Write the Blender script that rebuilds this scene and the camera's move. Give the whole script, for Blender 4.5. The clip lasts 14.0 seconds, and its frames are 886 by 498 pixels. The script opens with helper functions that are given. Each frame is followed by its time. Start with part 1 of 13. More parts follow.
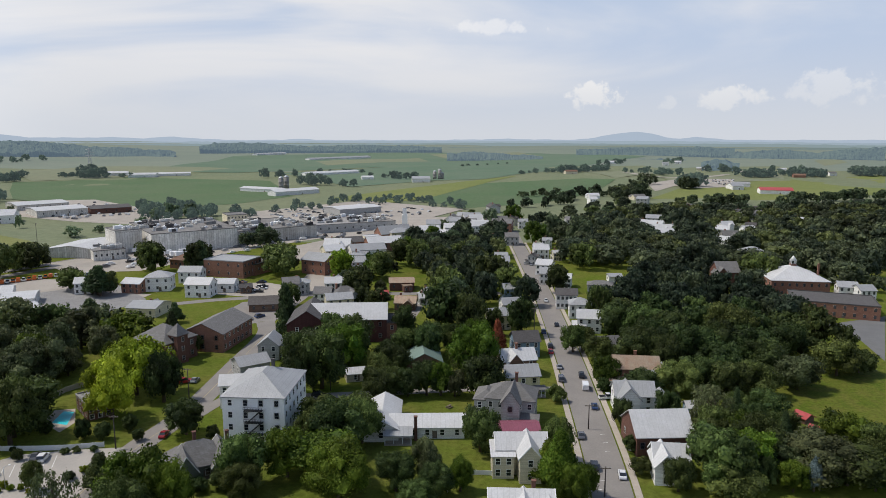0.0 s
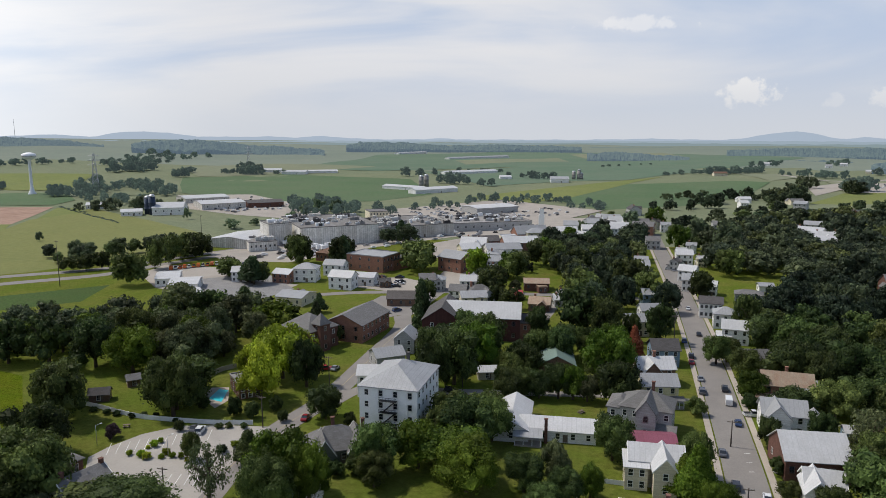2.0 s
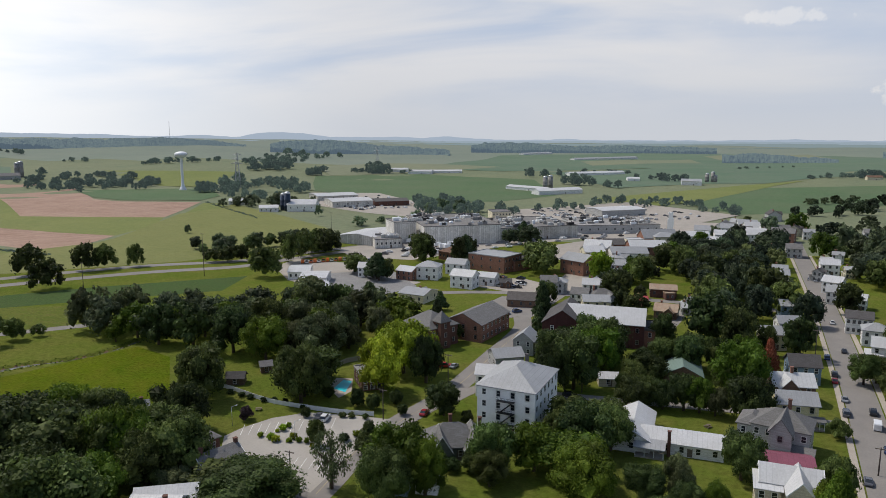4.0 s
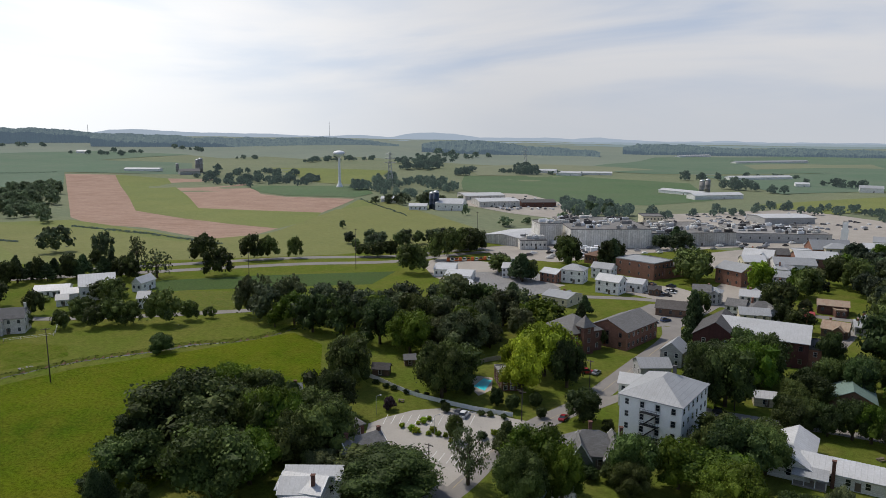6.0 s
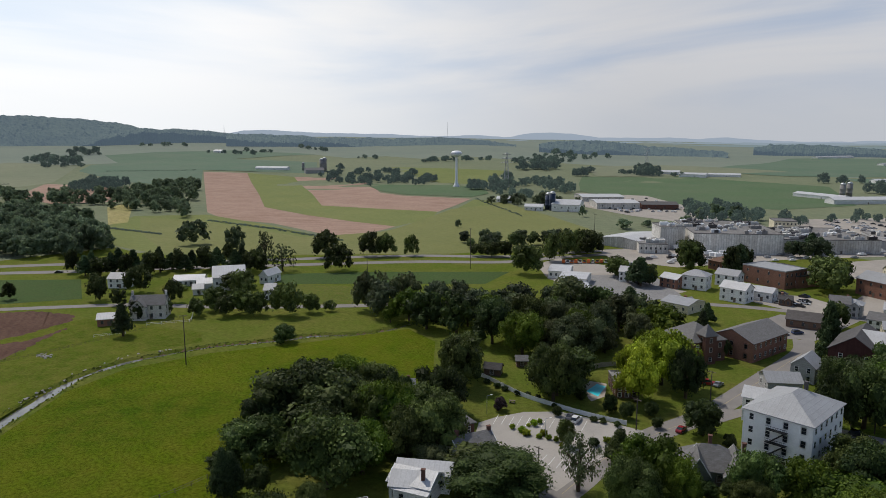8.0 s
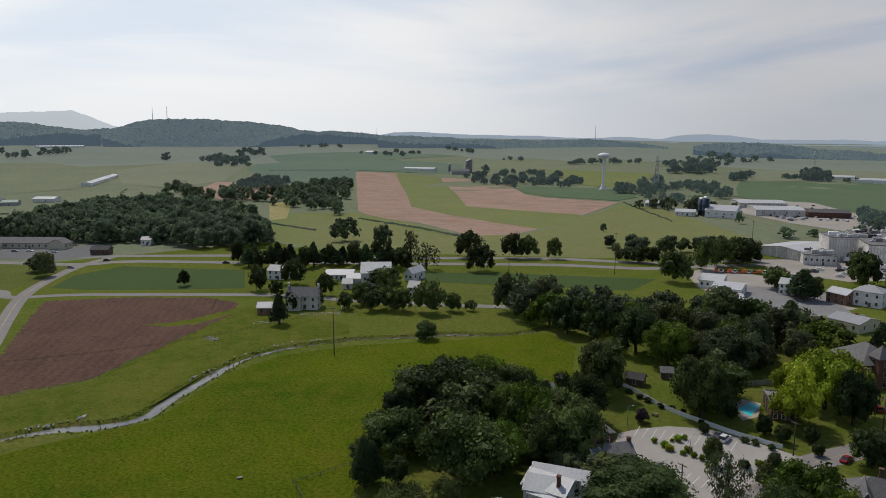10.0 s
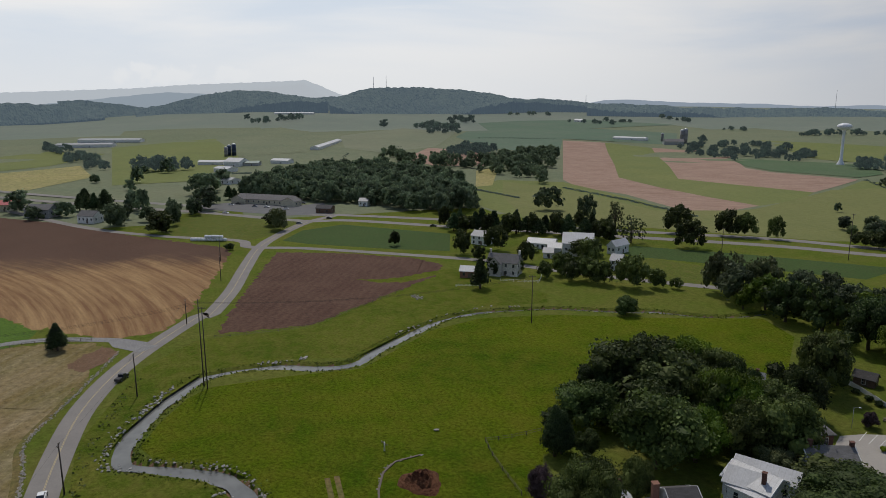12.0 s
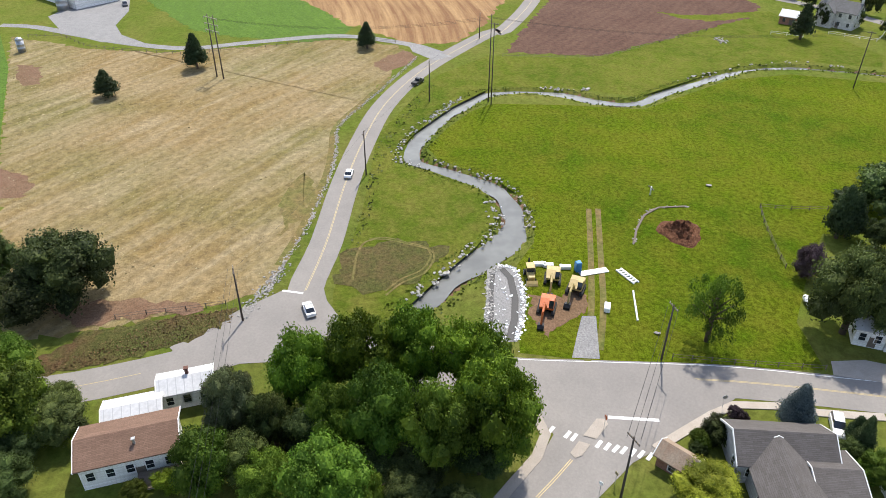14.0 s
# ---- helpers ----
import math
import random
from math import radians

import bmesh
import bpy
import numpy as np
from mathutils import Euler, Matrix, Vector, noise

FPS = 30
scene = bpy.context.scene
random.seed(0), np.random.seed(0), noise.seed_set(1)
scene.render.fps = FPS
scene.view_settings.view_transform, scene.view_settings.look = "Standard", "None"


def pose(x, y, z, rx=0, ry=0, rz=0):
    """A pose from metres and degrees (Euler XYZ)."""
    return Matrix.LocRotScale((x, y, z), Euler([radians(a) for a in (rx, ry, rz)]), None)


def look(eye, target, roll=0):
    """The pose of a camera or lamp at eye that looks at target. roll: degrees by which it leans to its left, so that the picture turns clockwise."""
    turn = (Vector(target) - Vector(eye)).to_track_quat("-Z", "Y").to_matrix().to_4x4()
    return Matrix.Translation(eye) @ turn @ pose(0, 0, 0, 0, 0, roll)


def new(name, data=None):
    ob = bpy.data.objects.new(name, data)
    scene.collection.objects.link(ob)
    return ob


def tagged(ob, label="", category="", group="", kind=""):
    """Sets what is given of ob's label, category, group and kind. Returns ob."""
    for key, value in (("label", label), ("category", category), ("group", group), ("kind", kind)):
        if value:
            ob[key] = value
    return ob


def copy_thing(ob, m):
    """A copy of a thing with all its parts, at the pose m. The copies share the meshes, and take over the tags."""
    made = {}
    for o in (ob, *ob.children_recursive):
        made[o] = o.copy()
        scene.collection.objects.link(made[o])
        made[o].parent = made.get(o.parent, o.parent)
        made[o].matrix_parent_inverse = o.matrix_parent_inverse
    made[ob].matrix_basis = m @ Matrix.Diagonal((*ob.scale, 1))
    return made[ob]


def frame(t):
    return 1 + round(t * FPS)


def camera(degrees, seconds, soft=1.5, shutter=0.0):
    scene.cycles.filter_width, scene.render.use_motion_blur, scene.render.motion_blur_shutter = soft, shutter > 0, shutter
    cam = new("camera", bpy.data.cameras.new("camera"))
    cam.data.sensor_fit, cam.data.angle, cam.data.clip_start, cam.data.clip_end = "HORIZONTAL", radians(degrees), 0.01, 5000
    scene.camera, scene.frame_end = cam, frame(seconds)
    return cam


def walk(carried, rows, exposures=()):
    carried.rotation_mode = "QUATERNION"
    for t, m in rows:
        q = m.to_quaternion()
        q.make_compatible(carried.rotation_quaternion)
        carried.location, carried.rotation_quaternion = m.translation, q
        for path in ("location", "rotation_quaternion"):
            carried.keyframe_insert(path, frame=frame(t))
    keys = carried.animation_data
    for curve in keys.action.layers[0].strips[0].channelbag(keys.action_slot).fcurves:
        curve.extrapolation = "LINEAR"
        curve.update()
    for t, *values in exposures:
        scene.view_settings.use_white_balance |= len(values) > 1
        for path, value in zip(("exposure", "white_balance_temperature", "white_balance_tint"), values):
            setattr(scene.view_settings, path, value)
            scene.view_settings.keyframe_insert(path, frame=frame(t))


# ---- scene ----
cam = camera(64.3, 14.0, soft=0.65)
EYE = (0.0, 0.0, 80.0)


def hover(yaw, pitch, roll):
    """The drone hangs at one spot and turns."""
    return pose(*EYE, 0, 0, yaw) @ pose(0, 0, 0, 90 + pitch) @ pose(0, 0, 0, 0, 0, roll)


walk(cam, [
    (0, hover(0.00, -9.60, 0.02)),
    (0.5, hover(2.66, -9.61, 0.02)),
    (1, hover(6.34, -9.63, -0.01)),
    (1.5, hover(9.31, -9.62, -0.04)),
    (2, hover(11.15, -9.63, -0.01)),
    (2.2, hover(11.70, -9.60, -0.12)),
    (4.5, hover(24.46, -9.58, 0.01)),
    (5, hover(27.62, -9.54, 0.02)),
    (5.5, hover(30.49, -9.55, 0.08)),
    (6, hover(33.06, -9.53, 0.11)),
    (6.5, hover(35.53, -9.52, 0.08)),
    (7, hover(37.96, -9.54, 0.07)),
    (9.5, hover(50.59, -9.40, -0.15)),
    (10, hover(54.17, -9.37, -0.09)),
    (10.5, hover(57.84, -9.38, -0.05)),
    (11, hover(62.09, -9.35, -0.11)),
    (11.5, hover(67.16, -9.34, -0.12)),
    (12, hover(70.75, -11.87, -0.12)),
    (12.5, hover(77.85, -16.04, -0.09)),
    (13, hover(84.16, -21.78, -0.00)),
    (13.5, hover(89.81, -27.74, 0.18)),
    (14, hover(94.41, -33.48, 0.33)),
], exposures=[(0, 0.19), (2, 0.15), (5, 0.02), (7, -0.06), (9.5, -0.3), (11, -0.41), (12, -0.5), (12.5, -0.19), (13, 0.96), (13.5, 1.06), (14, 1.07)])

# ---- daylight ----
SUN_AZ, SUN_EL = radians(80.6), radians(57.0)   # sun's bearing, counted from +y towards -x
sun_dir = Vector((-math.sin(SUN_AZ) * math.cos(SUN_EL), math.cos(SUN_AZ) * math.cos(SUN_EL), math.sin(SUN_EL)))
sun = new("sun", bpy.data.lights.new("sun", "SUN"))
sun.data.energy, sun.data.angle, sun.data.color = 3.05, radians(0.6), (1.0, 0.94, 0.85)
sun.matrix_world = look(sun_dir * 300, (0, 0, 0))

world = bpy.data.worlds.new("sky")
scene.world = world
world.use_nodes = True


def build_sky():
    nt = world.node_tree
    N, L = nt.nodes, nt.links
    N.clear()
    out = N.new("ShaderNodeOutputWorld")
    bg = N.new("ShaderNodeBackground")
    bg.inputs["Strength"].default_value = 0.125
    sky = N.new("ShaderNodeTexSky")
    sky.sky_type, sky.sun_disc = "NISHITA", False
    sky.sun_elevation, sky.sun_rotation = SUN_EL, -SUN_AZ
    sky.altitude, sky.air_density, sky.dust_density, sky.ozone_density = 300, 1.0, 1.2, 2.0
    co = N.new("ShaderNodeTexCoord")
    sep = N.new("ShaderNodeSeparateXYZ")
    L.new(co.outputs["Generated"], sep.inputs[0])
    def streaky(scale, squash, detail, rough, bend):
        """Cloud drawn out along the horizon."""
        mp = N.new("ShaderNodeMapping"); mp.inputs["Scale"].default_value = (1, 1, squash)
        mp.inputs["Rotation"].default_value = (0.03, -0.05, 0)
        n = N.new("ShaderNodeTexNoise")
        n.inputs["Scale"].default_value, n.inputs["Detail"].default_value, n.inputs["Roughness"].default_value = scale, detail, rough
        n.inputs["Distortion"].default_value = bend
        L.new(co.outputs["Generated"], mp.inputs["Vector"]); L.new(mp.outputs[0], n.inputs["Vector"])
        return n

    n1 = streaky(1.5, 5.0, 6, 0.5, 0.5)

    def ranged(src, lo, hi, a, b, kind="SMOOTHSTEP"):
        r = N.new("ShaderNodeMapRange")
        r.interpolation_type = kind
        for key, v in (("From Min", lo), ("From Max", hi), ("To Min", a), ("To Max", b)):
            r.inputs[key].default_value = v
        L.new(src, r.inputs["Value"])
        return r.outputs[0]

    def blend(fac, a, b):
        m = N.new("ShaderNodeMix"); m.data_type = "RGBA"
        L.new(fac, m.inputs["Factor"])
        for key, v in (("A", a), ("B", b)):
            if isinstance(v, tuple):
                m.inputs[key].default_value = (*v, 1)
            else:
                L.new(v, m.inputs[key])
        return m.outputs["Result"]

    low = ranged(sep.outputs[2], 0.22, 0.55, 1, 0)                    # the pale band under the open sky
    west = ranged(sep.outputs[0], -1.02, -0.42, 1, 0)                  # the sun's side is brighter
    veil = blend(west, (5.6, 5.6, 5.75), (9.5, 9.5, 9.5))             # thin white cloud sheet
    clear_sky = blend(low, sky.outputs[0], blend(west, (3.5, 4.15, 5.3), (7.2, 8.0, 9.0)))
    # more cloud in the west
    west_more = N.new("ShaderNodeMath"); west_more.operation = "ADD"
    L.new(ranged(sep.outputs[0], -0.45, 0.5, 0.035, -0.2, "LINEAR"), west_more.inputs[0]); L.new(n1.outputs["Fac"], west_more.inputs[1])
    sheet = ranged(west_more.outputs[0], 0.40, 0.64, 0, 1)
    thin = ranged(sep.outputs[2], 0.2, 0.5, 0.95, 0.35, "LINEAR")
    sc = N.new("ShaderNodeMath"); sc.operation = "MULTIPLY"
    L.new(thin, sc.inputs[1]); L.new(sheet, sc.inputs[0])
    col = blend(sc.outputs[0], clear_sky, veil)
    # thin drawn-out wisps
    wisp = ranged(streaky(2.6, 15.0, 5, 0.55, 0.3).outputs["Fac"], 0.56, 0.72, 0, 0.5)
    wide = ranged(sep.outputs[2], 0.09, 0.14, 0, 1)
    k = N.new("ShaderNodeMath"); k.operation = "MULTIPLY"
    L.new(wisp, k.inputs[0]); L.new(wide, k.inputs[1])
    col = blend(k.outputs[0], col, veil)
    # heaped clouds low over the hills: bearing, elevation, half width and half height in degrees, strength
    n2 = N.new("ShaderNodeTexNoise")
    n2.inputs["Scale"].default_value, n2.inputs["Detail"].default_value, n2.inputs["Roughness"].default_value = 42, 5, 0.6
    L.new(co.outputs["Generated"], n2.inputs["Vector"])
    for az, el, w, h, strength in ((-11.6, 2.6, 2.6, 1.0, 0.9), (-21.9, 2.3, 2.9, 0.9, 0.75), (-28.2, 2.9, 3.2, 1.3, 0.45), (-17.1, 2.0, 0.9, 0.6, 0.4), (-3.6, 7.8, 4.2, 0.6, 0.4), (92.3, 2.0, 3.4, 0.8, 0.6), (87.1, 2.0, 1.8, 0.6, 0.5)):
        a, e = radians(az), radians(el)
        mid = Vector((-math.sin(a) * math.cos(e), math.cos(a) * math.cos(e), math.sin(e)))
        side = Vector((math.cos(a), math.sin(a), 0))
        up = mid.cross(side) * -1
        sq = []
        for axis, half in ((side, w), (up, h)):
            d = N.new("ShaderNodeVectorMath"); d.operation = "DOT_PRODUCT"
            d.inputs[1].default_value = axis / radians(half)
            L.new(co.outputs["Generated"], d.inputs[0])
            off = N.new("ShaderNodeMath"); off.operation = "SUBTRACT"; off.inputs[1].default_value = mid.dot(axis) / radians(half)
            L.new(d.outputs["Value"], off.inputs[0])
            p = N.new("ShaderNodeMath"); p.operation = "MULTIPLY"
            L.new(off.outputs[0], p.inputs[0]); L.new(off.outputs[0], p.inputs[1])
            sq.append(p)
        ad = N.new("ShaderNodeMath"); ad.operation = "ADD"
        L.new(sq[0].outputs[0], ad.inputs[0]); L.new(sq[1].outputs[0], ad.inputs[1])
        rough = N.new("ShaderNodeMath"); rough.operation = "MULTIPLY_ADD"; rough.inputs[1].default_value = -5.0
        L.new(n2.outputs["Fac"], rough.inputs[0]); L.new(ad.outputs[0], rough.inputs[2])
        col = blend(ranged(rough.outputs[0], -2.3, -1.5, strength, 0), col, blend(west, (6.9, 6.75, 6.6), (9.9, 9.9, 9.9)))
    # thick low haze towards the horizon
    haze = ranged(sep.outputs[2], -0.02, 0.13, 0.95, 0.0)
    col = blend(haze, col, blend(west, (4.48, 4.67, 5.02), (8.3, 8.5, 8.7)))
    L.new(col, bg.inputs["Color"])
    L.new(bg.outputs[0], out.inputs["Surface"])


build_sky()

# ---- materials ----


def material(name, rough=0.8, metal=0.0, spec=0.3):
    m = bpy.data.materials.new(name)
    m.use_nodes = True
    b = m.node_tree.nodes["Principled BSDF"]
    b.inputs["Roughness"].default_value, b.inputs["Metallic"].default_value = rough, metal
    b.inputs["Specular IOR Level"].default_value = spec
    return m, m.node_tree.nodes, m.node_tree.links, b


def mixed(N, L, fac, a, b):
    """A colour between two, by a factor socket. a and b: colours or sockets."""
    m = N.new("ShaderNodeMix"); m.data_type = "RGBA"
    L.new(fac, m.inputs["Factor"])
    for key, v in (("A", a), ("B", b)):
        if isinstance(v, tuple):
            m.inputs[key].default_value = (*v, 1)
        else:
            L.new(v, m.inputs[key])
    return m.outputs["Result"]


def noise_fac(N, L, vec, scale, lo=0.35, hi=0.65, detail=4, rough=0.6):
    n = N.new("ShaderNodeTexNoise")
    n.inputs["Scale"].default_value, n.inputs["Detail"].default_value, n.inputs["Roughness"].default_value = scale, detail, rough
    L.new(vec, n.inputs["Vector"])
    r = N.new("ShaderNodeMapRange")
    r.inputs["From Min"].default_value, r.inputs["From Max"].default_value = lo, hi
    L.new(n.outputs["Fac"], r.inputs["Value"])
    return r.outputs[0]


def mapped(N, L, rot=0.0, scale=(1, 1, 1)):
    co = N.new("ShaderNodeTexCoord")
    mp = N.new("ShaderNodeMapping")
    mp.inputs["Rotation"].default_value = (0, 0, radians(rot))
    mp.inputs["Scale"].default_value = scale
    L.new(co.outputs["Object"], mp.inputs["Vector"])
    return mp.outputs[0]


def bumped(N, L, b, fac, strength=0.4, dist=0.1):
    u = N.new("ShaderNodeBump")
    u.inputs["Strength"].default_value, u.inputs["Distance"].default_value = strength, dist
    L.new(fac, u.inputs["Height"])
    L.new(u.outputs[0], b.inputs["Normal"])


def ground_cover(name, base, second, third, scales=(0.012, 0.09, 1.1), stripes=None, bump=0.5, rough=0.95, contrast=0.18, grain=(0.55, 1.32), streaky=False):
    """Soil or plants in three scales; stripes: (degrees, spacing in metres, colour, strength), as even rows or as broken streaks."""
    m, N, L, b = material(name, rough, spec=0.1)
    v = mapped(N, L)
    big = noise_fac(N, L, v, scales[0], 0.5 - contrast, 0.5 + contrast)
    mid = noise_fac(N, L, v, scales[1], 0.38, 0.66)
    fine = noise_fac(N, L, v, scales[2], 0.3, 0.7, 6, 0.75)
    c = mixed(N, L, big, base, second)
    half = N.new("ShaderNodeMath"); half.operation = "MULTIPLY"; half.inputs[1].default_value = 0.6
    L.new(mid, half.inputs[0])
    c = mixed(N, L, half.outputs[0], c, third)
    if stripes:
        deg, gap, col, strength = stripes
        sv = mapped(N, L, deg)
        if streaky:
            thin = N.new("ShaderNodeVectorMath"); thin.operation = "MULTIPLY"; thin.inputs[1].default_value = (1, 0.1, 1)
            L.new(sv, thin.inputs[0])
            sv = thin.outputs[0]
        w = N.new("ShaderNodeTexWave")
        w.wave_type, w.bands_direction = "BANDS", "X"
        w.inputs["Scale"].default_value = 0.314 / gap
        w.inputs["Distortion"].default_value, w.inputs["Detail"].default_value = 7.0, 5
        w.inputs["Detail Scale"].default_value, w.inputs["Detail Roughness"].default_value = 0.35, 0.65
        L.new(sv, w.inputs["Vector"])
        k = N.new("ShaderNodeMath"); k.operation = "MULTIPLY"; k.inputs[1].default_value = strength
        L.new(noise_fac(N, L, sv, 1.6 / gap, 0.42, 0.72, 5, 0.65) if streaky else w.outputs["Fac"], k.inputs[0])
        c = mixed(N, L, k.outputs[0], c, col)
    dark = N.new("ShaderNodeMapRange")
    dark.inputs["To Min"].default_value, dark.inputs["To Max"].default_value = grain
    L.new(fine, dark.inputs["Value"])
    mul = N.new("ShaderNodeMix"); mul.data_type, mul.blend_type = "RGBA", "MULTIPLY"
    mul.inputs["Factor"].default_value = 1
    L.new(c, mul.inputs["A"]); L.new(dark.outputs[0], mul.inputs["B"])
    L.new(mul.outputs["Result"], b.inputs["Base Color"])
    bumped(N, L, b, fine, bump, 0.25)
    return m


def plain(name, col, rough=0.7, metal=0.0, var=0.25, scale=0.6, spec=0.3, grime=(0.5, 0.47, 0.42), seams=None, joints=None, plan=False):
    """Paint, metal sheet, masonry: a colour with stains at two scales. seams: (spacing, axis) raised ribs; joints: (height, length) courses."""
    m, N, L, b = material(name, rough, metal, spec)
    v = mapped(N, L)
    a = noise_fac(N, L, v, scale, 0.35, 0.75)
    f = noise_fac(N, L, v, scale * 9, 0.3, 0.7, 5)
    k = N.new("ShaderNodeMath"); k.operation = "MULTIPLY"; k.inputs[1].default_value = var
    L.new(a, k.inputs[0])
    c = mixed(N, L, k.outputs[0], col, tuple(x * g for x, g in zip(col, grime)))
    dark = N.new("ShaderNodeMapRange")
    dark.inputs["To Min"].default_value, dark.inputs["To Max"].default_value = 1 - var * 0.5, 1 + var * 0.25
    L.new(f, dark.inputs["Value"])
    oi = N.new("ShaderNodeObjectInfo")
    ov = N.new("ShaderNodeMapRange")
    ov.inputs["To Min"].default_value, ov.inputs["To Max"].default_value = 1 - var * 0.4, 1 + var * 0.2
    L.new(oi.outputs["Random"], ov.inputs["Value"])
    both = N.new("ShaderNodeMath"); both.operation = "MULTIPLY"
    L.new(dark.outputs[0], both.inputs[0]); L.new(ov.outputs[0], both.inputs[1])
    mul = N.new("ShaderNodeMix"); mul.data_type, mul.blend_type = "RGBA", "MULTIPLY"
    mul.inputs["Factor"].default_value = 1
    L.new(c, mul.inputs["A"]); L.new(both.outputs[0], mul.inputs["B"])
    col_out = mul.outputs["Result"]
    if joints:
        br = N.new("ShaderNodeTexBrick")
        br.inputs["Scale"].default_value = 1
        br.inputs["Row Height"].default_value, br.inputs["Brick Width"].default_value = joints
        br.inputs["Mortar Size"].default_value = min(joints) * 0.08
        sw = N.new("ShaderNodeTexCoord")
        sp = N.new("ShaderNodeSeparateXYZ"); cb = N.new("ShaderNodeCombineXYZ"); ad = N.new("ShaderNodeMath")
        L.new(sw.outputs["Object"], sp.inputs[0]); L.new(sp.outputs[0], ad.inputs[0])
        if plan:
            ad.inputs[1].default_value = 0
            L.new(sp.outputs[1], cb.inputs[1])
        else:
            L.new(sp.outputs[1], ad.inputs[1]); L.new(sp.outputs[2], cb.inputs[1])
        L.new(ad.outputs[0], cb.inputs[0])
        L.new(cb.outputs[0], br.inputs["Vector"])
        br.inputs["Color1"].default_value, br.inputs["Color2"].default_value = (1, 1, 1, 1), (0.8, 0.78, 0.76, 1)
        br.inputs["Mortar"].default_value = (0.62, 0.6, 0.58, 1)
        m2 = N.new("ShaderNodeMix"); m2.data_type, m2.blend_type = "RGBA", "MULTIPLY"
        m2.inputs["Factor"].default_value = 1
        L.new(col_out, m2.inputs["A"]); L.new(br.outputs["Color"], m2.inputs["B"])
        col_out = m2.outputs["Result"]
        bumped(N, L, b, br.outputs["Fac"], -0.4, 0.03)
    elif seams:
        w = N.new("ShaderNodeTexWave")
        w.wave_type, w.bands_direction, w.wave_profile = "BANDS", seams[1], "SAW"
        w.inputs["Scale"].default_value = 0.314 / seams[0] / 2
        L.new(v, w.inputs["Vector"])
        rm = N.new("ShaderNodeMapRange")
        rm.inputs["From Min"].default_value, rm.inputs["From Max"].default_value = 0.86, 1.0
        L.new(w.outputs["Fac"], rm.inputs["Value"])
        col_out = mixed(N, L, rm.outputs[0], col_out, tuple(x * 0.72 for x in col))
        bumped(N, L, b, rm.outputs[0], 0.6, 0.05)
    else:
        bumped(N, L, b, f, 0.25, 0.05)
    L.new(col_out, b.inputs["Base Color"])
    return m


def leaf_material(name, low, high, trans=0.25):
    m, N, L, b = material(name, 0.6, spec=0.12)
    geo = N.new("ShaderNodeNewGeometry")
    oi = N.new("ShaderNodeObjectInfo")
    c = mixed(N, L, geo.outputs["Random Per Island"], low, high)
    tone = noise_fac(N, L, geo.outputs["Position"], 0.075, 0.36, 0.64, 2)
    dk = N.new("ShaderNodeMapRange"); dk.inputs["To Min"].default_value, dk.inputs["To Max"].default_value = 0.55, 1.45
    L.new(tone, dk.inputs["Value"])
    mu = N.new("ShaderNodeMix"); mu.data_type, mu.blend_type = "RGBA", "MULTIPLY"
    mu.inputs["Factor"].default_value = 1
    L.new(c, mu.inputs["A"]); L.new(dk.outputs[0], mu.inputs["B"])
    c = mu.outputs["Result"]
    sh = N.new("ShaderNodeHueSaturation")
    hv = N.new("ShaderNodeMapRange"); hv.inputs["To Min"].default_value, hv.inputs["To Max"].default_value = 0.475, 0.52
    vv = N.new("ShaderNodeMapRange"); vv.inputs["To Min"].default_value, vv.inputs["To Max"].default_value = 0.72, 1.3
    L.new(oi.outputs["Random"], hv.inputs["Value"])
    mo = N.new("ShaderNodeMath"); mo.operation = "FRACT"
    m7 = N.new("ShaderNodeMath"); m7.operation = "MULTIPLY"; m7.inputs[1].default_value = 7.3
    L.new(oi.outputs["Random"], m7.inputs[0]); L.new(m7.outputs[0], mo.inputs[0]); L.new(mo.outputs[0], vv.inputs["Value"])
    L.new(hv.outputs[0], sh.inputs["Hue"]); L.new(vv.outputs[0], sh.inputs["Value"]); L.new(c, sh.inputs["Color"])
    L.new(sh.outputs[0], b.inputs["Base Color"])
    tr = N.new("ShaderNodeBsdfTranslucent")
    L.new(sh.outputs[0], tr.inputs["Color"])
    ms = N.new("ShaderNodeMixShader"); ms.inputs[0].default_value = trans
    L.new(b.outputs[0], ms.inputs[1]); L.new(tr.outputs[0], ms.inputs[2])
    L.new(ms.outputs[0], N["Material Output"].inputs["Surface"])
    return m


def nap(mat, weight=0.16):
    """Standing blades: grass that shines at a low angle like the pile of a cloth."""
    for n in mat.node_tree.nodes:
        if n.type == "BSDF_PRINCIPLED":
            n.inputs["Sheen Weight"].default_value, n.inputs["Sheen Roughness"].default_value = weight, 0.5
            n.inputs["Sheen Tint"].default_value = (0.66, 0.80, 0.05, 1)
            n.inputs["Specular IOR Level"].default_value = 0.02
    return mat


GRASS = nap(ground_cover("grass", (0.064, 0.094, 0.014), (0.090, 0.112, 0.020), (0.135, 0.118, 0.036), (0.011, 0.07, 0.55), contrast=0.12))
# Greyed and lightened base colours hold the haze over far pasture.
HAZY_PASTURE = ground_cover("pasture", (0.150, 0.170, 0.098), (0.178, 0.188, 0.112), (0.130, 0.158, 0.094), (0.0035, 0.012, 0.15), grain=(0.8, 1.15))
MEADOW = nap(ground_cover("meadow", (0.035, 0.073, 0.003), (0.082, 0.111, 0.005), (0.118, 0.108, 0.013), (0.02, 0.13, 1.0), contrast=0.13, bump=1.0, stripes=(35, 8, (0.096, 0.122, 0.010), 0.4), grain=(0.28, 1.7), streaky=True))
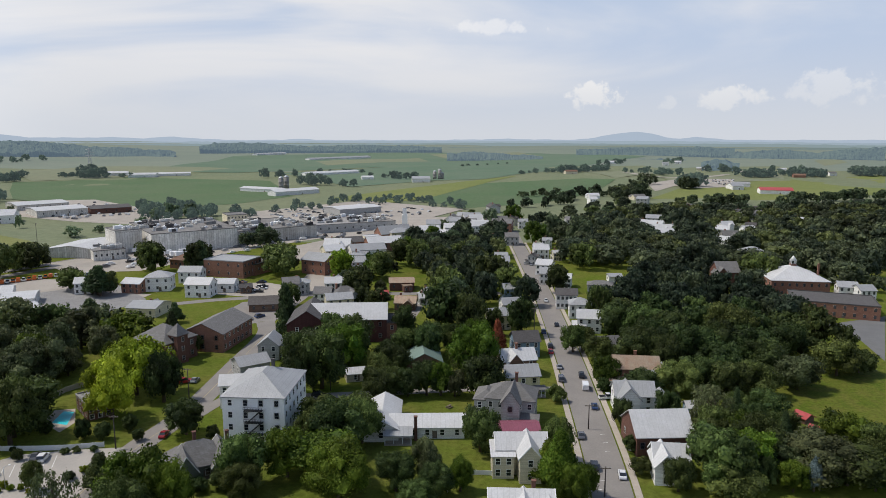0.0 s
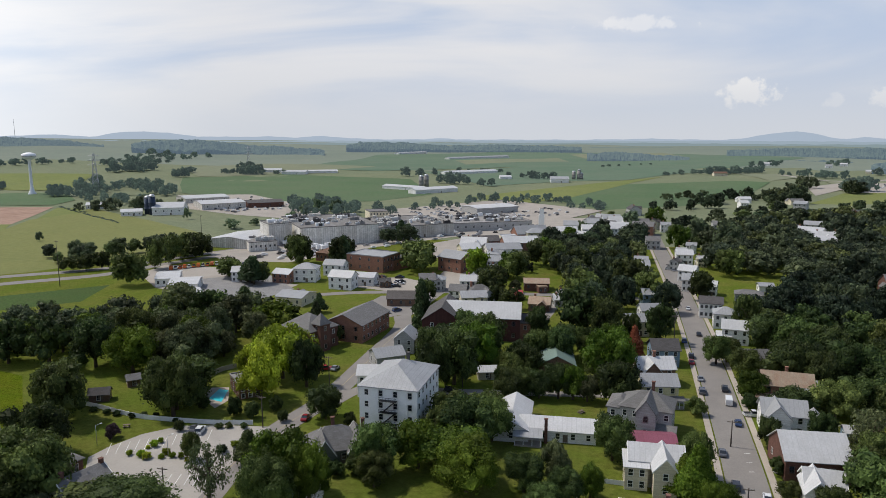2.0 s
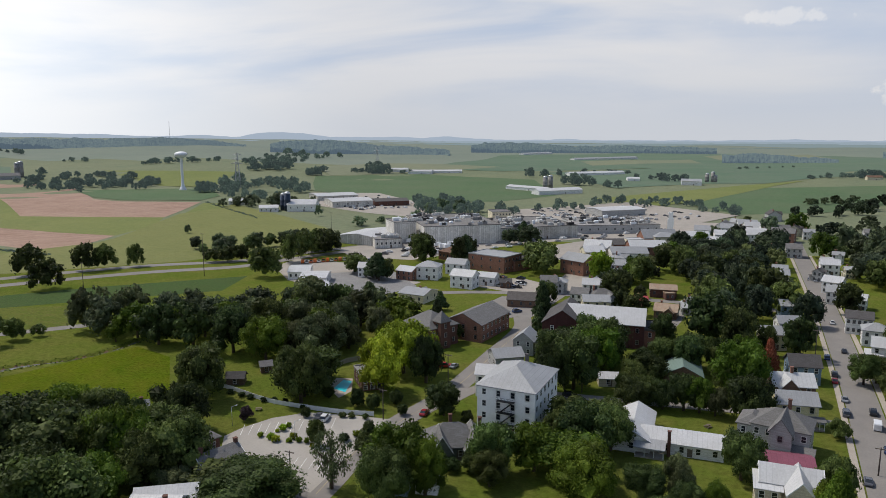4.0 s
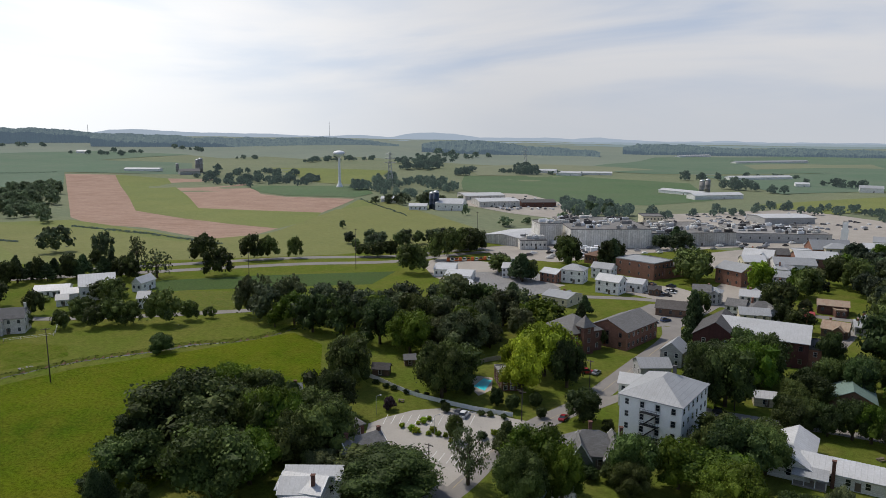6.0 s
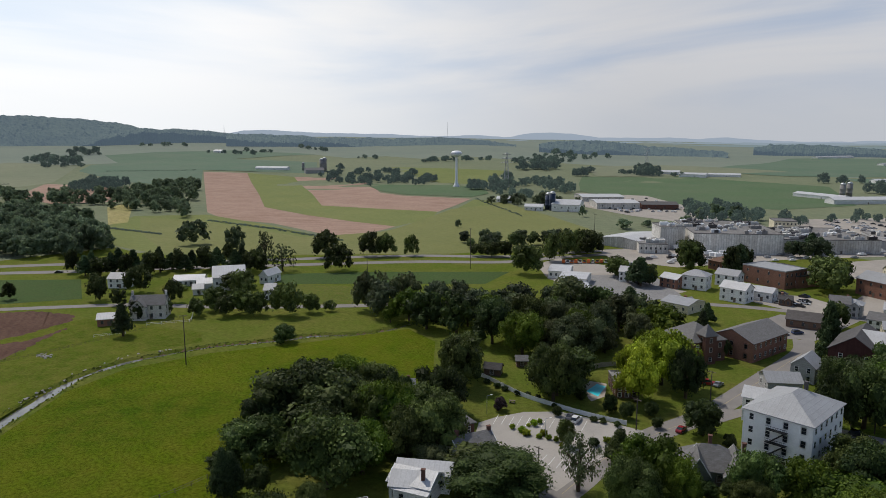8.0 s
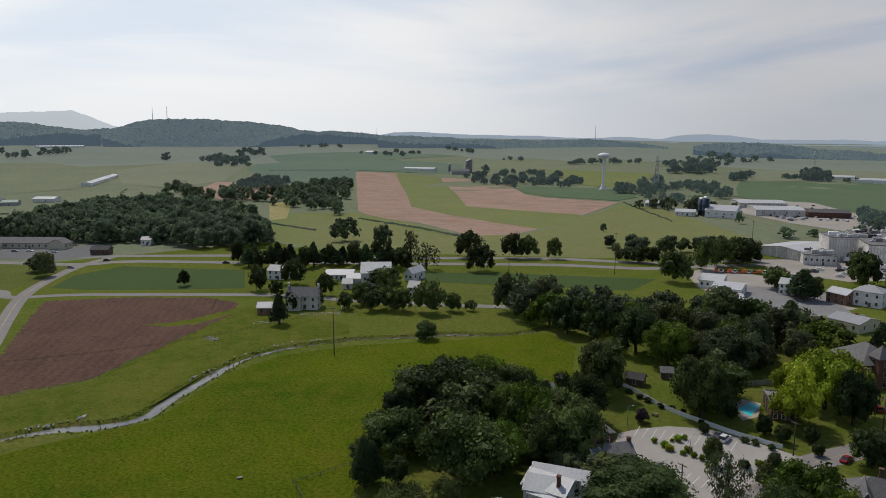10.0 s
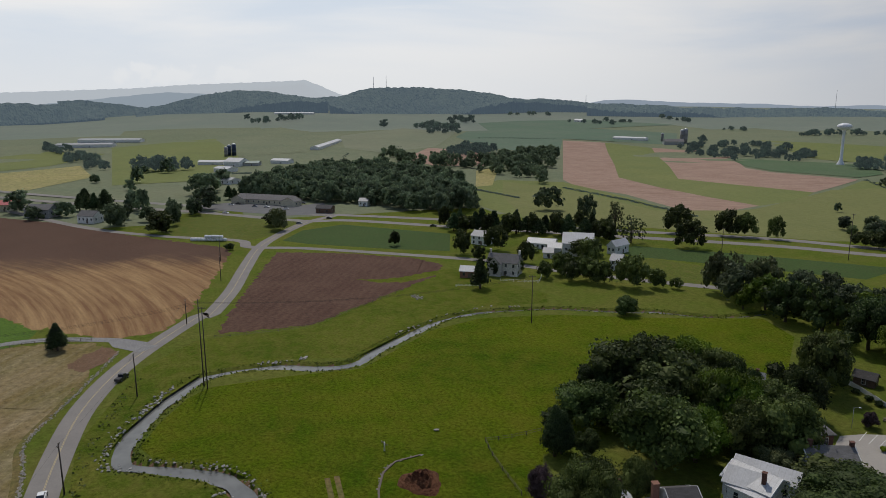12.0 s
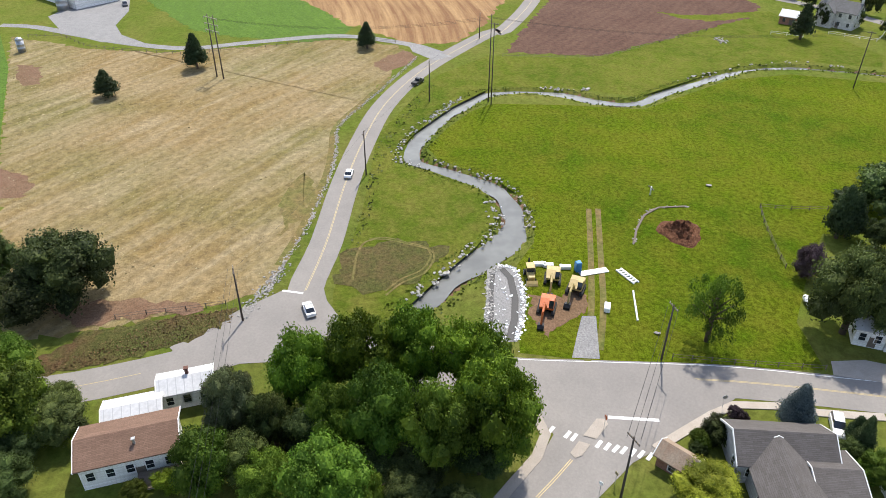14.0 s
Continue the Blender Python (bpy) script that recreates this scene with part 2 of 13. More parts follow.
VERGE = nap(ground_cover("verge_grass", (0.044, 0.074, 0.007), (0.084, 0.102, 0.014), (0.135, 0.116, 0.030), (0.03, 0.2, 0.9), contrast=0.1, grain=(0.5, 1.38)))
LAWN = ground_cover("lawn", (0.070, 0.102, 0.010), (0.095, 0.118, 0.015), (0.138, 0.124, 0.030), (0.03, 0.25, 0.9))
ROUGH_GRASS = ground_cover("rough_grass", (0.10, 0.12, 0.025), (0.15, 0.125, 0.045), (0.19, 0.12, 0.06), (0.03, 0.2, 0.8))
TRAMPLED = ground_cover("trampled_grass", (0.090, 0.078, 0.026), (0.110, 0.082, 0.034), (0.066, 0.084, 0.018), (0.05, 0.25, 1.2), contrast=0.12, bump=1.0, grain=(0.5, 1.45))
BANK_WEEDS = ground_cover("bank_weeds", (0.120, 0.066, 0.036), (0.082, 0.078, 0.024), (0.070, 0.092, 0.020), (0.06, 0.3, 1.6), contrast=0.12, bump=1.0, grain=(0.45, 1.5))
HAY = ground_cover("hay", (0.205, 0.142, 0.058), (0.140, 0.122, 0.038), (0.250, 0.188, 0.100), (0.014, 0.05, 0.55), stripes=(-66, 6, (0.34, 0.28, 0.175), 0.6), contrast=0.08, bump=1.0, grain=(0.55, 1.38), streaky=True)
CORN = ground_cover("corn", (0.085, 0.155, 0.020), (0.10, 0.17, 0.024), (0.07, 0.125, 0.018), (0.02, 0.1, 0.9), stripes=(-25, 1.6, (0.045, 0.085, 0.012), 0.45))
CROP = ground_cover("crop", (0.050, 0.088, 0.022), (0.060, 0.10, 0.026), (0.065, 0.09, 0.026), (0.02, 0.1, 0.8), stripes=(20, 1.5, (0.035, 0.062, 0.016), 0.35))
# Bluish crop colour with the haze of distance mixed in.
CROP_FAR_HAZY = ground_cover("crop_far_hazy", (0.072, 0.122, 0.058), (0.092, 0.136, 0.066), (0.105, 0.132, 0.074), (0.004, 0.014, 0.2), grain=(0.85, 1.12))
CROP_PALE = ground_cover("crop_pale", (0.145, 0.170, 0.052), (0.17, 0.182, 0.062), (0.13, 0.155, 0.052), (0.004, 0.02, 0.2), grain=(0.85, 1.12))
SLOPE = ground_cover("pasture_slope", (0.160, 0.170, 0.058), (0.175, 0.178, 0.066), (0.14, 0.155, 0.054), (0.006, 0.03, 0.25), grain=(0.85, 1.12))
SOIL = ground_cover("soil", (0.072, 0.039, 0.027), (0.092, 0.049, 0.034), (0.125, 0.074, 0.051), (0.012, 0.06, 0.7), stripes=(-62, 4.0, (0.13, 0.076, 0.054), 0.3))


def swath_field():
    """Ploughed soil that passes into tan stubble across uneven swaths."""
    m, N, L, b = material("stubble_soil", 0.95, spec=0.1)
    v = mapped(N, L)
    far = N.new("ShaderNodeVectorMath"); far.operation = "DOT_PRODUCT"
    far.inputs[1].default_value = (0.988, -0.155, 0)
    L.new(v, far.inputs[0])
    lump = noise_fac(N, L, v, 0.028, 0.0, 1.0, 5)
    ring = N.new("ShaderNodeMapping"); ring.inputs["Location"].default_value = (215, 330, 0)
    L.new(v, ring.inputs["Vector"])
    split, polar = N.new("ShaderNodeSeparateXYZ"), N.new("ShaderNodeCombineXYZ")
    radius, angle, wide = N.new("ShaderNodeVectorMath"), N.new("ShaderNodeMath"), N.new("ShaderNodeMath")
    radius.operation, angle.operation, wide.operation = "LENGTH", "ARCTAN2", "MULTIPLY"
    wide.inputs[1].default_value = 14
    L.new(ring.outputs[0], radius.inputs[0]); L.new(ring.outputs[0], split.inputs[0])
    L.new(split.outputs["Y"], angle.inputs[0]); L.new(split.outputs["X"], angle.inputs[1])
    L.new(angle.outputs[0], wide.inputs[0])
    L.new(radius.outputs["Value"], polar.inputs["X"]); L.new(wide.outputs[0], polar.inputs["Y"])
    swath = noise_fac(N, L, polar.outputs[0], 0.30, 0.38, 0.64, 5, 0.7)
    a = N.new("ShaderNodeMath"); a.operation = "MULTIPLY_ADD"; a.inputs[1].default_value = 60
    L.new(lump, a.inputs[0]); L.new(far.outputs["Value"], a.inputs[2])
    c = N.new("ShaderNodeMath"); c.operation = "MULTIPLY_ADD"; c.inputs[1].default_value = 9
    L.new(swath, c.inputs[0]); L.new(a.outputs[0], c.inputs[2])
    r = N.new("ShaderNodeMapRange"); r.interpolation_type = "SMOOTHSTEP"
    r.inputs["From Min"].default_value, r.inputs["From Max"].default_value = -354, -312
    L.new(c.outputs[0], r.inputs["Value"])
    fine = noise_fac(N, L, v, 0.5, 0.3, 0.7, 6, 0.75)
    soil = mixed(N, L, lump, (0.066, 0.036, 0.025), (0.105, 0.060, 0.042))
    straw = mixed(N, L, swath, (0.190, 0.100, 0.046), (0.375, 0.240, 0.112))
    base = mixed(N, L, r.outputs[0], soil, straw)
    L.new(mixed(N, L, fine, base, (0.12, 0.075, 0.048)), b.inputs["Base Color"])
    for link in list(L):
        if link.to_socket == b.inputs["Base Color"]:
            g = N.new("ShaderNodeMapRange"); g.inputs["To Min"].default_value, g.inputs["To Max"].default_value = 0.0, 0.4
            L.new(fine, g.inputs["Value"])
            L.new(g.outputs[0], link.from_node.inputs["Factor"])
    bumped(N, L, b, fine, 0.6, 0.25)
    return m


STUBBLE_SOIL = swath_field()
PINK_SOIL = ground_cover("pink_soil", (0.285, 0.185, 0.138), (0.24, 0.152, 0.112), (0.36, 0.255, 0.195), (0.008, 0.035, 0.25), stripes=(35, 14, (0.36, 0.25, 0.19), 0.3), grain=(0.85, 1.12))
GOLD = ground_cover("dry_grass", (0.30, 0.26, 0.10), (0.24, 0.23, 0.09), (0.33, 0.28, 0.13), (0.006, 0.03, 0.2))
DIRT = ground_cover("dirt", (0.165, 0.095, 0.060), (0.145, 0.092, 0.050), (0.20, 0.13, 0.085), (0.1, 0.4, 2.0))
MULCH = ground_cover("mulch", (0.13, 0.055, 0.032), (0.17, 0.075, 0.04), (0.22, 0.11, 0.06), (0.3, 1.2, 3.0), bump=1.0)
GRAVEL = ground_cover("gravel", (0.25, 0.245, 0.24), (0.21, 0.205, 0.2), (0.3, 0.29, 0.28), (0.05, 0.4, 3.0))
ASPHALT = ground_cover("asphalt", (0.216, 0.199, 0.183), (0.242, 0.224, 0.204), (0.186, 0.173, 0.160), (0.03, 0.15, 2.0), bump=0.1, rough=0.85, grain=(0.88, 1.08))
ASPHALT_DARK = ground_cover("asphalt_dark", (0.14, 0.14, 0.14), (0.16, 0.16, 0.158), (0.12, 0.12, 0.12), (0.03, 0.2, 2.0), bump=0.1, rough=0.85, grain=(0.9, 1.07))
LOT = ground_cover("lot_paving", (0.34, 0.315, 0.28), (0.30, 0.28, 0.255), (0.38, 0.35, 0.31), (0.04, 0.2, 2.0), bump=0.1, grain=(0.9, 1.07))
ASPHALT_PALE = ground_cover("asphalt_pale", (0.335, 0.302, 0.262), (0.285, 0.258, 0.226), (0.37, 0.335, 0.29), (0.02, 0.1, 1.0), bump=0.1, rough=0.85, grain=(0.85, 1.1))
CONCRETE = plain("concrete", (0.37, 0.325, 0.275), 0.9, var=0.3)
WHITE_LINE = plain("white_line", (0.75, 0.75, 0.73), 0.8, var=0.3, scale=2)
YELLOW_LINE = plain("yellow_line", (0.47, 0.38, 0.21), 0.8, var=0.5, scale=2)
STONE = plain("stone", (0.40, 0.37, 0.34), 0.9, var=0.5, scale=1.5)
PALE_STONE = plain("pale_stone", (0.37, 0.355, 0.33), 0.9, var=0.5, scale=1.5)
ROOF_WHITE = plain("white_metal_roof", (0.50, 0.50, 0.50), 0.45, 0.0, 0.28, 0.25, seams=(0.6, "X"))
ROOF_SILVER = plain("silver_metal_roof", (0.31, 0.315, 0.32), 0.5, 0.0, 0.3, 0.3, seams=(0.6, "X"))
ROOF_FLAT = plain("grey_membrane_roof", (0.27, 0.26, 0.25), 0.85, var=0.7, scale=0.05)
ROOF_GREY = plain("grey_shingle_roof", (0.185, 0.182, 0.18), 0.9, var=0.3, joints=(0.22, 1.1), plan=True)
ROOF_SLATE = plain("slate_brown_shingle_roof", (0.115, 0.105, 0.1), 0.9, var=0.3, joints=(0.22, 1.1), plan=True)
ROOF_DARK = plain("dark_shingle_roof", (0.105, 0.1, 0.1), 0.9, var=0.35, joints=(0.22, 1.1), plan=True)
ROOF_BROWN = plain("brown_shingle_roof", (0.22, 0.135, 0.095), 0.9, var=0.35, joints=(0.22, 1.1), plan=True)
ROOF_GREEN = plain("green_metal_roof", (0.17, 0.235, 0.2), 0.5, 0.0, 0.2, 0.3, seams=(0.6, "X"))
ROOF_RED = plain("red_metal_roof", (0.42, 0.07, 0.07), 0.5, 0.0, 0.3, 0.3, seams=(0.6, "X"))
ROOF_PURPLE = plain("maroon_metal_roof", (0.22, 0.07, 0.10), 0.5, 0.0, 0.3, 0.3, seams=(0.6, "X"))
ROOF_RUST = plain("rusty_metal_roof", (0.34, 0.265, 0.19), 0.6, 0.0, 0.6, 0.5, seams=(0.9, "X"), grime=(0.75, 0.45, 0.36))
SIDING_WHITE = plain("white_siding", (0.86, 0.86, 0.84), 0.7, var=0.12, joints=(0.2, 6.0))
SIDING_CREAM = plain("cream_siding", (0.72, 0.66, 0.50), 0.7, var=0.18, joints=(0.2, 6.0))
SIDING_YELLOW = plain("yellow_siding", (0.66, 0.6, 0.36), 0.7, var=0.18, joints=(0.2, 6.0))
SIDING_GREY = plain("grey_siding", (0.46, 0.465, 0.46), 0.7, var=0.2, joints=(0.2, 6.0))
SIDING_SAGE = plain("grey_green_siding", (0.17, 0.19, 0.155), 0.7, var=0.2, joints=(0.2, 6.0))
SIDING_BLUE = plain("blue_siding", (0.22, 0.32, 0.42), 0.7, var=0.2, joints=(0.2, 6.0))
SIDING_BROWN = plain("brown_siding", (0.19, 0.12, 0.085), 0.8, var=0.3, joints=(0.25, 5.0))
BARN_RED = plain("dark_red_boards", (0.10, 0.04, 0.035), 0.85, var=0.4, joints=(4.0, 0.3))
BRICK = plain("red_brick", (0.33, 0.17, 0.12), 0.9, var=0.3, joints=(0.3, 0.6))
BRICK_DARK = plain("dark_brick", (0.17, 0.085, 0.065), 0.9, var=0.3, joints=(0.3, 0.6))
STUCCO = plain("pale_panel", (0.78, 0.76, 0.71), 0.8, var=0.5, scale=0.09, joints=(14.0, 1.6))
HOTEL_WHITE = plain("white_painted_brick", (0.88, 0.88, 0.86), 0.75, var=0.14, scale=0.35)
STONE_WALL = plain("field_stone_wall", (0.74, 0.71, 0.66), 0.9, var=0.35, joints=(0.35, 0.6))
TRIM = plain("white_trim", (0.78, 0.78, 0.76), 0.5, var=0.15)
WOOD = plain("weathered_wood", (0.17, 0.135, 0.105), 0.85, var=0.4, scale=2)
WOOD_PALE = plain("pale_wood", (0.36, 0.32, 0.27), 0.85, var=0.35, scale=2)
POLE_WOOD = plain("pole_wood", (0.085, 0.07, 0.06), 0.85, var=0.3, scale=2)
BARK = plain("bark", (0.10, 0.075, 0.055), 0.95, var=0.5, scale=3)
STEEL = plain("galvanised_steel", (0.45, 0.46, 0.47), 0.45, 0.6, 0.25)
BLACK_STEEL = plain("black_steel", (0.02, 0.02, 0.022), 0.5, 0.3, 0.2)
TANK_WHITE = plain("tank_white", (0.78, 0.79, 0.8), 0.4, var=0.15, scale=0.3)
SILO_BLUE = plain("dark_blue_enamel", (0.035, 0.05, 0.085), 0.35, 0.1, 0.25)
SILO_GREY = plain("silo_concrete", (0.33, 0.32, 0.31), 0.9, var=0.35, joints=(0.8, 1.5))
RUBBER = plain("rubber", (0.02, 0.02, 0.02), 0.8, var=0.2)
MACHINE_YELLOW = plain("machine_yellow", (0.46, 0.34, 0.13), 0.45, var=0.3, scale=1.5)
MACHINE_ORANGE = plain("machine_orange", (0.5, 0.12, 0.03), 0.45, var=0.3, scale=1.5)
BLUE_PLASTIC = plain("blue_plastic", (0.05, 0.2, 0.42), 0.4, var=0.1)
CAR_PAINTS = [plain("car_paint", c, 0.25, 0.2, 0.05, spec=0.6) for c in
              ((0.75, 0.75, 0.75), (0.03, 0.03, 0.035), (0.3, 0.02, 0.025), (0.3, 0.31, 0.33), (0.035, 0.06, 0.14), (0.12, 0.12, 0.13), (0.55, 0.13, 0.03))]


def make_glass():
    m, N, L, b = material("window_glass", 0.08, spec=0.6)
    b.inputs["Base Color"].default_value = (0.02, 0.024, 0.03, 1)
    return m


def make_water(name, col, rough):
    m, N, L, b = material(name, rough, spec=0.55)
    v = mapped(N, L)
    f = noise_fac(N, L, v, 1.2, 0.3, 0.7, 4)
    a = noise_fac(N, L, v, 0.12, 0.35, 0.65, 3)
    L.new(mixed(N, L, a, col, tuple(c * 1.5 for c in col)), b.inputs["Base Color"])
    bumped(N, L, b, f, 0.15, 0.05)
    return m


GLASS = make_glass()
# Far panes paled: the softer window contrast of distance is put into the colour.
GLASS_FAR = plain("glass_far_pale", (0.085, 0.09, 0.10), 0.15, var=0.6, scale=0.4, spec=0.6)
WATER = make_water("creek_water", (0.105, 0.105, 0.095), 0.06)
POOL_WATER = make_water("pool_water", (0.012, 0.40, 0.46), 0.3)
LEAF = leaf_material("leaf_green", (0.036, 0.056, 0.015), (0.108, 0.142, 0.038))
# Bluer copies for trees further off, with haze in their colour.
LEAF_TOWN_HAZE = leaf_material("leaf_town_haze", (0.037, 0.053, 0.029), (0.095, 0.122, 0.059))
LEAF_TOWN_HAZE_LIGHT = leaf_material("leaf_town_haze_light", (0.058, 0.078, 0.028), (0.134, 0.164, 0.058))
LEAF_TOWN_HAZE_DARK = leaf_material("leaf_town_haze_dark", (0.020, 0.032, 0.020), (0.056, 0.075, 0.041))
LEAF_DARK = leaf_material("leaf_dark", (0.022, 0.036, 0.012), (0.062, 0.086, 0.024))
LEAF_BRIGHT = leaf_material("leaf_bright", (0.13, 0.19, 0.012), (0.29, 0.36, 0.03))
LEAF_MID = leaf_material("leaf_fresh", (0.040, 0.077, 0.007), (0.108, 0.158, 0.018))
LEAF_LUSH = leaf_material("leaf_lush", (0.034, 0.084, 0.006), (0.118, 0.196, 0.016))
LEAF_OLIVE = leaf_material("leaf_olive", (0.046, 0.060, 0.026), (0.112, 0.130, 0.056))
LEAF_RUST = leaf_material("leaf_rust", (0.18, 0.06, 0.03), (0.36, 0.14, 0.065))
LEAF_PURPLE = leaf_material("leaf_purple", (0.03, 0.02, 0.022), (0.075, 0.052, 0.058))
LEAF_BLUE = leaf_material("needle_blue", (0.06, 0.085, 0.085), (0.15, 0.19, 0.20))
NEEDLE = leaf_material("needle", (0.028, 0.048, 0.018), (0.07, 0.10, 0.04))
LEAF_WEED = leaf_material("leaf_weed", (0.085, 0.070, 0.028), (0.17, 0.115, 0.05))
STRAW = leaf_material("dry_straw", (0.25, 0.195, 0.10), (0.38, 0.31, 0.18), 0.1)
LEAF_HAZE_FAR = leaf_material("leaf_haze_far", (0.065, 0.095, 0.09), (0.10, 0.135, 0.12), 0.35)
# Paler leaf for the middle distance; its lighter colour holds haze.
LEAF_MIDWAY_HAZE = leaf_material("leaf_midway_haze", (0.086, 0.118, 0.066), (0.160, 0.198, 0.112), 0.42)

def haze_glow(mat, col):
    """Emission painted onto far land and woods in place of the bright air before them."""
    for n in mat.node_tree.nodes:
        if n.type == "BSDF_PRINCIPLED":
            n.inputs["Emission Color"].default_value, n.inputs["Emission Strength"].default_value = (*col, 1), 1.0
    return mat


# Pale base colours and emission together paint the haze of distance.
haze_glow(LEAF_HAZE_FAR, (0.055, 0.074, 0.084))
LEAF_HAZE = haze_glow(leaf_material("leaf_haze", (0.048, 0.070, 0.046), (0.095, 0.125, 0.080), 0.35), (0.036, 0.050, 0.052))
WOOD_HAZE = haze_glow(ground_cover("wood_haze", (0.030, 0.044, 0.030), (0.050, 0.066, 0.038), (0.066, 0.084, 0.05), (0.006, 0.03, 0.12), bump=0.0, grain=(0.72, 1.28)), (0.074, 0.103, 0.140))
CROP_HAZE = haze_glow(ground_cover("crop_haze", (0.058, 0.098, 0.050), (0.075, 0.112, 0.058), (0.090, 0.112, 0.066), (0.003, 0.012, 0.1), bump=0.1, grain=(0.85, 1.12)), (0.038, 0.050, 0.052))
STRAW_HAZE = haze_glow(ground_cover("straw_haze", (0.13, 0.14, 0.075), (0.16, 0.155, 0.085), (0.11, 0.125, 0.066), (0.003, 0.012, 0.1), bump=0.1, grain=(0.85, 1.12)), (0.042, 0.050, 0.050))
LAND_HAZE = haze_glow(ground_cover("land_haze", (0.092, 0.112, 0.070), (0.120, 0.130, 0.084), (0.078, 0.10, 0.066), (0.0022, 0.007, 0.08), bump=0.2, grain=(0.85, 1.12)), (0.072, 0.084, 0.090))

# ---- terrain ----
RISE_AZ = (-180, 18, 30, 40, 55, 65, 75, 85, 92, 100, 110, 180)
RISE_Z = (0, 0, 14, 28, 42, 48, 44, 52, 40, 14, 0, 0)
MOUNDS = ((-1650, 1950, 10, 300),)   # x, y, height, spread
CREEK = [(-204.4, 203.0, 1.0), (-204.4, 192.1, 1.0), (-208.7, 178.0, 1.0), (-220.2, 164.2, 1.8), (-224.3, 153.2, 1.6), (-237.5, 128.5, 1.3), (-241.8, 108.5, 1.3), (-242.4, 97.6, 2.0), (-239.6, 85.6, 1.2), (-233.7, 75.7, 2), (-224.1, 63.6, 2.3), (-214.0, 51.1, 2.2), (-205.7, 43.0, 2.2), (-205.6, 31.2, 2.6), (-210.2, 21.3, 2.4), (-212.0, 9.2, 1.5), (-208.5, -2.7, 2.2), (-199.1, -9.5, 2.7), (-187.9, -15.4, 2.7), (-177.8, -18.9, 2.6), (-167.9, -21.1, 2.5), (-161.3, -20.1, 2.4), (-158.2, -15.7, 2.2), (-153.7, -7.7, 2.3), (-149.1, -0.6, 2.6), (-142.6, 3.7, 2.9), (-133.4, 5.5, 3.1), (-125.2, 3.8, 3.6), (-119.5, -0.2, 3.8), (-114.1, -4.5, 3.6), (-109.1, -7.7, 3.2), (-103.1, -10.9, 2.6), (-102.3, -12.9, 2.2), (-95.6, -16.7, 1.6)]


def smooth(t):
    t = np.clip(t, 0, 1)
    return t * t * (3 - 2 * t)


def land(x, y):
    """The height of the land: level near the town, rolling and rising in the west."""
    x, y = np.asarray(x, float), np.asarray(y, float)
    r = np.hypot(x, y)
    az = np.degrees(np.arctan2(-x, y))
    z = np.interp(az, RISE_AZ, RISE_Z) * smooth((r - 900) / 2000)
    roll = np.sin(x / 97 + 1.3) * np.cos(y / 121) + 0.7 * np.sin((x + y) / 173) + 0.6 * np.cos((x - 1.4 * y) / 211)
    z = z + 2.2 * roll * smooth((r - 480) / 700)
    for mx, my, h, s in MOUNDS:
        z = z + h * np.exp(-((x - mx) ** 2 + (y - my) ** 2) / (2 * s * s))
    return z


def spline(points, step=2.0):
    """A smooth line through points (Catmull-Rom), evenly stepped."""
    p = np.array(points, float)
    q = np.vstack([2 * p[0] - p[1], p, 2 * p[-1] - p[-2]])
    out = []
    for i in range(1, len(q) - 2):
        n = max(1, int(np.linalg.norm(q[i + 1] - q[i]) / step))
        for t in np.arange(n) / n:
            a, b, c, d = q[i - 1], q[i], q[i + 1], q[i + 2]
            out.append(0.5 * (2 * b + (c - a) * t + (2 * a - 5 * b + 4 * c - d) * t**2 + (3 * b - a - 3 * c + d) * t**3))
    out.append(p[-1])
    return np.array(out)


CREEK_LINE = spline(CREEK, 1.5)      # x, y and half width


def creek_depth(x, y):
    """0 on the meadow, 1 in the stream bed."""
    d = np.full(x.shape, 9.0)
    for cx, cy, w in CREEK_LINE:
        d = np.minimum(d, np.hypot(x - cx, y - cy) - w)
    return smooth((0.45 - d) / 0.9)


def part(name, bm, mat, parent=None, label=""):
    """One mesh object out of a bmesh, under its thing."""
    me = bpy.data.meshes.new(name)
    bm.to_mesh(me)
    bm.free()
    for m in mat if isinstance(mat, (list, tuple)) else (mat,):
        me.materials.append(m)
    return piece(name, me, parent, label)


def piece(name, me, parent=None, label="", m=None):
    ob = new(name, me)
    if parent:
        ob.parent = parent
    if m is not None:
        ob.matrix_basis = m
    if label:
        ob["label"] = label
    return ob


def mesh_of(name, verts, faces, mats, smooth_shade=False):
    me = bpy.data.meshes.new(name)
    me.from_pydata([tuple(v) for v in verts], [], [tuple(f) for f in faces])
    for m in mats if isinstance(mats, (list, tuple)) else (mats,):
        me.materials.append(m)
    if smooth_shade:
        me.polygons.foreach_set("use_smooth", [True] * len(me.polygons))
    me.update()
    return me


def axis_lines(lo, hi, step, far, grow):
    mid = list(np.arange(lo, hi + 0.01, step))
    up, down, s = [], [], step
    v = hi
    while v < far:
        s = min(s * grow, 130); v += s; up.append(v)
    v, s = lo, step
    while v > -far:
        s = min(s * grow, 130); v -= s; down.append(v)
    return np.array(down[::-1] + mid + up)


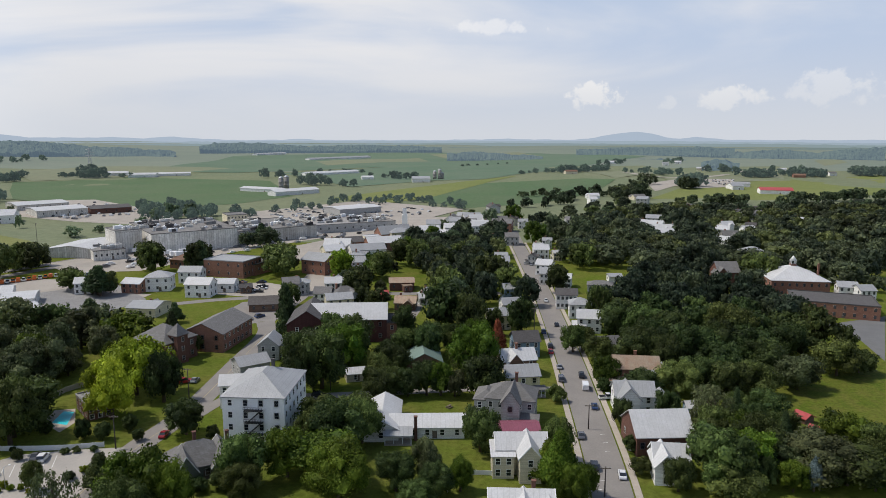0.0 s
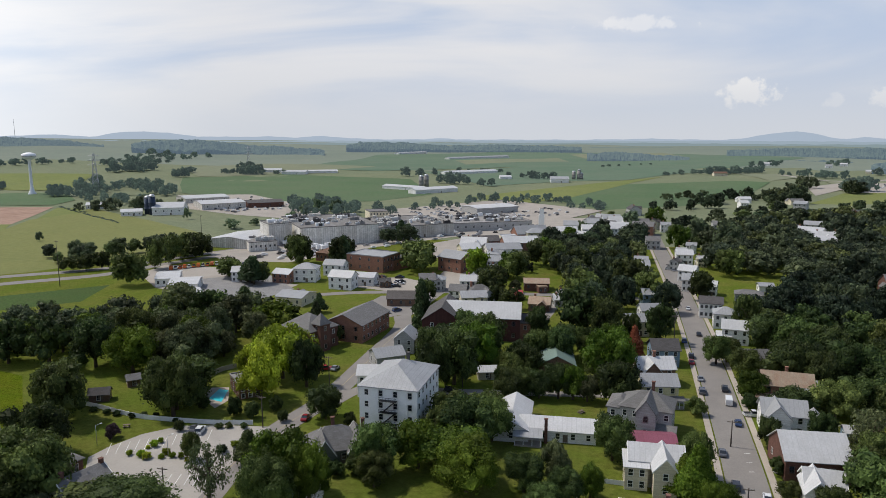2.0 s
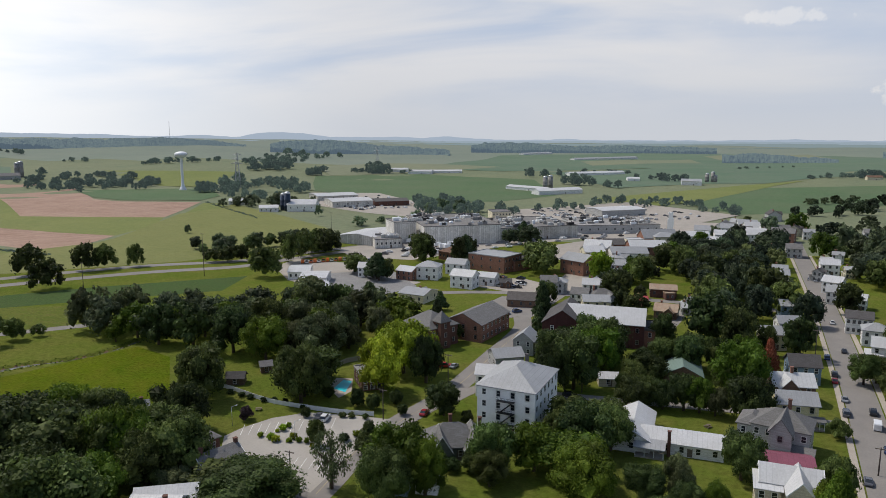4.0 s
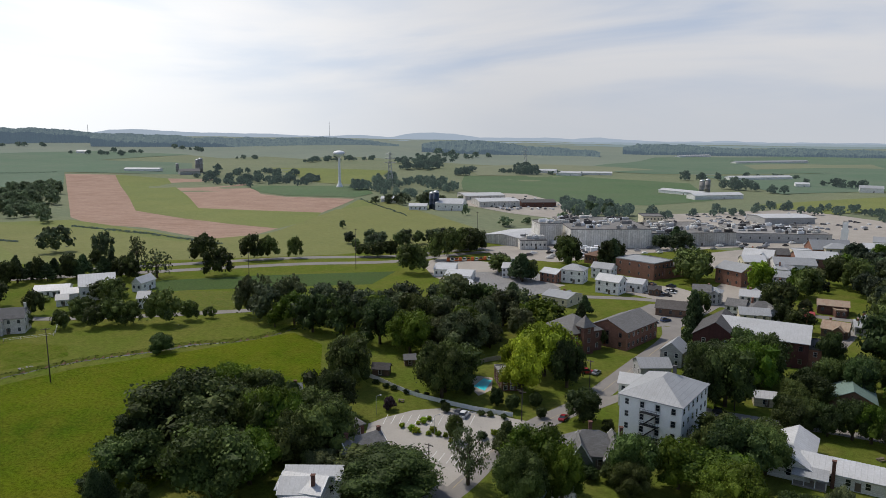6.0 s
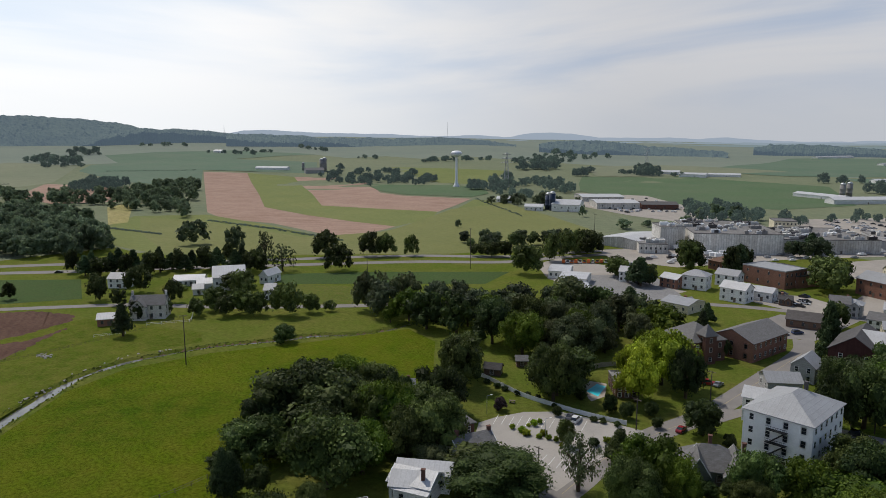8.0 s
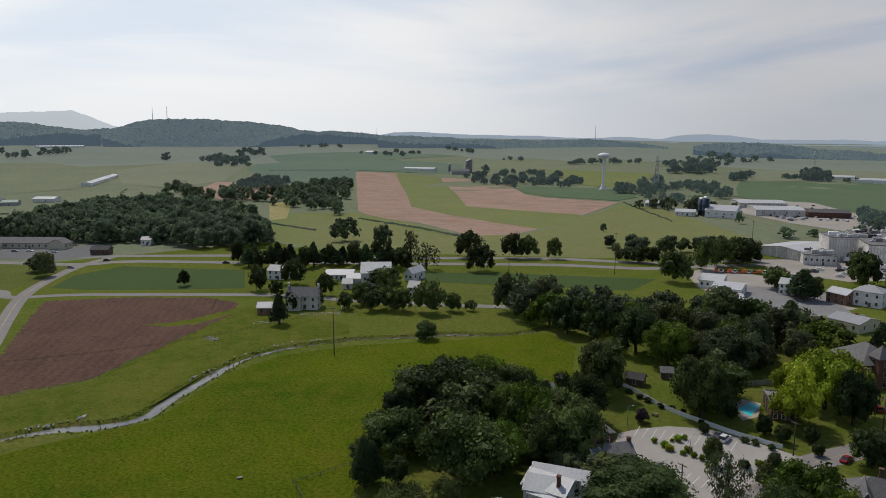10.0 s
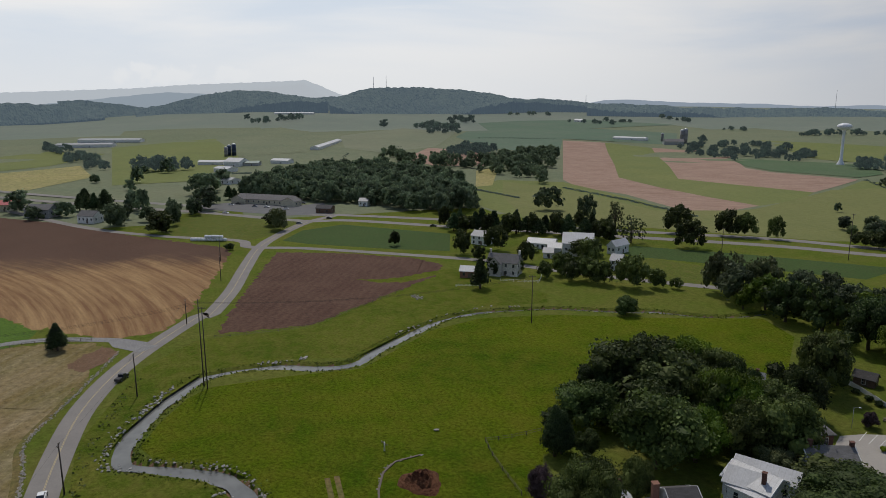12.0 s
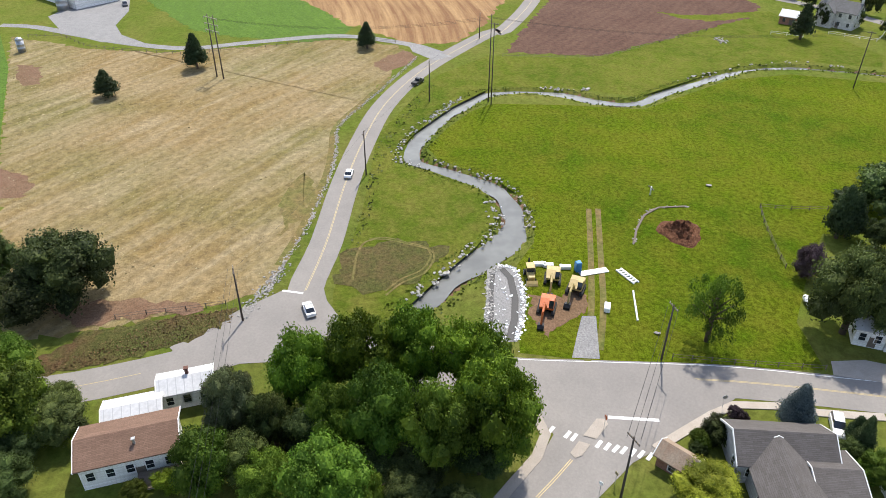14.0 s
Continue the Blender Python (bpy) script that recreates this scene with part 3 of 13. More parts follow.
def build_ground():
    xs, ys = axis_lines(-300, -78, 1.25, 4950, 1.22), axis_lines(-60, 205, 1.25, 4950, 1.22)
    X, Y = np.meshgrid(xs, ys, indexing="ij")
    Z = land(X, Y)
    near = (X > -320) & (X < -60) & (Y > -70) & (Y < 260)
    dep = np.zeros(X.shape)
    dep[near] = creek_depth(X[near], Y[near])
    Z = Z - 1.0 * dep
    n, k = X.shape
    verts = np.stack([X.ravel(), Y.ravel(), Z.ravel()], 1)
    i, j = np.meshgrid(np.arange(n - 1), np.arange(k - 1), indexing="ij")
    a = (i * k + j).ravel()
    faces = np.stack([a, a + k, a + k + 1, a + 1], 1)
    me = bpy.data.meshes.new("ground")
    me.vertices.add(len(verts)); me.vertices.foreach_set("co", verts.ravel())
    me.loops.add(faces.size); me.loops.foreach_set("vertex_index", faces.ravel())
    me.polygons.add(len(faces))
    me.polygons.foreach_set("loop_start", np.arange(0, faces.size, 4))
    me.update(calc_edges=True)
    me.materials.append(GRASS); me.materials.append(MEADOW); me.materials.append(HAZY_PASTURE); me.materials.append(DIRT); me.materials.append(LAND_HAZE)
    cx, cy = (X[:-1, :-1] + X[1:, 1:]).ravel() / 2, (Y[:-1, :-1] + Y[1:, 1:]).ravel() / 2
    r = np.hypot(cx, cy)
    # Ground turns paler, then glows, ring by ring: haze painted outwards.
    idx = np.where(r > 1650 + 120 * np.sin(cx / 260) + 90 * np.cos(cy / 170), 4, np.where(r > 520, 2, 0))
    dd = ((dep[:-1, :-1] + dep[1:, 1:]) / 2).ravel()
    idx = np.where(dd > 0.7, 3, idx)
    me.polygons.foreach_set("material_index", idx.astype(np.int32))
    me.polygons.foreach_set("use_smooth", np.ones(len(faces), bool))
    tagged(new("ground", me), "green grassy land rolling to low hills", "ground", kind="structure")


build_ground()


def ragged(corners, amp):
    """An outline broken into short uneven steps."""
    out = []
    for i, q in enumerate(corners):
        p = corners[i - 1]
        n = max(1, int(math.dist(p, q) / (amp * 0.8)))
        for k in range(n):
            x, y = p[0] + (q[0] - p[0]) * k / n, p[1] + (q[1] - p[1]) * k / n
            u = math.sin(x * 1.7 / amp + 2.1 * math.sin(y * 0.9 / amp)) + 0.6 * math.sin(x * 3.9 / amp - y * 3.1 / amp)
            v = math.sin(y * 1.9 / amp + 1.7 * math.sin(x * 1.1 / amp)) + 0.6 * math.cos(x * 3.3 / amp + y * 4.1 / amp)
            out.append((x + u * amp * 0.45, y + v * amp * 0.45))
    return out


def drape(name, label, corners, mat, dz=0.03, cell=None, category="field", kind="structure", edge=0.0):
    """A patch of land cover over the ground, cut to cells that follow the relief."""
    bm = bmesh.new()
    if edge:
        corners = ragged(corners, edge)
    f = bm.faces.new([bm.verts.new((x, y, 0)) for x, y in corners])
    if f.normal.z < 0 or sum((corners[i - 1][0] * c[1] - c[0] * corners[i - 1][1]) for i, c in enumerate(corners)) < 0:
        bmesh.ops.reverse_faces(bm, faces=bm.faces[:])
    rmax = max(math.hypot(*c) for c in corners)
    if rmax > 450:
        cell = cell or 32
        for ax in (0, 1):
            lo, hi = min(c[ax] for c in corners), max(c[ax] for c in corners)
            v = lo + cell
            while v < hi:
                co = (v, 0, 0) if ax == 0 else (0, v, 0)
                bmesh.ops.bisect_plane(bm, geom=bm.verts[:] + bm.edges[:] + bm.faces[:], plane_co=co, plane_no=(1 - ax, ax, 0))
                v += cell
    for v in bm.verts:
        r = math.hypot(v.co.x, v.co.y)
        v.co.z = float(land(v.co.x, v.co.y)) + dz * (1 + 16 * float(smooth((r - 480) / 500)))
    bmesh.ops.triangulate(bm, faces=bm.faces[:])
    ob = part(name, bm, mat)
    return tagged(ob, label, category, kind=kind)


def strip(name, label, line, width, mat, dz=0.05, off=0.0, kind="structure", category="road", parent=None, thick=0.0, dash=None, step=4.0):
    """A band along a line: road, kerb, painted line. dash: (length, gap)."""
    p = spline(line, step)
    t = np.gradient(p[:, :2], axis=0)
    t /= np.linalg.norm(t, axis=1, keepdims=True) + 1e-9
    nrm = np.stack([-t[:, 1], t[:, 0]], 1)
    w = p[:, 2:3] if p.shape[1] > 2 else np.full((len(p), 1), width / 2)
    if name.startswith("road"):
        ROADS.extend((x, y, width / 2) for x, y in p[:, :2])
    a, b = p[:, :2] + nrm * (off + w), p[:, :2] + nrm * (off - w)
    r = np.hypot(p[:, 0], p[:, 1])
    lift = dz * (1 + 16 * smooth((r - 480) / 500))
    za, zb = land(a[:, 0], a[:, 1]) + lift, land(b[:, 0], b[:, 1]) + lift
    n = len(p)
    verts = [(*a[i], za[i]) for i in range(n)] + [(*b[i], zb[i]) for i in range(n)]
    run = np.r_[0, np.cumsum(np.linalg.norm(np.diff(p[:, :2], axis=0), axis=1))]
    faces = []
    for i in range(n - 1):
        if dash and (run[i] % (dash[0] + dash[1])) > dash[0]:
            continue
        faces.append((i, n + i, n + i + 1, i + 1))
    if thick:
        m = len(verts)
        verts += [(x, y, z - thick) for x, y, z in verts]
        for i in range(n - 1):
            faces += [(i, i + 1, m + i + 1, m + i), (n + i + 1, n + i, m + n + i, m + n + i + 1)]
        faces += [(0, m, m + n, n), (n - 1, 2 * n - 1, m + 2 * n - 1, m + n - 1)]
    ob = piece(name, mesh_of(name, verts, faces, mat), parent)
    if parent is None:
        tagged(ob, label, category, kind=kind)
    return ob


# ---- builders ----


def box(bm, x0, x1, y0, y1, z0, z1, mi=0, m=None):
    vs = [bm.verts.new(v) for v in ((x0, y0, z0), (x1, y0, z0), (x1, y1, z0), (x0, y1, z0), (x0, y0, z1), (x1, y0, z1), (x1, y1, z1), (x0, y1, z1))]
    if m is not None:
        for v in vs:
            v.co = m @ v.co
    for q in ((3, 2, 1, 0), (4, 5, 6, 7), (0, 1, 5, 4), (1, 2, 6, 5), (2, 3, 7, 6), (3, 0, 4, 7)):
        bm.faces.new([vs[i] for i in q]).material_index = mi
    return vs


def tube(bm, p, q, r0, r1, n=8, mi=0, caps=True):
    p, q = Vector(p), Vector(q)
    rot = (q - p).to_track_quat("Z", "Y").to_matrix()
    ra = [bm.verts.new(p + rot @ Vector((math.cos(6.2832 * i / n) * r0, math.sin(6.2832 * i / n) * r0, 0))) for i in range(n)]
    rb = [bm.verts.new(q + rot @ Vector((math.cos(6.2832 * i / n) * r1, math.sin(6.2832 * i / n) * r1, 0))) for i in range(n)]
    for i in range(n):
        f = bm.faces.new((ra[i], ra[(i + 1) % n], rb[(i + 1) % n], rb[i])); f.material_index = mi; f.smooth = n > 6
    if caps:
        bm.faces.new(ra[::-1]).material_index = mi
        bm.faces.new(rb).material_index = mi


def lathe(bm, profile, n=20, mi=0):
    """profile: (radius, z) from the bottom up."""
    rings = [[bm.verts.new((math.cos(6.2832 * i / n) * r, math.sin(6.2832 * i / n) * r, z)) for i in range(n)] for r, z in profile]
    for lo, hi in zip(rings, rings[1:]):
        for i in range(n):
            f = bm.faces.new((lo[i], lo[(i + 1) % n], hi[(i + 1) % n], hi[i])); f.material_index = mi; f.smooth = True
    bm.faces.new(rings[0][::-1]); bm.faces.new(rings[-1])


def empty(name, x, y, rot=0.0, z=None):
    e = new(name)
    e.matrix_basis = pose(x, y, float(land(x, y)) if z is None else z, 0, 0, rot)
    return e


WINDOWS = {}


def frame_mesh(w, h, t, d, rail):
    """A connected window frame: an outer ring, with a middle rail if asked."""
    bm = bmesh.new()
    xs = (-w / 2 - t, -w / 2, w / 2, w / 2 + t)
    zs = (-h / 2 - t, -h / 2, -0.04, 0.04, h / 2, h / 2 + t) if rail else (-h / 2 - t, -h / 2, h / 2, h / 2 + t)
    open_rows = (1, 3) if rail else (1,)
    v = {(i, k): bm.verts.new((x, -d, z)) for i, x in enumerate(xs) for k, z in enumerate(zs)}
    for i in range(3):
        for k in range(len(zs) - 1):
            if i == 1 and k in open_rows:
                continue
            bm.faces.new((v[i, k], v[i + 1, k], v[i + 1, k + 1], v[i, k + 1]))
    bmesh.ops.solidify(bm, geom=bm.faces[:], thickness=-d)
    return bm


def window_meshes(w, h):
    key = (round(w, 1), round(h, 1))
    if key not in WINDOWS:
        bm = frame_mesh(w, h, 0.13, 0.08, True)
        f = bpy.data.meshes.new("window"); bm.to_mesh(f); bm.free(); f.materials.append(TRIM)
        bm = bmesh.new()
        box(bm, -w / 2, w / 2, -0.025, 0.02, -h / 2, h / 2)
        p = bpy.data.meshes.new("pane"); bm.to_mesh(p); bm.free(); p.materials.append(GLASS)
        WINDOWS[key] = (f, p)
    return WINDOWS[key]


JOINED = {}


def far_window(w, h):
    """A window seen from afar: a frame with its pane set into it, in one piece."""
    key = (round(w, 1), round(h, 1))
    if key not in JOINED:
        bm = bmesh.new()
        box(bm, -w / 2 - 0.13, w / 2 + 0.13, -0.08, 0.02, -h / 2 - 0.13, h / 2 + 0.13)
        bm.faces.ensure_lookup_table()
        front = bm.faces[2]
        bmesh.ops.inset_region(bm, faces=[front], thickness=0.13, depth=-0.04)
        front.material_index = 1
        me = bpy.data.meshes.new("window")
        bm.to_mesh(me); bm.free()
        me.materials.append(TRIM); me.materials.append(GLASS_FAR)
        JOINED[key] = me
    return JOINED[key]


def put_window(parent, m, w, h):
    if parent.matrix_basis.translation.xy.length > 300:
        piece("window", far_window(w, h), parent, m=m)
        return
    f, p = window_meshes(w, h)
    ob = piece("window", f, parent, m=m)
    piece("pane", p, ob)


def block(E, cx, cy, rz, w, d, h, roof, rh, wallm, roofm, floors=2, cols=(3, 2), over=0.45, z0=0.0, win=(1.0, 1.5)):
    """One wing of a house: walls, roof and windows. The ridge runs along w."""
    M = pose(cx, cy, z0, 0, 0, rz)
    bm = bmesh.new()
    x, y = w / 2, d / 2
    if roof == "gable":
        v = [bm.verts.new(c) for c in ((-x, -y, 0), (x, -y, 0), (x, y, 0), (-x, y, 0), (-x, -y, h), (x, -y, h), (x, y, h), (-x, y, h), (-x, 0, h + rh), (x, 0, h + rh))]
        for q in ((0, 1, 5, 4), (1, 2, 6, 9, 5), (2, 3, 7, 6), (3, 0, 4, 8, 7), (4, 5, 9, 8), (6, 7, 8, 9)):
            bm.faces.new([v[i] for i in q])
    else:
        box(bm, -x, x, -y, y, 0, h)
    bm.transform(M)
    part("wall", bm, wallm, E)
    bm = bmesh.new()
    t, o = 0.22, over
    if roof == "gable":
        k = rh / y
        prof = [(-y - o, h - o * k + 0.03), (0, h + rh + 0.03), (y + o, h - o * k + 0.03), (y + o, h - o * k + t), (0, h + rh + t), (-y - o, h - o * k + t)]
        a = [bm.verts.new((-x - o, py, pz)) for py, pz in prof]
        b = [bm.verts.new((x + o, py, pz)) for py, pz in prof]
        for i in range(6):
            bm.faces.new((a[i], a[(i + 1) % 6], b[(i + 1) % 6], b[i]))
        bm.faces.new((a[0], a[5], a[4], a[1])); bm.faces.new((a[1], a[4], a[3], a[2]))
        bm.faces.new((b[1], b[4], b[5], b[0])); bm.faces.new((b[2], b[3], b[4], b[1]))
    elif roof == "hip":
        X, Y = x + o, y + o
        lx, ly = max(0.05, X - Y), max(0.05, Y - X)
        lo = [bm.verts.new(c) for c in ((-X, -Y, h), (X, -Y, h), (X, Y, h), (-X, Y, h))]
        up = [bm.verts.new(c) for c in ((-X, -Y, h + t), (X, -Y, h + t), (X, Y, h + t), (-X, Y, h + t))]
        if X >= Y:
            r = [bm.verts.new((-lx, 0, h + rh)), bm.verts.new((lx, 0, h + rh))]
            fs = ((up[0], up[1], r[1], r[0]), (up[1], up[2], r[1]), (up[2], up[3], r[0], r[1]), (up[3], up[0], r[0]))
        else:
            r = [bm.verts.new((0, -ly, h + rh)), bm.verts.new((0, ly, h + rh))]
            fs = ((up[0], up[1], r[0]), (up[1], up[2], r[1], r[0]), (up[2], up[3], r[1]), (up[3], up[0], r[0], r[1]))
        for q in fs:
            bm.faces.new(q)
        for i in range(4):
            bm.faces.new((lo[i], lo[(i + 1) % 4], up[(i + 1) % 4], up[i]))
        bm.faces.new(lo[::-1])
    elif roof == "shed":
        X, Y = x + o, y + o
        v = [bm.verts.new(c) for c in ((-X, -Y, h), (X, -Y, h), (X, Y, h + rh), (-X, Y, h + rh), (-X, -Y, h + 0.15), (X, -Y, h + 0.15), (X, Y, h + rh + 0.15), (-X, Y, h + rh + 0.15))]
        for q in ((3, 2, 1, 0), (4, 5, 6, 7), (0, 1, 5, 4), (1, 2, 6, 5), (2, 3, 7, 6), (3, 0, 4, 7)):
            bm.faces.new([v[i] for i in q])
    else:
        box(bm, -x - 0.1, x + 0.1, -y - 0.1, y + 0.1, h, h + 0.18)
        for a in ((-x - 0.1, x + 0.1, -y - 0.1, -y + 0.15), (-x - 0.1, x + 0.1, y - 0.15, y + 0.1), (-x - 0.1, -x + 0.15, -y + 0.15, y - 0.15), (x - 0.15, x + 0.1, -y + 0.15, y - 0.15)):
            box(bm, *a, h + 0.18, h + 0.55)
    rob = part("roof", bm, roofm, E)
    rob.matrix_basis = M
    if roof == "gable" and E.matrix_basis.translation.xy.length < 170:
        for sx in (-1, 1):
            bm = bmesh.new()
            rim = [(-y - o, h - o * k - 0.08), (0, h + rh - 0.08), (y + o, h - o * k - 0.08), (y + o, h - o * k + t + 0.05), (0, h + rh + t + 0.05), (-y - o, h - o * k + t + 0.05)]
            a = [bm.verts.new((sx * (x + o + 0.01), py, pz)) for py, pz in rim]
            b = [bm.verts.new((sx * (x + o + 0.13), py, pz)) for py, pz in rim]
            for i in range(6):
                bm.faces.new((a[i], a[(i + 1) % 6], b[(i + 1) % 6], b[i]))
            for q in (a, b):
                bm.faces.new((q[0], q[5], q[4], q[1])); bm.faces.new((q[1], q[4], q[3], q[2]))
            bmesh.ops.recalc_face_normals(bm, faces=bm.faces[:])
            part("fascia", bm, TRIM, E).matrix_basis = M
    if floors and E.matrix_basis.translation.xy.length < 850:
        fh = h / floors
        ww, wh = min(win[0], w / max(1, cols[0]) * 0.6), min(win[1], fh * 0.6)
        here = E.matrix_basis.translation.xy.length
        if here > 300:
            ww, wh = ww * 0.8, wh * 0.82
        for side, n, span, dist, ang in ((0, cols[0], w, y, 0), (1, cols[1], d, x, 90), (2, cols[0], w, y, 180), (3, cols[1], d, x, 270)):
            if here > 300 and side == 2 or here > 450 and side == 3:
                continue
            for i in range(n):
                for fl in range(floors):
                    u = (i + 0.5) / n * span - span / 2
                    S = pose(0, 0, 0, 0, 0, ang) @ pose(u, -dist, fh * (fl + 0.56))
                    put_window(E, M @ S, ww, wh)


def chimney(E, x, y, z0, z1, mat, s=0.8):
    bm = bmesh.new()
    box(bm, x - s / 2, x + s / 2, y - s / 2, y + s / 2, z0, z1)
    box(bm, x - s / 2 - 0.1, x + s / 2 + 0.1, y - s / 2 - 0.1, y + s / 2 + 0.1, z1, z1 + 0.15)
    part("chimney", bm, mat, E)


def door(E, m, w=1.0, h=2.05, mat=None):
    bm = bmesh.new()
    box(bm, -w / 2, w / 2, -0.05, 0.02, 0, h)
    box(bm, -w / 2 - 0.12, -w / 2, -0.08, 0.02, 0, h + 0.12); box(bm, w / 2, w / 2 + 0.12, -0.08, 0.02, 0, h + 0.12)
    ob = part("door", bm, mat or WOOD, E)
    ob.matrix_basis = m


def porch(E, cx, cy, rz, w, d, h, mat):
    """A porch that leans on the wall behind it (+y side): deck, posts and sloping roof."""
    M = pose(cx, cy, 0, 0, 0, rz)
    bm = bmesh.new()
    box(bm, -w / 2, w / 2, -d / 2, d / 2, 0, 0.4, m=M)
    part("porch_deck", bm, WOOD_PALE, E)
    for i in range(4):
        x = (i / 3 - 0.5) * (w - 0.3)
        bm = bmesh.new()
        box(bm, x - 0.1, x + 0.1, -d / 2 + 0.05, -d / 2 + 0.25, 0.4, h, m=M)
        part("post", bm, TRIM, E)
    bm = bmesh.new()
    vs = box(bm, -w / 2 - 0.3, w / 2 + 0.3, -d / 2 - 0.3, d / 2, h, h + 0.15)
    for v in vs:
        v.co.z += (v.co.y + d / 2 + 0.3) * 0.28
        v.co = M @ v.co
    part("porch_roof", bm, mat, E)


def house(label, x, y, rot, blocks, wallm, roofm, name="house", category="house", group="", chim=(), porches=(), dmat=None):
    """blocks: (cx, cy, turn, w, d, h, roof, rise, floors, (columns, columns)) in the house's own axes."""
    E = empty(name, x, y, rot)
    for b in blocks:
        wm, rm = (b[10] if len(b) > 10 else wallm), (b[11] if len(b) > 11 else roofm)
        block(E, *b[:8], wm, rm, b[8], b[9])
    for c in chim:
        chimney(E, *c)
    for p in porches:
        porch(E, *p)
    b = blocks[0]
    wide = math.hypot(b[3], b[4]) / 2
    away = math.hypot(x, y)
    FREE_OF.append((x, y, wide))
    for k in range(4):      # gaps on the line to the camera, so trees leave the house in view
        u = 1 - (wide + 1 + 7 * k) / away
        FREE_OF.append((x * u, y * u, wide * 0.5))
    door(E, pose(b[0], b[1], 0, 0, 0, b[2]) @ pose(b[3] * 0.1, -b[4] / 2, 0.15), mat=dmat)
    return tagged(E, label, category, group)


def town_house(label, x, y, rot, w, h, wallm, roofm, roof="gable", wing=True):
    """A small town house or shop with a cross wing, a porch-side lean-to and a chimney."""
    d, fl = min(w * 0.8, 12), 2 if h > 4.5 else 1
    blocks = [(0, 0, 0, w, d, h, roof, 0.5 if roof == "flat" else d * 0.32, fl, (3, 2))]
    if wing and roof != "flat":
        blocks += [(w * 0.16, -d * 0.36, 90, d * 0.7, w * 0.4, h * 0.96, "gable", w * 0.17, fl, (1, 1)), (-w * 0.3, d * 0.62, 0, w * 0.4, d * 0.34, h * 0.5, "shed", 0.5, 0, (1, 1))]
    return house(label, x, y, rot, blocks, wallm, roofm, group="town houses", chim=[(-w * 0.25, d * 0.1, h, h + d * 0.32 + 1.0, BRICK)] if roof != "flat" else [])


# ---- trees ----


def icosphere(sub):
    bm = bmesh.new()
    bmesh.ops.create_icosphere(bm, subdivisions=sub, radius=1)
    v = np.array([p.co[:] for p in bm.verts]); f = np.array([[q.index for q in p.verts] for p in bm.faces])
    bm.free()
    return v, f


ICO = {1: icosphere(1), 2: icosphere(2)}


def leaf_quads(cent, nrm, size, seed):
    """Leaf clumps: bent four-sided leaves at the given places."""
    g = np.random.default_rng(seed)
    n = len(cent)
    nrm = nrm / (np.linalg.norm(nrm, axis=1, keepdims=True) + 1e-9)
    a = np.cross(nrm, g.normal(size=(n, 3))); a /= np.linalg.norm(a, axis=1, keepdims=True) + 1e-9
    b = np.cross(nrm, a)
    s = (size * g.uniform(0.6, 1.35, n))[:, None]
    k = g.uniform(0.55, 1.0, n)[:, None]
    v = np.stack([cent - a * s, cent - b * s * k + nrm * s * 0.25, cent + a * s, cent + b * s * k - nrm * s * 0.2], 1).reshape(-1, 3)
    f = np.arange(4 * n).reshape(-1, 4)
    return v, f


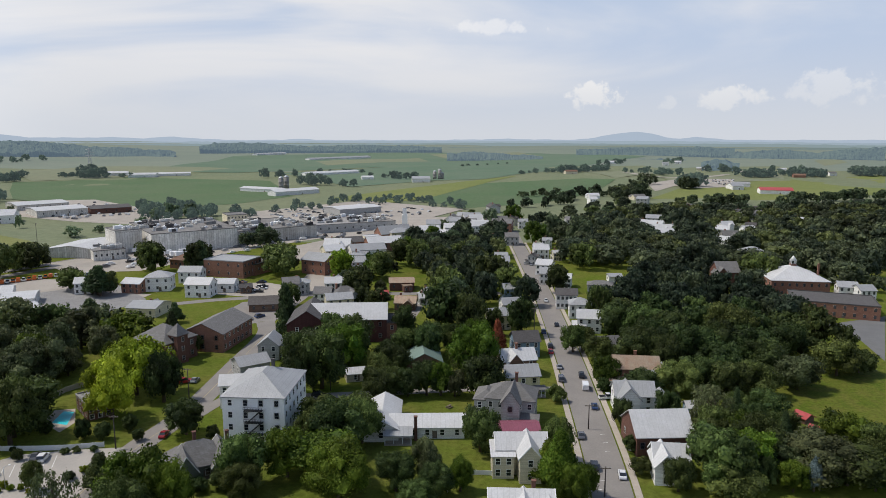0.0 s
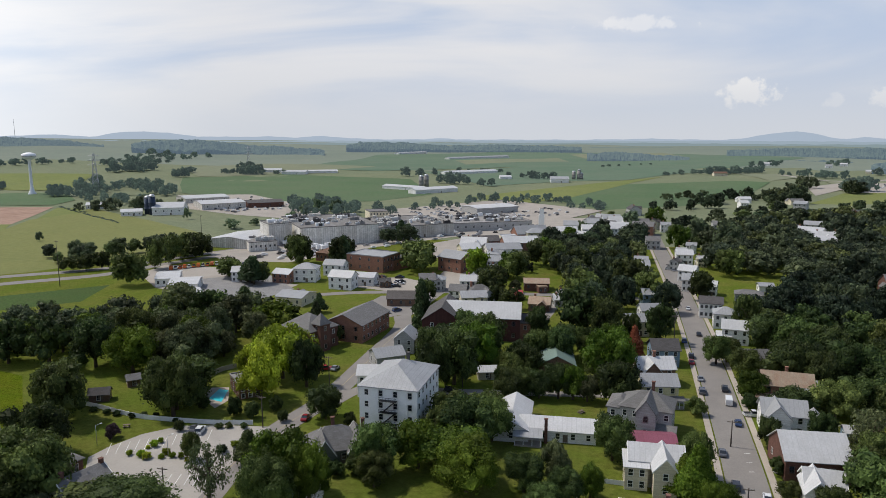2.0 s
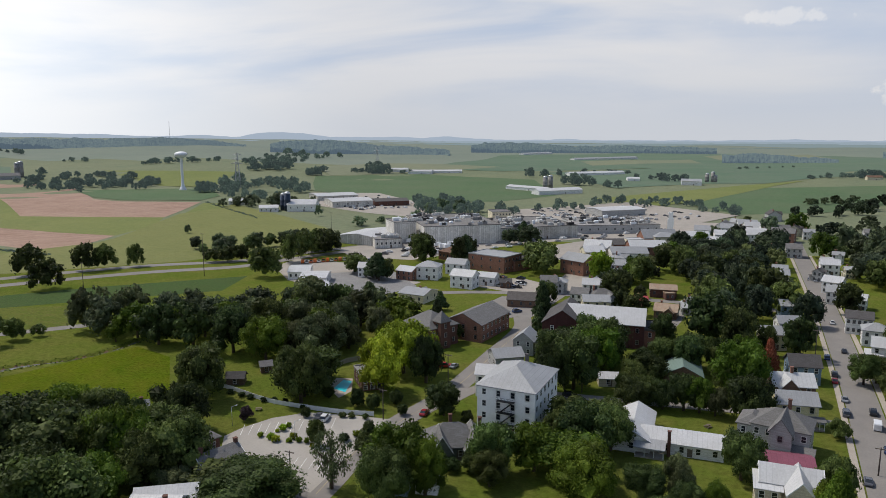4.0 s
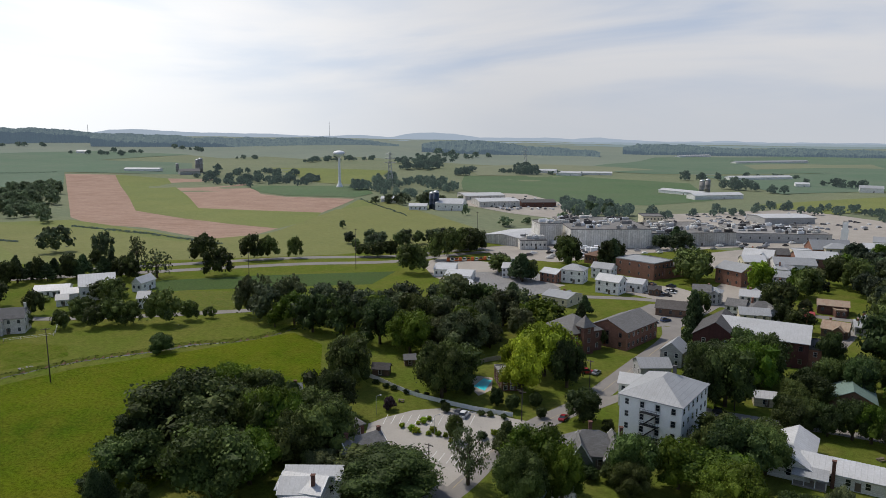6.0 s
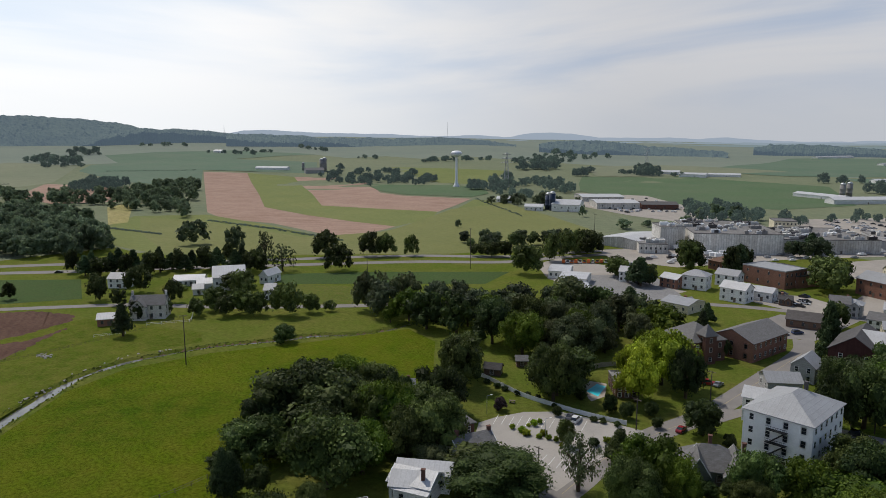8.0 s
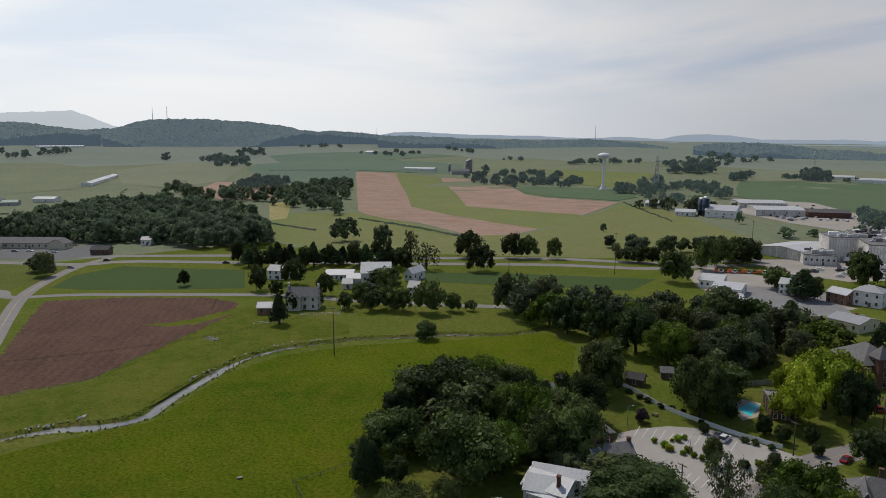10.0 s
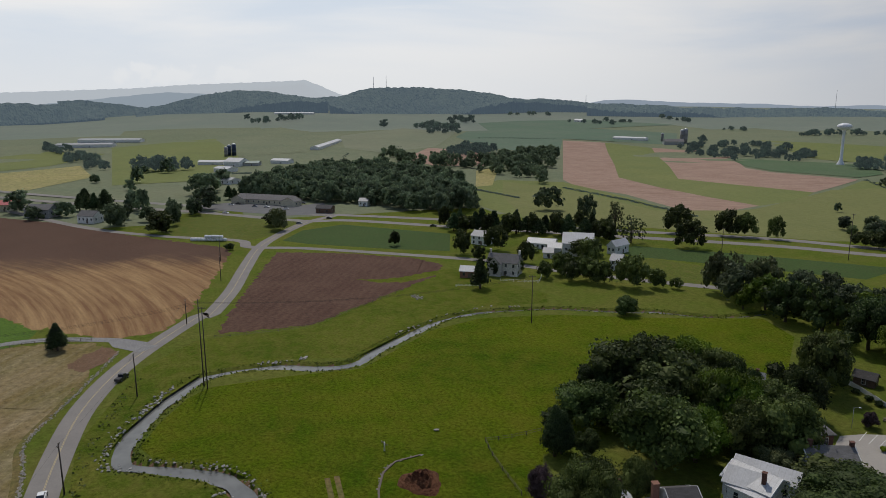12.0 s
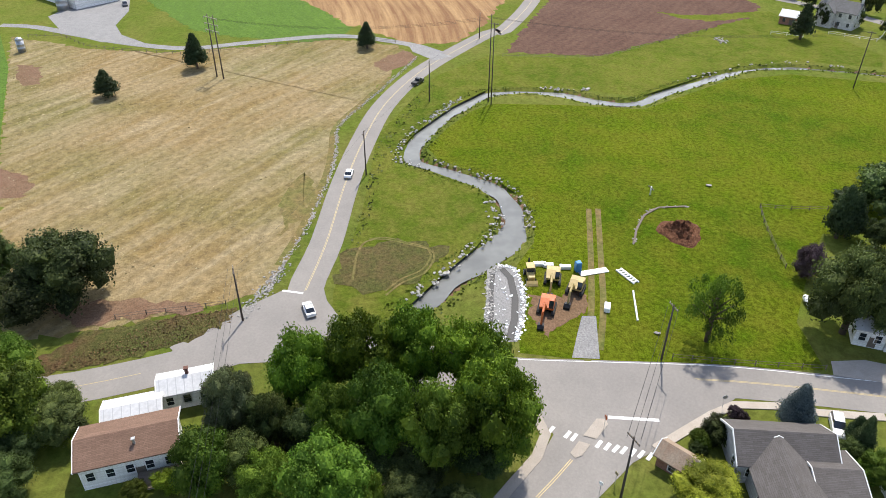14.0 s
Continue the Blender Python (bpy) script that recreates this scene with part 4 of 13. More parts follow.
def crown_arrays(kind, seed, lod):
    """Vertices and faces of a crown one metre in radius and one metre high (z from 0 to 1)."""
    g = np.random.default_rng(seed)
    nb, per0, size, sub = {-1: (46, 400, 0.025, 1), 0: (34, 200, 0.038, 1), 1: (22, 72, 0.064, 1), 2: (14, 38, 0.105, 1)}[lod]
    V, Fs, n = [], [], 0
    cents, rads = [], []
    if kind in ("round", "wide", "sparse", "bush"):
        for i in range(nb):
            h = (i + 0.5) / nb
            th = i * 2.39996 + g.uniform(-0.4, 0.4)
            z = 0.14 + 0.74 * h
            prof = math.sqrt(max(0.02, 1 - ((z - 0.42) / 0.56) ** 2))
            rr = prof * g.uniform(0.50, 0.90) * (1.0 if i % 4 else 0.25)
            cents.append((math.cos(th) * rr, math.sin(th) * rr, z))
            rads.append(g.uniform(0.16, 0.38) * (0.72 + 0.4 * prof) * (0.62 if kind == "sparse" else 1))
    else:
        layers = nb
        for i in range(layers):
            h = (i + 0.5) / layers
            th = i * 2.39996
            rr = (1 - h) * (0.75 if kind == "cone" else 0.55) * g.uniform(0.7, 1.05)
            cents.append((math.cos(th) * rr * 0.8, math.sin(th) * rr * 0.8, 0.06 + 0.88 * h))
            rads.append((0.16 + 0.26 * (1 - h)) * g.uniform(0.8, 1.1))
    zs = 0.34 if kind in ("cone", "column") else 0.55
    for j, (c, r) in enumerate(zip(cents, rads)):
        c = np.array(c)
        sq = np.array((1, 1, zs)) * r
        if kind != "sparse":
            iv, fi = ICO[sub]
            w = iv * sq * 0.76 * (1 + 0.24 * g.normal(size=(len(iv), 1))) + c
            V.append(w); Fs.append([tuple(q) for q in fi + n]); n += len(w)
        per = per0 * 2 // 5 if kind == "sparse" else per0
        d = g.normal(size=(per, 3)); d /= np.linalg.norm(d, axis=1, keepdims=True)
        d[:, 2] = np.abs(d[:, 2]) * np.where(g.random(per) < 0.78, 1, -1)
        pos = c + d * sq * g.uniform(0.78, 1.16, (per, 1)) + g.normal(size=(per, 3)) * 0.025
        v, f = leaf_quads(pos, d + 0.4 * g.normal(size=(per, 3)), size * (0.7 + r), seed * 97 + j)
        pz = np.repeat(pos[:, 2], 4)
        v[:, 2] = pz + (v[:, 2] - pz) * 0.75
        V.append(v); Fs.append([tuple(q) for q in f + n]); n += len(v)
    V = np.vstack(V)
    V[:, :2] /= np.percentile(np.hypot(V[:, 0], V[:, 1]), 98)
    lo, hi = V[:, 2].min(), np.percentile(V[:, 2], 99.8)
    V[:, 2] = (V[:, 2] - lo) / (hi - lo)
    return V, [q for fs in Fs for q in fs]


def trunk_mesh(kind, seed):
    """A tapered trunk with limbs, one metre high up to the middle of the crown."""
    g = np.random.default_rng(seed)
    bm = bmesh.new()
    tube(bm, (0, 0, -0.02), (0.01, 0.01, 0.45), 0.036, 0.026, 8)
    tube(bm, (0.01, 0.01, 0.45), (0, 0.02, 0.85), 0.026, 0.008, 7)
    if kind not in ("cone", "column"):
        for i in range(7 if kind == "sparse" else 5):
            a = i * 2.4 + g.uniform(-0.4, 0.4)
            z = g.uniform(0.25, 0.55)
            r = g.uniform(0.16, 0.28)
            tube(bm, (0.01, 0.01, z), (math.cos(a) * r, math.sin(a) * r, z + g.uniform(0.15, 0.3)), 0.016, 0.005, 6)
    me = bpy.data.meshes.new("trunk")
    bm.to_mesh(me); bm.free()
    me.materials.append(BARK)
    return me


CROWNS, TRUNKS, ARRAYS = {}, {}, {}


def crown_mesh(kind, seed, lod, mat):
    key = (kind, seed, lod, mat.name)
    if key not in CROWNS:
        if key[:3] not in ARRAYS:
            ARRAYS[key[:3]] = crown_arrays(kind, seed, lod)
        CROWNS[key] = mesh_of("crown", *ARRAYS[key[:3]], mat)
    return CROWNS[key]


TREE_SPOTS = []
SINGLE = 300.0     # trees nearer than this stand alone; those further off are joined
FAR_TREES = {}


def tree(x, y, h, r, kind="round", mat=None, label="", seed=None, name="", lift=0.08, group=""):
    """A tree h metres high with a crown r metres in radius whose lower edge is at lift * h."""
    mat = mat or LEAF
    seed = int(abs(x * 3.1 + y * 1.7)) % 4 if seed is None else seed
    dist = math.hypot(x, y)
    # Leaf colour turns paler and bluer with distance, painting in the haze.
    if dist > 480 and mat in (LEAF_DARK, LEAF, LEAF_OLIVE, LEAF_TOWN_HAZE_DARK):
        mat = LEAF_TOWN_HAZE if dist < 560 else LEAF_MIDWAY_HAZE if dist < 900 else LEAF_HAZE
    if dist > SINGLE and kind == "round":
        FAR_TREES.setdefault(mat.name, (mat, []))[1].append((x, y, h, r))
        TREE_SPOTS.append((x, y, r))
        return None
    lod = -1 if dist < 150 else 0 if dist < 270 else 1 if dist < 620 else 2
    E = empty(name or {"cone": "conifer_tree", "column": "conifer_tree", "bush": "bush"}.get(kind, "leafy_tree"), x, y, (x * 37 + y * 53) % 360)
    if kind == "bush":
        lift = 0.0
    elif kind in ("cone", "column"):
        lift = 0.06
    if (kind, seed) not in TRUNKS:
        TRUNKS[kind, seed] = trunk_mesh(kind, seed + 5)
    piece("trunk", TRUNKS[kind, seed], E, m=Matrix.Diagonal((h * (0.55 if kind == "bush" else 1), h * (0.55 if kind == "bush" else 1), h, 1)))
    ch = h * (1 - lift)
    piece("crown", crown_mesh(kind, seed, lod, mat), E, m=Matrix.Translation((0, 0, h * lift)) @ Matrix.Diagonal((r, r, ch, 1)))
    TREE_SPOTS.append((x, y, r))
    default = {"cone": "dark green conifer with dense drooping boughs", "column": "dark green upright conifer standing on grass",
               "bush": "rounded green garden bush", "sparse": "thin-leaved tree with open crown and bare limbs"}.get(kind, "broad leafy green tree with rounded crown")
    return tagged(E, label or default, "bush" if kind == "bush" else "tree", group)


def inside(poly, x, y):
    c = False
    for i in range(len(poly)):
        (x1, y1), (x2, y2) = poly[i - 1], poly[i]
        if (y1 > y) != (y2 > y) and x < (x2 - x1) * (y - y1) / (y2 - y1) + x1:
            c = not c
    return c


FREE_OF = []      # x, y, radius of what trees keep clear of
ROADS = []        # points of lines that trees keep clear of


def clear(x, y, r):
    for a, b, c in FREE_OF:
        if (x - a) ** 2 + (y - b) ** 2 < (c + r * 0.7) ** 2:
            return False
    if ROADS:
        d = np.hypot(ROAD_PTS[:, 0] - x, ROAD_PTS[:, 1] - y) - ROAD_PTS[:, 2]
        if d.min() < r * 0.75:
            return False
    return True


def spots(poly, n, gap, seed, rmean=0.0):
    """Up to n scattered places in a region, a gap apart and clear of houses and roads."""
    g = np.random.default_rng(seed)
    xs, ys = [p[0] for p in poly], [p[1] for p in poly]
    out, cells = [], {}
    old = np.array(TREE_SPOTS) if TREE_SPOTS else np.zeros((1, 3)) + 1e6
    for _ in range(n * 12):
        if len(out) >= n:
            break
        x, y = g.uniform(min(xs), max(xs)), g.uniform(min(ys), max(ys))
        if not inside(poly, x, y):
            continue
        i, j = int(x // gap), int(y // gap)
        if any((x - a) ** 2 + (y - b) ** 2 < gap * gap for di in (-1, 0, 1) for dj in (-1, 0, 1) for a, b in cells.get((i + di, j + dj), ())):
            continue
        if not clear(x, y, rmean) or (np.hypot(old[:, 0] - x, old[:, 1] - y) < 0.62 * (old[:, 2] + rmean)).any():
            continue
        out.append((x, y))
        cells.setdefault((i, j), []).append((x, y))
    return out


TREE_COUNT = [0]


def grove(poly, n, h, r, seed, mats=None, kinds=("round",), gap=None):
    """Trees scattered over a region: separate ones near by, joined ones further off."""
    g = np.random.default_rng(seed + 100)
    mats = mats or (LEAF, LEAF_DARK, LEAF, LEAF_MID, LEAF_DARK)
    far = {}
    for x, y in spots(poly, n, gap or r * 1.15, seed, r):
        s = g.uniform(0.55, 1.5)
        mat, hh = mats[g.integers(len(mats))], h * s ** 0.55 * g.uniform(0.82, 1.15)
        if math.hypot(x, y) < SINGLE and TREE_COUNT[0] < 150:
            TREE_COUNT[0] += 1
            tree(x, y, hh, r * s, kinds[g.integers(len(kinds))], mat)
        else:
            # Far trees swap to bluer leaf colours that carry the haze.
            if mat is LEAF_MID:
                mat = LEAF_TOWN_HAZE_LIGHT
            elif mat is LEAF or mat is LEAF_OLIVE:
                mat = LEAF_TOWN_HAZE
            elif mat is LEAF_DARK:
                mat = LEAF_TOWN_HAZE_DARK
            far.setdefault(mat.name, (mat, []))[1].append((x, y, hh, r * s))
            TREE_SPOTS.append((x, y, r * s))
    for mat, items in far.values():
        joined_trees("town_trees", "dense leafy trees between the houses", items, mat, seed, 1)


def joined_trees(name, label, items, mat, seed, lod, kind="round"):
    g = np.random.default_rng(seed + 300)
    V, Fs, k = [], [], 0
    for x, y, h, r in items:
        v, f = ARRAYS_get(kind, 60 + int(g.integers(3)), lod if math.hypot(x, y) < 520 else 2)
        a = g.uniform(0, 6.28)
        w = np.empty_like(v)
        w[:, 0] = x + (v[:, 0] * math.cos(a) - v[:, 1] * math.sin(a)) * r
        w[:, 1] = y + (v[:, 0] * math.sin(a) + v[:, 1] * math.cos(a)) * r
        w[:, 2] = float(land(x, y)) + (0.06 + 0.94 * v[:, 2]) * h
        V.append(w); k0 = k; k += len(v)
        Fs += [tuple(i + k0 for i in q) for q in f]
    ob = new(name, mesh_of(name, np.vstack(V), Fs, mat))
    return tagged(ob, label, "trees", kind="stuff")


def woods(label, poly, n, h, r, seed, mat=None, gap=None, kind="round", name="woods", lod=2):
    """A wood too dense to count: many crowns in one mesh."""
    g = np.random.default_rng(seed + 200)
    items = []
    for x, y in spots(poly, n, gap or r * 1.1, seed):
        s = g.uniform(0.7, 1.2)
        items.append((x, y, h * s * g.uniform(0.85, 1.15), r * s))
    if items:
        # Far crowns get leaf colours with haze painted in.
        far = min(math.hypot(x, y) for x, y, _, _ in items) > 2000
        joined_trees("backdrop_woods" if far else name, label, items, LEAF_HAZE_FAR if far else mat or LEAF_HAZE, seed, lod, kind)


def tree_row(label, line, n, h, r, seed, mat, wide=6.0):
    """Trees standing in a loose row, a hedge line or a clump far off."""
    g = np.random.default_rng(seed)
    p = np.array(line, float)
    cum = np.r_[0, np.cumsum(np.hypot(*np.diff(p, axis=0).T))]
    items = []
    for i in range(n):
        d = cum[-1] * (i + g.uniform(0.1, 0.9)) / n
        k = g.uniform(0.6, 1.25)
        items.append((np.interp(d, cum, p[:, 0]) + g.normal() * wide, np.interp(d, cum, p[:, 1]) + g.normal() * wide, h * k, r * k))
    joined_trees("tree_row", label, items, mat, seed, 2)


def ARRAYS_get(kind, seed, lod):
    if ARRAYS.get((kind, seed, lod)) is None:
        ARRAYS[kind, seed, lod] = crown_arrays(kind, seed, lod)
    return ARRAYS[kind, seed, lod]


# ---- vehicles, poles, farm and site things ----


def shaped(bm, sections, mi=0):
    """A hull through cross sections: (x, half width, z low, z high)."""
    rings = []
    for x, w, a, b in sections:
        rings.append([bm.verts.new(c) for c in ((x, -w, a), (x, -w * 0.96, b), (x, w * 0.96, b), (x, w, a))])
    for p, q in zip(rings, rings[1:]):
        for i in range(4):
            bm.faces.new((p[i], p[(i + 1) % 4], q[(i + 1) % 4], q[i])).material_index = mi
    bm.faces.new(rings[0]).material_index = mi
    bm.faces.new(rings[-1][::-1]).material_index = mi
    bmesh.ops.recalc_face_normals(bm, faces=bm.faces[:])


def wheel_mesh(r=0.33, w=0.22):
    bm = bmesh.new()
    tube(bm, (0, -w / 2, 0), (0, w / 2, 0), r, r, 12)
    a = bpy.data.meshes.new("tyre"); bm.to_mesh(a); bm.free(); a.materials.append(RUBBER)
    bm = bmesh.new()
    tube(bm, (0, -w / 2 - 0.02, 0), (0, w / 2 + 0.02, 0), r * 0.6, r * 0.6, 10)
    b = bpy.data.meshes.new("rim"); bm.to_mesh(b); bm.free(); b.materials.append(STEEL)
    return a, b


CAR_WHEEL = wheel_mesh()
BIG_WHEEL = wheel_mesh(0.6, 0.4)
CARS = {}


def car_kind(kind, paint, detail=True):
    key = (kind, paint, detail)
    if key in CARS:
        return CARS[key]
    E = new({"pickup": "pickup_truck", "van": "van", "truck": "box_truck"}.get(kind, "car"))
    col = CAR_PAINTS[paint]
    bm = bmesh.new()
    if kind == "sedan":
        shaped(bm, ((-2.25, 0.78, 0.35, 0.62), (-2.1, 0.86, 0.25, 0.88), (-1.2, 0.9, 0.22, 0.95), (0.9, 0.9, 0.22, 0.92), (2.0, 0.84, 0.25, 0.74), (2.25, 0.74, 0.35, 0.55)))
        cab = ((-1.65, 0.78, 0.9, 0.93), (-1.05, 0.7, 0.9, 1.4), (0.15, 0.7, 0.9, 1.43), (1.05, 0.78, 0.88, 0.93))
        top, wb, wz = (-0.98, 0.1, 0.62, 1.42), 1.38, CAR_WHEEL
    elif kind == "suv":
        shaped(bm, ((-2.3, 0.85, 0.35, 0.8), (-2.2, 0.92, 0.3, 1.05), (0.9, 0.94, 0.3, 1.08), (2.1, 0.9, 0.3, 0.95), (2.35, 0.8, 0.4, 0.7)))
        cab = ((-2.2, 0.84, 1.02, 1.2), (-1.9, 0.78, 1.02, 1.72), (0.2, 0.78, 1.02, 1.75), (1.0, 0.84, 1.02, 1.1))
        top, wb, wz = (-1.85, 0.15, 0.72, 1.74), 1.42, CAR_WHEEL
    elif kind == "pickup":
        shaped(bm, ((-2.7, 0.93, 0.45, 1.1), (-0.5, 0.95, 0.4, 1.12), (1.3, 0.95, 0.4, 1.12), (2.5, 0.92, 0.4, 1.05), (2.75, 0.85, 0.5, 0.8)))
        cab = ((-0.55, 0.84, 1.08, 1.75), (-0.45, 0.8, 1.08, 1.8), (0.75, 0.8, 1.08, 1.82), (1.45, 0.86, 1.08, 1.14))
        top, wb, wz = (-0.45, 0.72, 0.74, 1.81), 1.75, CAR_WHEEL
    elif kind == "van":
        shaped(bm, ((-2.7, 0.95, 0.4, 1.9), (-2.6, 0.98, 0.35, 2.1), (1.2, 0.98, 0.35, 2.1), (1.9, 0.95, 0.35, 1.25), (2.6, 0.9, 0.4, 1.0)))
        cab = ((1.0, 0.9, 1.2, 2.0), (1.25, 0.9, 1.2, 2.0), (1.85, 0.92, 1.2, 1.3), (1.95, 0.92, 1.2, 1.24))
        top, wb, wz = (-2.5, 1.1, 0.88, 2.1), 1.6, CAR_WHEEL
    else:
        shaped(bm, ((1.2, 1.15, 0.5, 2.6), (2.6, 1.15, 0.5, 2.5), (3.4, 1.1, 0.5, 1.6), (3.8, 1.05, 0.5, 1.4)))
        cab = ((2.45, 1.05, 1.6, 2.4), (2.5, 1.05, 1.6, 2.4), (3.35, 1.05, 1.55, 1.62), (3.4, 1.05, 1.55, 1.6))
        top, wb, wz = (-3.8, 1.1, 1.2, 3.3), 2.6, CAR_WHEEL
    part("body", bm, col, E)
    bm = bmesh.new()
    shaped(bm, cab)
    part("glazing", bm, GLASS, E, "dark glass windows")
    bm = bmesh.new()
    if kind == "truck":
        box(bm, top[0], top[1], -top[2], top[2], 0.9, top[3])
        part("cargo_box", bm, TANK_WHITE, E, "white box body")
    else:
        box(bm, top[0], top[1], -top[2], top[2], top[3], top[3] + 0.05)
        part("roof", bm, col, E)
    if kind == "pickup":
        bm = bmesh.new()
        box(bm, -2.6, -0.65, -0.8, 0.8, 1.13, 1.15)
        part("load_bed", bm, BLACK_STEEL, E, "black load bed")
    for x in (-wb, wb):
        for y in (-0.84, 0.84):
            t = piece("tyre", wz[0], E, m=pose(x, y, 0.33))
            if detail:
                piece("rim", wz[1], t)
        CARS[key] = E
    return E


USED = set()
PAINT_WORDS = ("white", "black", "dark red", "silver grey", "dark blue", "charcoal grey", "orange")


def vehicle(x, y, rot, kind="sedan", paint=0, where="parked on asphalt"):
    near = math.hypot(x, y) < 330
    src = car_kind(kind, paint, near)
    z = float(land(x, y)) + 0.06 * (1 + 16 * float(smooth((math.hypot(x, y) - 480) / 500)))
    m = pose(x, y, z, 0, 0, rot)
    if (kind, paint, near) in USED:
        ob = copy_thing(src, m)
    else:
        src.matrix_basis, ob = m, src
        USED.add((kind, paint, near))
    word = {"sedan": "sedan car", "suv": "sport utility car", "pickup": "pickup truck", "van": "van", "truck": "box truck"}[kind]
    return tagged(ob, f"{PAINT_WORDS[paint]} {word} {where}", "truck" if kind in ("pickup", "truck") else "car", "vehicles")


def utility_pole(x, y, h=11.0, rot=0.0, arms=1, lean=0.0, mat=None, label="brown wooden utility pole with crossarm beside the road"):
    E = empty("utility_pole", x, y, rot)
    bm = bmesh.new()
    tube(bm, (0, 0, -0.3), (lean, 0, h), 0.19, 0.12, 8)
    part("pole", bm, mat or POLE_WOOD, E)
    for i in range(arms):
        z = h - 0.4 - i * 1.1
        bm = bmesh.new()
        box(bm, lean * z / h - 1.2, lean * z / h + 1.2, -0.08, 0.08, z - 0.08, z + 0.08)
        arm = part("crossarm", bm, WOOD, E)
        for dx in (-1.1, -0.5, 0.5, 1.1):
            bm = bmesh.new()
            tube(bm, (lean * z / h + dx, 0, z + 0.08), (lean * z / h + dx, 0, z + 0.3), 0.06, 0.05, 6)
            part("insulator", bm, PALE_STONE, arm)
    return tagged(E, label, "utility pole", "utility poles")


def lattice_arms_pole(x, y, h, rot=0.0):
    """A twin-pole power support with cross braces."""
    E = empty("power_line_support", x, y, rot)
    for dx in (-1.6, 1.6):
        bm = bmesh.new()
        tube(bm, (dx, 0, -0.3), (dx * 0.8, 0, h), 0.24, 0.15, 8)
        part("pole", bm, POLE_WOOD, E)
    for z in (h - 1.0, h - 3.0, h - 5.0):
        bm = bmesh.new()
        box(bm, -3.2, 3.2, -0.1, 0.1, z - 0.1, z + 0.1)
        arm = part("crossarm", bm, WOOD_PALE, E)
        for dx in (-3, 0, 3):
            bm = bmesh.new()
            tube(bm, (dx, 0, z - 0.8), (dx, 0, z - 0.1), 0.09, 0.09, 6)
            part("insulator", bm, PALE_STONE, arm)
    return tagged(E, "tall twin wooden power line support with crossarms", "power pole", "power line supports")


def wire(p, q, sag=1.0, r=0.022, n=14):
    """A hanging cable between two points."""
    p, q = Vector(p), Vector(q)
    pts = [p.lerp(q, i / n) - Vector((0, 0, 4 * sag * (i / n) * (1 - i / n))) for i in range(n + 1)]
    bm = bmesh.new()
    side = (q - p).cross(Vector((0, 0, 1))).normalized() * r
    up = Vector((0, 0, r))
    rings = [[bm.verts.new(c + o) for o in (side, up, -side, -up)] for c in pts]
    for a, b in zip(rings, rings[1:]):
        for i in range(4):
            bm.faces.new((a[i], a[(i + 1) % 4], b[(i + 1) % 4], b[i]))
    return tagged(part("power_cable", bm, BLACK_STEEL), "thin dark overhead power cable between poles", "cable", "power cables")


def lattice_tower(x, y, h=45.0, rot=0.0, w=4.0):
    E = empty("transmission_tower", x, y, rot)
    bm = bmesh.new()
    lv = [(i / 7) ** 0.8 for i in range(8)]
    for sx, sy in ((1, 1), (1, -1), (-1, -1), (-1, 1)):
        tube(bm, (sx * w, sy * w, -0.5), (sx * 0.6, sy * 0.6, h), 0.35, 0.2, 4)
    for a, b in zip(lv, lv[1:]):
        ra, rb = w + (0.6 - w) * a, w + (0.6 - w) * b
        for s in (1, -1):
            for f in (lambda u, v, z: (u, v, z), lambda u, v, z: (v, u, z)):
                tube(bm, f(-ra, s * ra, a * h), f(rb, s * rb, b * h), 0.16, 0.16, 4)
                tube(bm, f(ra, s * ra, a * h), f(-rb, s * rb, b * h), 0.16, 0.16, 4)
    part("mast", bm, STEEL, E)
    for z, l in ((h * 0.7, 8), (h * 0.82, 7), (h * 0.94, 6)):
        bm = bmesh.new()
        tube(bm, (-l, 0, z), (l, 0, z), 0.25, 0.25, 4)
        tube(bm, (-l, 0, z), (0, 0, z + 2), 0.15, 0.15, 4); tube(bm, (l, 0, z), (0, 0, z + 2), 0.15, 0.15, 4)
        part("arm", bm, STEEL, E)
    return tagged(E, "grey steel lattice transmission tower in a field", "pylon", "transmission towers")


def radio_mast(x, y, h, z=None):
    E = empty("radio_mast", x, y, 0, z)
    bm = bmesh.new()
    tube(bm, (0, 0, -1), (0, 0, h), 0.9, 0.5, 4)
    part("mast", bm, STEEL, E)
    return tagged(E, "thin grey radio mast on a hill", "mast", "radio masts")


def water_tower(x, y, h):
    E = empty("water_tower", x, y, 0)
    bm = bmesh.new()
    lathe(bm, ((5.2, -0.3), (4.2, 1.5), (2.6, 5.0), (1.75, 9), (1.6, h - 11), (2.2, h - 9.2), (3.4, h - 8.4)), 24)
    part("pedestal", bm, TANK_WHITE, E)
    bm = bmesh.new()
    lathe(bm, ((3.4, h - 8.4), (6.2, h - 7.4), (8.0, h - 5.4), (8.3, h - 4.0), (7.6, h - 2.2), (5.6, h - 0.9), (2.6, h - 0.15), (0.4, h)), 28)
    part("tank", bm, TANK_WHITE, E)
    bm = bmesh.new()
    lathe(bm, ((8.35, h - 4.6), (8.55, h - 4.6), (8.55, h - 4.2), (8.35, h - 4.2)), 28)
    part("band", bm, SILO_BLUE, E, "dark band round the tank")
    return tagged(E, "white pedestal water tower with rounded tank", "water tower")


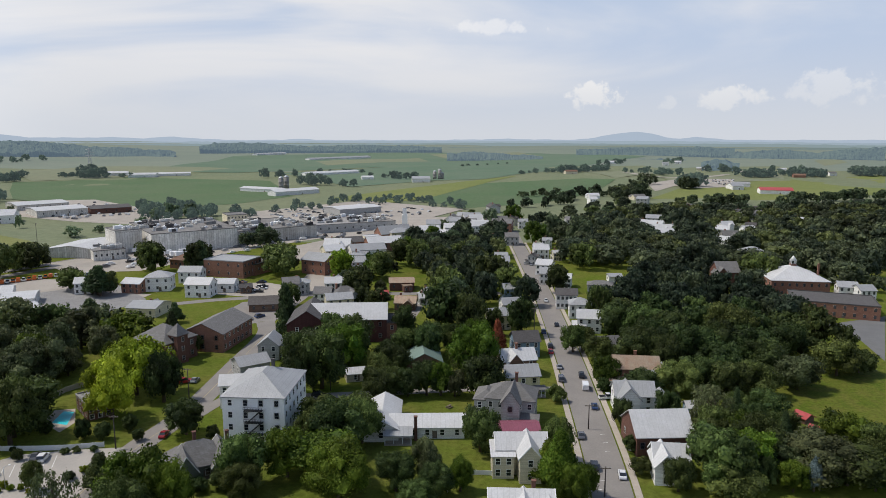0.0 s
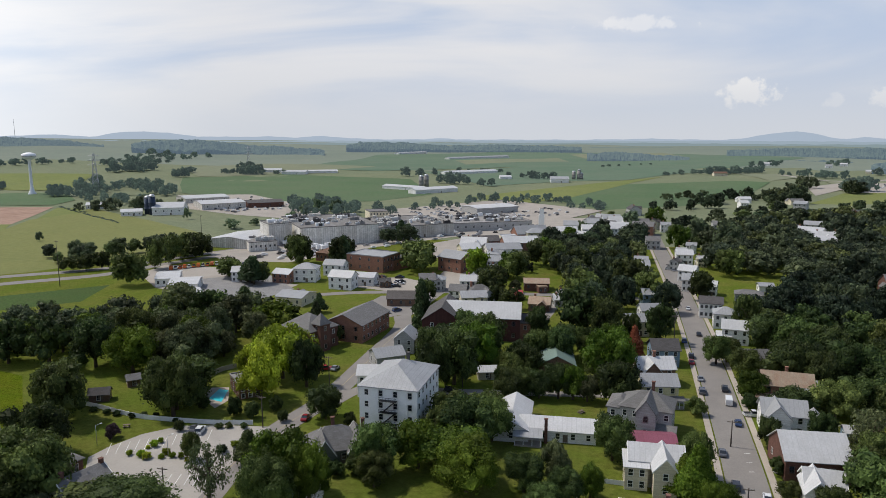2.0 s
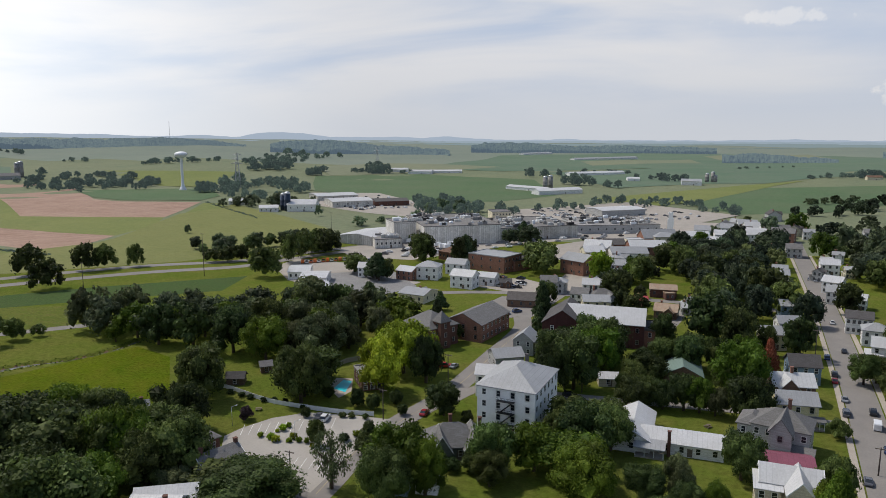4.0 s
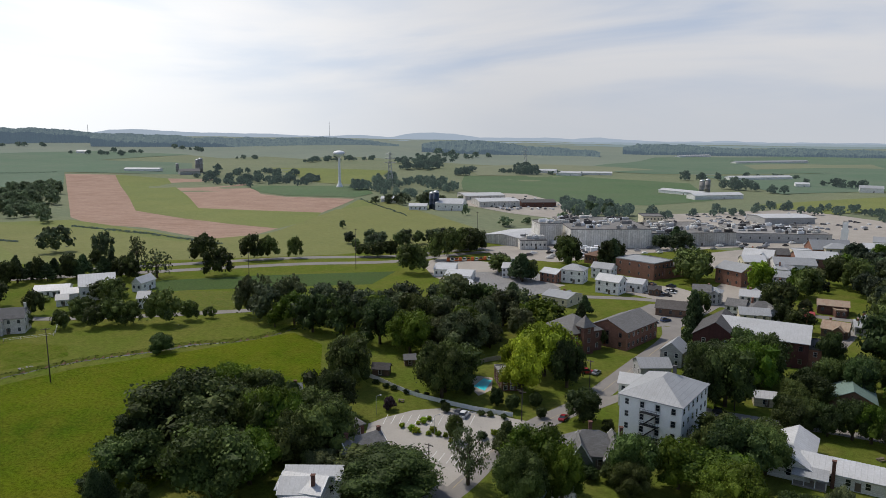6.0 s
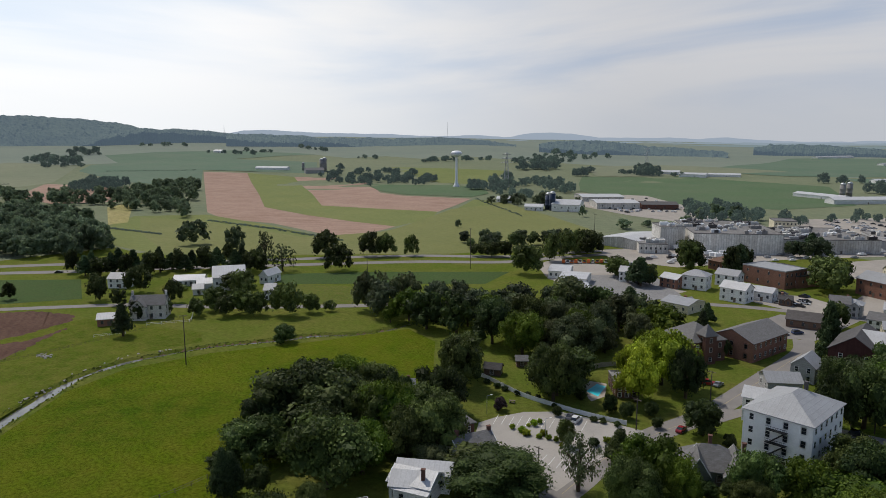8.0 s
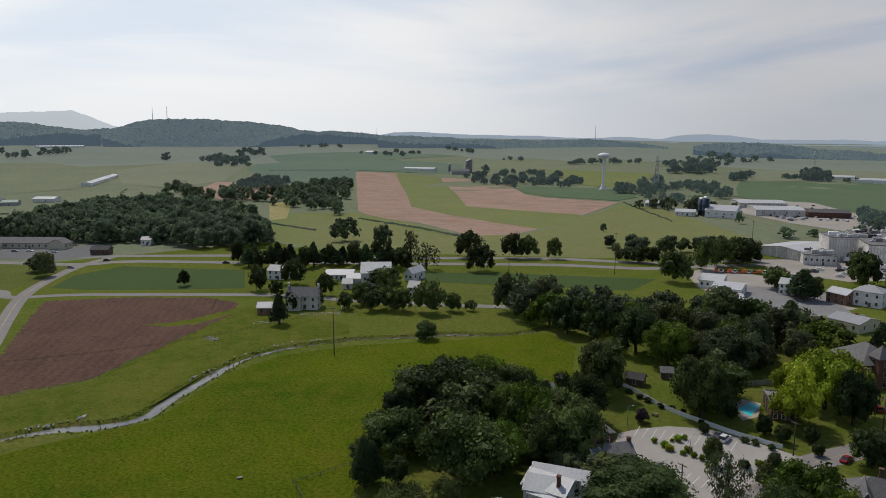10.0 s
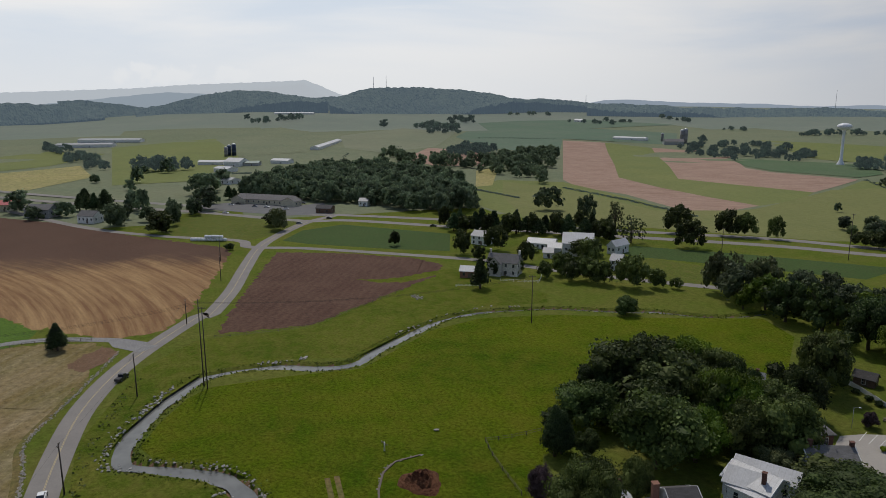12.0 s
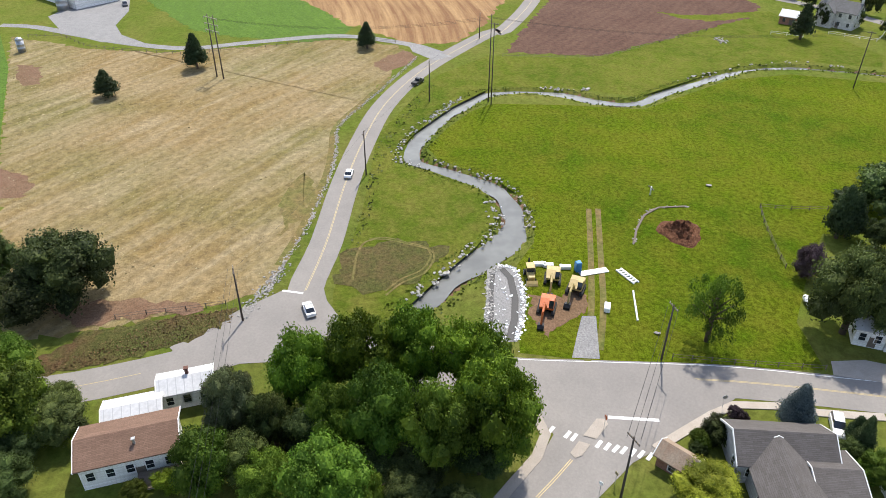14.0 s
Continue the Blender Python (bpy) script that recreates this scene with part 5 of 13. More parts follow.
def silo(x, y, h=18.0, r=3.0, mat=None, label="", domem=None):
    E = empty("silo", x, y, 0)
    bm = bmesh.new()
    lathe(bm, ((r, -0.3), (r, h * 0.33), (r * 1.02, h * 0.335), (r, h * 0.34), (r, h * 0.66), (r * 1.02, h * 0.665), (r, h * 0.67), (r, h)), 20)
    part("shaft", bm, mat or SILO_GREY, E)
    bm = bmesh.new()
    lathe(bm, ((r * 1.03, h), (r * 0.9, h + r * 0.35), (r * 0.55, h + r * 0.65), (0.2, h + r * 0.78)), 20)
    part("dome", bm, domem or STEEL, E)
    return tagged(E, label or "grey concrete farm silo with metal dome", "silo", "farm silos")


def fence(line, label, post=1.1, gap=2.5, rails=2, mat=None, rail_mat=None, kind="post", name="fence"):
    """A post-and-rail or a solid white fence along a line."""
    p = spline(line, gap)
    E = empty(name, p[0][0], p[0][1], 0)
    o = Vector((p[0][0], p[0][1], float(land(*p[0][:2]))))
    bm = bmesh.new(); box(bm, -0.07, 0.07, -0.07, 0.07, -0.1, post)
    pm = bpy.data.meshes.new("post"); bm.to_mesh(pm); bm.free(); pm.materials.append(mat or WOOD)
    last = None
    for q in p:
        v = Vector((q[0], q[1], float(land(q[0], q[1])))) - o
        piece("post", pm, E, m=Matrix.Translation(v))
        if last is not None:
            if kind == "solid":
                bm = bmesh.new()
                d = v - last
                rot = Matrix.Translation(last) @ Matrix.Rotation(math.atan2(d.y, d.x), 4, "Z")
                box(bm, 0, d.length, -0.025, 0.025, 0.08, post - 0.08, m=rot)
                part("panel", bm, rail_mat or mat or WOOD, E)
            else:
                for i in range(rails):
                    z = post * (0.4 + 0.5 * i / max(1, rails - 1))
                    bm = bmesh.new()
                    tube(bm, last + Vector((0, 0, z)), v + Vector((0, 0, z)), 0.045, 0.045, 4)
                    part("rail", bm, rail_mat or mat or WOOD, E)
        last = v
    return tagged(E, label, "fence")


def rock_mesh(seed):
    g = np.random.default_rng(seed)
    v, f = ICO[1]
    w = v * (1 + 0.3 * g.normal(size=(len(v), 1))) * np.array((1, 0.8, 0.55))
    return w, f


def rocks(name, label, line, spread, n, size, mat, seed, dz=0.0, category="rocks"):
    """Boulders strewn along a line, in one mesh."""
    g = np.random.default_rng(seed)
    p = spline(line, 1.0)
    V, Fs, k = [], [], 0
    for i in range(n):
        q = p[g.integers(len(p))]
        x, y = q[0] + g.normal() * spread, q[1] + g.normal() * spread
        v, f = rock_mesh(int(g.integers(12)))
        s = size * g.uniform(0.45, 1.5)
        a = g.uniform(0, 6.28)
        w = np.stack([x + s * (v[:, 0] * math.cos(a) - v[:, 1] * math.sin(a)), y + s * (v[:, 0] * math.sin(a) + v[:, 1] * math.cos(a)), float(land(x, y)) + dz + s * (v[:, 2] + 0.25)], 1)
        V.append(w); Fs += [tuple(j + k for j in t) for t in f.tolist()]; k += len(v)
    return tagged(new(name, mesh_of(name, np.vstack(V), Fs, mat)), label, category, kind="stuff")


def excavator(x, y, rot, paint, label, reach=5.0):
    E = empty("excavator", x, y, rot)
    for s in (-1, 1):
        bm = bmesh.new()
        prof = ((-1.9, 0.25), (-1.6, 0.0), (1.6, 0.0), (1.9, 0.25), (1.9, 0.6), (1.6, 0.85), (-1.6, 0.85), (-1.9, 0.6))
        a = [bm.verts.new((px, s * 1.35 - 0.28, pz)) for px, pz in prof]; b = [bm.verts.new((px, s * 1.35 + 0.28, pz)) for px, pz in prof]
        for i in range(8):
            bm.faces.new((a[i], b[i], b[(i + 1) % 8], a[(i + 1) % 8]))
        bm.faces.new(a); bm.faces.new(b[::-1])
        part("track", bm, RUBBER, E, "black crawler track")
    bm = bmesh.new()
    box(bm, -0.9, 0.9, -0.9, 0.9, 0.5, 1.0)
    part("undercarriage", bm, BLACK_STEEL, E)
    bm = bmesh.new()
    shaped(bm, ((-2.2, 1.2, 1.05, 1.7), (-2.0, 1.35, 1.0, 2.1), (-0.6, 1.35, 1.0, 2.15), (1.3, 1.3, 1.0, 1.45)))
    part("body", bm, paint, E)
    bm = bmesh.new()
    shaped(bm, ((-0.4, 0.42, 1.4, 2.75), (0.9, 0.42, 1.4, 2.8), (1.35, 0.4, 1.4, 2.0)))
    bm.transform(Matrix.Translation((0, 0.85, 0)))
    part("cab_glass", bm, GLASS, E, "dark glazed cab")
    bm = bmesh.new()
    box(bm, -0.45, 0.95, 0.4, 1.3, 2.78, 2.88)
    part("cab_roof", bm, paint, E)
    bm = bmesh.new()
    for a, b, r in (((1.0, -0.2, 1.4), (2.8, -0.2, 3.4), 0.3), ((2.8, -0.2, 3.4), (reach - 0.4, -0.2, 2.8), 0.26)):
        tube(bm, a, b, r, r * 0.85, 6)
    part("boom", bm, paint, E)
    bm = bmesh.new()
    tube(bm, (reach - 0.4, -0.2, 2.8), (reach + 0.6, -0.2, 0.9), 0.22, 0.16, 6)
    part("stick", bm, paint, E)
    bm = bmesh.new()
    shaped(bm, ((reach + 0.2, 0.55, 0.15, 0.95), (reach + 0.9, 0.6, 0.0, 1.0), (reach + 1.4, 0.6, 0.1, 0.5)))
    bm.transform(Matrix.Translation((0, -0.2, 0)))
    part("bucket", bm, BLACK_STEEL, E, "worn steel bucket")
    return tagged(E, label, "excavator", "building machines")


def loader(x, y, rot):
    E = empty("backhoe_loader", x, y, rot)
    bm = bmesh.new()
    shaped(bm, ((-1.2, 0.7, 0.6, 1.3), (0.6, 0.7, 0.6, 1.5), (2.0, 0.6, 0.6, 1.3)))
    part("body", bm, MACHINE_YELLOW, E)
    bm = bmesh.new()
    box(bm, -1.0, 0.5, -0.7, 0.7, 1.4, 2.5)
    part("cab_glass", bm, GLASS, E)
    bm = bmesh.new()
    box(bm, -1.2, 0.7, -0.8, 0.8, 2.5, 2.65)
    part("cab_roof", bm, MACHINE_YELLOW, E)
    for px, py, big in ((-0.9, -0.95, 1), (-0.9, 0.95, 1), (1.6, -0.85, 0), (1.6, 0.85, 0)):
        w = BIG_WHEEL if big else CAR_WHEEL
        t = piece("tyre", w[0], E, m=pose(px, py, 0.6 if big else 0.33) )
        piece("rim", w[1], t)
    bm = bmesh.new()
    shaped(bm, ((2.5, 1.1, 0.1, 0.9), (3.0, 1.15, 0.0, 0.5), (3.3, 1.15, 0.0, 0.15)))
    part("front_bucket", bm, MACHINE_YELLOW, E)
    bm = bmesh.new()
    tube(bm, (-1.3, 0, 1.0), (-2.2, 0, 2.9), 0.2, 0.16, 6); tube(bm, (-2.2, 0, 2.9), (-3.0, 0, 1.0), 0.16, 0.12, 6)
    part("rear_arm", bm, BLACK_STEEL, E)
    return tagged(E, "yellow wheeled backhoe loader on bare earth", "loader", "building machines")


def bale_row(x0, y0, x1, y1, n, layer):
    """Round bales wrapped in white film, lying end to end."""
    turn = math.degrees(math.atan2(y1 - y0, x1 - x0))
    for i in range(n):
        u = (i + 0.5) / n
        x, y = x0 + (x1 - x0) * u, y0 + (y1 - y0) * u
        l = math.dist((x0, y0), (x1, y1)) / n * 0.47
        bm = bmesh.new()
        lathe(bm, [(0.0, -l), (0.85, -l), (1.0, -l * 0.86), (1.03, 0), (1.0, l * 0.86), (0.85, l), (0.0, l)], 16)
        bm.transform(pose(0, 0, 1.0 + 1.75 * layer, 0, 90, 0))
        me = bpy.data.meshes.new("hay_bale")
        bm.to_mesh(me); bm.free()
        me.materials.append(TANK_WHITE)
        ob = new("hay_bale", me)
        ob.matrix_basis = pose(x, y, float(land(x, y)), 0, 0, turn)
        tagged(ob, "round hay bale wrapped in white film, lying in a row", "hay bale", "wrapped bales")


def tank(x, y, rot, l=3.6, r=0.55, label="white propane tank lying on grass"):
    E = empty("gas_tank", x, y, rot)
    bm = bmesh.new()
    prof = ((0.05, -l / 2), (r * 0.7, -l / 2 + 0.12), (r, -l / 2 + 0.4), (r, l / 2 - 0.4), (r * 0.7, l / 2 - 0.12), (0.05, l / 2))
    lathe(bm, prof, 14)
    bm.transform(Matrix.Translation((0, 0, r + 0.25)) @ Matrix.Rotation(radians(90), 4, "Y"))
    part("shell", bm, TANK_WHITE, E)
    for dx in (-l * 0.3, l * 0.3):
        bm = bmesh.new(); box(bm, dx - 0.1, dx + 0.1, -0.35, 0.35, 0, 0.5)
        part("foot", bm, STEEL, E)
    return tagged(E, label, "tank")


def beam(x, y, rot, l, w, h, mat, name, label, category, z=0.0):
    bm = bmesh.new()
    box(bm, -l / 2, l / 2, -w / 2, w / 2, 0, h)
    bmesh.ops.bevel(bm, geom=bm.edges[:], offset=min(w, h) * 0.12, segments=1, affect="EDGES")
    ob = part(name, bm, mat)
    ob.matrix_basis = pose(x, y, float(land(x, y)) + z, 0, 0, rot)
    return tagged(ob, label, category)


def frame_rack(x, y, rot, l, w, n):
    """A flat ladder-like timber frame lying on the grass."""
    E = empty("timber_frame", x, y, rot)
    for s in (-1, 1):
        bm = bmesh.new(); box(bm, -l / 2, l / 2, s * w / 2 - 0.12, s * w / 2 + 0.12, 0.05, 0.3)
        part("side_rail", bm, TRIM, E)
    for i in range(n):
        bm = bmesh.new(); px = -l / 2 + l * (i + 0.5) / n
        box(bm, px - 0.16, px + 0.16, -w / 2, w / 2, 0.12, 0.36)
        part("rung", bm, TRIM, E)
    return tagged(E, "white ladder-like timber frame lying on grass", "timber frame")


def mound(x, y, rx, ry, h, mat, name, label, category, seed=1):
    g = np.random.default_rng(seed)
    n, k = 26, 12
    V, F = [], []
    for i in range(k + 1):
        for j in range(n):
            t = i / k
            a = 6.2832 * j / n
            e = 1 + 0.12 * math.sin(3 * a + seed) + 0.06 * math.sin(7 * a)
            z = h * (1 - t ** 1.6) * (1 + 0.25 * g.normal()) if i < k else -0.05
            V.append((x + math.cos(a) * rx * t * e, y + math.sin(a) * ry * t * e, max(-0.05, z) + 0.02))
    for i in range(k):
        for j in range(n):
            F.append((i * n + j, i * n + (j + 1) % n, (i + 1) * n + (j + 1) % n, (i + 1) * n + j)[::-1])
    return tagged(new(name, mesh_of(name, V, F, mat)), label, category)


def creek_water():
    p = CREEK_LINE
    t = np.gradient(p[:, :2], axis=0); t /= np.linalg.norm(t, axis=1, keepdims=True)
    nrm = np.stack([-t[:, 1], t[:, 0]], 1)
    n = len(p)
    k = np.arange(n)[:, None]
    w = p[:, 2:3] * (0.8 + 0.16 * np.sin(k * 0.31) + 0.12 * np.sin(k * 0.83 + 1)) + 0.15
    a, b = p[:, :2] + nrm * w, p[:, :2] - nrm * w
    V = [(*q, -0.62) for q in a] + [(*q, -0.62) for q in b]
    F = [(i, n + i, n + i + 1, i + 1) for i in range(n - 1)]
    tagged(new("water", mesh_of("water", V, F, WATER)), "shallow grey creek winding through the meadow", "creek", kind="structure")


creek_water()


def bank_tufts(n, seed):
    """Rough grass and weeds along both banks."""
    g = np.random.default_rng(seed)
    p = CREEK_LINE
    t = np.gradient(p[:, :2], axis=0); t /= np.linalg.norm(t, axis=1, keepdims=True)
    i = g.integers(0, len(p), n)
    s = g.choice((-1, 1), n)
    d = p[i, 2] + 0.5 + np.abs(g.normal(size=n)) * 0.6
    x = p[i, 0] - t[i, 1] * s * d + g.uniform(-0.9, 0.9, n); y = p[i, 1] + t[i, 0] * s * d + g.uniform(-0.9, 0.9, n)
    c = np.stack([x, y, g.uniform(0.0, 0.2, n)], 1)
    v, f = leaf_quads(c, g.normal(size=(n, 3)) * np.array((0.6, 0.6, 1)), 0.3, seed)
    tagged(new("bank_weeds", mesh_of("bank_weeds", v, f.tolist(), LEAF_MID)), "rough green weeds along the creek banks", "weeds", kind="stuff")


bank_tufts(3000, 4)


def grass_tufts(name, label, poly, n, size, mat, seed, z=0.1, tilt=0.6):
    """Taller tussocks scattered over a meadow."""
    g = np.random.default_rng(seed)
    xs, ys = [p[0] for p in poly], [p[1] for p in poly]
    x, y = g.uniform(min(xs), max(xs), n * 2), g.uniform(min(ys), max(ys), n * 2)
    ok = np.array([inside(poly, a, b) for a, b in zip(x, y)])
    x, y = x[ok][:n], y[ok][:n]
    c = np.stack([x, y, g.uniform(0.0, z, len(x))], 1)
    v, f = leaf_quads(c, g.normal(size=(len(x), 3)) * np.array((tilt, tilt, 1)), size, seed)
    return tagged(new(name, mesh_of(name, v, f.tolist(), mat)), label, "grass", kind="stuff")


def fire_escape(hx, hy, rot, w, d, h):
    """Black iron landings and stairs on the hotel's front."""
    E = empty("fire_escape", hx, hy, rot)
    for z in (3.4, 6.6, 9.8):
        bm = bmesh.new()
        box(bm, -2.2, 2.6, -d / 2 - 1.3, -d / 2 - 0.02, z, z + 0.1)
        part("landing", bm, BLACK_STEEL, E)
        bm = bmesh.new()
        for a in (z + 0.55, z + 1.05):
            box(bm, -2.2, 2.6, -d / 2 - 1.3, -d / 2 - 1.24, a, a + 0.06)
        for i in range(13):
            px = -2.2 + 4.8 * i / 12
            box(bm, px - 0.02, px + 0.02, -d / 2 - 1.3, -d / 2 - 1.26, z + 0.1, z + 1.1)
        part("railing", bm, BLACK_STEEL, E)
        if z > 4:
            bm = bmesh.new()
            for y0 in (-d / 2 - 1.15, -d / 2 - 0.35):
                tube(bm, (2.2, y0, z), (-1.4, y0, z - 3.2), 0.09, 0.09, 4)
            for i in range(11):
                box(bm, 2.1 - 3.5 * i / 11 - 0.15, 2.1 - 3.5 * i / 11 + 0.15, -d / 2 - 1.15, -d / 2 - 0.35, z - 3.1 * i / 11, z - 3.1 * i / 11 + 0.04)
            part("stair", bm, BLACK_STEEL, E)
    return tagged(E, "black iron fire escape on the white hotel wall", "fire escape")


def steeple(x, y, h, base, mat, rot=0.0):
    E = empty("church_steeple", x, y, rot)
    bm = bmesh.new()
    box(bm, -2.2, 2.2, -2.2, 2.2, 0, base)
    part("tower", bm, mat, E)
    bm = bmesh.new()
    box(bm, -1.6, 1.6, -1.6, 1.6, base, base + 5)
    part("belfry", bm, TRIM, E)
    bm = bmesh.new()
    lathe(bm, ((2.0, base + 5), (1.1, base + (h - base) * 0.6), (0.05, h)), 8)
    part("spire", bm, TRIM, E)
    return tagged(E, "white church steeple above a brick tower", "steeple")


def far_ridge(name, label, crest, r, mat):
    """A long hill far off; crest: (bearing, elevation) in degrees along its top."""
    n = 220
    V, F = [], []
    for i in range(n + 1):
        deg = crest[0][0] + (crest[-1][0] - crest[0][0]) * i / n
        az, el = radians(deg), np.interp(deg, *zip(*crest)) + 0.016 * math.sin(i * 0.9) + 0.014 * math.sin(i * 2.3 + 1)
        z = 80 + r * math.tan(radians(el))
        x, y = -math.sin(az), math.cos(az)
        V += [(x * r * 0.985, y * r * 0.985, -30), (x * r, y * r, z), (x * r * 1.008, y * r * 1.008, z - 60)]
    for i in range(n):
        F += [(3 * i, 3 * i + 3, 3 * i + 4, 3 * i + 1), (3 * i + 1, 3 * i + 4, 3 * i + 5, 3 * i + 2)]
    tagged(new(name, mesh_of(name, V, F, mat, True)), label, "hills", kind="structure")


def ridge_wood(label, edge, r, mat, seed, lump=9.0):
    """A wooded hillside: an unbroken roof of crowns. edge: (bearing, elevation of the tree tops, elevation of the foot) in degrees."""
    g = np.random.default_rng(seed)
    az0, top, foot = np.array(edge).T
    n = int(r * radians(az0[-1] - az0[0]) / 2.6)
    az = np.radians(np.linspace(az0[0], az0[-1], n))
    deg = np.degrees(az)
    wob = np.convolve(g.normal(size=n + 12), np.ones(5) / 5, "valid")[:n] * 2.2 + np.convolve(g.normal(size=n + 40), np.ones(27) / 27, "valid")[:n] * 6
    zt = 80 + r * np.tan(np.radians(np.interp(deg, az0, top))) + wob
    zf = 80 + r * np.tan(np.radians(np.interp(deg, az0, foot))) + np.roll(wob, n // 3) * 1.2
    zf = np.minimum(zf, zt - 5)
    rows = max(4, int((zt - zf).max() / 3.2))
    V = []
    for k in range(-1, rows + 2):
        u = min(max(k, 0), rows) / rows
        lift = 1 - (1 - u) ** 1.25
        rr = r + u * 9.0 * rows + g.normal(size=n) * 2.6
        z = zf + (zt - zf) * lift + np.convolve(g.normal(size=n + 4), np.ones(3) / 3, "valid")[:n] * (lump * 0.22 if 0 <= k < rows else 0.6)
        if k == -1:
            rr, z = rr - 4, np.full(n, -30.0)
        if k == rows + 1:
            rr, z = rr + 25, z - 45
        V.append(np.stack([-np.sin(az) * rr, np.cos(az) * rr, z], 1))
    m = len(V)
    i, j = np.meshgrid(np.arange(m - 1), np.arange(n - 1), indexing="ij")
    a = (i * n + j).ravel()
    F = np.stack([a, a + n, a + n + 1, a + 1], 1)
    F = np.vstack([F[:, [0, 1, 2]], F[:, [0, 2, 3]]]).tolist()
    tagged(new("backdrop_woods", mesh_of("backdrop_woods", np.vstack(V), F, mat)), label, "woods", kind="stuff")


# Flat emission stands in for the hazy daylight on far hills.
def haze_backdrop_material(name, col):
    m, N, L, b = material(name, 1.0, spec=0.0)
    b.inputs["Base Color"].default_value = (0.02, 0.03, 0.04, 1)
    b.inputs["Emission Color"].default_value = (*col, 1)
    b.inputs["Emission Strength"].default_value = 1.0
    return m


def car_rows(label, corners, n, seed):
    """Rows of parked cars too far off to count."""
    g = np.random.default_rng(seed)
    a, b, c, d = (Vector((*p, 0)) for p in corners)
    bm = bmesh.new()
    rows = max(2, int((d - a).length / 9))
    turn = math.atan2((d - a).y, (d - a).x)
    for i in range(n):
        u, v = g.random(), (g.integers(rows) + 0.5) / rows
        p = a.lerp(b, u).lerp(d.lerp(c, u), v)
        M = pose(p.x, p.y, float(land(p.x, p.y)) + 0.25, 0, 0, math.degrees(turn) + g.normal() * 3)
        mi, k = int(g.integers(5)), g.uniform(0.9, 1.2)
        box(bm, -2.2 * k, 2.2 * k, -0.9, 0.9, 0.2, 0.95 * k, mi, M)
        box(bm, -1.3 * k, 0.9 * k, -0.75, 0.75, 0.95 * k, 1.5 * k, mi, M)
    me = bpy.data.meshes.new("parked_cars")
    bm.to_mesh(me); bm.free()
    for k in (0, 1, 3, 5, 0):
        me.materials.append(CAR_PAINTS[k])
    tagged(new("parked_cars", me), label, "cars", kind="stuff")


def rooftop_units(x, y, rot, w, d, z, n, seed):
    """Vents, ducts and cooling units on a flat factory roof."""
    g = np.random.default_rng(seed)
    for i in range(n):
        u, v = g.uniform(-w / 2 + 2, w / 2 - 2), g.uniform(-d / 2 + 2, d / 2 - 2)
        l, k, h = g.uniform(1.5, 6), g.uniform(1.2, 3), g.uniform(0.8, 2.6)
        bm = bmesh.new()
        box(bm, -l / 2, l / 2, -k / 2, k / 2, 0, h)
        bmesh.ops.bevel(bm, geom=bm.edges[:], offset=0.1, segments=1, affect="EDGES")
        tube(bm, (l * 0.2, 0, h), (l * 0.2, 0, h + 0.6), 0.4, 0.4, 8)
        ob = part("rooftop_unit", bm, (TANK_WHITE, STEEL, ROOF_FLAT, ROOF_DARK, STUCCO)[g.integers(5)])
        ob.matrix_basis = pose(x, y, z, 0, 0, rot) @ pose(u, v, 0)
        tagged(ob, "metal ventilation unit on the flat factory roof", "rooftop unit", "rooftop units")


def road_sign(x, y, rot, shape, mat, label, h=2.3):
    """A plate on a steel post. shape: number of corners of the plate."""
    E = empty("road_sign", x, y, rot)
    bm = bmesh.new(); tube(bm, (0, 0, -0.1), (0, 0, h + 0.3), 0.035, 0.035, 6)
    part("post", bm, STEEL, E)
    bm = bmesh.new()
    ring = [(math.cos((i + 0.5) * 6.2832 / shape) * 0.42, math.sin((i + 0.5) * 6.2832 / shape) * 0.42) for i in range(shape)]
    f = [bm.verts.new((u, -0.05, h + v)) for u, v in ring]; k = [bm.verts.new((u, -0.02, h + v)) for u, v in ring]
    bm.faces.new(f); bm.faces.new(k[::-1])
    for i in range(shape):
        bm.faces.new((f[i], k[i], k[(i + 1) % shape], f[(i + 1) % shape]))
    part("plate", bm, mat, E)
    return tagged(E, label, "road sign")


def street_lamp(x, y, h, rot):
    E = empty("street_lamp", x, y, rot)
    bm = bmesh.new(); tube(bm, (0, 0, -0.1), (0, 0, h), 0.08, 0.05, 7); part("pole", bm, STEEL, E)
    bm = bmesh.new(); tube(bm, (0, 0, h - 0.1), (1.2, 0, h + 0.25), 0.04, 0.03, 6); part("arm", bm, STEEL, E)
    bm = bmesh.new(); shaped(bm, ((1.0, 0.06, h + 0.18, h + 0.28), (1.2, 0.13, h + 0.16, h + 0.32), (1.6, 0.1, h + 0.2, h + 0.3))); part("lamp_head", bm, TRIM, E)
    return tagged(E, "grey steel street lamp standing beside the car park", "street lamp")


def picnic_table(x, y, rot):
    E = empty("picnic_table", x, y, rot)
    for nm, q in (("tabletop", (-0.9, 0.9, -0.38, 0.38, 0.71, 0.76)), ("bench", (-0.9, 0.9, -0.8, -0.52, 0.42, 0.46)), ("bench", (-0.9, 0.9, 0.52, 0.8, 0.42, 0.46)), ("leg", (-0.7, -0.6, -0.7, 0.7, 0, 0.42)), ("leg", (0.6, 0.7, -0.7, 0.7, 0, 0.42)), ("leg", (-0.7, -0.6, -0.06, 0.06, 0.42, 0.71)), ("leg", (0.6, 0.7, -0.06, 0.06, 0.42, 0.71))):
        bm = bmesh.new(); box(bm, *q); part(nm, bm, WOOD, E)
    return tagged(E, "brown wooden picnic table standing on grass", "table")


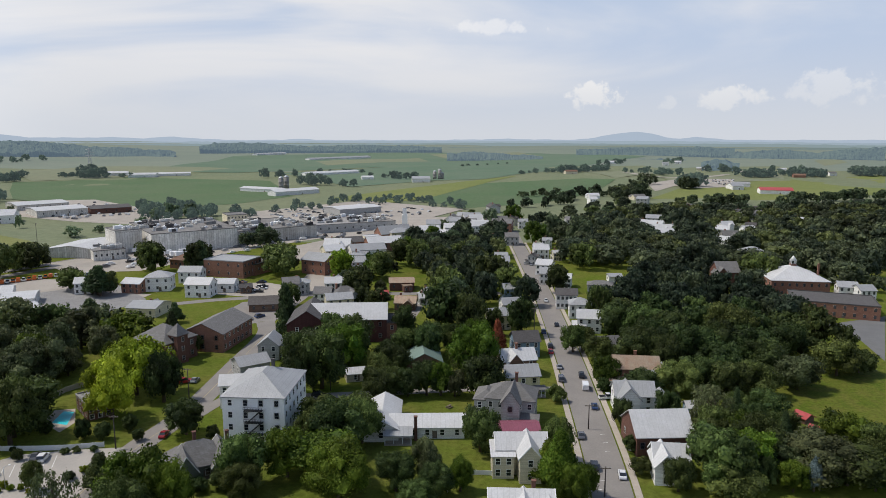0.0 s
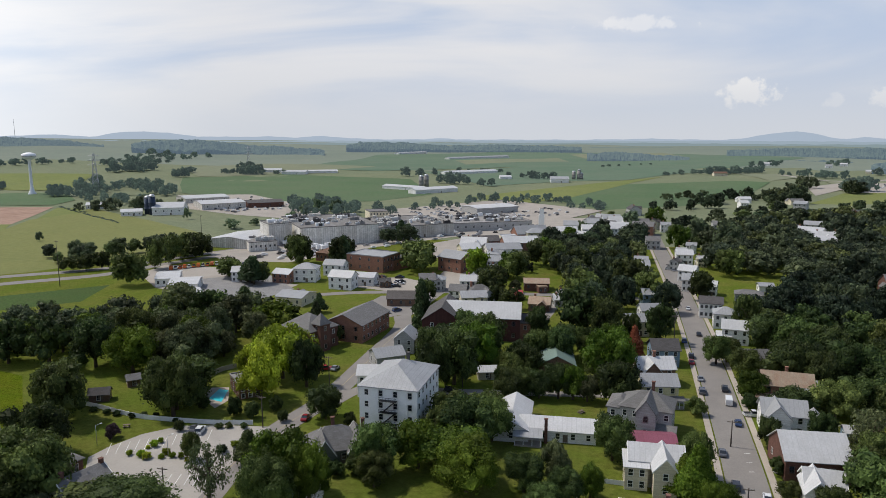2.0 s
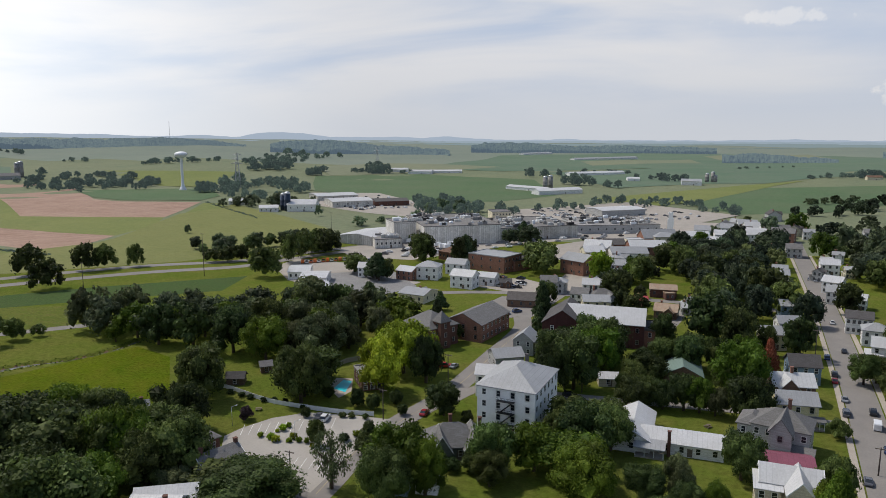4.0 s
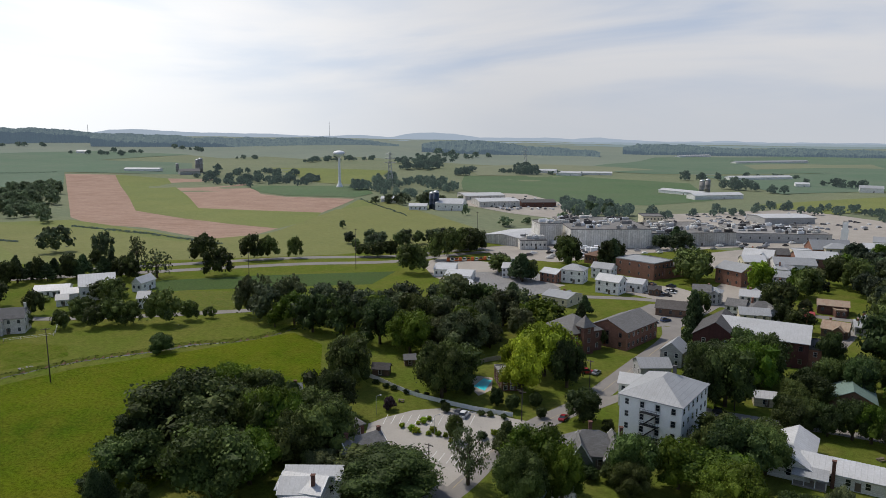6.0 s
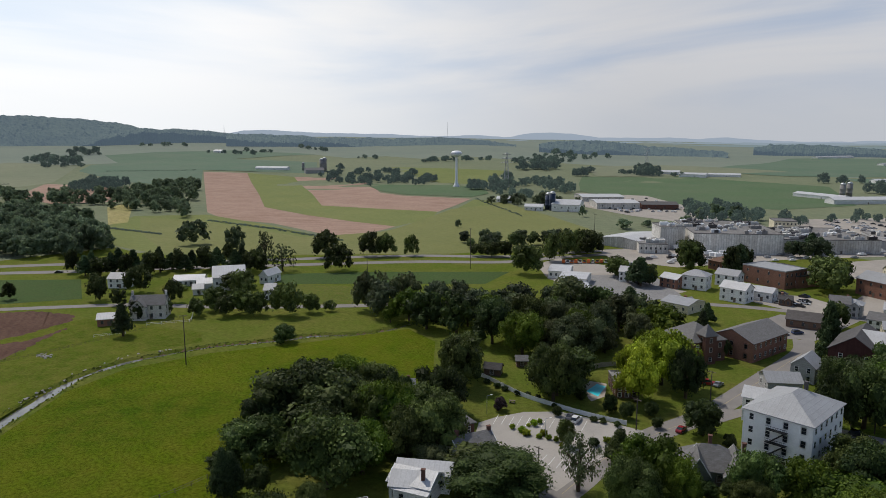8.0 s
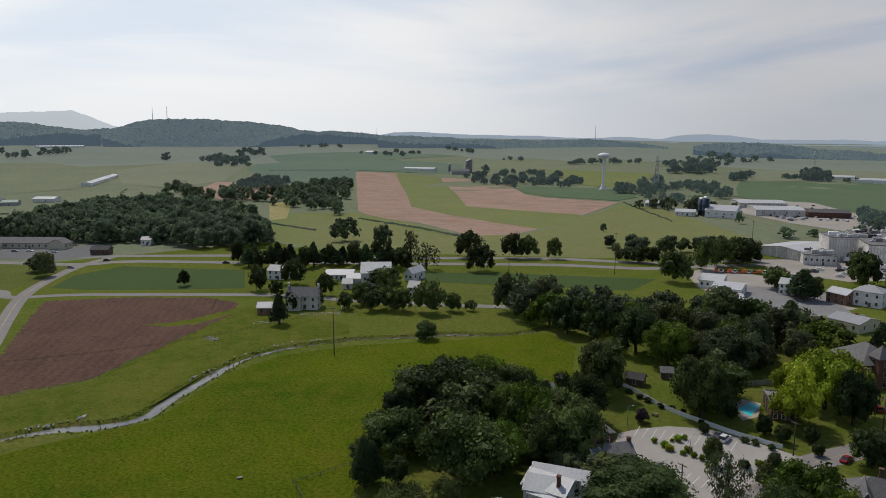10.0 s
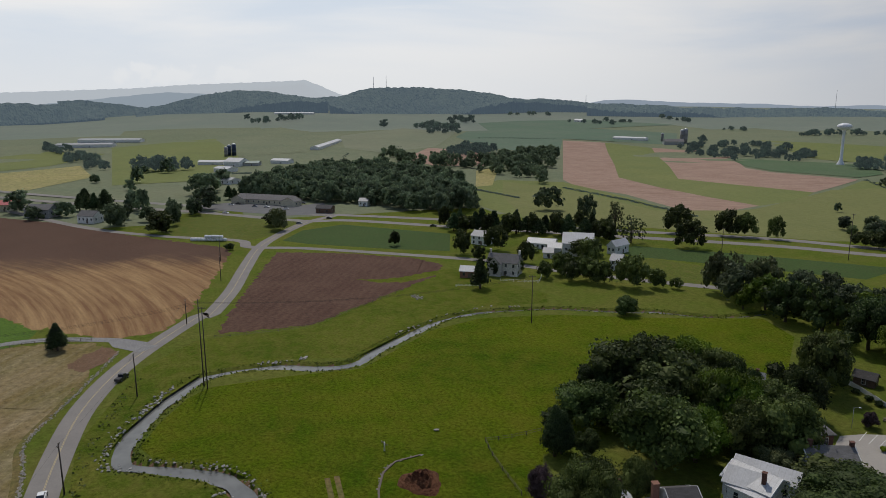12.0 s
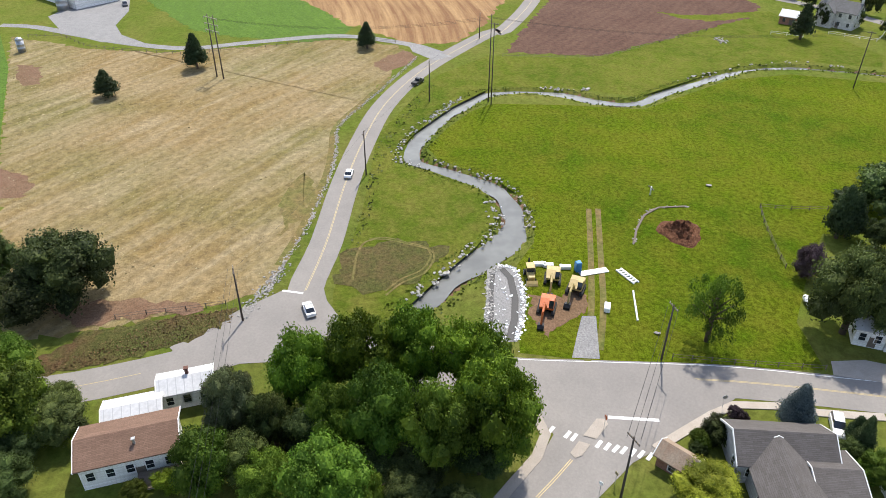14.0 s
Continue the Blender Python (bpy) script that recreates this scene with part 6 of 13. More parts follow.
def cupola(x, y, z, mat, rot=0.0):
    """A little open turret with a pointed cap on a roof ridge."""
    E = empty("roof_cupola", x, y, rot, z)
    bm = bmesh.new(); box(bm, -1.3, 1.3, -1.3, 1.3, -1.5, 0.6); part("base", bm, BRICK, E)
    for u in (-1.0, 1.0):
        for v in (-1.0, 1.0):
            bm = bmesh.new(); box(bm, u - 0.17, u + 0.17, v - 0.17, v + 0.17, 0.6, 2.4); part("post", bm, mat, E)
    bm = bmesh.new(); tube(bm, (0, 0, 2.4), (0, 0, 4.8), 1.9, 0.12, 8); part("cap", bm, mat, E)
    return tagged(E, "small white cupola on the school roof", "cupola")


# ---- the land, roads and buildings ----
HILLS_BLUE = haze_backdrop_material("far_hills_blue", (0.33, 0.385, 0.46))
HILLS_SOFT = haze_backdrop_material("far_hills_soft", (0.36, 0.42, 0.48))
HILLS_PALE = haze_backdrop_material("far_hills_pale", (0.60, 0.645, 0.69))
HILLS_NEAR = haze_backdrop_material("far_woods_haze", (0.20, 0.25, 0.255))
HILLS_LOW = haze_backdrop_material("far_woods_green", (0.14, 0.18, 0.165))
HILLS_MID = haze_backdrop_material("far_woods_blue", (0.27, 0.325, 0.37))
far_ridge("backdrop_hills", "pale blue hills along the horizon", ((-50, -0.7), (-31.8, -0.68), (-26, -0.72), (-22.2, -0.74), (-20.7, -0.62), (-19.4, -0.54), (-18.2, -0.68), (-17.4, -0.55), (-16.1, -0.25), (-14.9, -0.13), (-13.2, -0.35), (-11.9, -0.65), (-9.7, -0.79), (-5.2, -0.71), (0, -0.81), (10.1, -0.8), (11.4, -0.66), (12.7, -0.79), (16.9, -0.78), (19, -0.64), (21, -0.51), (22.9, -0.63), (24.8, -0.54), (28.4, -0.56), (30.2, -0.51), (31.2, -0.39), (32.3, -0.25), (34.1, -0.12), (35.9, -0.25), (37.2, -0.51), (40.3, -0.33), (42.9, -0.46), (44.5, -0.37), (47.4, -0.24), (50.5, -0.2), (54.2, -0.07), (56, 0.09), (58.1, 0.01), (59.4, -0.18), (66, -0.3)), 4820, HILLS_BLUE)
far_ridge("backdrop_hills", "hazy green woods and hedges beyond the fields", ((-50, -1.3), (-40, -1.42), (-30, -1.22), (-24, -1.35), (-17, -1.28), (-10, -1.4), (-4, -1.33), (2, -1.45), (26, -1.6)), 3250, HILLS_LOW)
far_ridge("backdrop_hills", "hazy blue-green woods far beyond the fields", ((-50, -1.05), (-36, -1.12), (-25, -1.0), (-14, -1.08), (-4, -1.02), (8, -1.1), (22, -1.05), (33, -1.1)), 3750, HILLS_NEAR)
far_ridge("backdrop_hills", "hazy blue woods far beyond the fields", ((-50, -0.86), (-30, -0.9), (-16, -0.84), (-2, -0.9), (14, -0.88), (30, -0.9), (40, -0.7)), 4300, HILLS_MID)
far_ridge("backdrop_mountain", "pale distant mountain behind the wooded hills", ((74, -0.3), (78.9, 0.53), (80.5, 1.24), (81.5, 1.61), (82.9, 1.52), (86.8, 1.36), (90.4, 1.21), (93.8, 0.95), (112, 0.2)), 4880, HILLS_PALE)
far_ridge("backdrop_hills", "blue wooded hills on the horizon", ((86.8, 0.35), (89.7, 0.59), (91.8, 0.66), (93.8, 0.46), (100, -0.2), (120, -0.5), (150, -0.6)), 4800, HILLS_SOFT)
ridge_wood("wooded hills behind the pasture", ((96, -0.52, -1.17), (98.3, -0.15, -1.39), (102.4, -0.1, -1.5), (105.3, -0.4, -1.69), (107.1, -0.72, -1.81), (109.1, -1.04, -1.62)), 2500, WOOD_HAZE, 40)
ridge_wood("dark wooded ridge above the pasture", ((79.8, 0.14, -0.11), (81.4, 0.31, -0.02), (83, 0.6, -0.06), (84.5, 0.81, -0.18), (86.6, 0.92, -0.5), (88.7, 0.59, -1.09), (90.5, 0.19, -1.86), (91.9, -0.31, -2.07), (93.9, -0.49, -1.56)), 2450, WOOD_HAZE, 41)
ridge_wood("rounded wooded hill with masts on top", ((65.4, 0.23, -0.11), (66.2, 0.49, -0.2), (67.4, 0.71, -0.45), (69.5, 0.96, -1.12), (71.4, 1.12, -1.35), (73.4, 1.19, -1.24), (74.9, 1.22, -1.35), (76.2, 1.17, -1.29), (77.1, 0.97, -1.11), (79, 0.37, -0.54), (79.7, 0.17, -0.26)), 2380, WOOD_HAZE, 42)
ridge_wood("line of trees along the ridge", ((56.6, -0.41, -0.76), (58.9, -0.22, -0.49), (61.5, 0.05, -0.3), (63.2, 0.19, -0.16), (64.1, 0.1, -0.2), (65.4, 0.23, -0.07)), 2420, WOOD_HAZE, 43)
ridge_wood("dark wood along the far ridge", ((36.6, -1.18, -1.76), (38.1, -1, -1.84), (39.4, -0.82, -1.88), (41.2, -0.68, -1.95), (42.9, -0.5, -1.94), (44.5, -0.59, -1.75), (46.6, -0.67, -1.47), (48.2, -0.62, -1.46), (49.4, -0.65, -1.28), (50.9, -0.57, -0.89), (52.4, -0.6, -0.88), (53.2, -0.43, -0.88), (54.3, -0.35, -0.91), (55.7, -0.39, -0.94), (57.1, -0.27, -0.85), (58.4, -0.22, -0.72), (59.4, -0.3, -0.56)), 2250, WOOD_HAZE, 44)
ridge_wood("dark wood beyond the water tower", ((20.6, -1.76, -1.99), (21.2, -1.54, -2.26), (23.3, -1.41, -2.18), (25.5, -1.28, -1.96), (27.8, -1.06, -1.69), (29.6, -0.88, -1.55), (31.4, -0.79, -1.55), (33.7, -0.92, -1.5), (34.8, -1.1, -1.36)), 2150, WOOD_HAZE, 45)
ridge_wood("dark belt of woods beyond the fields", ((0.1, -1.37, -1.61), (1.6, -1.31, -1.63), (4.2, -1.29, -1.62), (6.9, -1.23, -1.66), (9.3, -1.3, -1.64), (11.4, -1.31, -1.61), (13.6, -1.11, -1.59), (16.1, -0.99, -1.61), (17.9, -1.08, -1.57), (18.9, -1.26, -1.49)), 2500, WOOD_HAZE, 46)
ridge_wood("hedge trees beyond the far barns", ((-8, -2.09, -2.49), (-5.3, -1.97, -2.42), (-2.5, -1.79, -2.33), (-0.3, -1.89, -2.38)), 1900, WOOD_HAZE, 47)
ridge_wood("trees round the far suburb", ((-22.3, -1.41, -1.78), (-18.3, -1.31, -1.96), (-14.1, -1.39, -2.09), (-10.6, -1.58, -2.16)), 2300, WOOD_HAZE, 48)
ridge_wood("belt of trees beyond the pasture", ((-31.9, -1.21, -2.09), (-29.6, -1.47, -2.02), (-27.5, -1.66, -2.18), (-26.1, -1.52, -2.17), (-24.2, -1.55, -2.08), (-21.9, -1.79, -2.2)), 2250, WOOD_HAZE, 49)
ridge_wood("blue wooded ridge behind the farm", ((92.9, -0.6, -1.25), (93.8, -0.35, -1.4), (95.6, -0.11, -1.49), (96.9, 0.09, -1.35), (98.9, 0.06, -1.24)), 2600, WOOD_HAZE, 71)
ridge_wood("wooded saddle between the hills", ((77.8, 0.54, -0.87), (78.9, 0.41, -1.04), (79.8, 0.32, -1.12), (80.7, 0.28, -1.11), (82.4, 0.2, -1.1)), 2620, WOOD_HAZE, 72)
ridge_wood("hazy woods round the far village", ((-22.3, -1.32, -1.61), (-19.9, -1.17, -1.72), (-17.4, -1.06, -1.75), (-14.9, -1.12, -1.73), (-12.3, -1.22, -1.66), (-9.7, -1.46, -1.68)), 4300, WOOD_HAZE, 61)
ridge_wood("hazy tree belt beyond the barns", ((-11.5, -2.29, -2.55), (-9.7, -2.08, -2.52), (-7.5, -1.87, -2.49), (-5.3, -2.01, -2.46)), 3000, WOOD_HAZE, 62)
ridge_wood("trees round the far village", ((-18.9, -2.33, -2.55), (-17.5, -2.22, -2.66), (-15.0, -2.3, -2.78), (-13.9, -2.48, -2.79)), 2000, WOOD_HAZE, 63)
ridge_wood("dark hedge on the far slope", ((-26.1, -1.65, -1.93), (-24.2, -1.59, -2.0), (-21.5, -1.83, -2.04)), 2700, WOOD_HAZE, 64)
ridge_wood("trees above the by-pass", ((-22.7, -2.57, -3.03), (-21.9, -2.41, -3.17), (-21.1, -2.26, -3.14), (-20.0, -2.53, -2.87)), 1500, WOOD_HAZE, 65)
drape("field_meadow", "bright green grazed meadow beside the creek", [(-116, 5.8), (-124.6, 9.4), (-133.8, 9.9), (-143.7, 7.3), (-151.5, 1.3), (-161.8, -13.9), (-168.2, -17.2), (-181, -13.2), (-194.1, -6.8), (-200.3, -1.1), (-201.4, 20.7), (-200.1, 43.8), (-227.7, 75.1), (-235.1, 97.1), (-229.8, 125), (-213.3, 159.1), (-199, 196.2), (-178.7, 190.8), (-147, 155.3), (-142.2, 130.3), (-133.5, 71), (-119, 63.1), (-102.6, 55.5), (-90.2, 56), (-88.6, 36.5), (-89.1, 19.2), (-90.1, 6.1)], MEADOW, 0.018, category="field")
drape("field_verge", "rough green grass between creek and road", [(-85.3, -25.6), (-104.5, -28.7), (-132.8, -28.4), (-174.8, -31.5), (-222.5, -20.1), (-244.1, -4.1), (-244.8, 3.8), (-244.8, 35.2), (-286.7, 81.3), (-314.7, 113.4), (-257.5, 136.8), (-244.9, 130.1), (-249.3, 101.7), (-240, 78.2), (-209.9, 43.6), (-216.1, 21.7), (-213.9, -1.4), (-196.6, -12.7), (-177.6, -21.5), (-164.8, -24.8), (-156.9, -23), (-155.4, -15.5), (-146.9, -2.6), (-139.3, 1.5), (-133.1, 1.9), (-121.4, -2.8), (-110.8, -9), (-100.6, -14.3)], VERGE, 0.018, category="field")
drape("field_hay", "mown tan hay field with dry swaths", [(-250.1, -181.8), (-238.8, -145.3), (-237.2, -115.5), (-247.5, -88.2), (-258.4, -59.3), (-253.7, -37.4), (-241.4, -31.7), (-200.9, -38.8), (-180.6, -43.3), (-153.8, -39.9), (-130.6, -39.6), (-111.9, -40.5), (-102.5, -42.3), (-94.5, -56.4), (-88.7, -69.1), (-85.4, -82.4), (-138.2, -115.7)], HAY, 0.018, category="field", edge=1.6)
drape("field_corn", "green corn beside the farm drive", [(-251.9, -200.7), (-253.1, -188.1), (-217.3, -162.6), (-162.1, -130.8), (-158, -137.4)], CORN, 0.024, category="field")
drape("field_soil", "brown ploughed soil passing into tan stubble swaths", [(-464.8, -213.6), (-526.3, -207.8), (-547.2, -154.7), (-565.1, -131.2), (-528.7, -92.7), (-452.4, -32.8), (-404.4, 11.9), (-387.9, 14.4), (-343.7, 6.3), (-284.3, -5.8), (-258.5, -15.1), (-255.4, -29.3), (-263.2, -42.3), (-278.1, -55), (-338.7, -97.6), (-402.2, -136.8), (-430.1, -163.5)], STUBBLE_SOIL, 0.018, category="field", edge=2)
drape("field_soil", "brown ploughed soil passing into tan stubble swaths", [(-531.7, -251.6), (-677.2, -336.8), (-679.1, -184.6), (-419.8, -85.5), (-288.3, -49.4), (-273.5, -56.8)], STUBBLE_SOIL, 0.024, category="field", edge=2)
drape("field_corn", "bright green young corn field", [(-638.5, -369.7), (-638.8, -333.3), (-531.7, -251.6), (-395.2, -149), (-320.9, -92.8), (-273.5, -56.8), (-260, -60.1), (-254.3, -70.1), (-255.6, -84.5), (-258.3, -102.3), (-265.4, -118.9), (-291.9, -142.1), (-314.2, -161.5), (-366.4, -208.6), (-401.7, -245.4), (-452.7, -301.6), (-603.3, -393.4)], CORN, 0.03, category="field", edge=1.5)
drape("field_soil", "dark red-brown ploughed field", [(-381.7, 37.9), (-366.6, 71.5), (-343.9, 102.9), (-323.3, 112.8), (-302.4, 101.6), (-282.4, 77.2), (-248.4, 35.4), (-249.2, 3.3), (-269.5, 7.2), (-315.3, 19.3)], SOIL, 0.024, category="field", edge=1.5)
drape("field_crop", "dark green low crop by the highway", [(-413.7, 44.7), (-443.1, 60.7), (-456.2, 89.1), (-400.5, 144.5), (-352.8, 127), (-367.8, 100.2), (-398.5, 57.7)], CROP, 0.018, category="field")
drape("field_lawn", "green lawn strip along the highway", [(-481.2, -32.1), (-536.7, 1.6), (-482.5, 66.3), (-433.2, 41.7), (-418.5, 23.3), (-449.5, -13.3)], LAWN, 0.018, category="field")
drape("field_crop", "dark green soy crop along the highway", [(-330.2, 229.3), (-295.9, 268.1), (-240, 319), (-230, 284.2), (-272.3, 246.9), (-307, 213.3), (-326.3, 211.2)], CROP, 0.018, category="field")
drape("field_lawn", "bright green paddock by the lane", [(-299.8, 219.3), (-274.5, 233.4), (-242, 211.1), (-275.7, 178.5), (-300.2, 197.8)], LAWN, 0.024, category="field")
drape("field_pink", "pinkish brown bare field on the hillside", [(-1189.7, 654.9), (-1125.5, 705.4), (-771.1, 498.9), (-648.6, 425.6), (-553.9, 411.2), (-480.9, 407.2), (-429.7, 409.7), (-415.1, 366.1), (-415.3, 343.6), (-449.4, 342.3), (-526.8, 353.1), (-588.4, 341.5), (-650.1, 359.4)], PINK_SOIL, 0.018, category="field")
drape("field_pink", "pinkish brown bare field on the hillside", [(-1024.9, 734.9), (-949.3, 807.9), (-872.6, 766.7), (-677.1, 619.2), (-623.9, 607.2), (-530.6, 628.4), (-501.4, 568.4), (-476.1, 512.5), (-546, 492.2), (-614.3, 475.2), (-731, 551.4)], PINK_SOIL, 0.018, category="field")
drape("field_green", "light green crop strip between bare fields", [(-1125.5, 705.4), (-1024.9, 734.9), (-731, 551.4), (-614.3, 475.2), (-546, 492.2), (-476.1, 512.5), (-444.5, 468), (-429.7, 409.7), (-480.9, 407.2), (-553.9, 411.2), (-648.6, 425.6), (-771.1, 498.9)], CROP_PALE, 0.024, category="field")
drape("field_green", "grassy slope below the bare fields", [(-614.7, 247.3), (-670.1, 294.7), (-631.3, 349), (-513.2, 343.9), (-439.1, 334.5), (-406.4, 336.2), (-419.6, 400.2), (-438.9, 469.2), (-521.1, 621.9), (-504.8, 625.1), (-391.3, 546.4), (-309, 420.7), (-328.5, 347.1), (-389.1, 251.8), (-442.6, 211), (-511, 205.2)], CROP_PALE, 0.03, category="field")
drape("field_crop", "dark green crop on the upper slope", [(-837.3, 730.1), (-634.6, 772.8), (-553.3, 689.6), (-542.3, 642.1), (-634.5, 617.5), (-697.6, 637.8)], CROP_FAR_HAZY, 0.024, category="field")
drape("field_crop", "blue-green crop on the hillside", [(-1468.1, 568.5), (-1534.8, 828), (-1272.2, 974.3), (-1046.4, 801.8), (-1153.8, 720.6), (-1221.4, 671.2), (-926.5, 504), (-1077.8, 475.3), (-1345.4, 497.1)], CROP_HAZE, 0.024, category="field")
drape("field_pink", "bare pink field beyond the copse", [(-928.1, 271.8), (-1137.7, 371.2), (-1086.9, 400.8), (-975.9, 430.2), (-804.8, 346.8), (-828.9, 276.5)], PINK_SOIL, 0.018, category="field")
drape("field_crop", "wide dark green field behind the factory", [(-496.4, 799.9), (-657, 1077.7), (-536.4, 1240.3), (-276.8, 1126.4), (-183.8, 863.5), (-227.7, 766.4), (-304.9, 730.5), (-406.8, 752.8)], CROP_FAR_HAZY, 0.018, category="field")
drape("field_crop", "wide dark green field", [(-26.9, 800.2), (65.3, 1074.8), (222.8, 1121.2), (266.7, 1093.6), (193, 898), (108.2, 777), (21.8, 721.4)], CROP_FAR_HAZY, 0.018, category="field")
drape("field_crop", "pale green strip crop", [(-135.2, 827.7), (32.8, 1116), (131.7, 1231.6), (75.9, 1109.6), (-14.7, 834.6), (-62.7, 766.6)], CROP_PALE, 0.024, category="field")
drape("field_crop", "green field between farms", [(-307.2, 1342.1), (-168, 1471), (104.1, 1736.1), (310, 1566.1), (70.3, 1161.6), (-20.6, 1142.8), (-131.2, 1005.5)], CROP_HAZE, 0.03, category="field")
drape("field_crop", "distant green field", [(-566.7, 1366.4), (-629.7, 2135), (-322.2, 2471.8), (339.3, 2488.2), (615, 2147.6), (325.4, 1645.1), (-147.8, 1506.5), (-399.1, 1349.9)], CROP_HAZE, 0.036, category="field")
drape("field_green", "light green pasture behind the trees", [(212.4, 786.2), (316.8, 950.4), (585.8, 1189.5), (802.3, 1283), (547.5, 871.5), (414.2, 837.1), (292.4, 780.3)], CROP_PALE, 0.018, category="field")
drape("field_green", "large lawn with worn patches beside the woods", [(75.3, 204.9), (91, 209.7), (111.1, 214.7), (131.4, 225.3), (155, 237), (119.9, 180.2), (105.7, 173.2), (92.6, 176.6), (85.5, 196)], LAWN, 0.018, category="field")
drape("field_far", "olive pasture in the distance", [(-679.2, 919.7), (-664, 1073.3), (-490.2, 801.6), (-511.5, 746.8), (-569.7, 750.7)], HAZY_PASTURE, 0.024, category="field")
drape("field_far", "pale green hay field in the distance", [(-771.8, 1268.7), (-740.4, 1503.2), (-435.8, 1474.9), (-526.6, 1268.7), (-647.6, 1111.6)], STRAW_HAZE, 0.042, category="field")
drape("field_far", "dry grass field in the distance", [(281.1, 1418.3), (443.6, 1542.8), (463.8, 1397.2), (271.9, 1115.3)], STRAW_HAZE, 0.018, category="field")
drape("field_far", "pale green field in the distance", [(349.1, 1124.1), (632.7, 1314.8), (554.3, 1149.5), (332.5, 997.3)], STRAW_HAZE, 0.024, category="field")
drape("field_far", "bare excavated slope in the distance", [(950.9, 1821.1), (1178.8, 2129.8), (986.1, 1729.6), (840.5, 1560.3)], STRAW_HAZE, 0.018, category="field")
drape("field_far", "pale strip field in the distance", [(-311.3, 1736.9), (-70.5, 2054.6), (-34, 1840.9), (-259.4, 1592.2)], STRAW_HAZE, 0.042, category="field")
drape("field_far", "dry strip field in the distance", [(-42.1, 2266.7), (273.2, 2584.5), (302.1, 2213.7), (10.3, 2020.6)], STRAW_HAZE, 0.042, category="field")
drape("field_far", "olive hillside pasture in the distance", [(-1599.8, 4.2), (-1750.9, 199.2), (-1442.1, 313.4), (-1090.7, 173.1), (-1041.9, 36.7), (-1101.3, 0.3)], HAZY_PASTURE, 0.018, category="field")
drape("field_far", "pale green hillside field in the distance", [(-1459, 285.2), (-1651.4, 473.8), (-1448.9, 535.7), (-1160.4, 388.4), (-1041.3, 264.3), (-1164.4, 234.9)], STRAW_HAZE, 0.024, category="field")
drape("field_far", "green upland field in the distance", [(-1690.6, 685.5), (-1769.9, 1066.7), (-1489.2, 1140.2), (-1446.3, 810), (-1476.8, 625.1)], CROP_HAZE, 0.03, category="field")
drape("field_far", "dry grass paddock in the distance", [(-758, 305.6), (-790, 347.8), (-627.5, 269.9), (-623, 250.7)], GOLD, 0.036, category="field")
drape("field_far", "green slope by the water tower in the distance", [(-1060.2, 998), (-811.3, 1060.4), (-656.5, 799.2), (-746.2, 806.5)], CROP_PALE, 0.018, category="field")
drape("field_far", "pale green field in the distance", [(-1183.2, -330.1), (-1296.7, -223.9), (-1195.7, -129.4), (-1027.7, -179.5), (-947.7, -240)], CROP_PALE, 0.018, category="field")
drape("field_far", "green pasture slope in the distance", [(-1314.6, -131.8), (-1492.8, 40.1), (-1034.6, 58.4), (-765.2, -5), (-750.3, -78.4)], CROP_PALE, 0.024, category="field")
drape("field_gold", "dry golden grass field", [(-778.9, -247.8), (-928.2, -222.3), (-1016, -140.9), (-850.8, -106.8), (-736.3, -146.9), (-722.6, -205.7)], GOLD, 0.018, category="field")
drape("field_crop", "green field by the far farm", [(-673, -275.4), (-699.2, -199.4), (-596.3, -137.9), (-556.3, -161.1), (-528.3, -219.3)], CROP_PALE, 0.03, category="field")
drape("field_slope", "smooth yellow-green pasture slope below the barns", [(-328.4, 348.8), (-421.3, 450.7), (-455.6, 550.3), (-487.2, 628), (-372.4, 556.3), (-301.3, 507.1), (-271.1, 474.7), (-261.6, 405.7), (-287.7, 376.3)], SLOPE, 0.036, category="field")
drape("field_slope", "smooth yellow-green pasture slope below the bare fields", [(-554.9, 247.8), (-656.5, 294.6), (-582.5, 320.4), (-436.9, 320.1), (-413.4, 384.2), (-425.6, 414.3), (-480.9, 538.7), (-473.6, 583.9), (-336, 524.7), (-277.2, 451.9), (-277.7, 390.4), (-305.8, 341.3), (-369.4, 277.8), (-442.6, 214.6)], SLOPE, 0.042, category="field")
strip("road_lane", "grey two-lane country road curving past the creek", [(-96.8, -30.2), (-104.1, -34), (-120.8, -33.7), (-145.4, -34.8), (-169.1, -34.8), (-196.1, -32.9), (-224.6, -25.9), (-250.7, -14.5), (-274.8, -1.7), (-272.5, 0.7), (-306.9, 10.7), (-350.4, 19.5), (-396.3, 29.9), (-429, 43), (-470.5, 66.5), (-494.9, 90.5)], 6.9, ASPHALT, 0.042, category="road")
strip("road_marking", "painted line on the road", [(-104.1, -34), (-120.8, -33.7), (-145.4, -34.8), (-169.1, -34.8), (-196.1, -32.9), (-224.6, -25.9), (-250.7, -14.5), (-274.8, -1.7), (-272.5, 0.7), (-306.9, 10.7), (-350.4, 19.5), (-396.3, 29.9), (-429, 43), (-470.5, 66.5), (-494.9, 90.5)], 0.11, YELLOW_LINE, 0.048, off=0.12, category="road marking")
strip("road_marking", "painted line on the road", [(-104.1, -34), (-120.8, -33.7), (-145.4, -34.8), (-169.1, -34.8), (-196.1, -32.9), (-224.6, -25.9), (-250.7, -14.5), (-274.8, -1.7), (-272.5, 0.7), (-306.9, 10.7), (-350.4, 19.5), (-396.3, 29.9), (-429, 43), (-470.5, 66.5), (-494.9, 90.5)], 0.11, YELLOW_LINE, 0.054, off=-0.12, category="road marking")
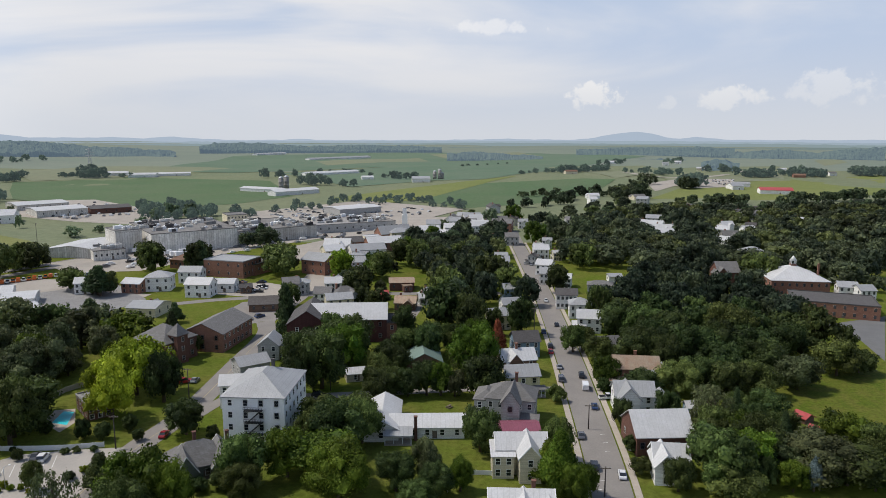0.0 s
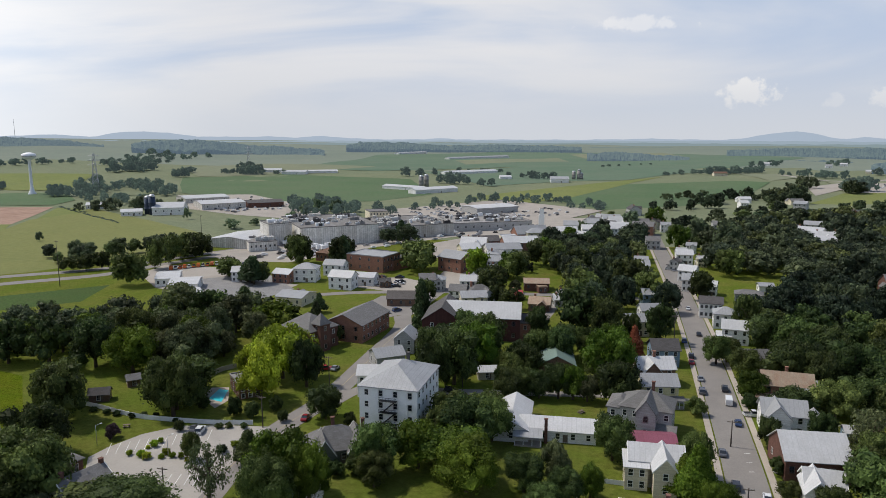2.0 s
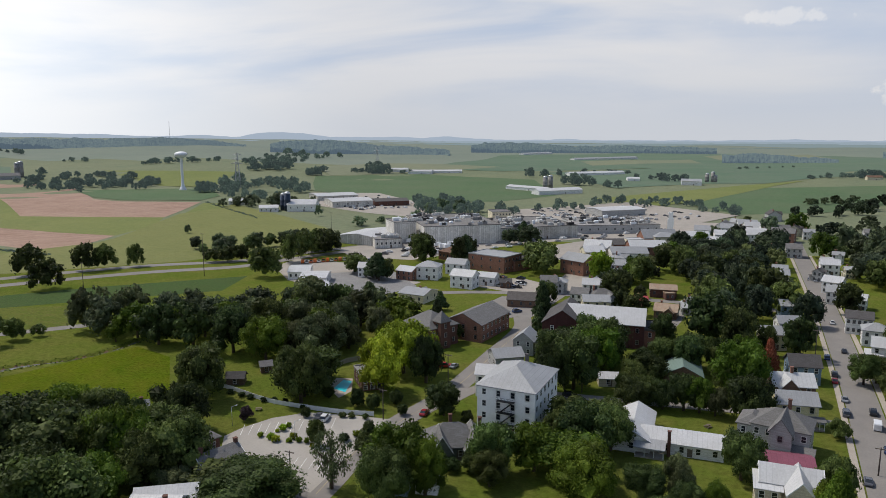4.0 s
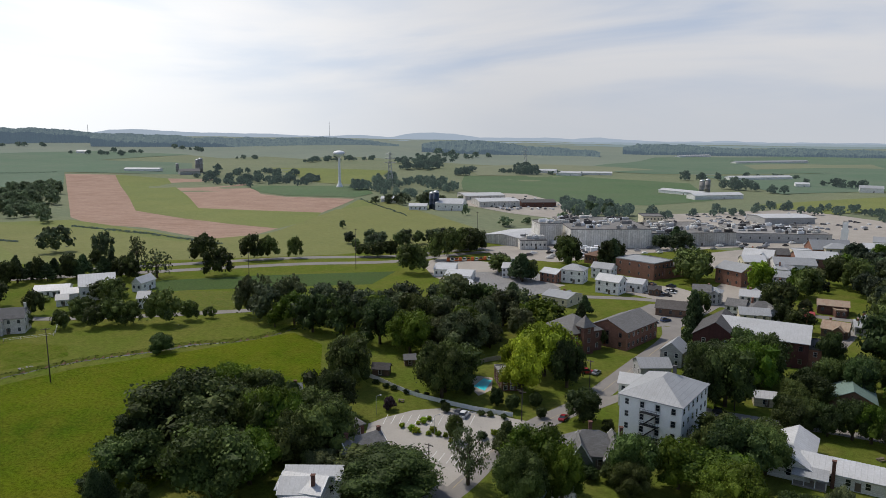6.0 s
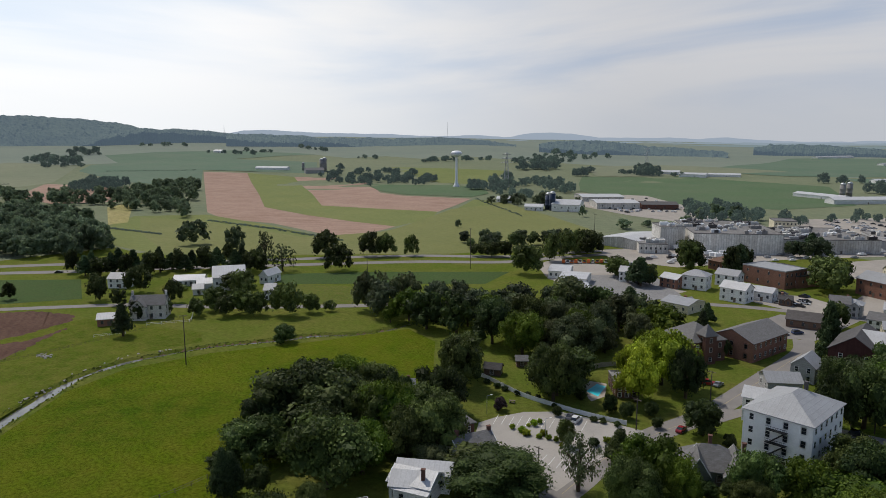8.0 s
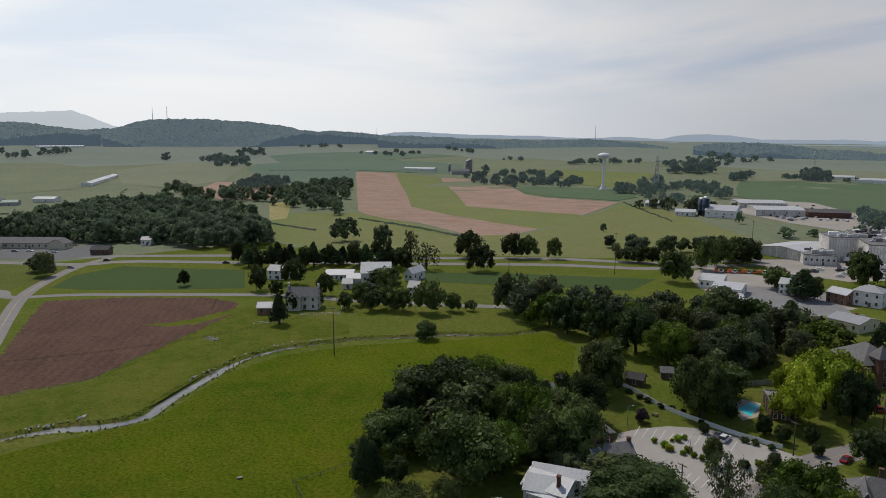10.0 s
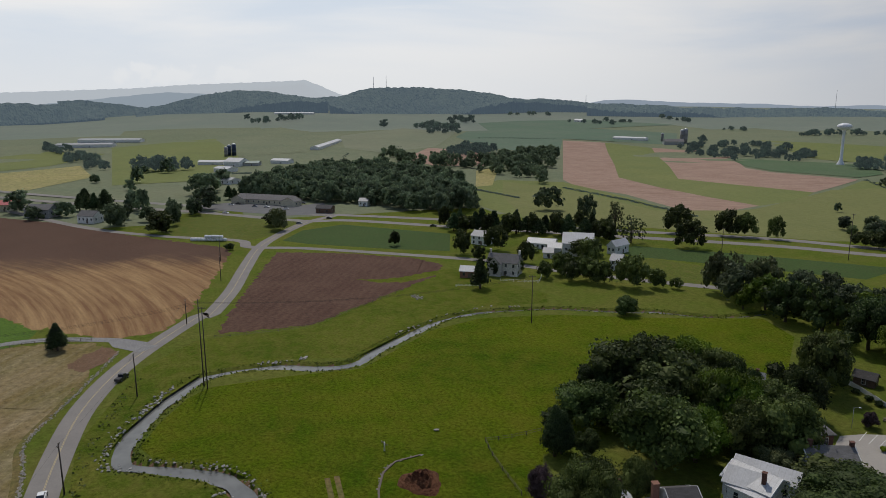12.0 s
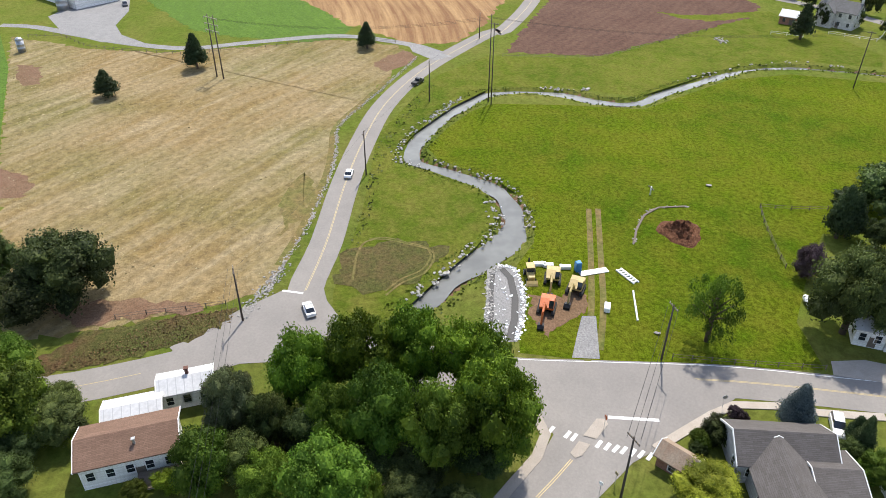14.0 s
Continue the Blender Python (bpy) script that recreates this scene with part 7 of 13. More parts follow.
strip("road_street", "grey two-lane street crossing the edge of town", [(-68.6, -88), (-72.7, -74.4), (-75.6, -65.1), (-79.8, -55), (-85, -44.7), (-90.2, -34.6), (-89.5, -22.6), (-86.7, -8.8), (-85.1, 4.2), (-85.7, 22.5), (-86.2, 40.4), (-84.7, 63.3), (-81.5, 95), (-79.1, 125.7), (-80.8, 150.2), (-77.7, 171), (-73.2, 193.6), (-71.5, 231.7), (-70.3, 269.9), (-74.9, 288.3)], 7.6, ASPHALT, 0.048, category="road")
strip("road_marking", "painted line on the road", [(-72.7, -74.4), (-75.6, -65.1), (-79.8, -55)], 0.13, YELLOW_LINE, 0.054, off=0.1, category="road marking")
strip("road_marking", "painted line on the road", [(-85.7, 22.5), (-86.2, 40.4), (-84.7, 63.3), (-81.5, 95)], 0.13, YELLOW_LINE, 0.054, off=0.12, category="road marking")
strip("road_marking", "painted line on the road", [(-85.7, 22.5), (-86.2, 40.4), (-84.7, 63.3), (-81.5, 95)], 0.13, YELLOW_LINE, 0.06, off=-0.12, category="road marking")
strip("road_marking", "painted line on the road", [(-86.7, -8.8), (-85.1, 4.2), (-85.7, 22.5), (-86.2, 40.4), (-84.7, 63.3)], 0.14, WHITE_LINE, 0.066, off=3.4, category="road marking")
strip("road_marking", "painted line on the road", [(-79.1, 125.7), (-80.8, 150.2), (-77.7, 171), (-73.2, 193.6), (-71.5, 231.7), (-70.3, 269.9)], 0.13, YELLOW_LINE, 0.054, off=0.0, category="road marking")
drape("road_junction", "wide grey asphalt junction", [(-103.7, -38.3), (-102.3, -30.1), (-97.1, -26.2), (-91.2, -23), (-87.8, 4.2), (-87.5, 31.8), (-83.1, 40.5), (-73.6, 29.1), (-68.3, 21.8), (-62, 16.4), (-55, 11.4), (-54.1, 1.5), (-61, 4.3), (-67.2, 8.3), (-72.6, 10.9), (-80.2, 6), (-79.8, -13.5), (-84.6, -33.1), (-82, -48.3), (-86.4, -53), (-95.4, -46.3)], ASPHALT, 0.072, category="road")
strip("road_main_street", "grey main street running through the town", [(-60, 0), (-30, 10), (10, 45), (30, 100), (37.6, 144.4), (42.5, 204.9), (46.3, 270), (50.2, 366.7), (53.1, 499.9), (55, 560)], 9.2, ASPHALT, 0.078, category="road")
strip("pavement", "pale concrete pavement along the main street", [(30, 100), (37.6, 144.4), (42.5, 204.9), (46.3, 270), (50.2, 366.7), (53.1, 499.9)], 1.6, CONCRETE, 0.17, off=5.8, category="pavement", thick=0.16)
strip("pavement", "pale concrete pavement along the main street", [(30, 100), (37.6, 144.4), (42.5, 204.9), (46.3, 270), (50.2, 366.7), (53.1, 499.9)], 1.6, CONCRETE, 0.17, off=-5.8, category="pavement", thick=0.16)
strip("road_highway", "grey two-lane carriageway of a divided highway", [(-812, -343.6), (-762.4, -244.7), (-628.5, -99.7), (-542.4, 1.7), (-480.2, 65.9), (-471, 95.9), (-424.5, 152.9), (-396.8, 189), (-352.3, 244.6), (-304.3, 302.7), (-261.1, 341.4), (-243.5, 380.3), (-211.8, 431.7), (-174.5, 442.4), (-142.1, 494.4), (-99.9, 550.3), (-40.1, 590.5)], 8.5, ASPHALT, 0.06, category="road")
strip("road_highway", "grey two-lane carriageway of a divided highway", [(-873.7, -368.6), (-818.5, -261.8), (-667.7, -105.4), (-572.6, 2), (-510.1, 70.2), (-492.6, 100.3), (-449.1, 161.6), (-413.6, 197.1), (-368.6, 255.9), (-319.7, 317.8), (-272.6, 356.1), (-251.8, 393.1), (-218.3, 444.8), (-180, 457.1), (-146.5, 509.9)], 8.5, ASPHALT, 0.066, category="road")
strip("road_lane", "narrow grey lane past the stone farmhouse", [(-831.4, -361.9), (-704, -208), (-603.6, -138.6), (-501.3, -70.3), (-453.8, -23.8), (-422.8, 20.2), (-400.6, 25.4), (-385.6, 55.8), (-336.9, 122), (-315.9, 143.9), (-295.3, 158.4), (-270, 181.1), (-236.9, 215.2), (-224.9, 228.3)], 6.0, ASPHALT, 0.066, category="road")
strip("road_drive", "grey gravel farm drive with a fence", [(-245.7, -20.2), (-255.4, -33.5), (-262.6, -60.1), (-252.1, -89.6), (-242.7, -111.5), (-246.9, -136.6), (-254.6, -157.8), (-262.8, -180.4), (-263.7, -194.7)], 4.2, GRAVEL, 0.06, category="road")
drape("road_yard", "grey gravel farmyard", [(-276.9, -182.7), (-303.9, -181.3), (-305.9, -161.8), (-288.2, -154.1), (-268, -150), (-256.1, -142), (-246.4, -127.8), (-246.7, -145.1), (-256.7, -165.6)], GRAVEL, 0.066, category="yard")
drape("road_apron", "gravel apron at the farm drive", [(-256.8, -33.6), (-242.9, -16), (-237.6, -21.4), (-246.6, -30.3)], GRAVEL, 0.066, category="yard")
drape("lot_paving", "pale paved car park with planted islands", [(-114.1, 137.6), (-109.6, 128.6), (-92.2, 128.7), (-80.6, 125.7), (-81.2, 148), (-82.8, 157), (-81.1, 168.9), (-92.1, 167.7), (-105.6, 164.8), (-112.8, 157.8), (-116.5, 149.3), (-117.7, 143.2)], LOT, 0.066, category="car park")
strip("road_side", "narrow street behind the white hotel", [(-71.5, 185.7), (-62.8, 204.8), (-43.7, 203.9), (-25, 205.8), (-4.2, 208.7), (13.5, 210.6), (38.1, 209.7)], 4.5, ASPHALT, 0.084, category="road")
strip("road_side", "back street between the houses", [(-24.1, 222.4), (-20.1, 256.6), (-11.3, 312.3), (-9.3, 353.1)], 3.5, ASPHALT, 0.018, category="road")
drape("lot_paving", "grey parking area beside the brick offices", [(-80.9, 283.9), (-98.7, 295.6), (-94.2, 322.9), (-71.4, 328.6), (-69.8, 297.5)], ASPHALT, 0.054, category="car park")
strip("road_side", "grey town street", [(-236, 340.2), (-185.7, 340.2), (-139.7, 317.5), (-103.8, 328.5), (-62.2, 337.9), (-23.5, 340.4), (32.4, 340.5)], 6, ASPHALT, 0.06, category="road")
strip("road_side", "grey town street", [(-74.9, 288.3), (-68.3, 340.4), (-62.2, 414.1), (-58.4, 499.7), (-51.2, 608.6)], 7, ASPHALT, 0.066, category="road")
drape("lot_paving", "wide grey yard of the machinery dealer", [(-213.4, 318.1), (-242.8, 348.3), (-243.3, 374.9), (-197.9, 373.3), (-175.7, 348.6), (-143.5, 338.5), (-150.4, 297), (-173.6, 299.7)], ASPHALT_PALE, 0.066, category="car park")
drape("lot_paving", "grey truck yard round the factory", [(-239.6, 417.6), (-201.2, 478.8), (-125.5, 544.2), (-11.2, 648.7), (40.7, 655), (-9.7, 573.7), (-93.5, 517.8), (-138, 461.4), (-174.3, 396.3), (-214.5, 391.9)], ASPHALT_PALE, 0.072, category="car park")
drape("lot_paving", "grey yard of the warehouses", [(-476.9, 768.1), (-398.8, 804.7), (-244.2, 667.4), (-248, 592.4), (-320.5, 611.3), (-390.3, 645.6)], ASPHALT_PALE, 0.024, category="car park")
drape("lot_paving", "big grey factory car park", [(-200.1, 672.7), (-90.9, 795.5), (21.5, 711.5), (-29.9, 606.8), (-125.5, 544.2), (-184.1, 553.5)], ASPHALT_PALE, 0.078, category="car park")
drape("lot_paving", "grey parking in front of the motel", [(-578.4, -3.3), (-588.6, 28.6), (-551.2, 73.2), (-563.5, 94.7), (-504.5, 91.5), (-505.9, 59.9), (-564.5, -3.4)], ASPHALT_DARK, 0.072, category="car park")
drape("lot_paving", "grey paving between the lower town houses", [(-133.9, 359.6), (-94.3, 366.5), (-63.8, 346.6), (-85.5, 330.8), (-118.6, 340.3)], ASPHALT_PALE, 0.072, category="car park")
drape("lot_paving", "grey paving of the town centre", [(-76.3, 366.6), (-75.7, 414.1), (-48.7, 414.1), (-43.3, 366.6), (-62.7, 340.4)], ASPHALT_PALE, 0.078, category="car park")
drape("lot_paving", "grey paving of the town centre", [(-109.7, 475.1), (-48.3, 573.2), (-28.1, 541.5), (-69.4, 463.8), (-88.8, 428.8)], ASPHALT_PALE, 0.078, category="car park")
drape("lot_paving", "gravel lot by the stores", [(-202.4, 340.2), (-175.4, 366.4), (-141.7, 328.5), (-150.9, 297.4), (-175.9, 307.1)], GRAVEL, 0.072, category="car park")
drape("lot_paving", "dark asphalt playground", [(159.1, 284.2), (192.6, 297.7), (155, 237), (161.5, 264.1)], ASPHALT_DARK, 0.024, category="playground")
house("white four-storey hotel with silver hipped roof", -47.5, 180.1, -4.0, [(0, 0, 0, 16.09, 20.64, 13, "hip", 4.2, 4, (4, 6))], HOTEL_WHITE, ROOF_SILVER, "hotel_building", "hotel", "", [(1.0, 4.0, 14.0, 18.5, ROOF_DARK)], [])
fire_escape(-47.5, 180.1, -4.0, 16.1, 20.6, 13.0)
house("white two-storey annex with metal roof", -61.2, 198.5, 9.7, [(0, 0, 0, 8.24, 7, 7, "gable", 2, 2, (3, 2))], SIDING_WHITE, ROOF_WHITE)
house("low grey-roofed shed beside the hotel", -64.2, 225.8, 34.2, [(0, 0, 0, 10.09, 9, 4, "gable", 2, 1, (2, 2))], SIDING_GREY, ROOF_SILVER)
house("small white lean-to beside the hotel", -38.8, 182.8, -8.0, [(0, 0, 0, 5.42, 4, 2.6, "shed", 0.6, 1, (1, 1))], SIDING_WHITE, ROOF_SILVER, "shed", "shed", "")
house("white low ranch house with long white metal roof", -4.2, 178.4, 1.1, [(0, 0, 0, 19.52, 8.5, 3.2, "gable", 2, 1, (5, 1)), (-12, 4, 90, 20, 9, 3.4, "gable", 2.4, 1, (3, 1))], SIDING_WHITE, ROOF_WHITE, "house", "house", "", [(-3, -5, 0, 6.5, BRICK_DARK), (-12, -5.5, 2, 7.2, BRICK_DARK)], [(-7.5, -6.5, 0, 7, 3.5, 2.6, ROOF_SILVER)])
house("brown garage with green metal roof", -6.7, 229.8, 5.6, [(0, 0, 90, 12, 11.81, 4, "gable", 3, 1, (2, 2))], SIDING_BROWN, ROOF_GREEN, "garage", "garage", "")
house("small cream garden shed with white roof", -28.6, 218.7, 15.4, [(0, 0, 0, 6.01, 4.5, 2.8, "gable", 1.3, 1, (1, 1))], SIDING_CREAM, ROOF_WHITE, "shed", "shed", "")
house("grey two-storey victorian house with cross gables", 19.4, 188.3, -12.3, [(0, 0, 0, 13.35, 10, 7, "hip", 3.6, 2, (5, 3)), (0.5, -4, 90, 9, 5, 7.4, "gable", 3.4, 2, (2, 1)), (-7, 0, 0, 6, 9, 6.2, "hip", 2.2, 2, (2, 2))], SIDING_GREY, ROOF_GREY, "house", "house", "", [(1, 2, 8, 12.5, BRICK_DARK)], [(5.5, -6.6, 0, 5, 2.6, 2.9, ROOF_GREY)])
house("low garage with maroon metal roof", 19.4, 173.7, 3.7, [(0, 0, 0, 10.61, 9, 3.2, "gable", 1.4, 1, (3, 1))], SIDING_WHITE, ROOF_PURPLE, "garage", "garage", "")
house("cream two-storey house with white cross-gabled roof", 18.5, 158.2, 0.0, [(0, 0, 0, 11.63, 7, 6.4, "gable", 2.6, 2, (3, 2)), (1.5, -3.5, 90, 9, 5, 6.4, "gable", 2.8, 2, (2, 1)), (-4.5, -2.5, 0, 5, 6, 5.5, "shed", 1.2, 2, (2, 2))], SIDING_CREAM, ROOF_WHITE)
house("cream house with white metal gables", 15.8, 132.1, -2.8, [(0, 0, 0, 12.58, 9, 6, "gable", 2.6, 2, (4, 2)), (0.5, -3.5, 90, 8, 5, 6, "gable", 2.6, 2, (2, 1)), (5.5, -3, 90, 7, 3.5, 6, "gable", 2, 2, (1, 1))], SIDING_CREAM, ROOF_WHITE, "house", "house", "", [(2.5, 0.5, 7, 10.2, BRICK_DARK)], [])
house("pale yellow two-storey house with silver roof", 23.8, 207.9, 8.3, [(0, 0, 0, 10.37, 8, 6.4, "gable", 2.4, 2, (3, 2))], SIDING_YELLOW, ROOF_SILVER, "house", "house", "", [], [(4.5, -5, 0, 4, 2, 2.6, ROOF_GREY)])
house("white house with white metal cross-gabled roof", 24.2, 224.2, 11.5, [(0, 0, 0, 11.51, 8, 6, "gable", 2.8, 2, (3, 2)), (-2, -3, 90, 7, 5, 6, "gable", 2.8, 2, (2, 1))], SIDING_BROWN, ROOF_WHITE, "house", "house", "", [(0, 0, 7, 10.5, BRICK)], [])
house("blue two-storey house with dark roof", 29.4, 244.7, 8.6, [(0, 0, 0, 9.07, 8, 6, "gable", 2.8, 2, (3, 2))], SIDING_BLUE, ROOF_DARK)
house("faded pink house with silver roof", 22.6, 280.0, 11.6, [(0, 0, 0, 8.76, 8, 6, "gable", 2.2, 2, (3, 2))], SIDING_CREAM, ROOF_SILVER)
house("white house with pale blue porch", 29.4, 298.2, 13.7, [(0, 0, 0, 8.45, 7, 6, "gable", 2.2, 2, (3, 2))], SIDING_WHITE, ROOF_SILVER)
house("pale blue two-storey house", 31.4, 326.1, 10.5, [(0, 0, 0, 6.58, 7, 6.5, "gable", 2, 2, (2, 2))], SIDING_BLUE, ROOF_SILVER)
house("brick church hall with broad white metal roof", 54.9, 170.6, 2.6, [(0, 0, 0, 14.47, 13, 5.2, "gable", 4.4, 1, (5, 2))], BRICK_DARK, ROOF_WHITE, "church_hall", "church", "")
house("white house with white cross-gabled roof", 53.3, 155.7, -6.3, [(0, 0, 0, 7.6, 7, 4.6, "gable", 2.8, 2, (3, 2)), (-1.8, -2.6, 90, 8, 5, 4.6, "gable", 2.8, 2, (2, 1))], SIDING_WHITE, ROOF_WHITE)
house("white house with silver cross-gabled roof", 54.9, 194.1, -4.4, [(0, 0, 0, 11.02, 8, 5.6, "gable", 3, 2, (3, 2)), (-2, -3, 90, 8, 6, 5.6, "gable", 3.2, 2, (2, 1)), (8, -1, 90, 6, 4.5, 4, "gable", 2, 1, (1, 1))], SIDING_WHITE, ROOF_SILVER)
house("red brick house with rusty striped metal roof", 61.2, 215.2, -6.5, [(0, 0, 0, 13.8, 8, 6.2, "gable", 3, 2, (4, 2)), (4.5, -1.5, 0, 6, 7, 5.5, "gable", 2.4, 2, (2, 1), BRICK, ROOF_SILVER)], BRICK, ROOF_RUST, "house", "house", "", [(0, 1, 7, 10.5, BRICK)], [(-6, -5, 0, 5, 2.4, 2.8, ROOF_RUST)])
house("grey shingled garage with steep roof", 58.7, 242.3, 8.3, [(0, 0, 0, 8.92, 9, 3.6, "gable", 4, 1, (2, 1))], SIDING_GREY, ROOF_GREY, "garage", "garage", "")
house("white two-storey house with white roof", 59.0, 275.8, -10.3, [(0, 0, 0, 9.47, 8, 6, "gable", 2.6, 2, (3, 2)), (-4, -3, 0, 5, 4, 3.2, "shed", 0.8, 1, (2, 1))], SIDING_WHITE, ROOF_WHITE)
house("white two-storey house with silver hipped roof", 59.2, 297.3, -6.2, [(0, 0, 0, 9.05, 8, 6, "hip", 2.6, 2, (3, 2))], SIDING_WHITE, ROOF_SILVER)
house("white house with dark shutters and grey roof", 56.3, 313.6, -6.7, [(0, 0, 0, 9.29, 8, 6.6, "gable", 2.2, 2, (5, 2))], SIDING_WHITE, ROOF_DARK)
house("small white shed on a lawn", 91.8, 370.1, 0.1, [(0, 0, 0, 6.91, 6, 3, "gable", 1.2, 1, (1, 1))], SIDING_WHITE, ROOF_SILVER, "shed", "shed", "")
house("low grey garage standing among other roofs", 79.4, 348.1, -12.0, [(0, 0, 0, 12.41, 8, 3.2, "hip", 2, 1, (2, 1))], SIDING_GREY, ROOF_GREY, "garage", "garage", "")
house("pale blue garden shed", 70.3, 190.3, 0.0, [(0, 0, 0, 2.71, 4, 2.8, "gable", 1.2, 1, (1, 1))], SIDING_BLUE, ROOF_WHITE, "shed", "shed", "")
house("small shed with curved red metal roof", 100.3, 185.6, -64.3, [(0, 0, 0, 3.9, 3.4, 1.7, "gable", 0.9, 0, (1, 1))], SIDING_BROWN, ROOF_RED, "shed", "shed", "")
house("small shed with curved red metal roof", 99.4, 175.9, -51.6, [(0, 0, 0, 4.04, 3.4, 1.7, "gable", 0.9, 0, (1, 1))], SIDING_BROWN, ROOF_RED, "shed", "shed", "")
house("red brick school with white hipped roof", 174.3, 345.0, -8.2, [(0, 0, 0, 26.67, 26, 8, "hip", 6, 2, (8, 5))], BRICK, ROOF_WHITE, "school_building", "school", "", [(11, -3, 9, 15, BRICK)], [])
cupola(174.3, 345.0, 13.6, TRIM, -8.2)
house("flat-roofed red brick school wing", 173.2, 305.8, -22.1, [(0, 0, 0, 34.37, 22, 6, "flat", 0.5, 2, (9, 3))], BRICK, ROOF_DARK, "school_building", "school", "")
house("dark brick church with grey gables", 149.0, 365.6, 0.1, [(0, 0, 0, 11.18, 12, 7, "gable", 4.5, 2, (3, 2)), (-4, -4, 90, 8, 6, 6, "gable", 3.6, 1, (2, 1))], BRICK_DARK, ROOF_GREY, "church", "church", "")
house("blue-grey house with silver roof", 190.1, 427.5, 0.1, [(0, 0, 0, 13.07, 10, 6.5, "hip", 3, 2, (3, 2))], SIDING_BLUE, ROOF_SILVER)
house("brick office building with grey roof", -85.5, 259.4, -10.3, [(0, 0, 90, 23.7, 16.03, 7, "gable", 3.5, 2, (7, 3))], BRICK, ROOF_GREY, "office_building", "offices", "")
house("stone house with grey hipped roof", -98.5, 241.2, -29.7, [(0, 0, 0, 15.9, 14, 7.5, "hip", 5, 2, (3, 3)), (8, -1, 0, 4.5, 4.5, 10, "hip", 4, 3, (1, 1))], BRICK_DARK, ROOF_GREY)
house("small grey-gabled house by the street", -61.3, 242.4, 0.1, [(0, 0, 90, 9, 7.33, 5.4, "gable", 3, 2, (2, 2))], SIDING_GREY, ROOF_SILVER)
house("dark red barn-like mill with white metal roof", -36.4, 267.1, 3.3, [(0, 0, 0, 28.97, 16, 9, "gable", 4.5, 2, (6, 2)), (-15, -1, 90, 22, 15, 8.5, "gable", 5, 2, (3, 2), BARN_RED, ROOF_DARK), (16.5, 0, 0, 4, 14, 7, "flat", 0.5, 2, (1, 3), BRICK, ROOF_DARK)], BARN_RED, ROOF_WHITE, "mill_building", "mill", "")
house("brown ranch house with dark roof", -80.7, 310.0, 9.4, [(0, 0, 0, 12.72, 10, 3.4, "gable", 2.6, 1, (3, 2))], SIDING_BROWN, ROOF_SLATE)
house("grey-green victorian house with steep grey roof", -58.4, 156.1, 28.0, [(0, 0, 0, 13.97, 10, 3.4, "hip", 4.6, 1, (4, 2)), (-3, -3.5, 90, 7, 4.5, 3.8, "gable", 3.6, 1, (1, 1)), (5.5, -2, 90, 9, 5.5, 3.6, "gable", 3.4, 1, (2, 1))], SIDING_SAGE, ROOF_GREY, "house", "house", "", [(0, 1, 7, 9.6, BRICK_DARK), (7.5, 1, 6, 8.4, BRICK_DARK)], [])
house("small house with white porch roof by the street", -64.4, 134.9, 12.9, [(0, 0, 0, 7.91, 8, 4, "gable", 2.4, 1, (3, 2)), (8, -1, 0, 5, 3, 2.6, "shed", 0.4, 0, (1, 1), SIDING_WHITE, ROOF_WHITE)], SIDING_BLUE, ROOF_GREY)
house("brown brick motel wing with flat roof", -100.0, 191.8, 40.4, [(0, 0, 0, 6.5, 12, 4.2, "flat", 0.5, 2, (3, 4))], BRICK_DARK, ROOF_FLAT, "motel_building", "motel", "")
house("brick garage at the car park", -119.5, 134.6, 71.6, [(0, 0, 0, 7.16, 10, 3.4, "hip", 2, 1, (2, 2))], BRICK_DARK, ROOF_GREY, "garage", "garage", "")
house("white house with grey roof by the car park", -105.3, 125.1, 68.4, [(0, 0, 0, 10.01, 9, 4, "gable", 2.6, 1, (3, 2))], SIDING_WHITE, ROOF_GREY, "house", "house", "", [(-4, 0, 4, 8, BRICK_DARK), (5, 0, 4, 7.6, BRICK_DARK)], [])
house("long white metal-roofed house among trees", -103.0, 103.7, 18.4, [(0, 0, 0, 9.73, 8, 4.2, "gable", 2, 1, (4, 2)), (1, -3.5, 0, 8, 4, 3.4, "shed", 1, 1, (2, 1))], SIDING_WHITE, ROOF_WHITE)
house("small grey-roofed shed among trees", -146.5, 143.7, 43.2, [(0, 0, 0, 4.52, 5, 3.2, "gable", 2.4, 1, (1, 1))], SIDING_GREY, ROOF_SILVER, "shed", "shed", "", [(0.5, 0, 4.5, 6.5, BRICK_DARK)], [])
house("dark wooden garden shed with porch", -139.7, 177.3, 24.7, [(0, 0, 0, 5.55, 4, 2.4, "gable", 1.4, 1, (1, 1))], SIDING_BROWN, ROOF_DARK, "shed", "shed", "")
house("dark wooden garden shed", -137.7, 190.5, 41.3, [(0, 0, 0, 3.73, 4, 2.4, "gable", 1.2, 1, (1, 1))], SIDING_BROWN, ROOF_GREY, "shed", "shed", "")
house("white house with brown shingled roof and deck", -63.2, -48.3, 111.9, [(0, 0, 0, 12.56, 7.5, 4.2, "gable", 1.5, 1, (5, 2)), (0, 6.4, 0, 7.4, 5.2, 3.4, "gable", 0.9, 1, (2, 2), SIDING_WHITE, ROOF_WHITE), (7.4, 10.4, 0, 7.4, 4.6, 3.4, "gable", 0.9, 1, (3, 2), SIDING_WHITE, ROOF_WHITE)], SIDING_WHITE, ROOF_BROWN, "house", "house", "", [(1, -2, 4.8, 5.9, STEEL, 0.3), (7.8, 10.9, 4.0, 5.4, BRICK_DARK, 0.5)], [(4, -5, 0, 6, 2.2, 0.45, WOOD)])
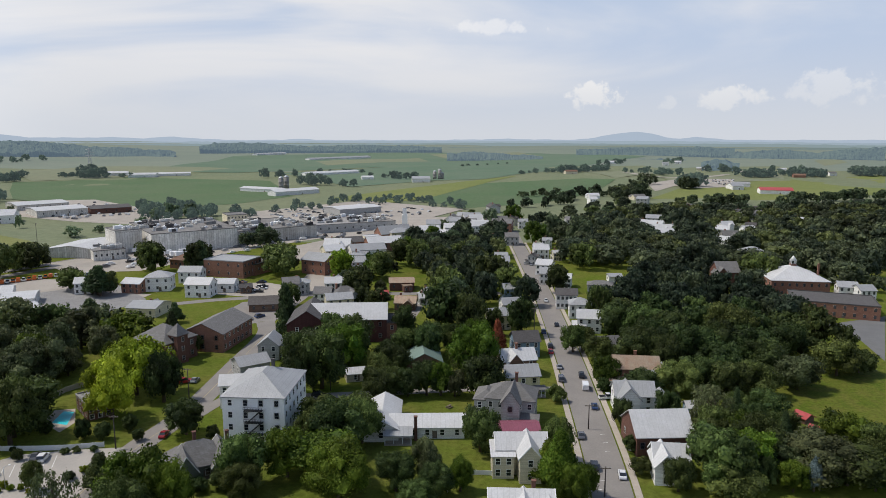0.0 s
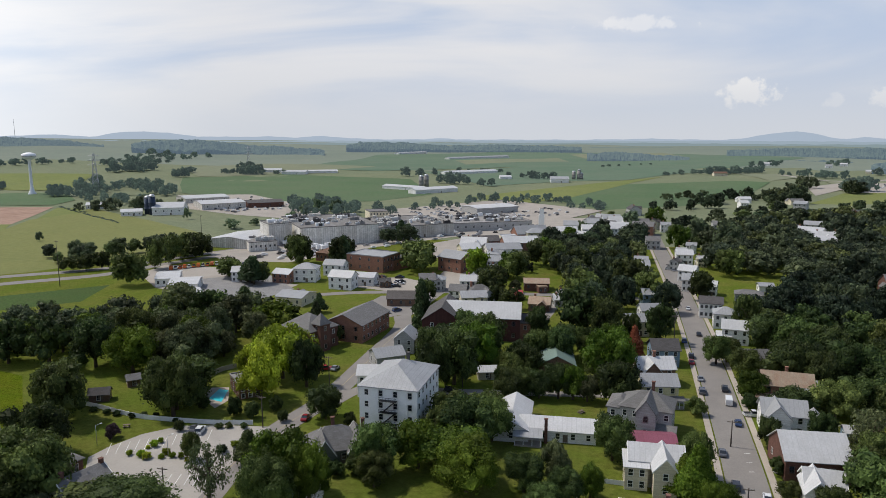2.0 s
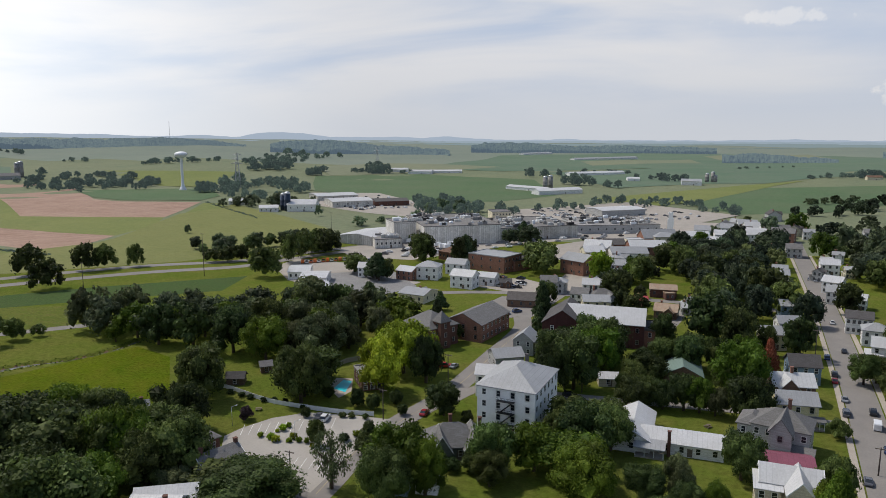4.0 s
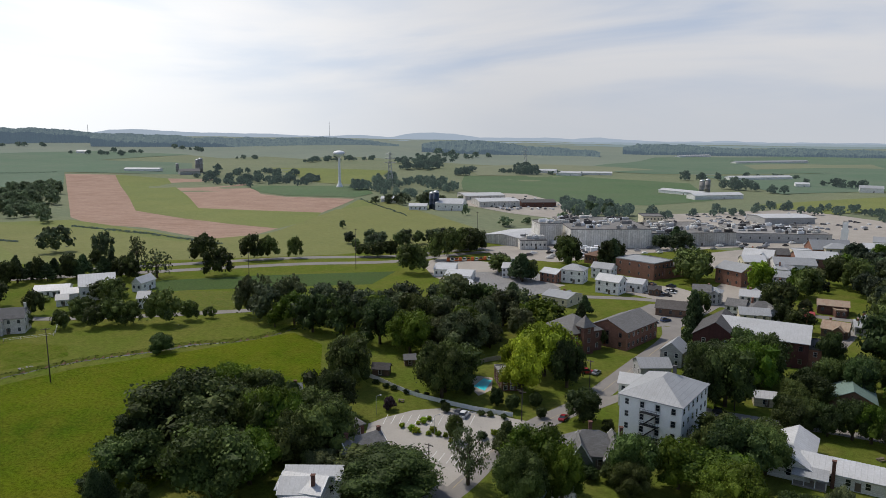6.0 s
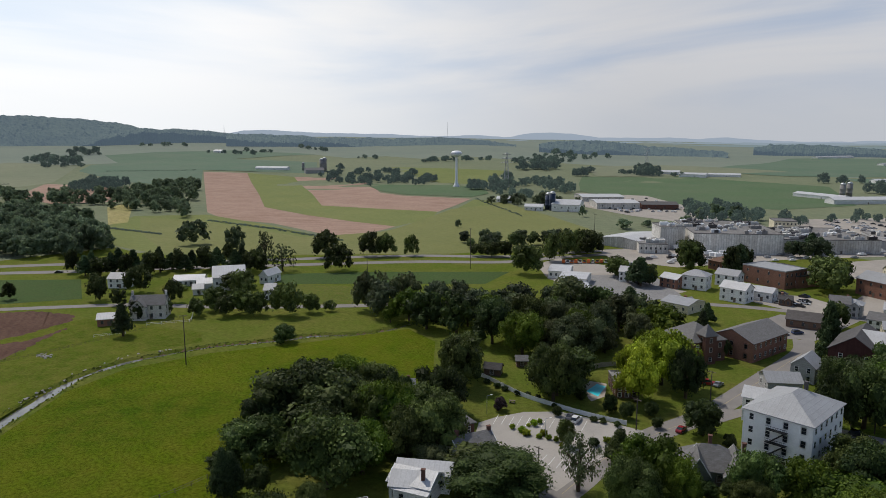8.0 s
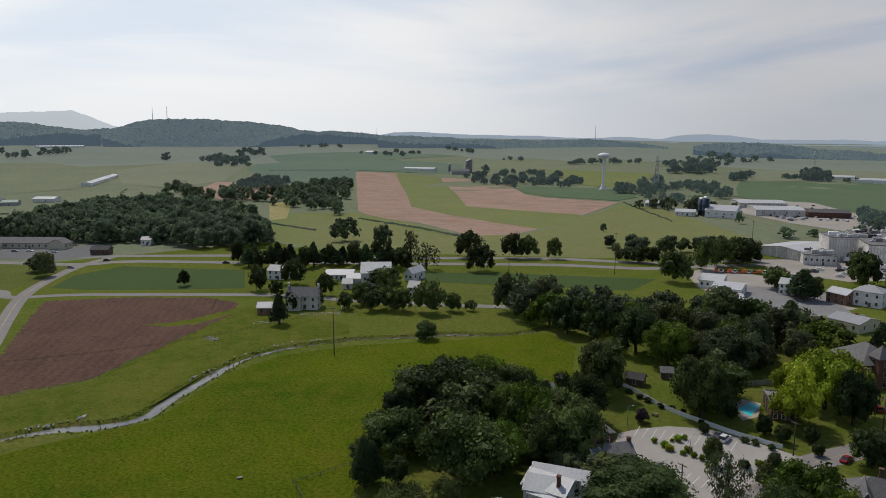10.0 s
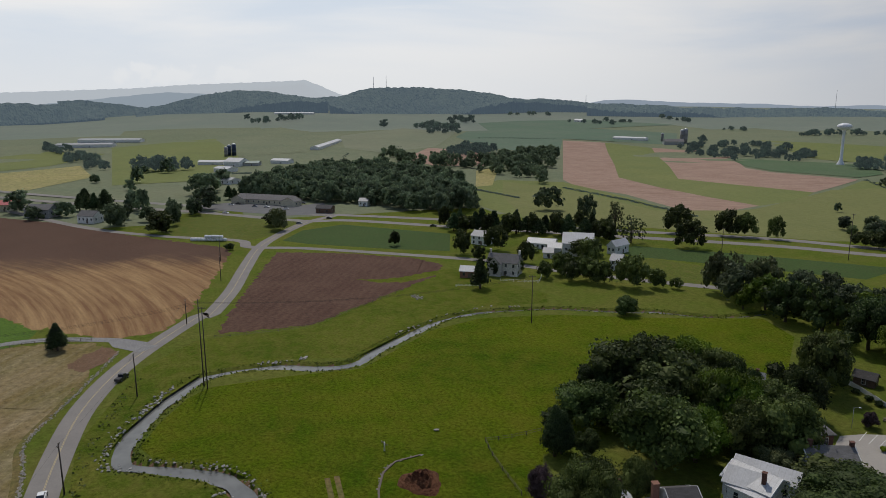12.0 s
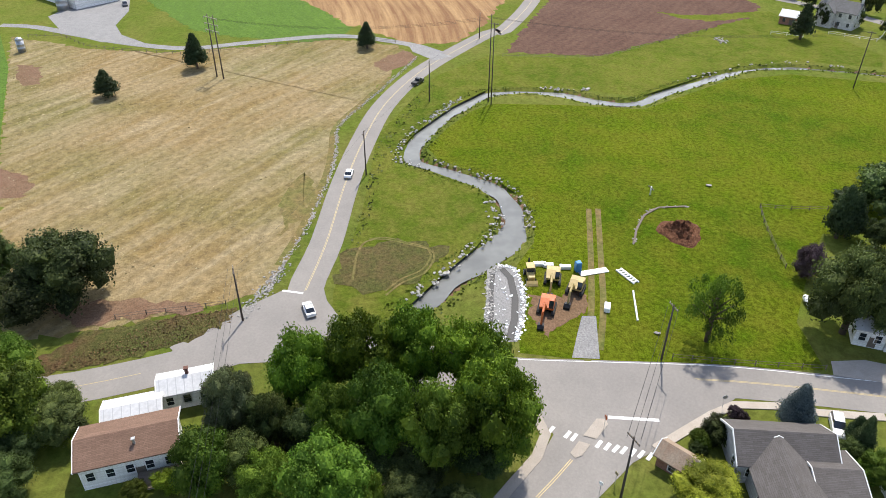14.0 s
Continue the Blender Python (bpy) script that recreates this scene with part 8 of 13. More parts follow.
house("grey-shingled house with dormer and wide roof", -70.0, 41.2, 90.4, [(0.3, 0, 0, 12.8, 7.6, 3.9, "gable", 2.3, 1, (4, 2)), (-0.6, -6, 90, 9.5, 8, 3.7, "gable", 2.4, 1, (2, 1)), (6, -4.6, 0, 5.6, 8.4, 3.3, "gable", 1.4, 1, (2, 2))], SIDING_GREY, ROOF_SLATE)
house("small brick shed with striped tan metal roof", -68.0, 27.7, 50.9, [(0, 0, 0, 4.7, 3.2, 2.3, "gable", 1.2, 1, (1, 1))], BRICK, ROOF_RUST, "shed", "shed", "")
house("white clapboard farmhouse with white metal roof", -99.9, 66.0, 75.2, [(0, 0, 0, 4.8, 6.8, 3.6, "gable", 1.6, 1, (2, 2)), (4.2, 4.1, 90, 6.8, 6, 5.2, "gable", 2.5, 2, (2, 2)), (6.9, -0.5, 0, 8.8, 6.4, 2.8, "shed", 1.3, 1, (3, 1))], SIDING_WHITE, ROOF_WHITE, "house", "house", "", [(4.6, 5.5, 7.5, 9.6, BRICK_DARK, 0.6)], [(8.5, -5.2, 0, 8, 2.2, 2.5, ROOF_WHITE)])
house("white flat carport beside the farmhouse", -101.8, 77.3, 85.3, [(0, 0, 0, 5.46, 7, 3, "shed", 0.3, 0, (1, 1))], SIDING_WHITE, ROOF_SILVER, "carport", "carport", "")
house("dark-roofed house with brick chimney", -101.8, 84.2, 76.9, [(0, 0, 0, 5.63, 9, 4.2, "gable", 2.4, 1, (3, 2))], SIDING_WHITE, ROOF_DARK, "house", "house", "", [(-5.2, 0, 0, 8, BRICK, 1.2)], [])
house("white porch-roofed house with metal roof", -104.1, 102.0, 32.2, [(0, 0, 0, 6.12, 7, 4, "gable", 2, 1, (3, 2)), (3, 5, 0, 12, 6, 4.4, "gable", 1.8, 1, (3, 1))], SIDING_WHITE, ROOF_WHITE, "house", "house", "", [(4, -2, 4, 7.5, BRICK_DARK)], [])
house("long white pole barn with dark sliding door", -309.3, -190.3, -122.7, [(0, 0, 0, 46, 20.6, 4.2, "gable", 4.1, 0, (1, 1))], SIDING_WHITE, ROOF_WHITE, "barn", "barn")
house("pale stone farmhouse with grey gables", -296.1, 134.3, 48.5, [(0, 0, 0, 14.6, 9, 6.4, "gable", 3.2, 2, (4, 2)), (-3, -2, 90, 10, 6, 6, "gable", 3, 2, (2, 1))], STONE_WALL, ROOF_GREY, "house", "house", "", [(7, 0, 7, 11.5, STONE_WALL), (-7, 0, 7, 11.5, STONE_WALL)], [])
house("small brick outbuilding with white roof", -296.7, 116.4, 57.6, [(0, 0, 0, 7.41, 6, 3.2, "gable", 1.8, 1, (2, 1))], BRICK, ROOF_WHITE, "shed", "shed", "")
house("big white bank barn with white roof", -322.6, 188.7, 57.6, [(0, 0, 0, 15.58, 14, 7, "gable", 4.5, 1, (4, 2)), (-12, -2, 0, 7, 8, 4, "gable", 2, 0, (1, 1))], SIDING_WHITE, ROOF_WHITE, "barn", "barn", "")
house("long low white shed", -345.4, 179.2, 51.6, [(0, 0, 0, 15.2, 12, 3.2, "gable", 1.8, 1, (6, 2))], SIDING_WHITE, ROOF_WHITE, "barn", "barn", "")
house("small white gabled barn", -318.6, 210.7, 21.3, [(0, 0, 90, 12, 5.31, 4.6, "gable", 2.6, 1, (2, 2))], SIDING_WHITE, ROOF_WHITE, "barn", "barn", "")
house("small white shed near the lane", -322.0, 171.0, 57.6, [(0, 0, 0, 5.01, 8, 3, "gable", 1.8, 1, (1, 1))], SIDING_WHITE, ROOF_SILVER, "barn", "barn", "")
house("white house behind roadside trees", -285.9, 189.2, 43.2, [(0, 0, 0, 5.14, 8, 5, "gable", 2.4, 2, (2, 2))], SIDING_WHITE, ROOF_SILVER)
house("white house among dark conifers", -366.1, 152.1, 39.4, [(0, 0, 0, 10.58, 9, 5, "gable", 2.4, 2, (3, 2))], SIDING_WHITE, ROOF_SILVER)
house("long arched white dairy barn", -385.6, 607.6, 21.9, [(0, 0, 0, 27.75, 26, 7, "gable", 4, 1, (4, 2))], SIDING_WHITE, ROOF_WHITE, "farm_building", "farm building", "farm buildings")
house("white farm shed standing among other roofs", -413.5, 588.7, 32.2, [(0, 0, 0, 18.27, 16, 4, "gable", 2, 1, (4, 2))], SIDING_WHITE, ROOF_WHITE, "farm_building", "farm building", "farm buildings")
house("white farm shed standing among other roofs", -481.8, 631.8, 31.7, [(0, 0, 0, 20.08, 18, 4, "gable", 2, 1, (4, 2))], SIDING_WHITE, ROOF_WHITE, "farm_building", "farm building", "farm buildings")
house("grey metal barn standing among other roofs", -441.8, 644.9, 33.6, [(0, 0, 0, 13.64, 16, 5, "gable", 2.5, 1, (4, 2))], SIDING_GREY, ROOF_SILVER, "farm_building", "farm building", "farm buildings")
house("long low warehouse with white roof", -416.1, 720.4, 45.7, [(0, 0, 0, 47.46, 40, 5, "gable", 1.5, 1, (4, 2))], STUCCO, ROOF_WHITE, "farm_building", "farm building", "farm buildings")
house("long low warehouse with white roof", -367.1, 667.0, 42.7, [(0, 0, 0, 43.55, 40, 6, "gable", 1.5, 1, (4, 2))], STUCCO, ROOF_WHITE, "farm_building", "farm building", "farm buildings")
house("dark-roofed store standing among other roofs", -328.6, 689.4, 35.5, [(0, 0, 0, 36.28, 30, 5, "gable", 2, 1, (4, 2))], BRICK_DARK, ROOF_DARK, "farm_building", "farm building", "farm buildings")
house("long white poultry house", -235.9, 931.3, -26.8, [(0, 0, 0, 69.74, 16, 4, "gable", 2, 1, (4, 2))], SIDING_WHITE, ROOF_WHITE, "farm_building", "farm building", "farm buildings")
house("long white poultry house", -188.6, 891.1, 45.8, [(0, 0, 0, 65.1, 18, 5, "gable", 2.5, 1, (4, 2))], SIDING_WHITE, ROOF_WHITE, "farm_building", "farm building", "farm buildings")
house("long white poultry house", -205.9, 1298.1, 42.3, [(0, 0, 0, 114.8, 18, 4, "gable", 2.5, 1, (4, 2))], SIDING_WHITE, ROOF_WHITE, "farm_building", "farm building", "farm buildings")
house("white farm shed standing among other roofs", -125.6, 1171.9, 12.9, [(0, 0, 0, 18.81, 20, 4, "gable", 2, 1, (4, 2))], SIDING_WHITE, ROOF_WHITE, "farm_building", "farm building", "farm buildings")
house("white dairy barn standing among other roofs", -35.1, 1118.0, 4.8, [(0, 0, 0, 28.16, 25, 6, "gable", 3, 1, (4, 2))], SIDING_WHITE, ROOF_SILVER, "farm_building", "farm building", "farm buildings")
house("white farm building standing among other roofs", -581.8, 1266.1, 19.3, [(0, 0, 0, 34.95, 20, 5, "gable", 2.5, 1, (4, 2))], SIDING_WHITE, ROOF_WHITE, "farm_building", "farm building", "farm buildings")
house("white farm building standing among other roofs", -526.4, 1242.7, 11.6, [(0, 0, 0, 44.97, 25, 5, "gable", 2.5, 1, (4, 2))], SIDING_WHITE, ROOF_WHITE, "farm_building", "farm building", "farm buildings")
house("white farm building standing among other roofs", -488.5, 1280.4, 23.1, [(0, 0, 0, 59.15, 18, 4, "gable", 2, 1, (4, 2))], SIDING_WHITE, ROOF_WHITE, "farm_building", "farm building", "farm buildings")
house("long pale poultry house", -277.7, 1896.1, 51.1, [(0, 0, 0, 217.27, 20, 4, "gable", 2.5, 1, (4, 2))], SIDING_WHITE, ROOF_SILVER, "farm_building", "farm building", "farm buildings")
house("white farm shed standing among other roofs", -549.1, 2252.1, 66.4, [(0, 0, 0, 149.96, 20, 4, "gable", 2.5, 1, (4, 2))], SIDING_WHITE, ROOF_SILVER, "farm_building", "farm building", "farm buildings")
house("white barn with red roof", 422.3, 896.1, -14.0, [(0, 0, 0, 38.66, 22, 5, "gable", 3, 1, (4, 2))], SIDING_WHITE, ROOF_RED, "farm_building", "farm building", "farm buildings")
house("white gabled barn standing among other roofs", 393.6, 951.6, 1.6, [(0, 0, 0, 15.25, 22, 5, "gable", 3, 1, (4, 2))], SIDING_WHITE, ROOF_SILVER, "farm_building", "farm building", "farm buildings")
house("white dairy barn standing among other roofs", -933.9, 49.0, 54.0, [(0, 0, 0, 22.24, 22, 6, "gable", 4, 1, (4, 2))], SIDING_WHITE, ROOF_WHITE, "farm_building", "farm building", "farm buildings")
house("long low white farm shed", -960.4, 20.5, 65.6, [(0, 0, 0, 33.72, 14, 4, "gable", 2, 1, (4, 2))], SIDING_WHITE, ROOF_WHITE, "farm_building", "farm building", "farm buildings")
house("grey-green long farm shed", -927.7, 66.4, 69.4, [(0, 0, 0, 22.3, 14, 4, "gable", 2, 1, (4, 2))], SIDING_GREY, ROOF_GREEN, "farm_building", "farm building", "farm buildings")
house("white farm shed standing among other roofs", -734.9, 27.2, 38.0, [(0, 0, 0, 27.29, 14, 4, "gable", 2, 1, (4, 2))], SIDING_WHITE, ROOF_WHITE, "farm_building", "farm building", "farm buildings")
house("white farm shed standing among other roofs", -941.4, 106.7, 54.1, [(0, 0, 0, 25.29, 16, 4, "gable", 2, 1, (4, 2))], SIDING_WHITE, ROOF_WHITE, "farm_building", "farm building", "farm buildings")
house("white farm shed standing among other roofs", -865.9, 32.9, 39.1, [(0, 0, 0, 23.53, 16, 4, "gable", 2, 1, (4, 2))], SIDING_WHITE, ROOF_WHITE, "farm_building", "farm building", "farm buildings")
house("long white poultry house on the ridge", -2217.3, 295.7, 66.4, [(0, 0, 0, 121.43, 20, 4, "gable", 2, 1, (4, 2))], SIDING_WHITE, ROOF_WHITE, "farm_building", "farm building", "farm buildings")
house("long white poultry house", -1156.6, 780.3, 31.3, [(0, 0, 0, 64.56, 16, 4, "gable", 2, 1, (4, 2))], SIDING_WHITE, ROOF_WHITE, "farm_building", "farm building", "farm buildings")
house("grey barn beside silos", -1059.2, 803.9, 63.1, [(0, 0, 0, 34, 20, 6, "gable", 4, 1, (4, 2))], SIDING_GREY, ROOF_GREY, "farm_building", "farm building", "farm buildings")
house("long white poultry house on the slope", -1225.5, 216.5, 159.3, [(0, 0, 0, 217.37, 14, 4, "gable", 2, 1, (4, 2))], SIDING_WHITE, ROOF_WHITE, "farm_building", "farm building", "farm buildings")
house("white farmhouse standing among other roofs", -1666.8, 965.5, 16.1, [(0, 0, 0, 29.63, 14, 5, "gable", 3, 1, (4, 2))], SIDING_WHITE, ROOF_WHITE, "farm_building", "farm building", "farm buildings")
house("long grey dairy barns", -1360.8, -176.2, 78.7, [(0, 0, 0, 91.61, 25, 5, "gable", 2, 1, (4, 2))], SIDING_WHITE, ROOF_SILVER, "farm_building", "farm building", "farm buildings")
house("long grey dairy barns", -1458.6, -145.7, 73.7, [(0, 0, 0, 112.67, 25, 5, "gable", 2, 1, (4, 2))], SIDING_WHITE, ROOF_SILVER, "farm_building", "farm building", "farm buildings")
house("house with rust red roof by the road", -603.5, -137.1, 80.2, [(0, 0, 0, 22.43, 16, 5, "gable", 2.5, 1, (4, 2))], SIDING_CREAM, ROOF_RED, "farm_building", "farm building", "farm buildings")
house("grey gabled house standing among other roofs", -560.0, -105.1, 62.3, [(0, 0, 0, 19.07, 12, 6, "gable", 3, 1, (4, 2))], SIDING_GREY, ROOF_GREY, "farm_building", "farm building", "farm buildings")
house("white house among trees", -522.9, -69.6, 55.7, [(0, 0, 0, 12.73, 10, 5, "gable", 3, 1, (4, 2))], SIDING_WHITE, ROOF_GREY, "farm_building", "farm building", "farm buildings")
house("white dairy barn with silver roof", -627.3, -258.7, 137.9, [(0, 0, 0, 36.68, 14, 6, "gable", 3, 1, (4, 2))], SIDING_WHITE, ROOF_SILVER, "farm_building", "farm building", "farm buildings")
house("white farmhouse standing among other roofs", -702.7, -262.4, 85.2, [(0, 0, 0, 12.48, 12, 6, "gable", 3, 1, (4, 2))], SIDING_WHITE, ROOF_GREY, "farm_building", "farm building", "farm buildings")
house("white farm shed standing among other roofs", -631.2, -305.8, 152.2, [(0, 0, 0, 15.58, 14, 4, "gable", 2, 1, (4, 2))], SIDING_WHITE, ROOF_WHITE, "farm_building", "farm building", "farm buildings")
house("white long farm shed", -1089.1, -428.7, 156.5, [(0, 0, 0, 30.96, 14, 4, "gable", 2, 1, (4, 2))], SIDING_WHITE, ROOF_WHITE, "farm_building", "farm building", "farm buildings")
house("white farm shed standing among other roofs", -1191.4, -422.1, 89.9, [(0, 0, 0, 15.84, 14, 5, "gable", 2, 1, (4, 2))], SIDING_WHITE, ROOF_WHITE, "farm_building", "farm building", "farm buildings")
house("grey mill complex standing among other roofs", -1299.4, -404.9, 84.4, [(0, 0, 0, 44.81, 40, 8, "gable", 3, 1, (4, 2))], STUCCO, ROOF_SILVER, "farm_building", "farm building", "farm buildings")
house("long low motel with grey gabled roofs", -575.3, 51.8, 51.4, [(0, 0, 0, 48.21, 16, 4, "gable", 3, 1, (10, 2)), (-20, -6, 90, 10, 12, 4, "gable", 3, 1, (2, 2)), (26, -6, 90, 10, 12, 4, "gable", 3, 1, (2, 2))], SIDING_CREAM, ROOF_GREY, "motel_building", "motel", "")
house("small dark roadside stand", -512.1, 87.4, 57.5, [(0, 0, 0, 11.62, 8, 3.5, "gable", 2, 1, (2, 1))], SIDING_BROWN, ROOF_DARK)
house("small white roadside house", -536.0, 122.4, 57.6, [(0, 0, 0, 7.1, 8, 4, "gable", 2, 1, (2, 1))], SIDING_WHITE, ROOF_SILVER)
house("white steel warehouse with pale roof", -232.6, 456.8, -6.6, [(0, 0, 90, 38, 35.86, 5.5, "gable", 2.2, 0, (2, 2))], STUCCO, ROOF_WHITE, "warehouse", "factory", "")
house("white process building standing among other roofs", -215.3, 443.5, 34.5, [(0, 0, 0, 18.4, 28, 6, "flat", 0.5, 1, (6, 3))], STUCCO, ROOF_FLAT, "factory_building", "factory", "")
rooftop_units(-215.3, 443.5, 34.5, 18.4, 28.0, 6.15, 8, 4)
house("grey factory tower block", -213.2, 465.4, 41.3, [(0, 0, 0, 16.67, 22, 15, "flat", 0.5, 0, (5, 3))], STUCCO, ROOF_FLAT, "factory_building", "factory", "")
rooftop_units(-213.2, 465.4, 41.3, 16.7, 22.0, 15.15, 9, 5)
house("long grey windowless factory block", -185.1, 495.3, 34.6, [(0, 0, 0, 56.24, 70, 13, "flat", 0.5, 0, (1, 1))], STUCCO, ROOF_FLAT, "factory_building", "factory", "")
rooftop_units(-185.1, 495.3, 34.6, 56.2, 70.0, 13.15, 60, 1)
house("long grey windowless factory block", -138.0, 532.1, 37.4, [(0, 0, 0, 61.45, 60, 9, "flat", 0.5, 0, (1, 1))], STUCCO, ROOF_FLAT, "factory_building", "factory", "")
rooftop_units(-138.0, 532.1, 37.4, 61.5, 60.0, 9.15, 56, 2)
house("dark grey factory hall", -79.5, 580.3, 25.9, [(0, 0, 0, 66.17, 50, 6.5, "flat", 0.5, 1, (10, 3))], SIDING_GREY, ROOF_FLAT, "factory_building", "factory", "")
rooftop_units(-79.5, 580.3, 25.9, 66.2, 50.0, 6.65, 50, 3)
house("white-roofed factory hall standing among other roofs", -88.1, 682.9, 39.0, [(0, 0, 0, 46, 30, 6, "gable", 1.2, 0, (1, 1))], SIDING_GREY, ROOF_WHITE, "factory_building", "factory", "")
house("tan office block standing among other roofs", -178.1, 599.0, 28.8, [(0, 0, 0, 16.88, 20, 9, "flat", 0.5, 2, (6, 3))], SIDING_CREAM, ROOF_GREY, "office_building", "offices", "")
house("red brick industrial building", -113.5, 399.7, -26.0, [(0, 0, 0, 30.98, 22, 6, "flat", 0.5, 1, (8, 3))], BRICK, ROOF_DARK, "factory_building", "factory", "")
house("red brick school-like block", -117.7, 387.9, 72.6, [(0, 0, 0, 18.06, 25, 9, "flat", 0.5, 2, (5, 4))], BRICK, ROOF_SILVER, "office_building", "offices", "")
house("red brick low building", -151.3, 413.2, -17.8, [(0, 0, 0, 11.76, 20, 5, "hip", 3, 1, (4, 3))], BRICK, ROOF_BROWN)
house("low white dealer shed", -213.2, 330.9, 26.2, [(0, 0, 0, 11.46, 20, 4, "gable", 1.2, 1, (4, 2))], SIDING_WHITE, ROOF_WHITE, "store_building", "store", "")
house("low white dealer shed", -196.6, 319.4, 21.6, [(0, 0, 0, 13.75, 18, 4, "gable", 1.2, 1, (4, 2))], SIDING_WHITE, ROOF_WHITE, "store_building", "store", "")
house("low white dealer shed", -182.4, 298.5, 40.7, [(0, 0, 0, 9.51, 14, 4, "gable", 1.2, 1, (4, 2))], SIDING_WHITE, ROOF_WHITE, "store_building", "store", "")
house("small white house with silver roof", -178.6, 343.2, 16.9, [(0, 0, 0, 7.76, 9, 5.5, "gable", 2.2, 2, (3, 2))], SIDING_WHITE, ROOF_WHITE, "house", "house", "town houses")
house("red brick house with white gables", -153.7, 344.7, -10.0, [(0, 0, 0, 10.02, 9, 5, "gable", 2, 2, (3, 2))], BRICK, ROOF_WHITE, "house", "house", "town houses")
house("white two-storey house with hipped silver roof", -143.5, 349.8, 6.3, [(0, 0, 0, 12.31, 10, 7, "hip", 2.8, 2, (3, 2))], SIDING_WHITE, ROOF_SILVER, "house", "house", "town houses")
house("white two-storey house with silver roof", -133.7, 368.4, -1.6, [(0, 0, 0, 11.56, 9, 6, "gable", 2.4, 2, (3, 2))], SIDING_WHITE, ROOF_SILVER, "house", "house", "town houses")
house("white two-storey house with white gables", -118.1, 336.1, -6.1, [(0, 0, 0, 12.41, 9, 6.5, "gable", 2.6, 2, (3, 2))], SIDING_WHITE, ROOF_WHITE, "house", "house", "town houses")
house("white cottage with white roof", -109.9, 347.1, -0.5, [(0, 0, 0, 11.62, 9, 4.5, "gable", 1.8, 1, (3, 2))], SIDING_WHITE, ROOF_WHITE, "house", "house", "town houses")
house("white store with flat roof", -129.6, 302.2, -7.2, [(0, 0, 0, 13.5, 14, 4, "gable", 1.6, 1, (3, 2))], SIDING_CREAM, ROOF_SILVER, "house", "house", "town houses")
house("large pale house with silver roof", -69.5, 393.4, -27.1, [(0, 0, 0, 16.12, 14, 8, "gable", 3.2, 2, (3, 2))], BRICK, ROOF_SILVER, "house", "house", "town houses")
house("white gabled house standing among other roofs", -68.4, 431.0, 26.5, [(0, 0, 0, 12.11, 12, 7, "gable", 2.8, 2, (3, 2))], SIDING_CREAM, ROOF_WHITE, "house", "house", "town houses")
house("grey gabled house standing among other roofs", -48.5, 397.2, 6.3, [(0, 0, 0, 8.06, 9, 6, "gable", 2.4, 2, (3, 2))], SIDING_GREY, ROOF_SILVER, "house", "house", "town houses")
house("white gabled house standing among other roofs", -54.6, 343.8, 6.3, [(0, 0, 0, 7.88, 9, 5.5, "gable", 2.2, 2, (3, 2))], SIDING_WHITE, ROOF_WHITE, "house", "house", "town houses")
house("grey house with metal gables", -75.2, 340.3, 16.0, [(0, 0, 0, 7.81, 10, 6, "gable", 2.4, 2, (3, 2))], SIDING_GREY, ROOF_GREY, "house", "house", "town houses")
house("pale house with brown roof", -47.5, 312.2, 17.1, [(0, 0, 0, 11.62, 10, 5, "gable", 2, 2, (3, 2))], SIDING_CREAM, ROOF_SILVER, "house", "house", "town houses")
house("brown shop with flat roof", -21.2, 352.3, 6.3, [(0, 0, 0, 12.25, 10, 4, "gable", 1.6, 1, (3, 2))], BRICK_DARK, ROOF_RUST, "house", "house", "town houses")
house("white brick store with long roof", -47.8, 435.5, 17.6, [(0, 0, 0, 21.42, 16, 7, "gable", 2.8, 2, (3, 2))], SIDING_WHITE, ROOF_SILVER, "house", "house", "town houses")
house("brick store standing among other roofs", -39.1, 456.9, 18.2, [(0, 0, 0, 22.55, 16, 8, "gable", 3.2, 2, (3, 2))], BRICK, ROOF_WHITE, "house", "house", "town houses")
house("white hip-roofed house standing among other roofs", -31.7, 509.6, 25.3, [(0, 0, 0, 17.55, 14, 7, "hip", 2.8, 2, (3, 2))], SIDING_CREAM, ROOF_SILVER, "house", "house", "town houses")
house("white house standing among other roofs", -10.4, 520.1, 6.3, [(0, 0, 0, 14.51, 12, 7, "gable", 2.8, 2, (3, 2))], SIDING_WHITE, ROOF_WHITE, "house", "house", "town houses")
house("white house standing among other roofs", 7.2, 534.2, 6.4, [(0, 0, 0, 12.72, 12, 7, "gable", 2.8, 2, (3, 2))], SIDING_WHITE, ROOF_WHITE, "house", "house", "town houses")
house("white house standing among other roofs", 25.4, 542.5, 6.4, [(0, 0, 0, 15.02, 12, 7, "gable", 2.8, 2, (3, 2))], SIDING_WHITE, ROOF_WHITE, "house", "house", "town houses")
house("brick house standing among other roofs", 43.9, 578.5, 6.6, [(0, 0, 0, 18.24, 12, 7, "gable", 2.8, 2, (3, 2))], BRICK_DARK, ROOF_GREY, "house", "house", "town houses")
house("white house standing among other roofs", 24.6, 602.5, 6.7, [(0, 0, 0, 14.3, 12, 7, "gable", 2.8, 2, (3, 2))], SIDING_WHITE, ROOF_SILVER, "house", "house", "town houses")
house("white house on the main street", 61.8, 440.0, 0.1, [(0, 0, 0, 9.56, 9, 6, "gable", 2.4, 2, (3, 2))], SIDING_WHITE, ROOF_WHITE, "house", "house", "town houses")
house("white house on the main street", 57.4, 389.0, -22.5, [(0, 0, 0, 8.67, 9, 6, "gable", 2.4, 2, (3, 2))], SIDING_WHITE, ROOF_WHITE, "house", "house", "town houses")
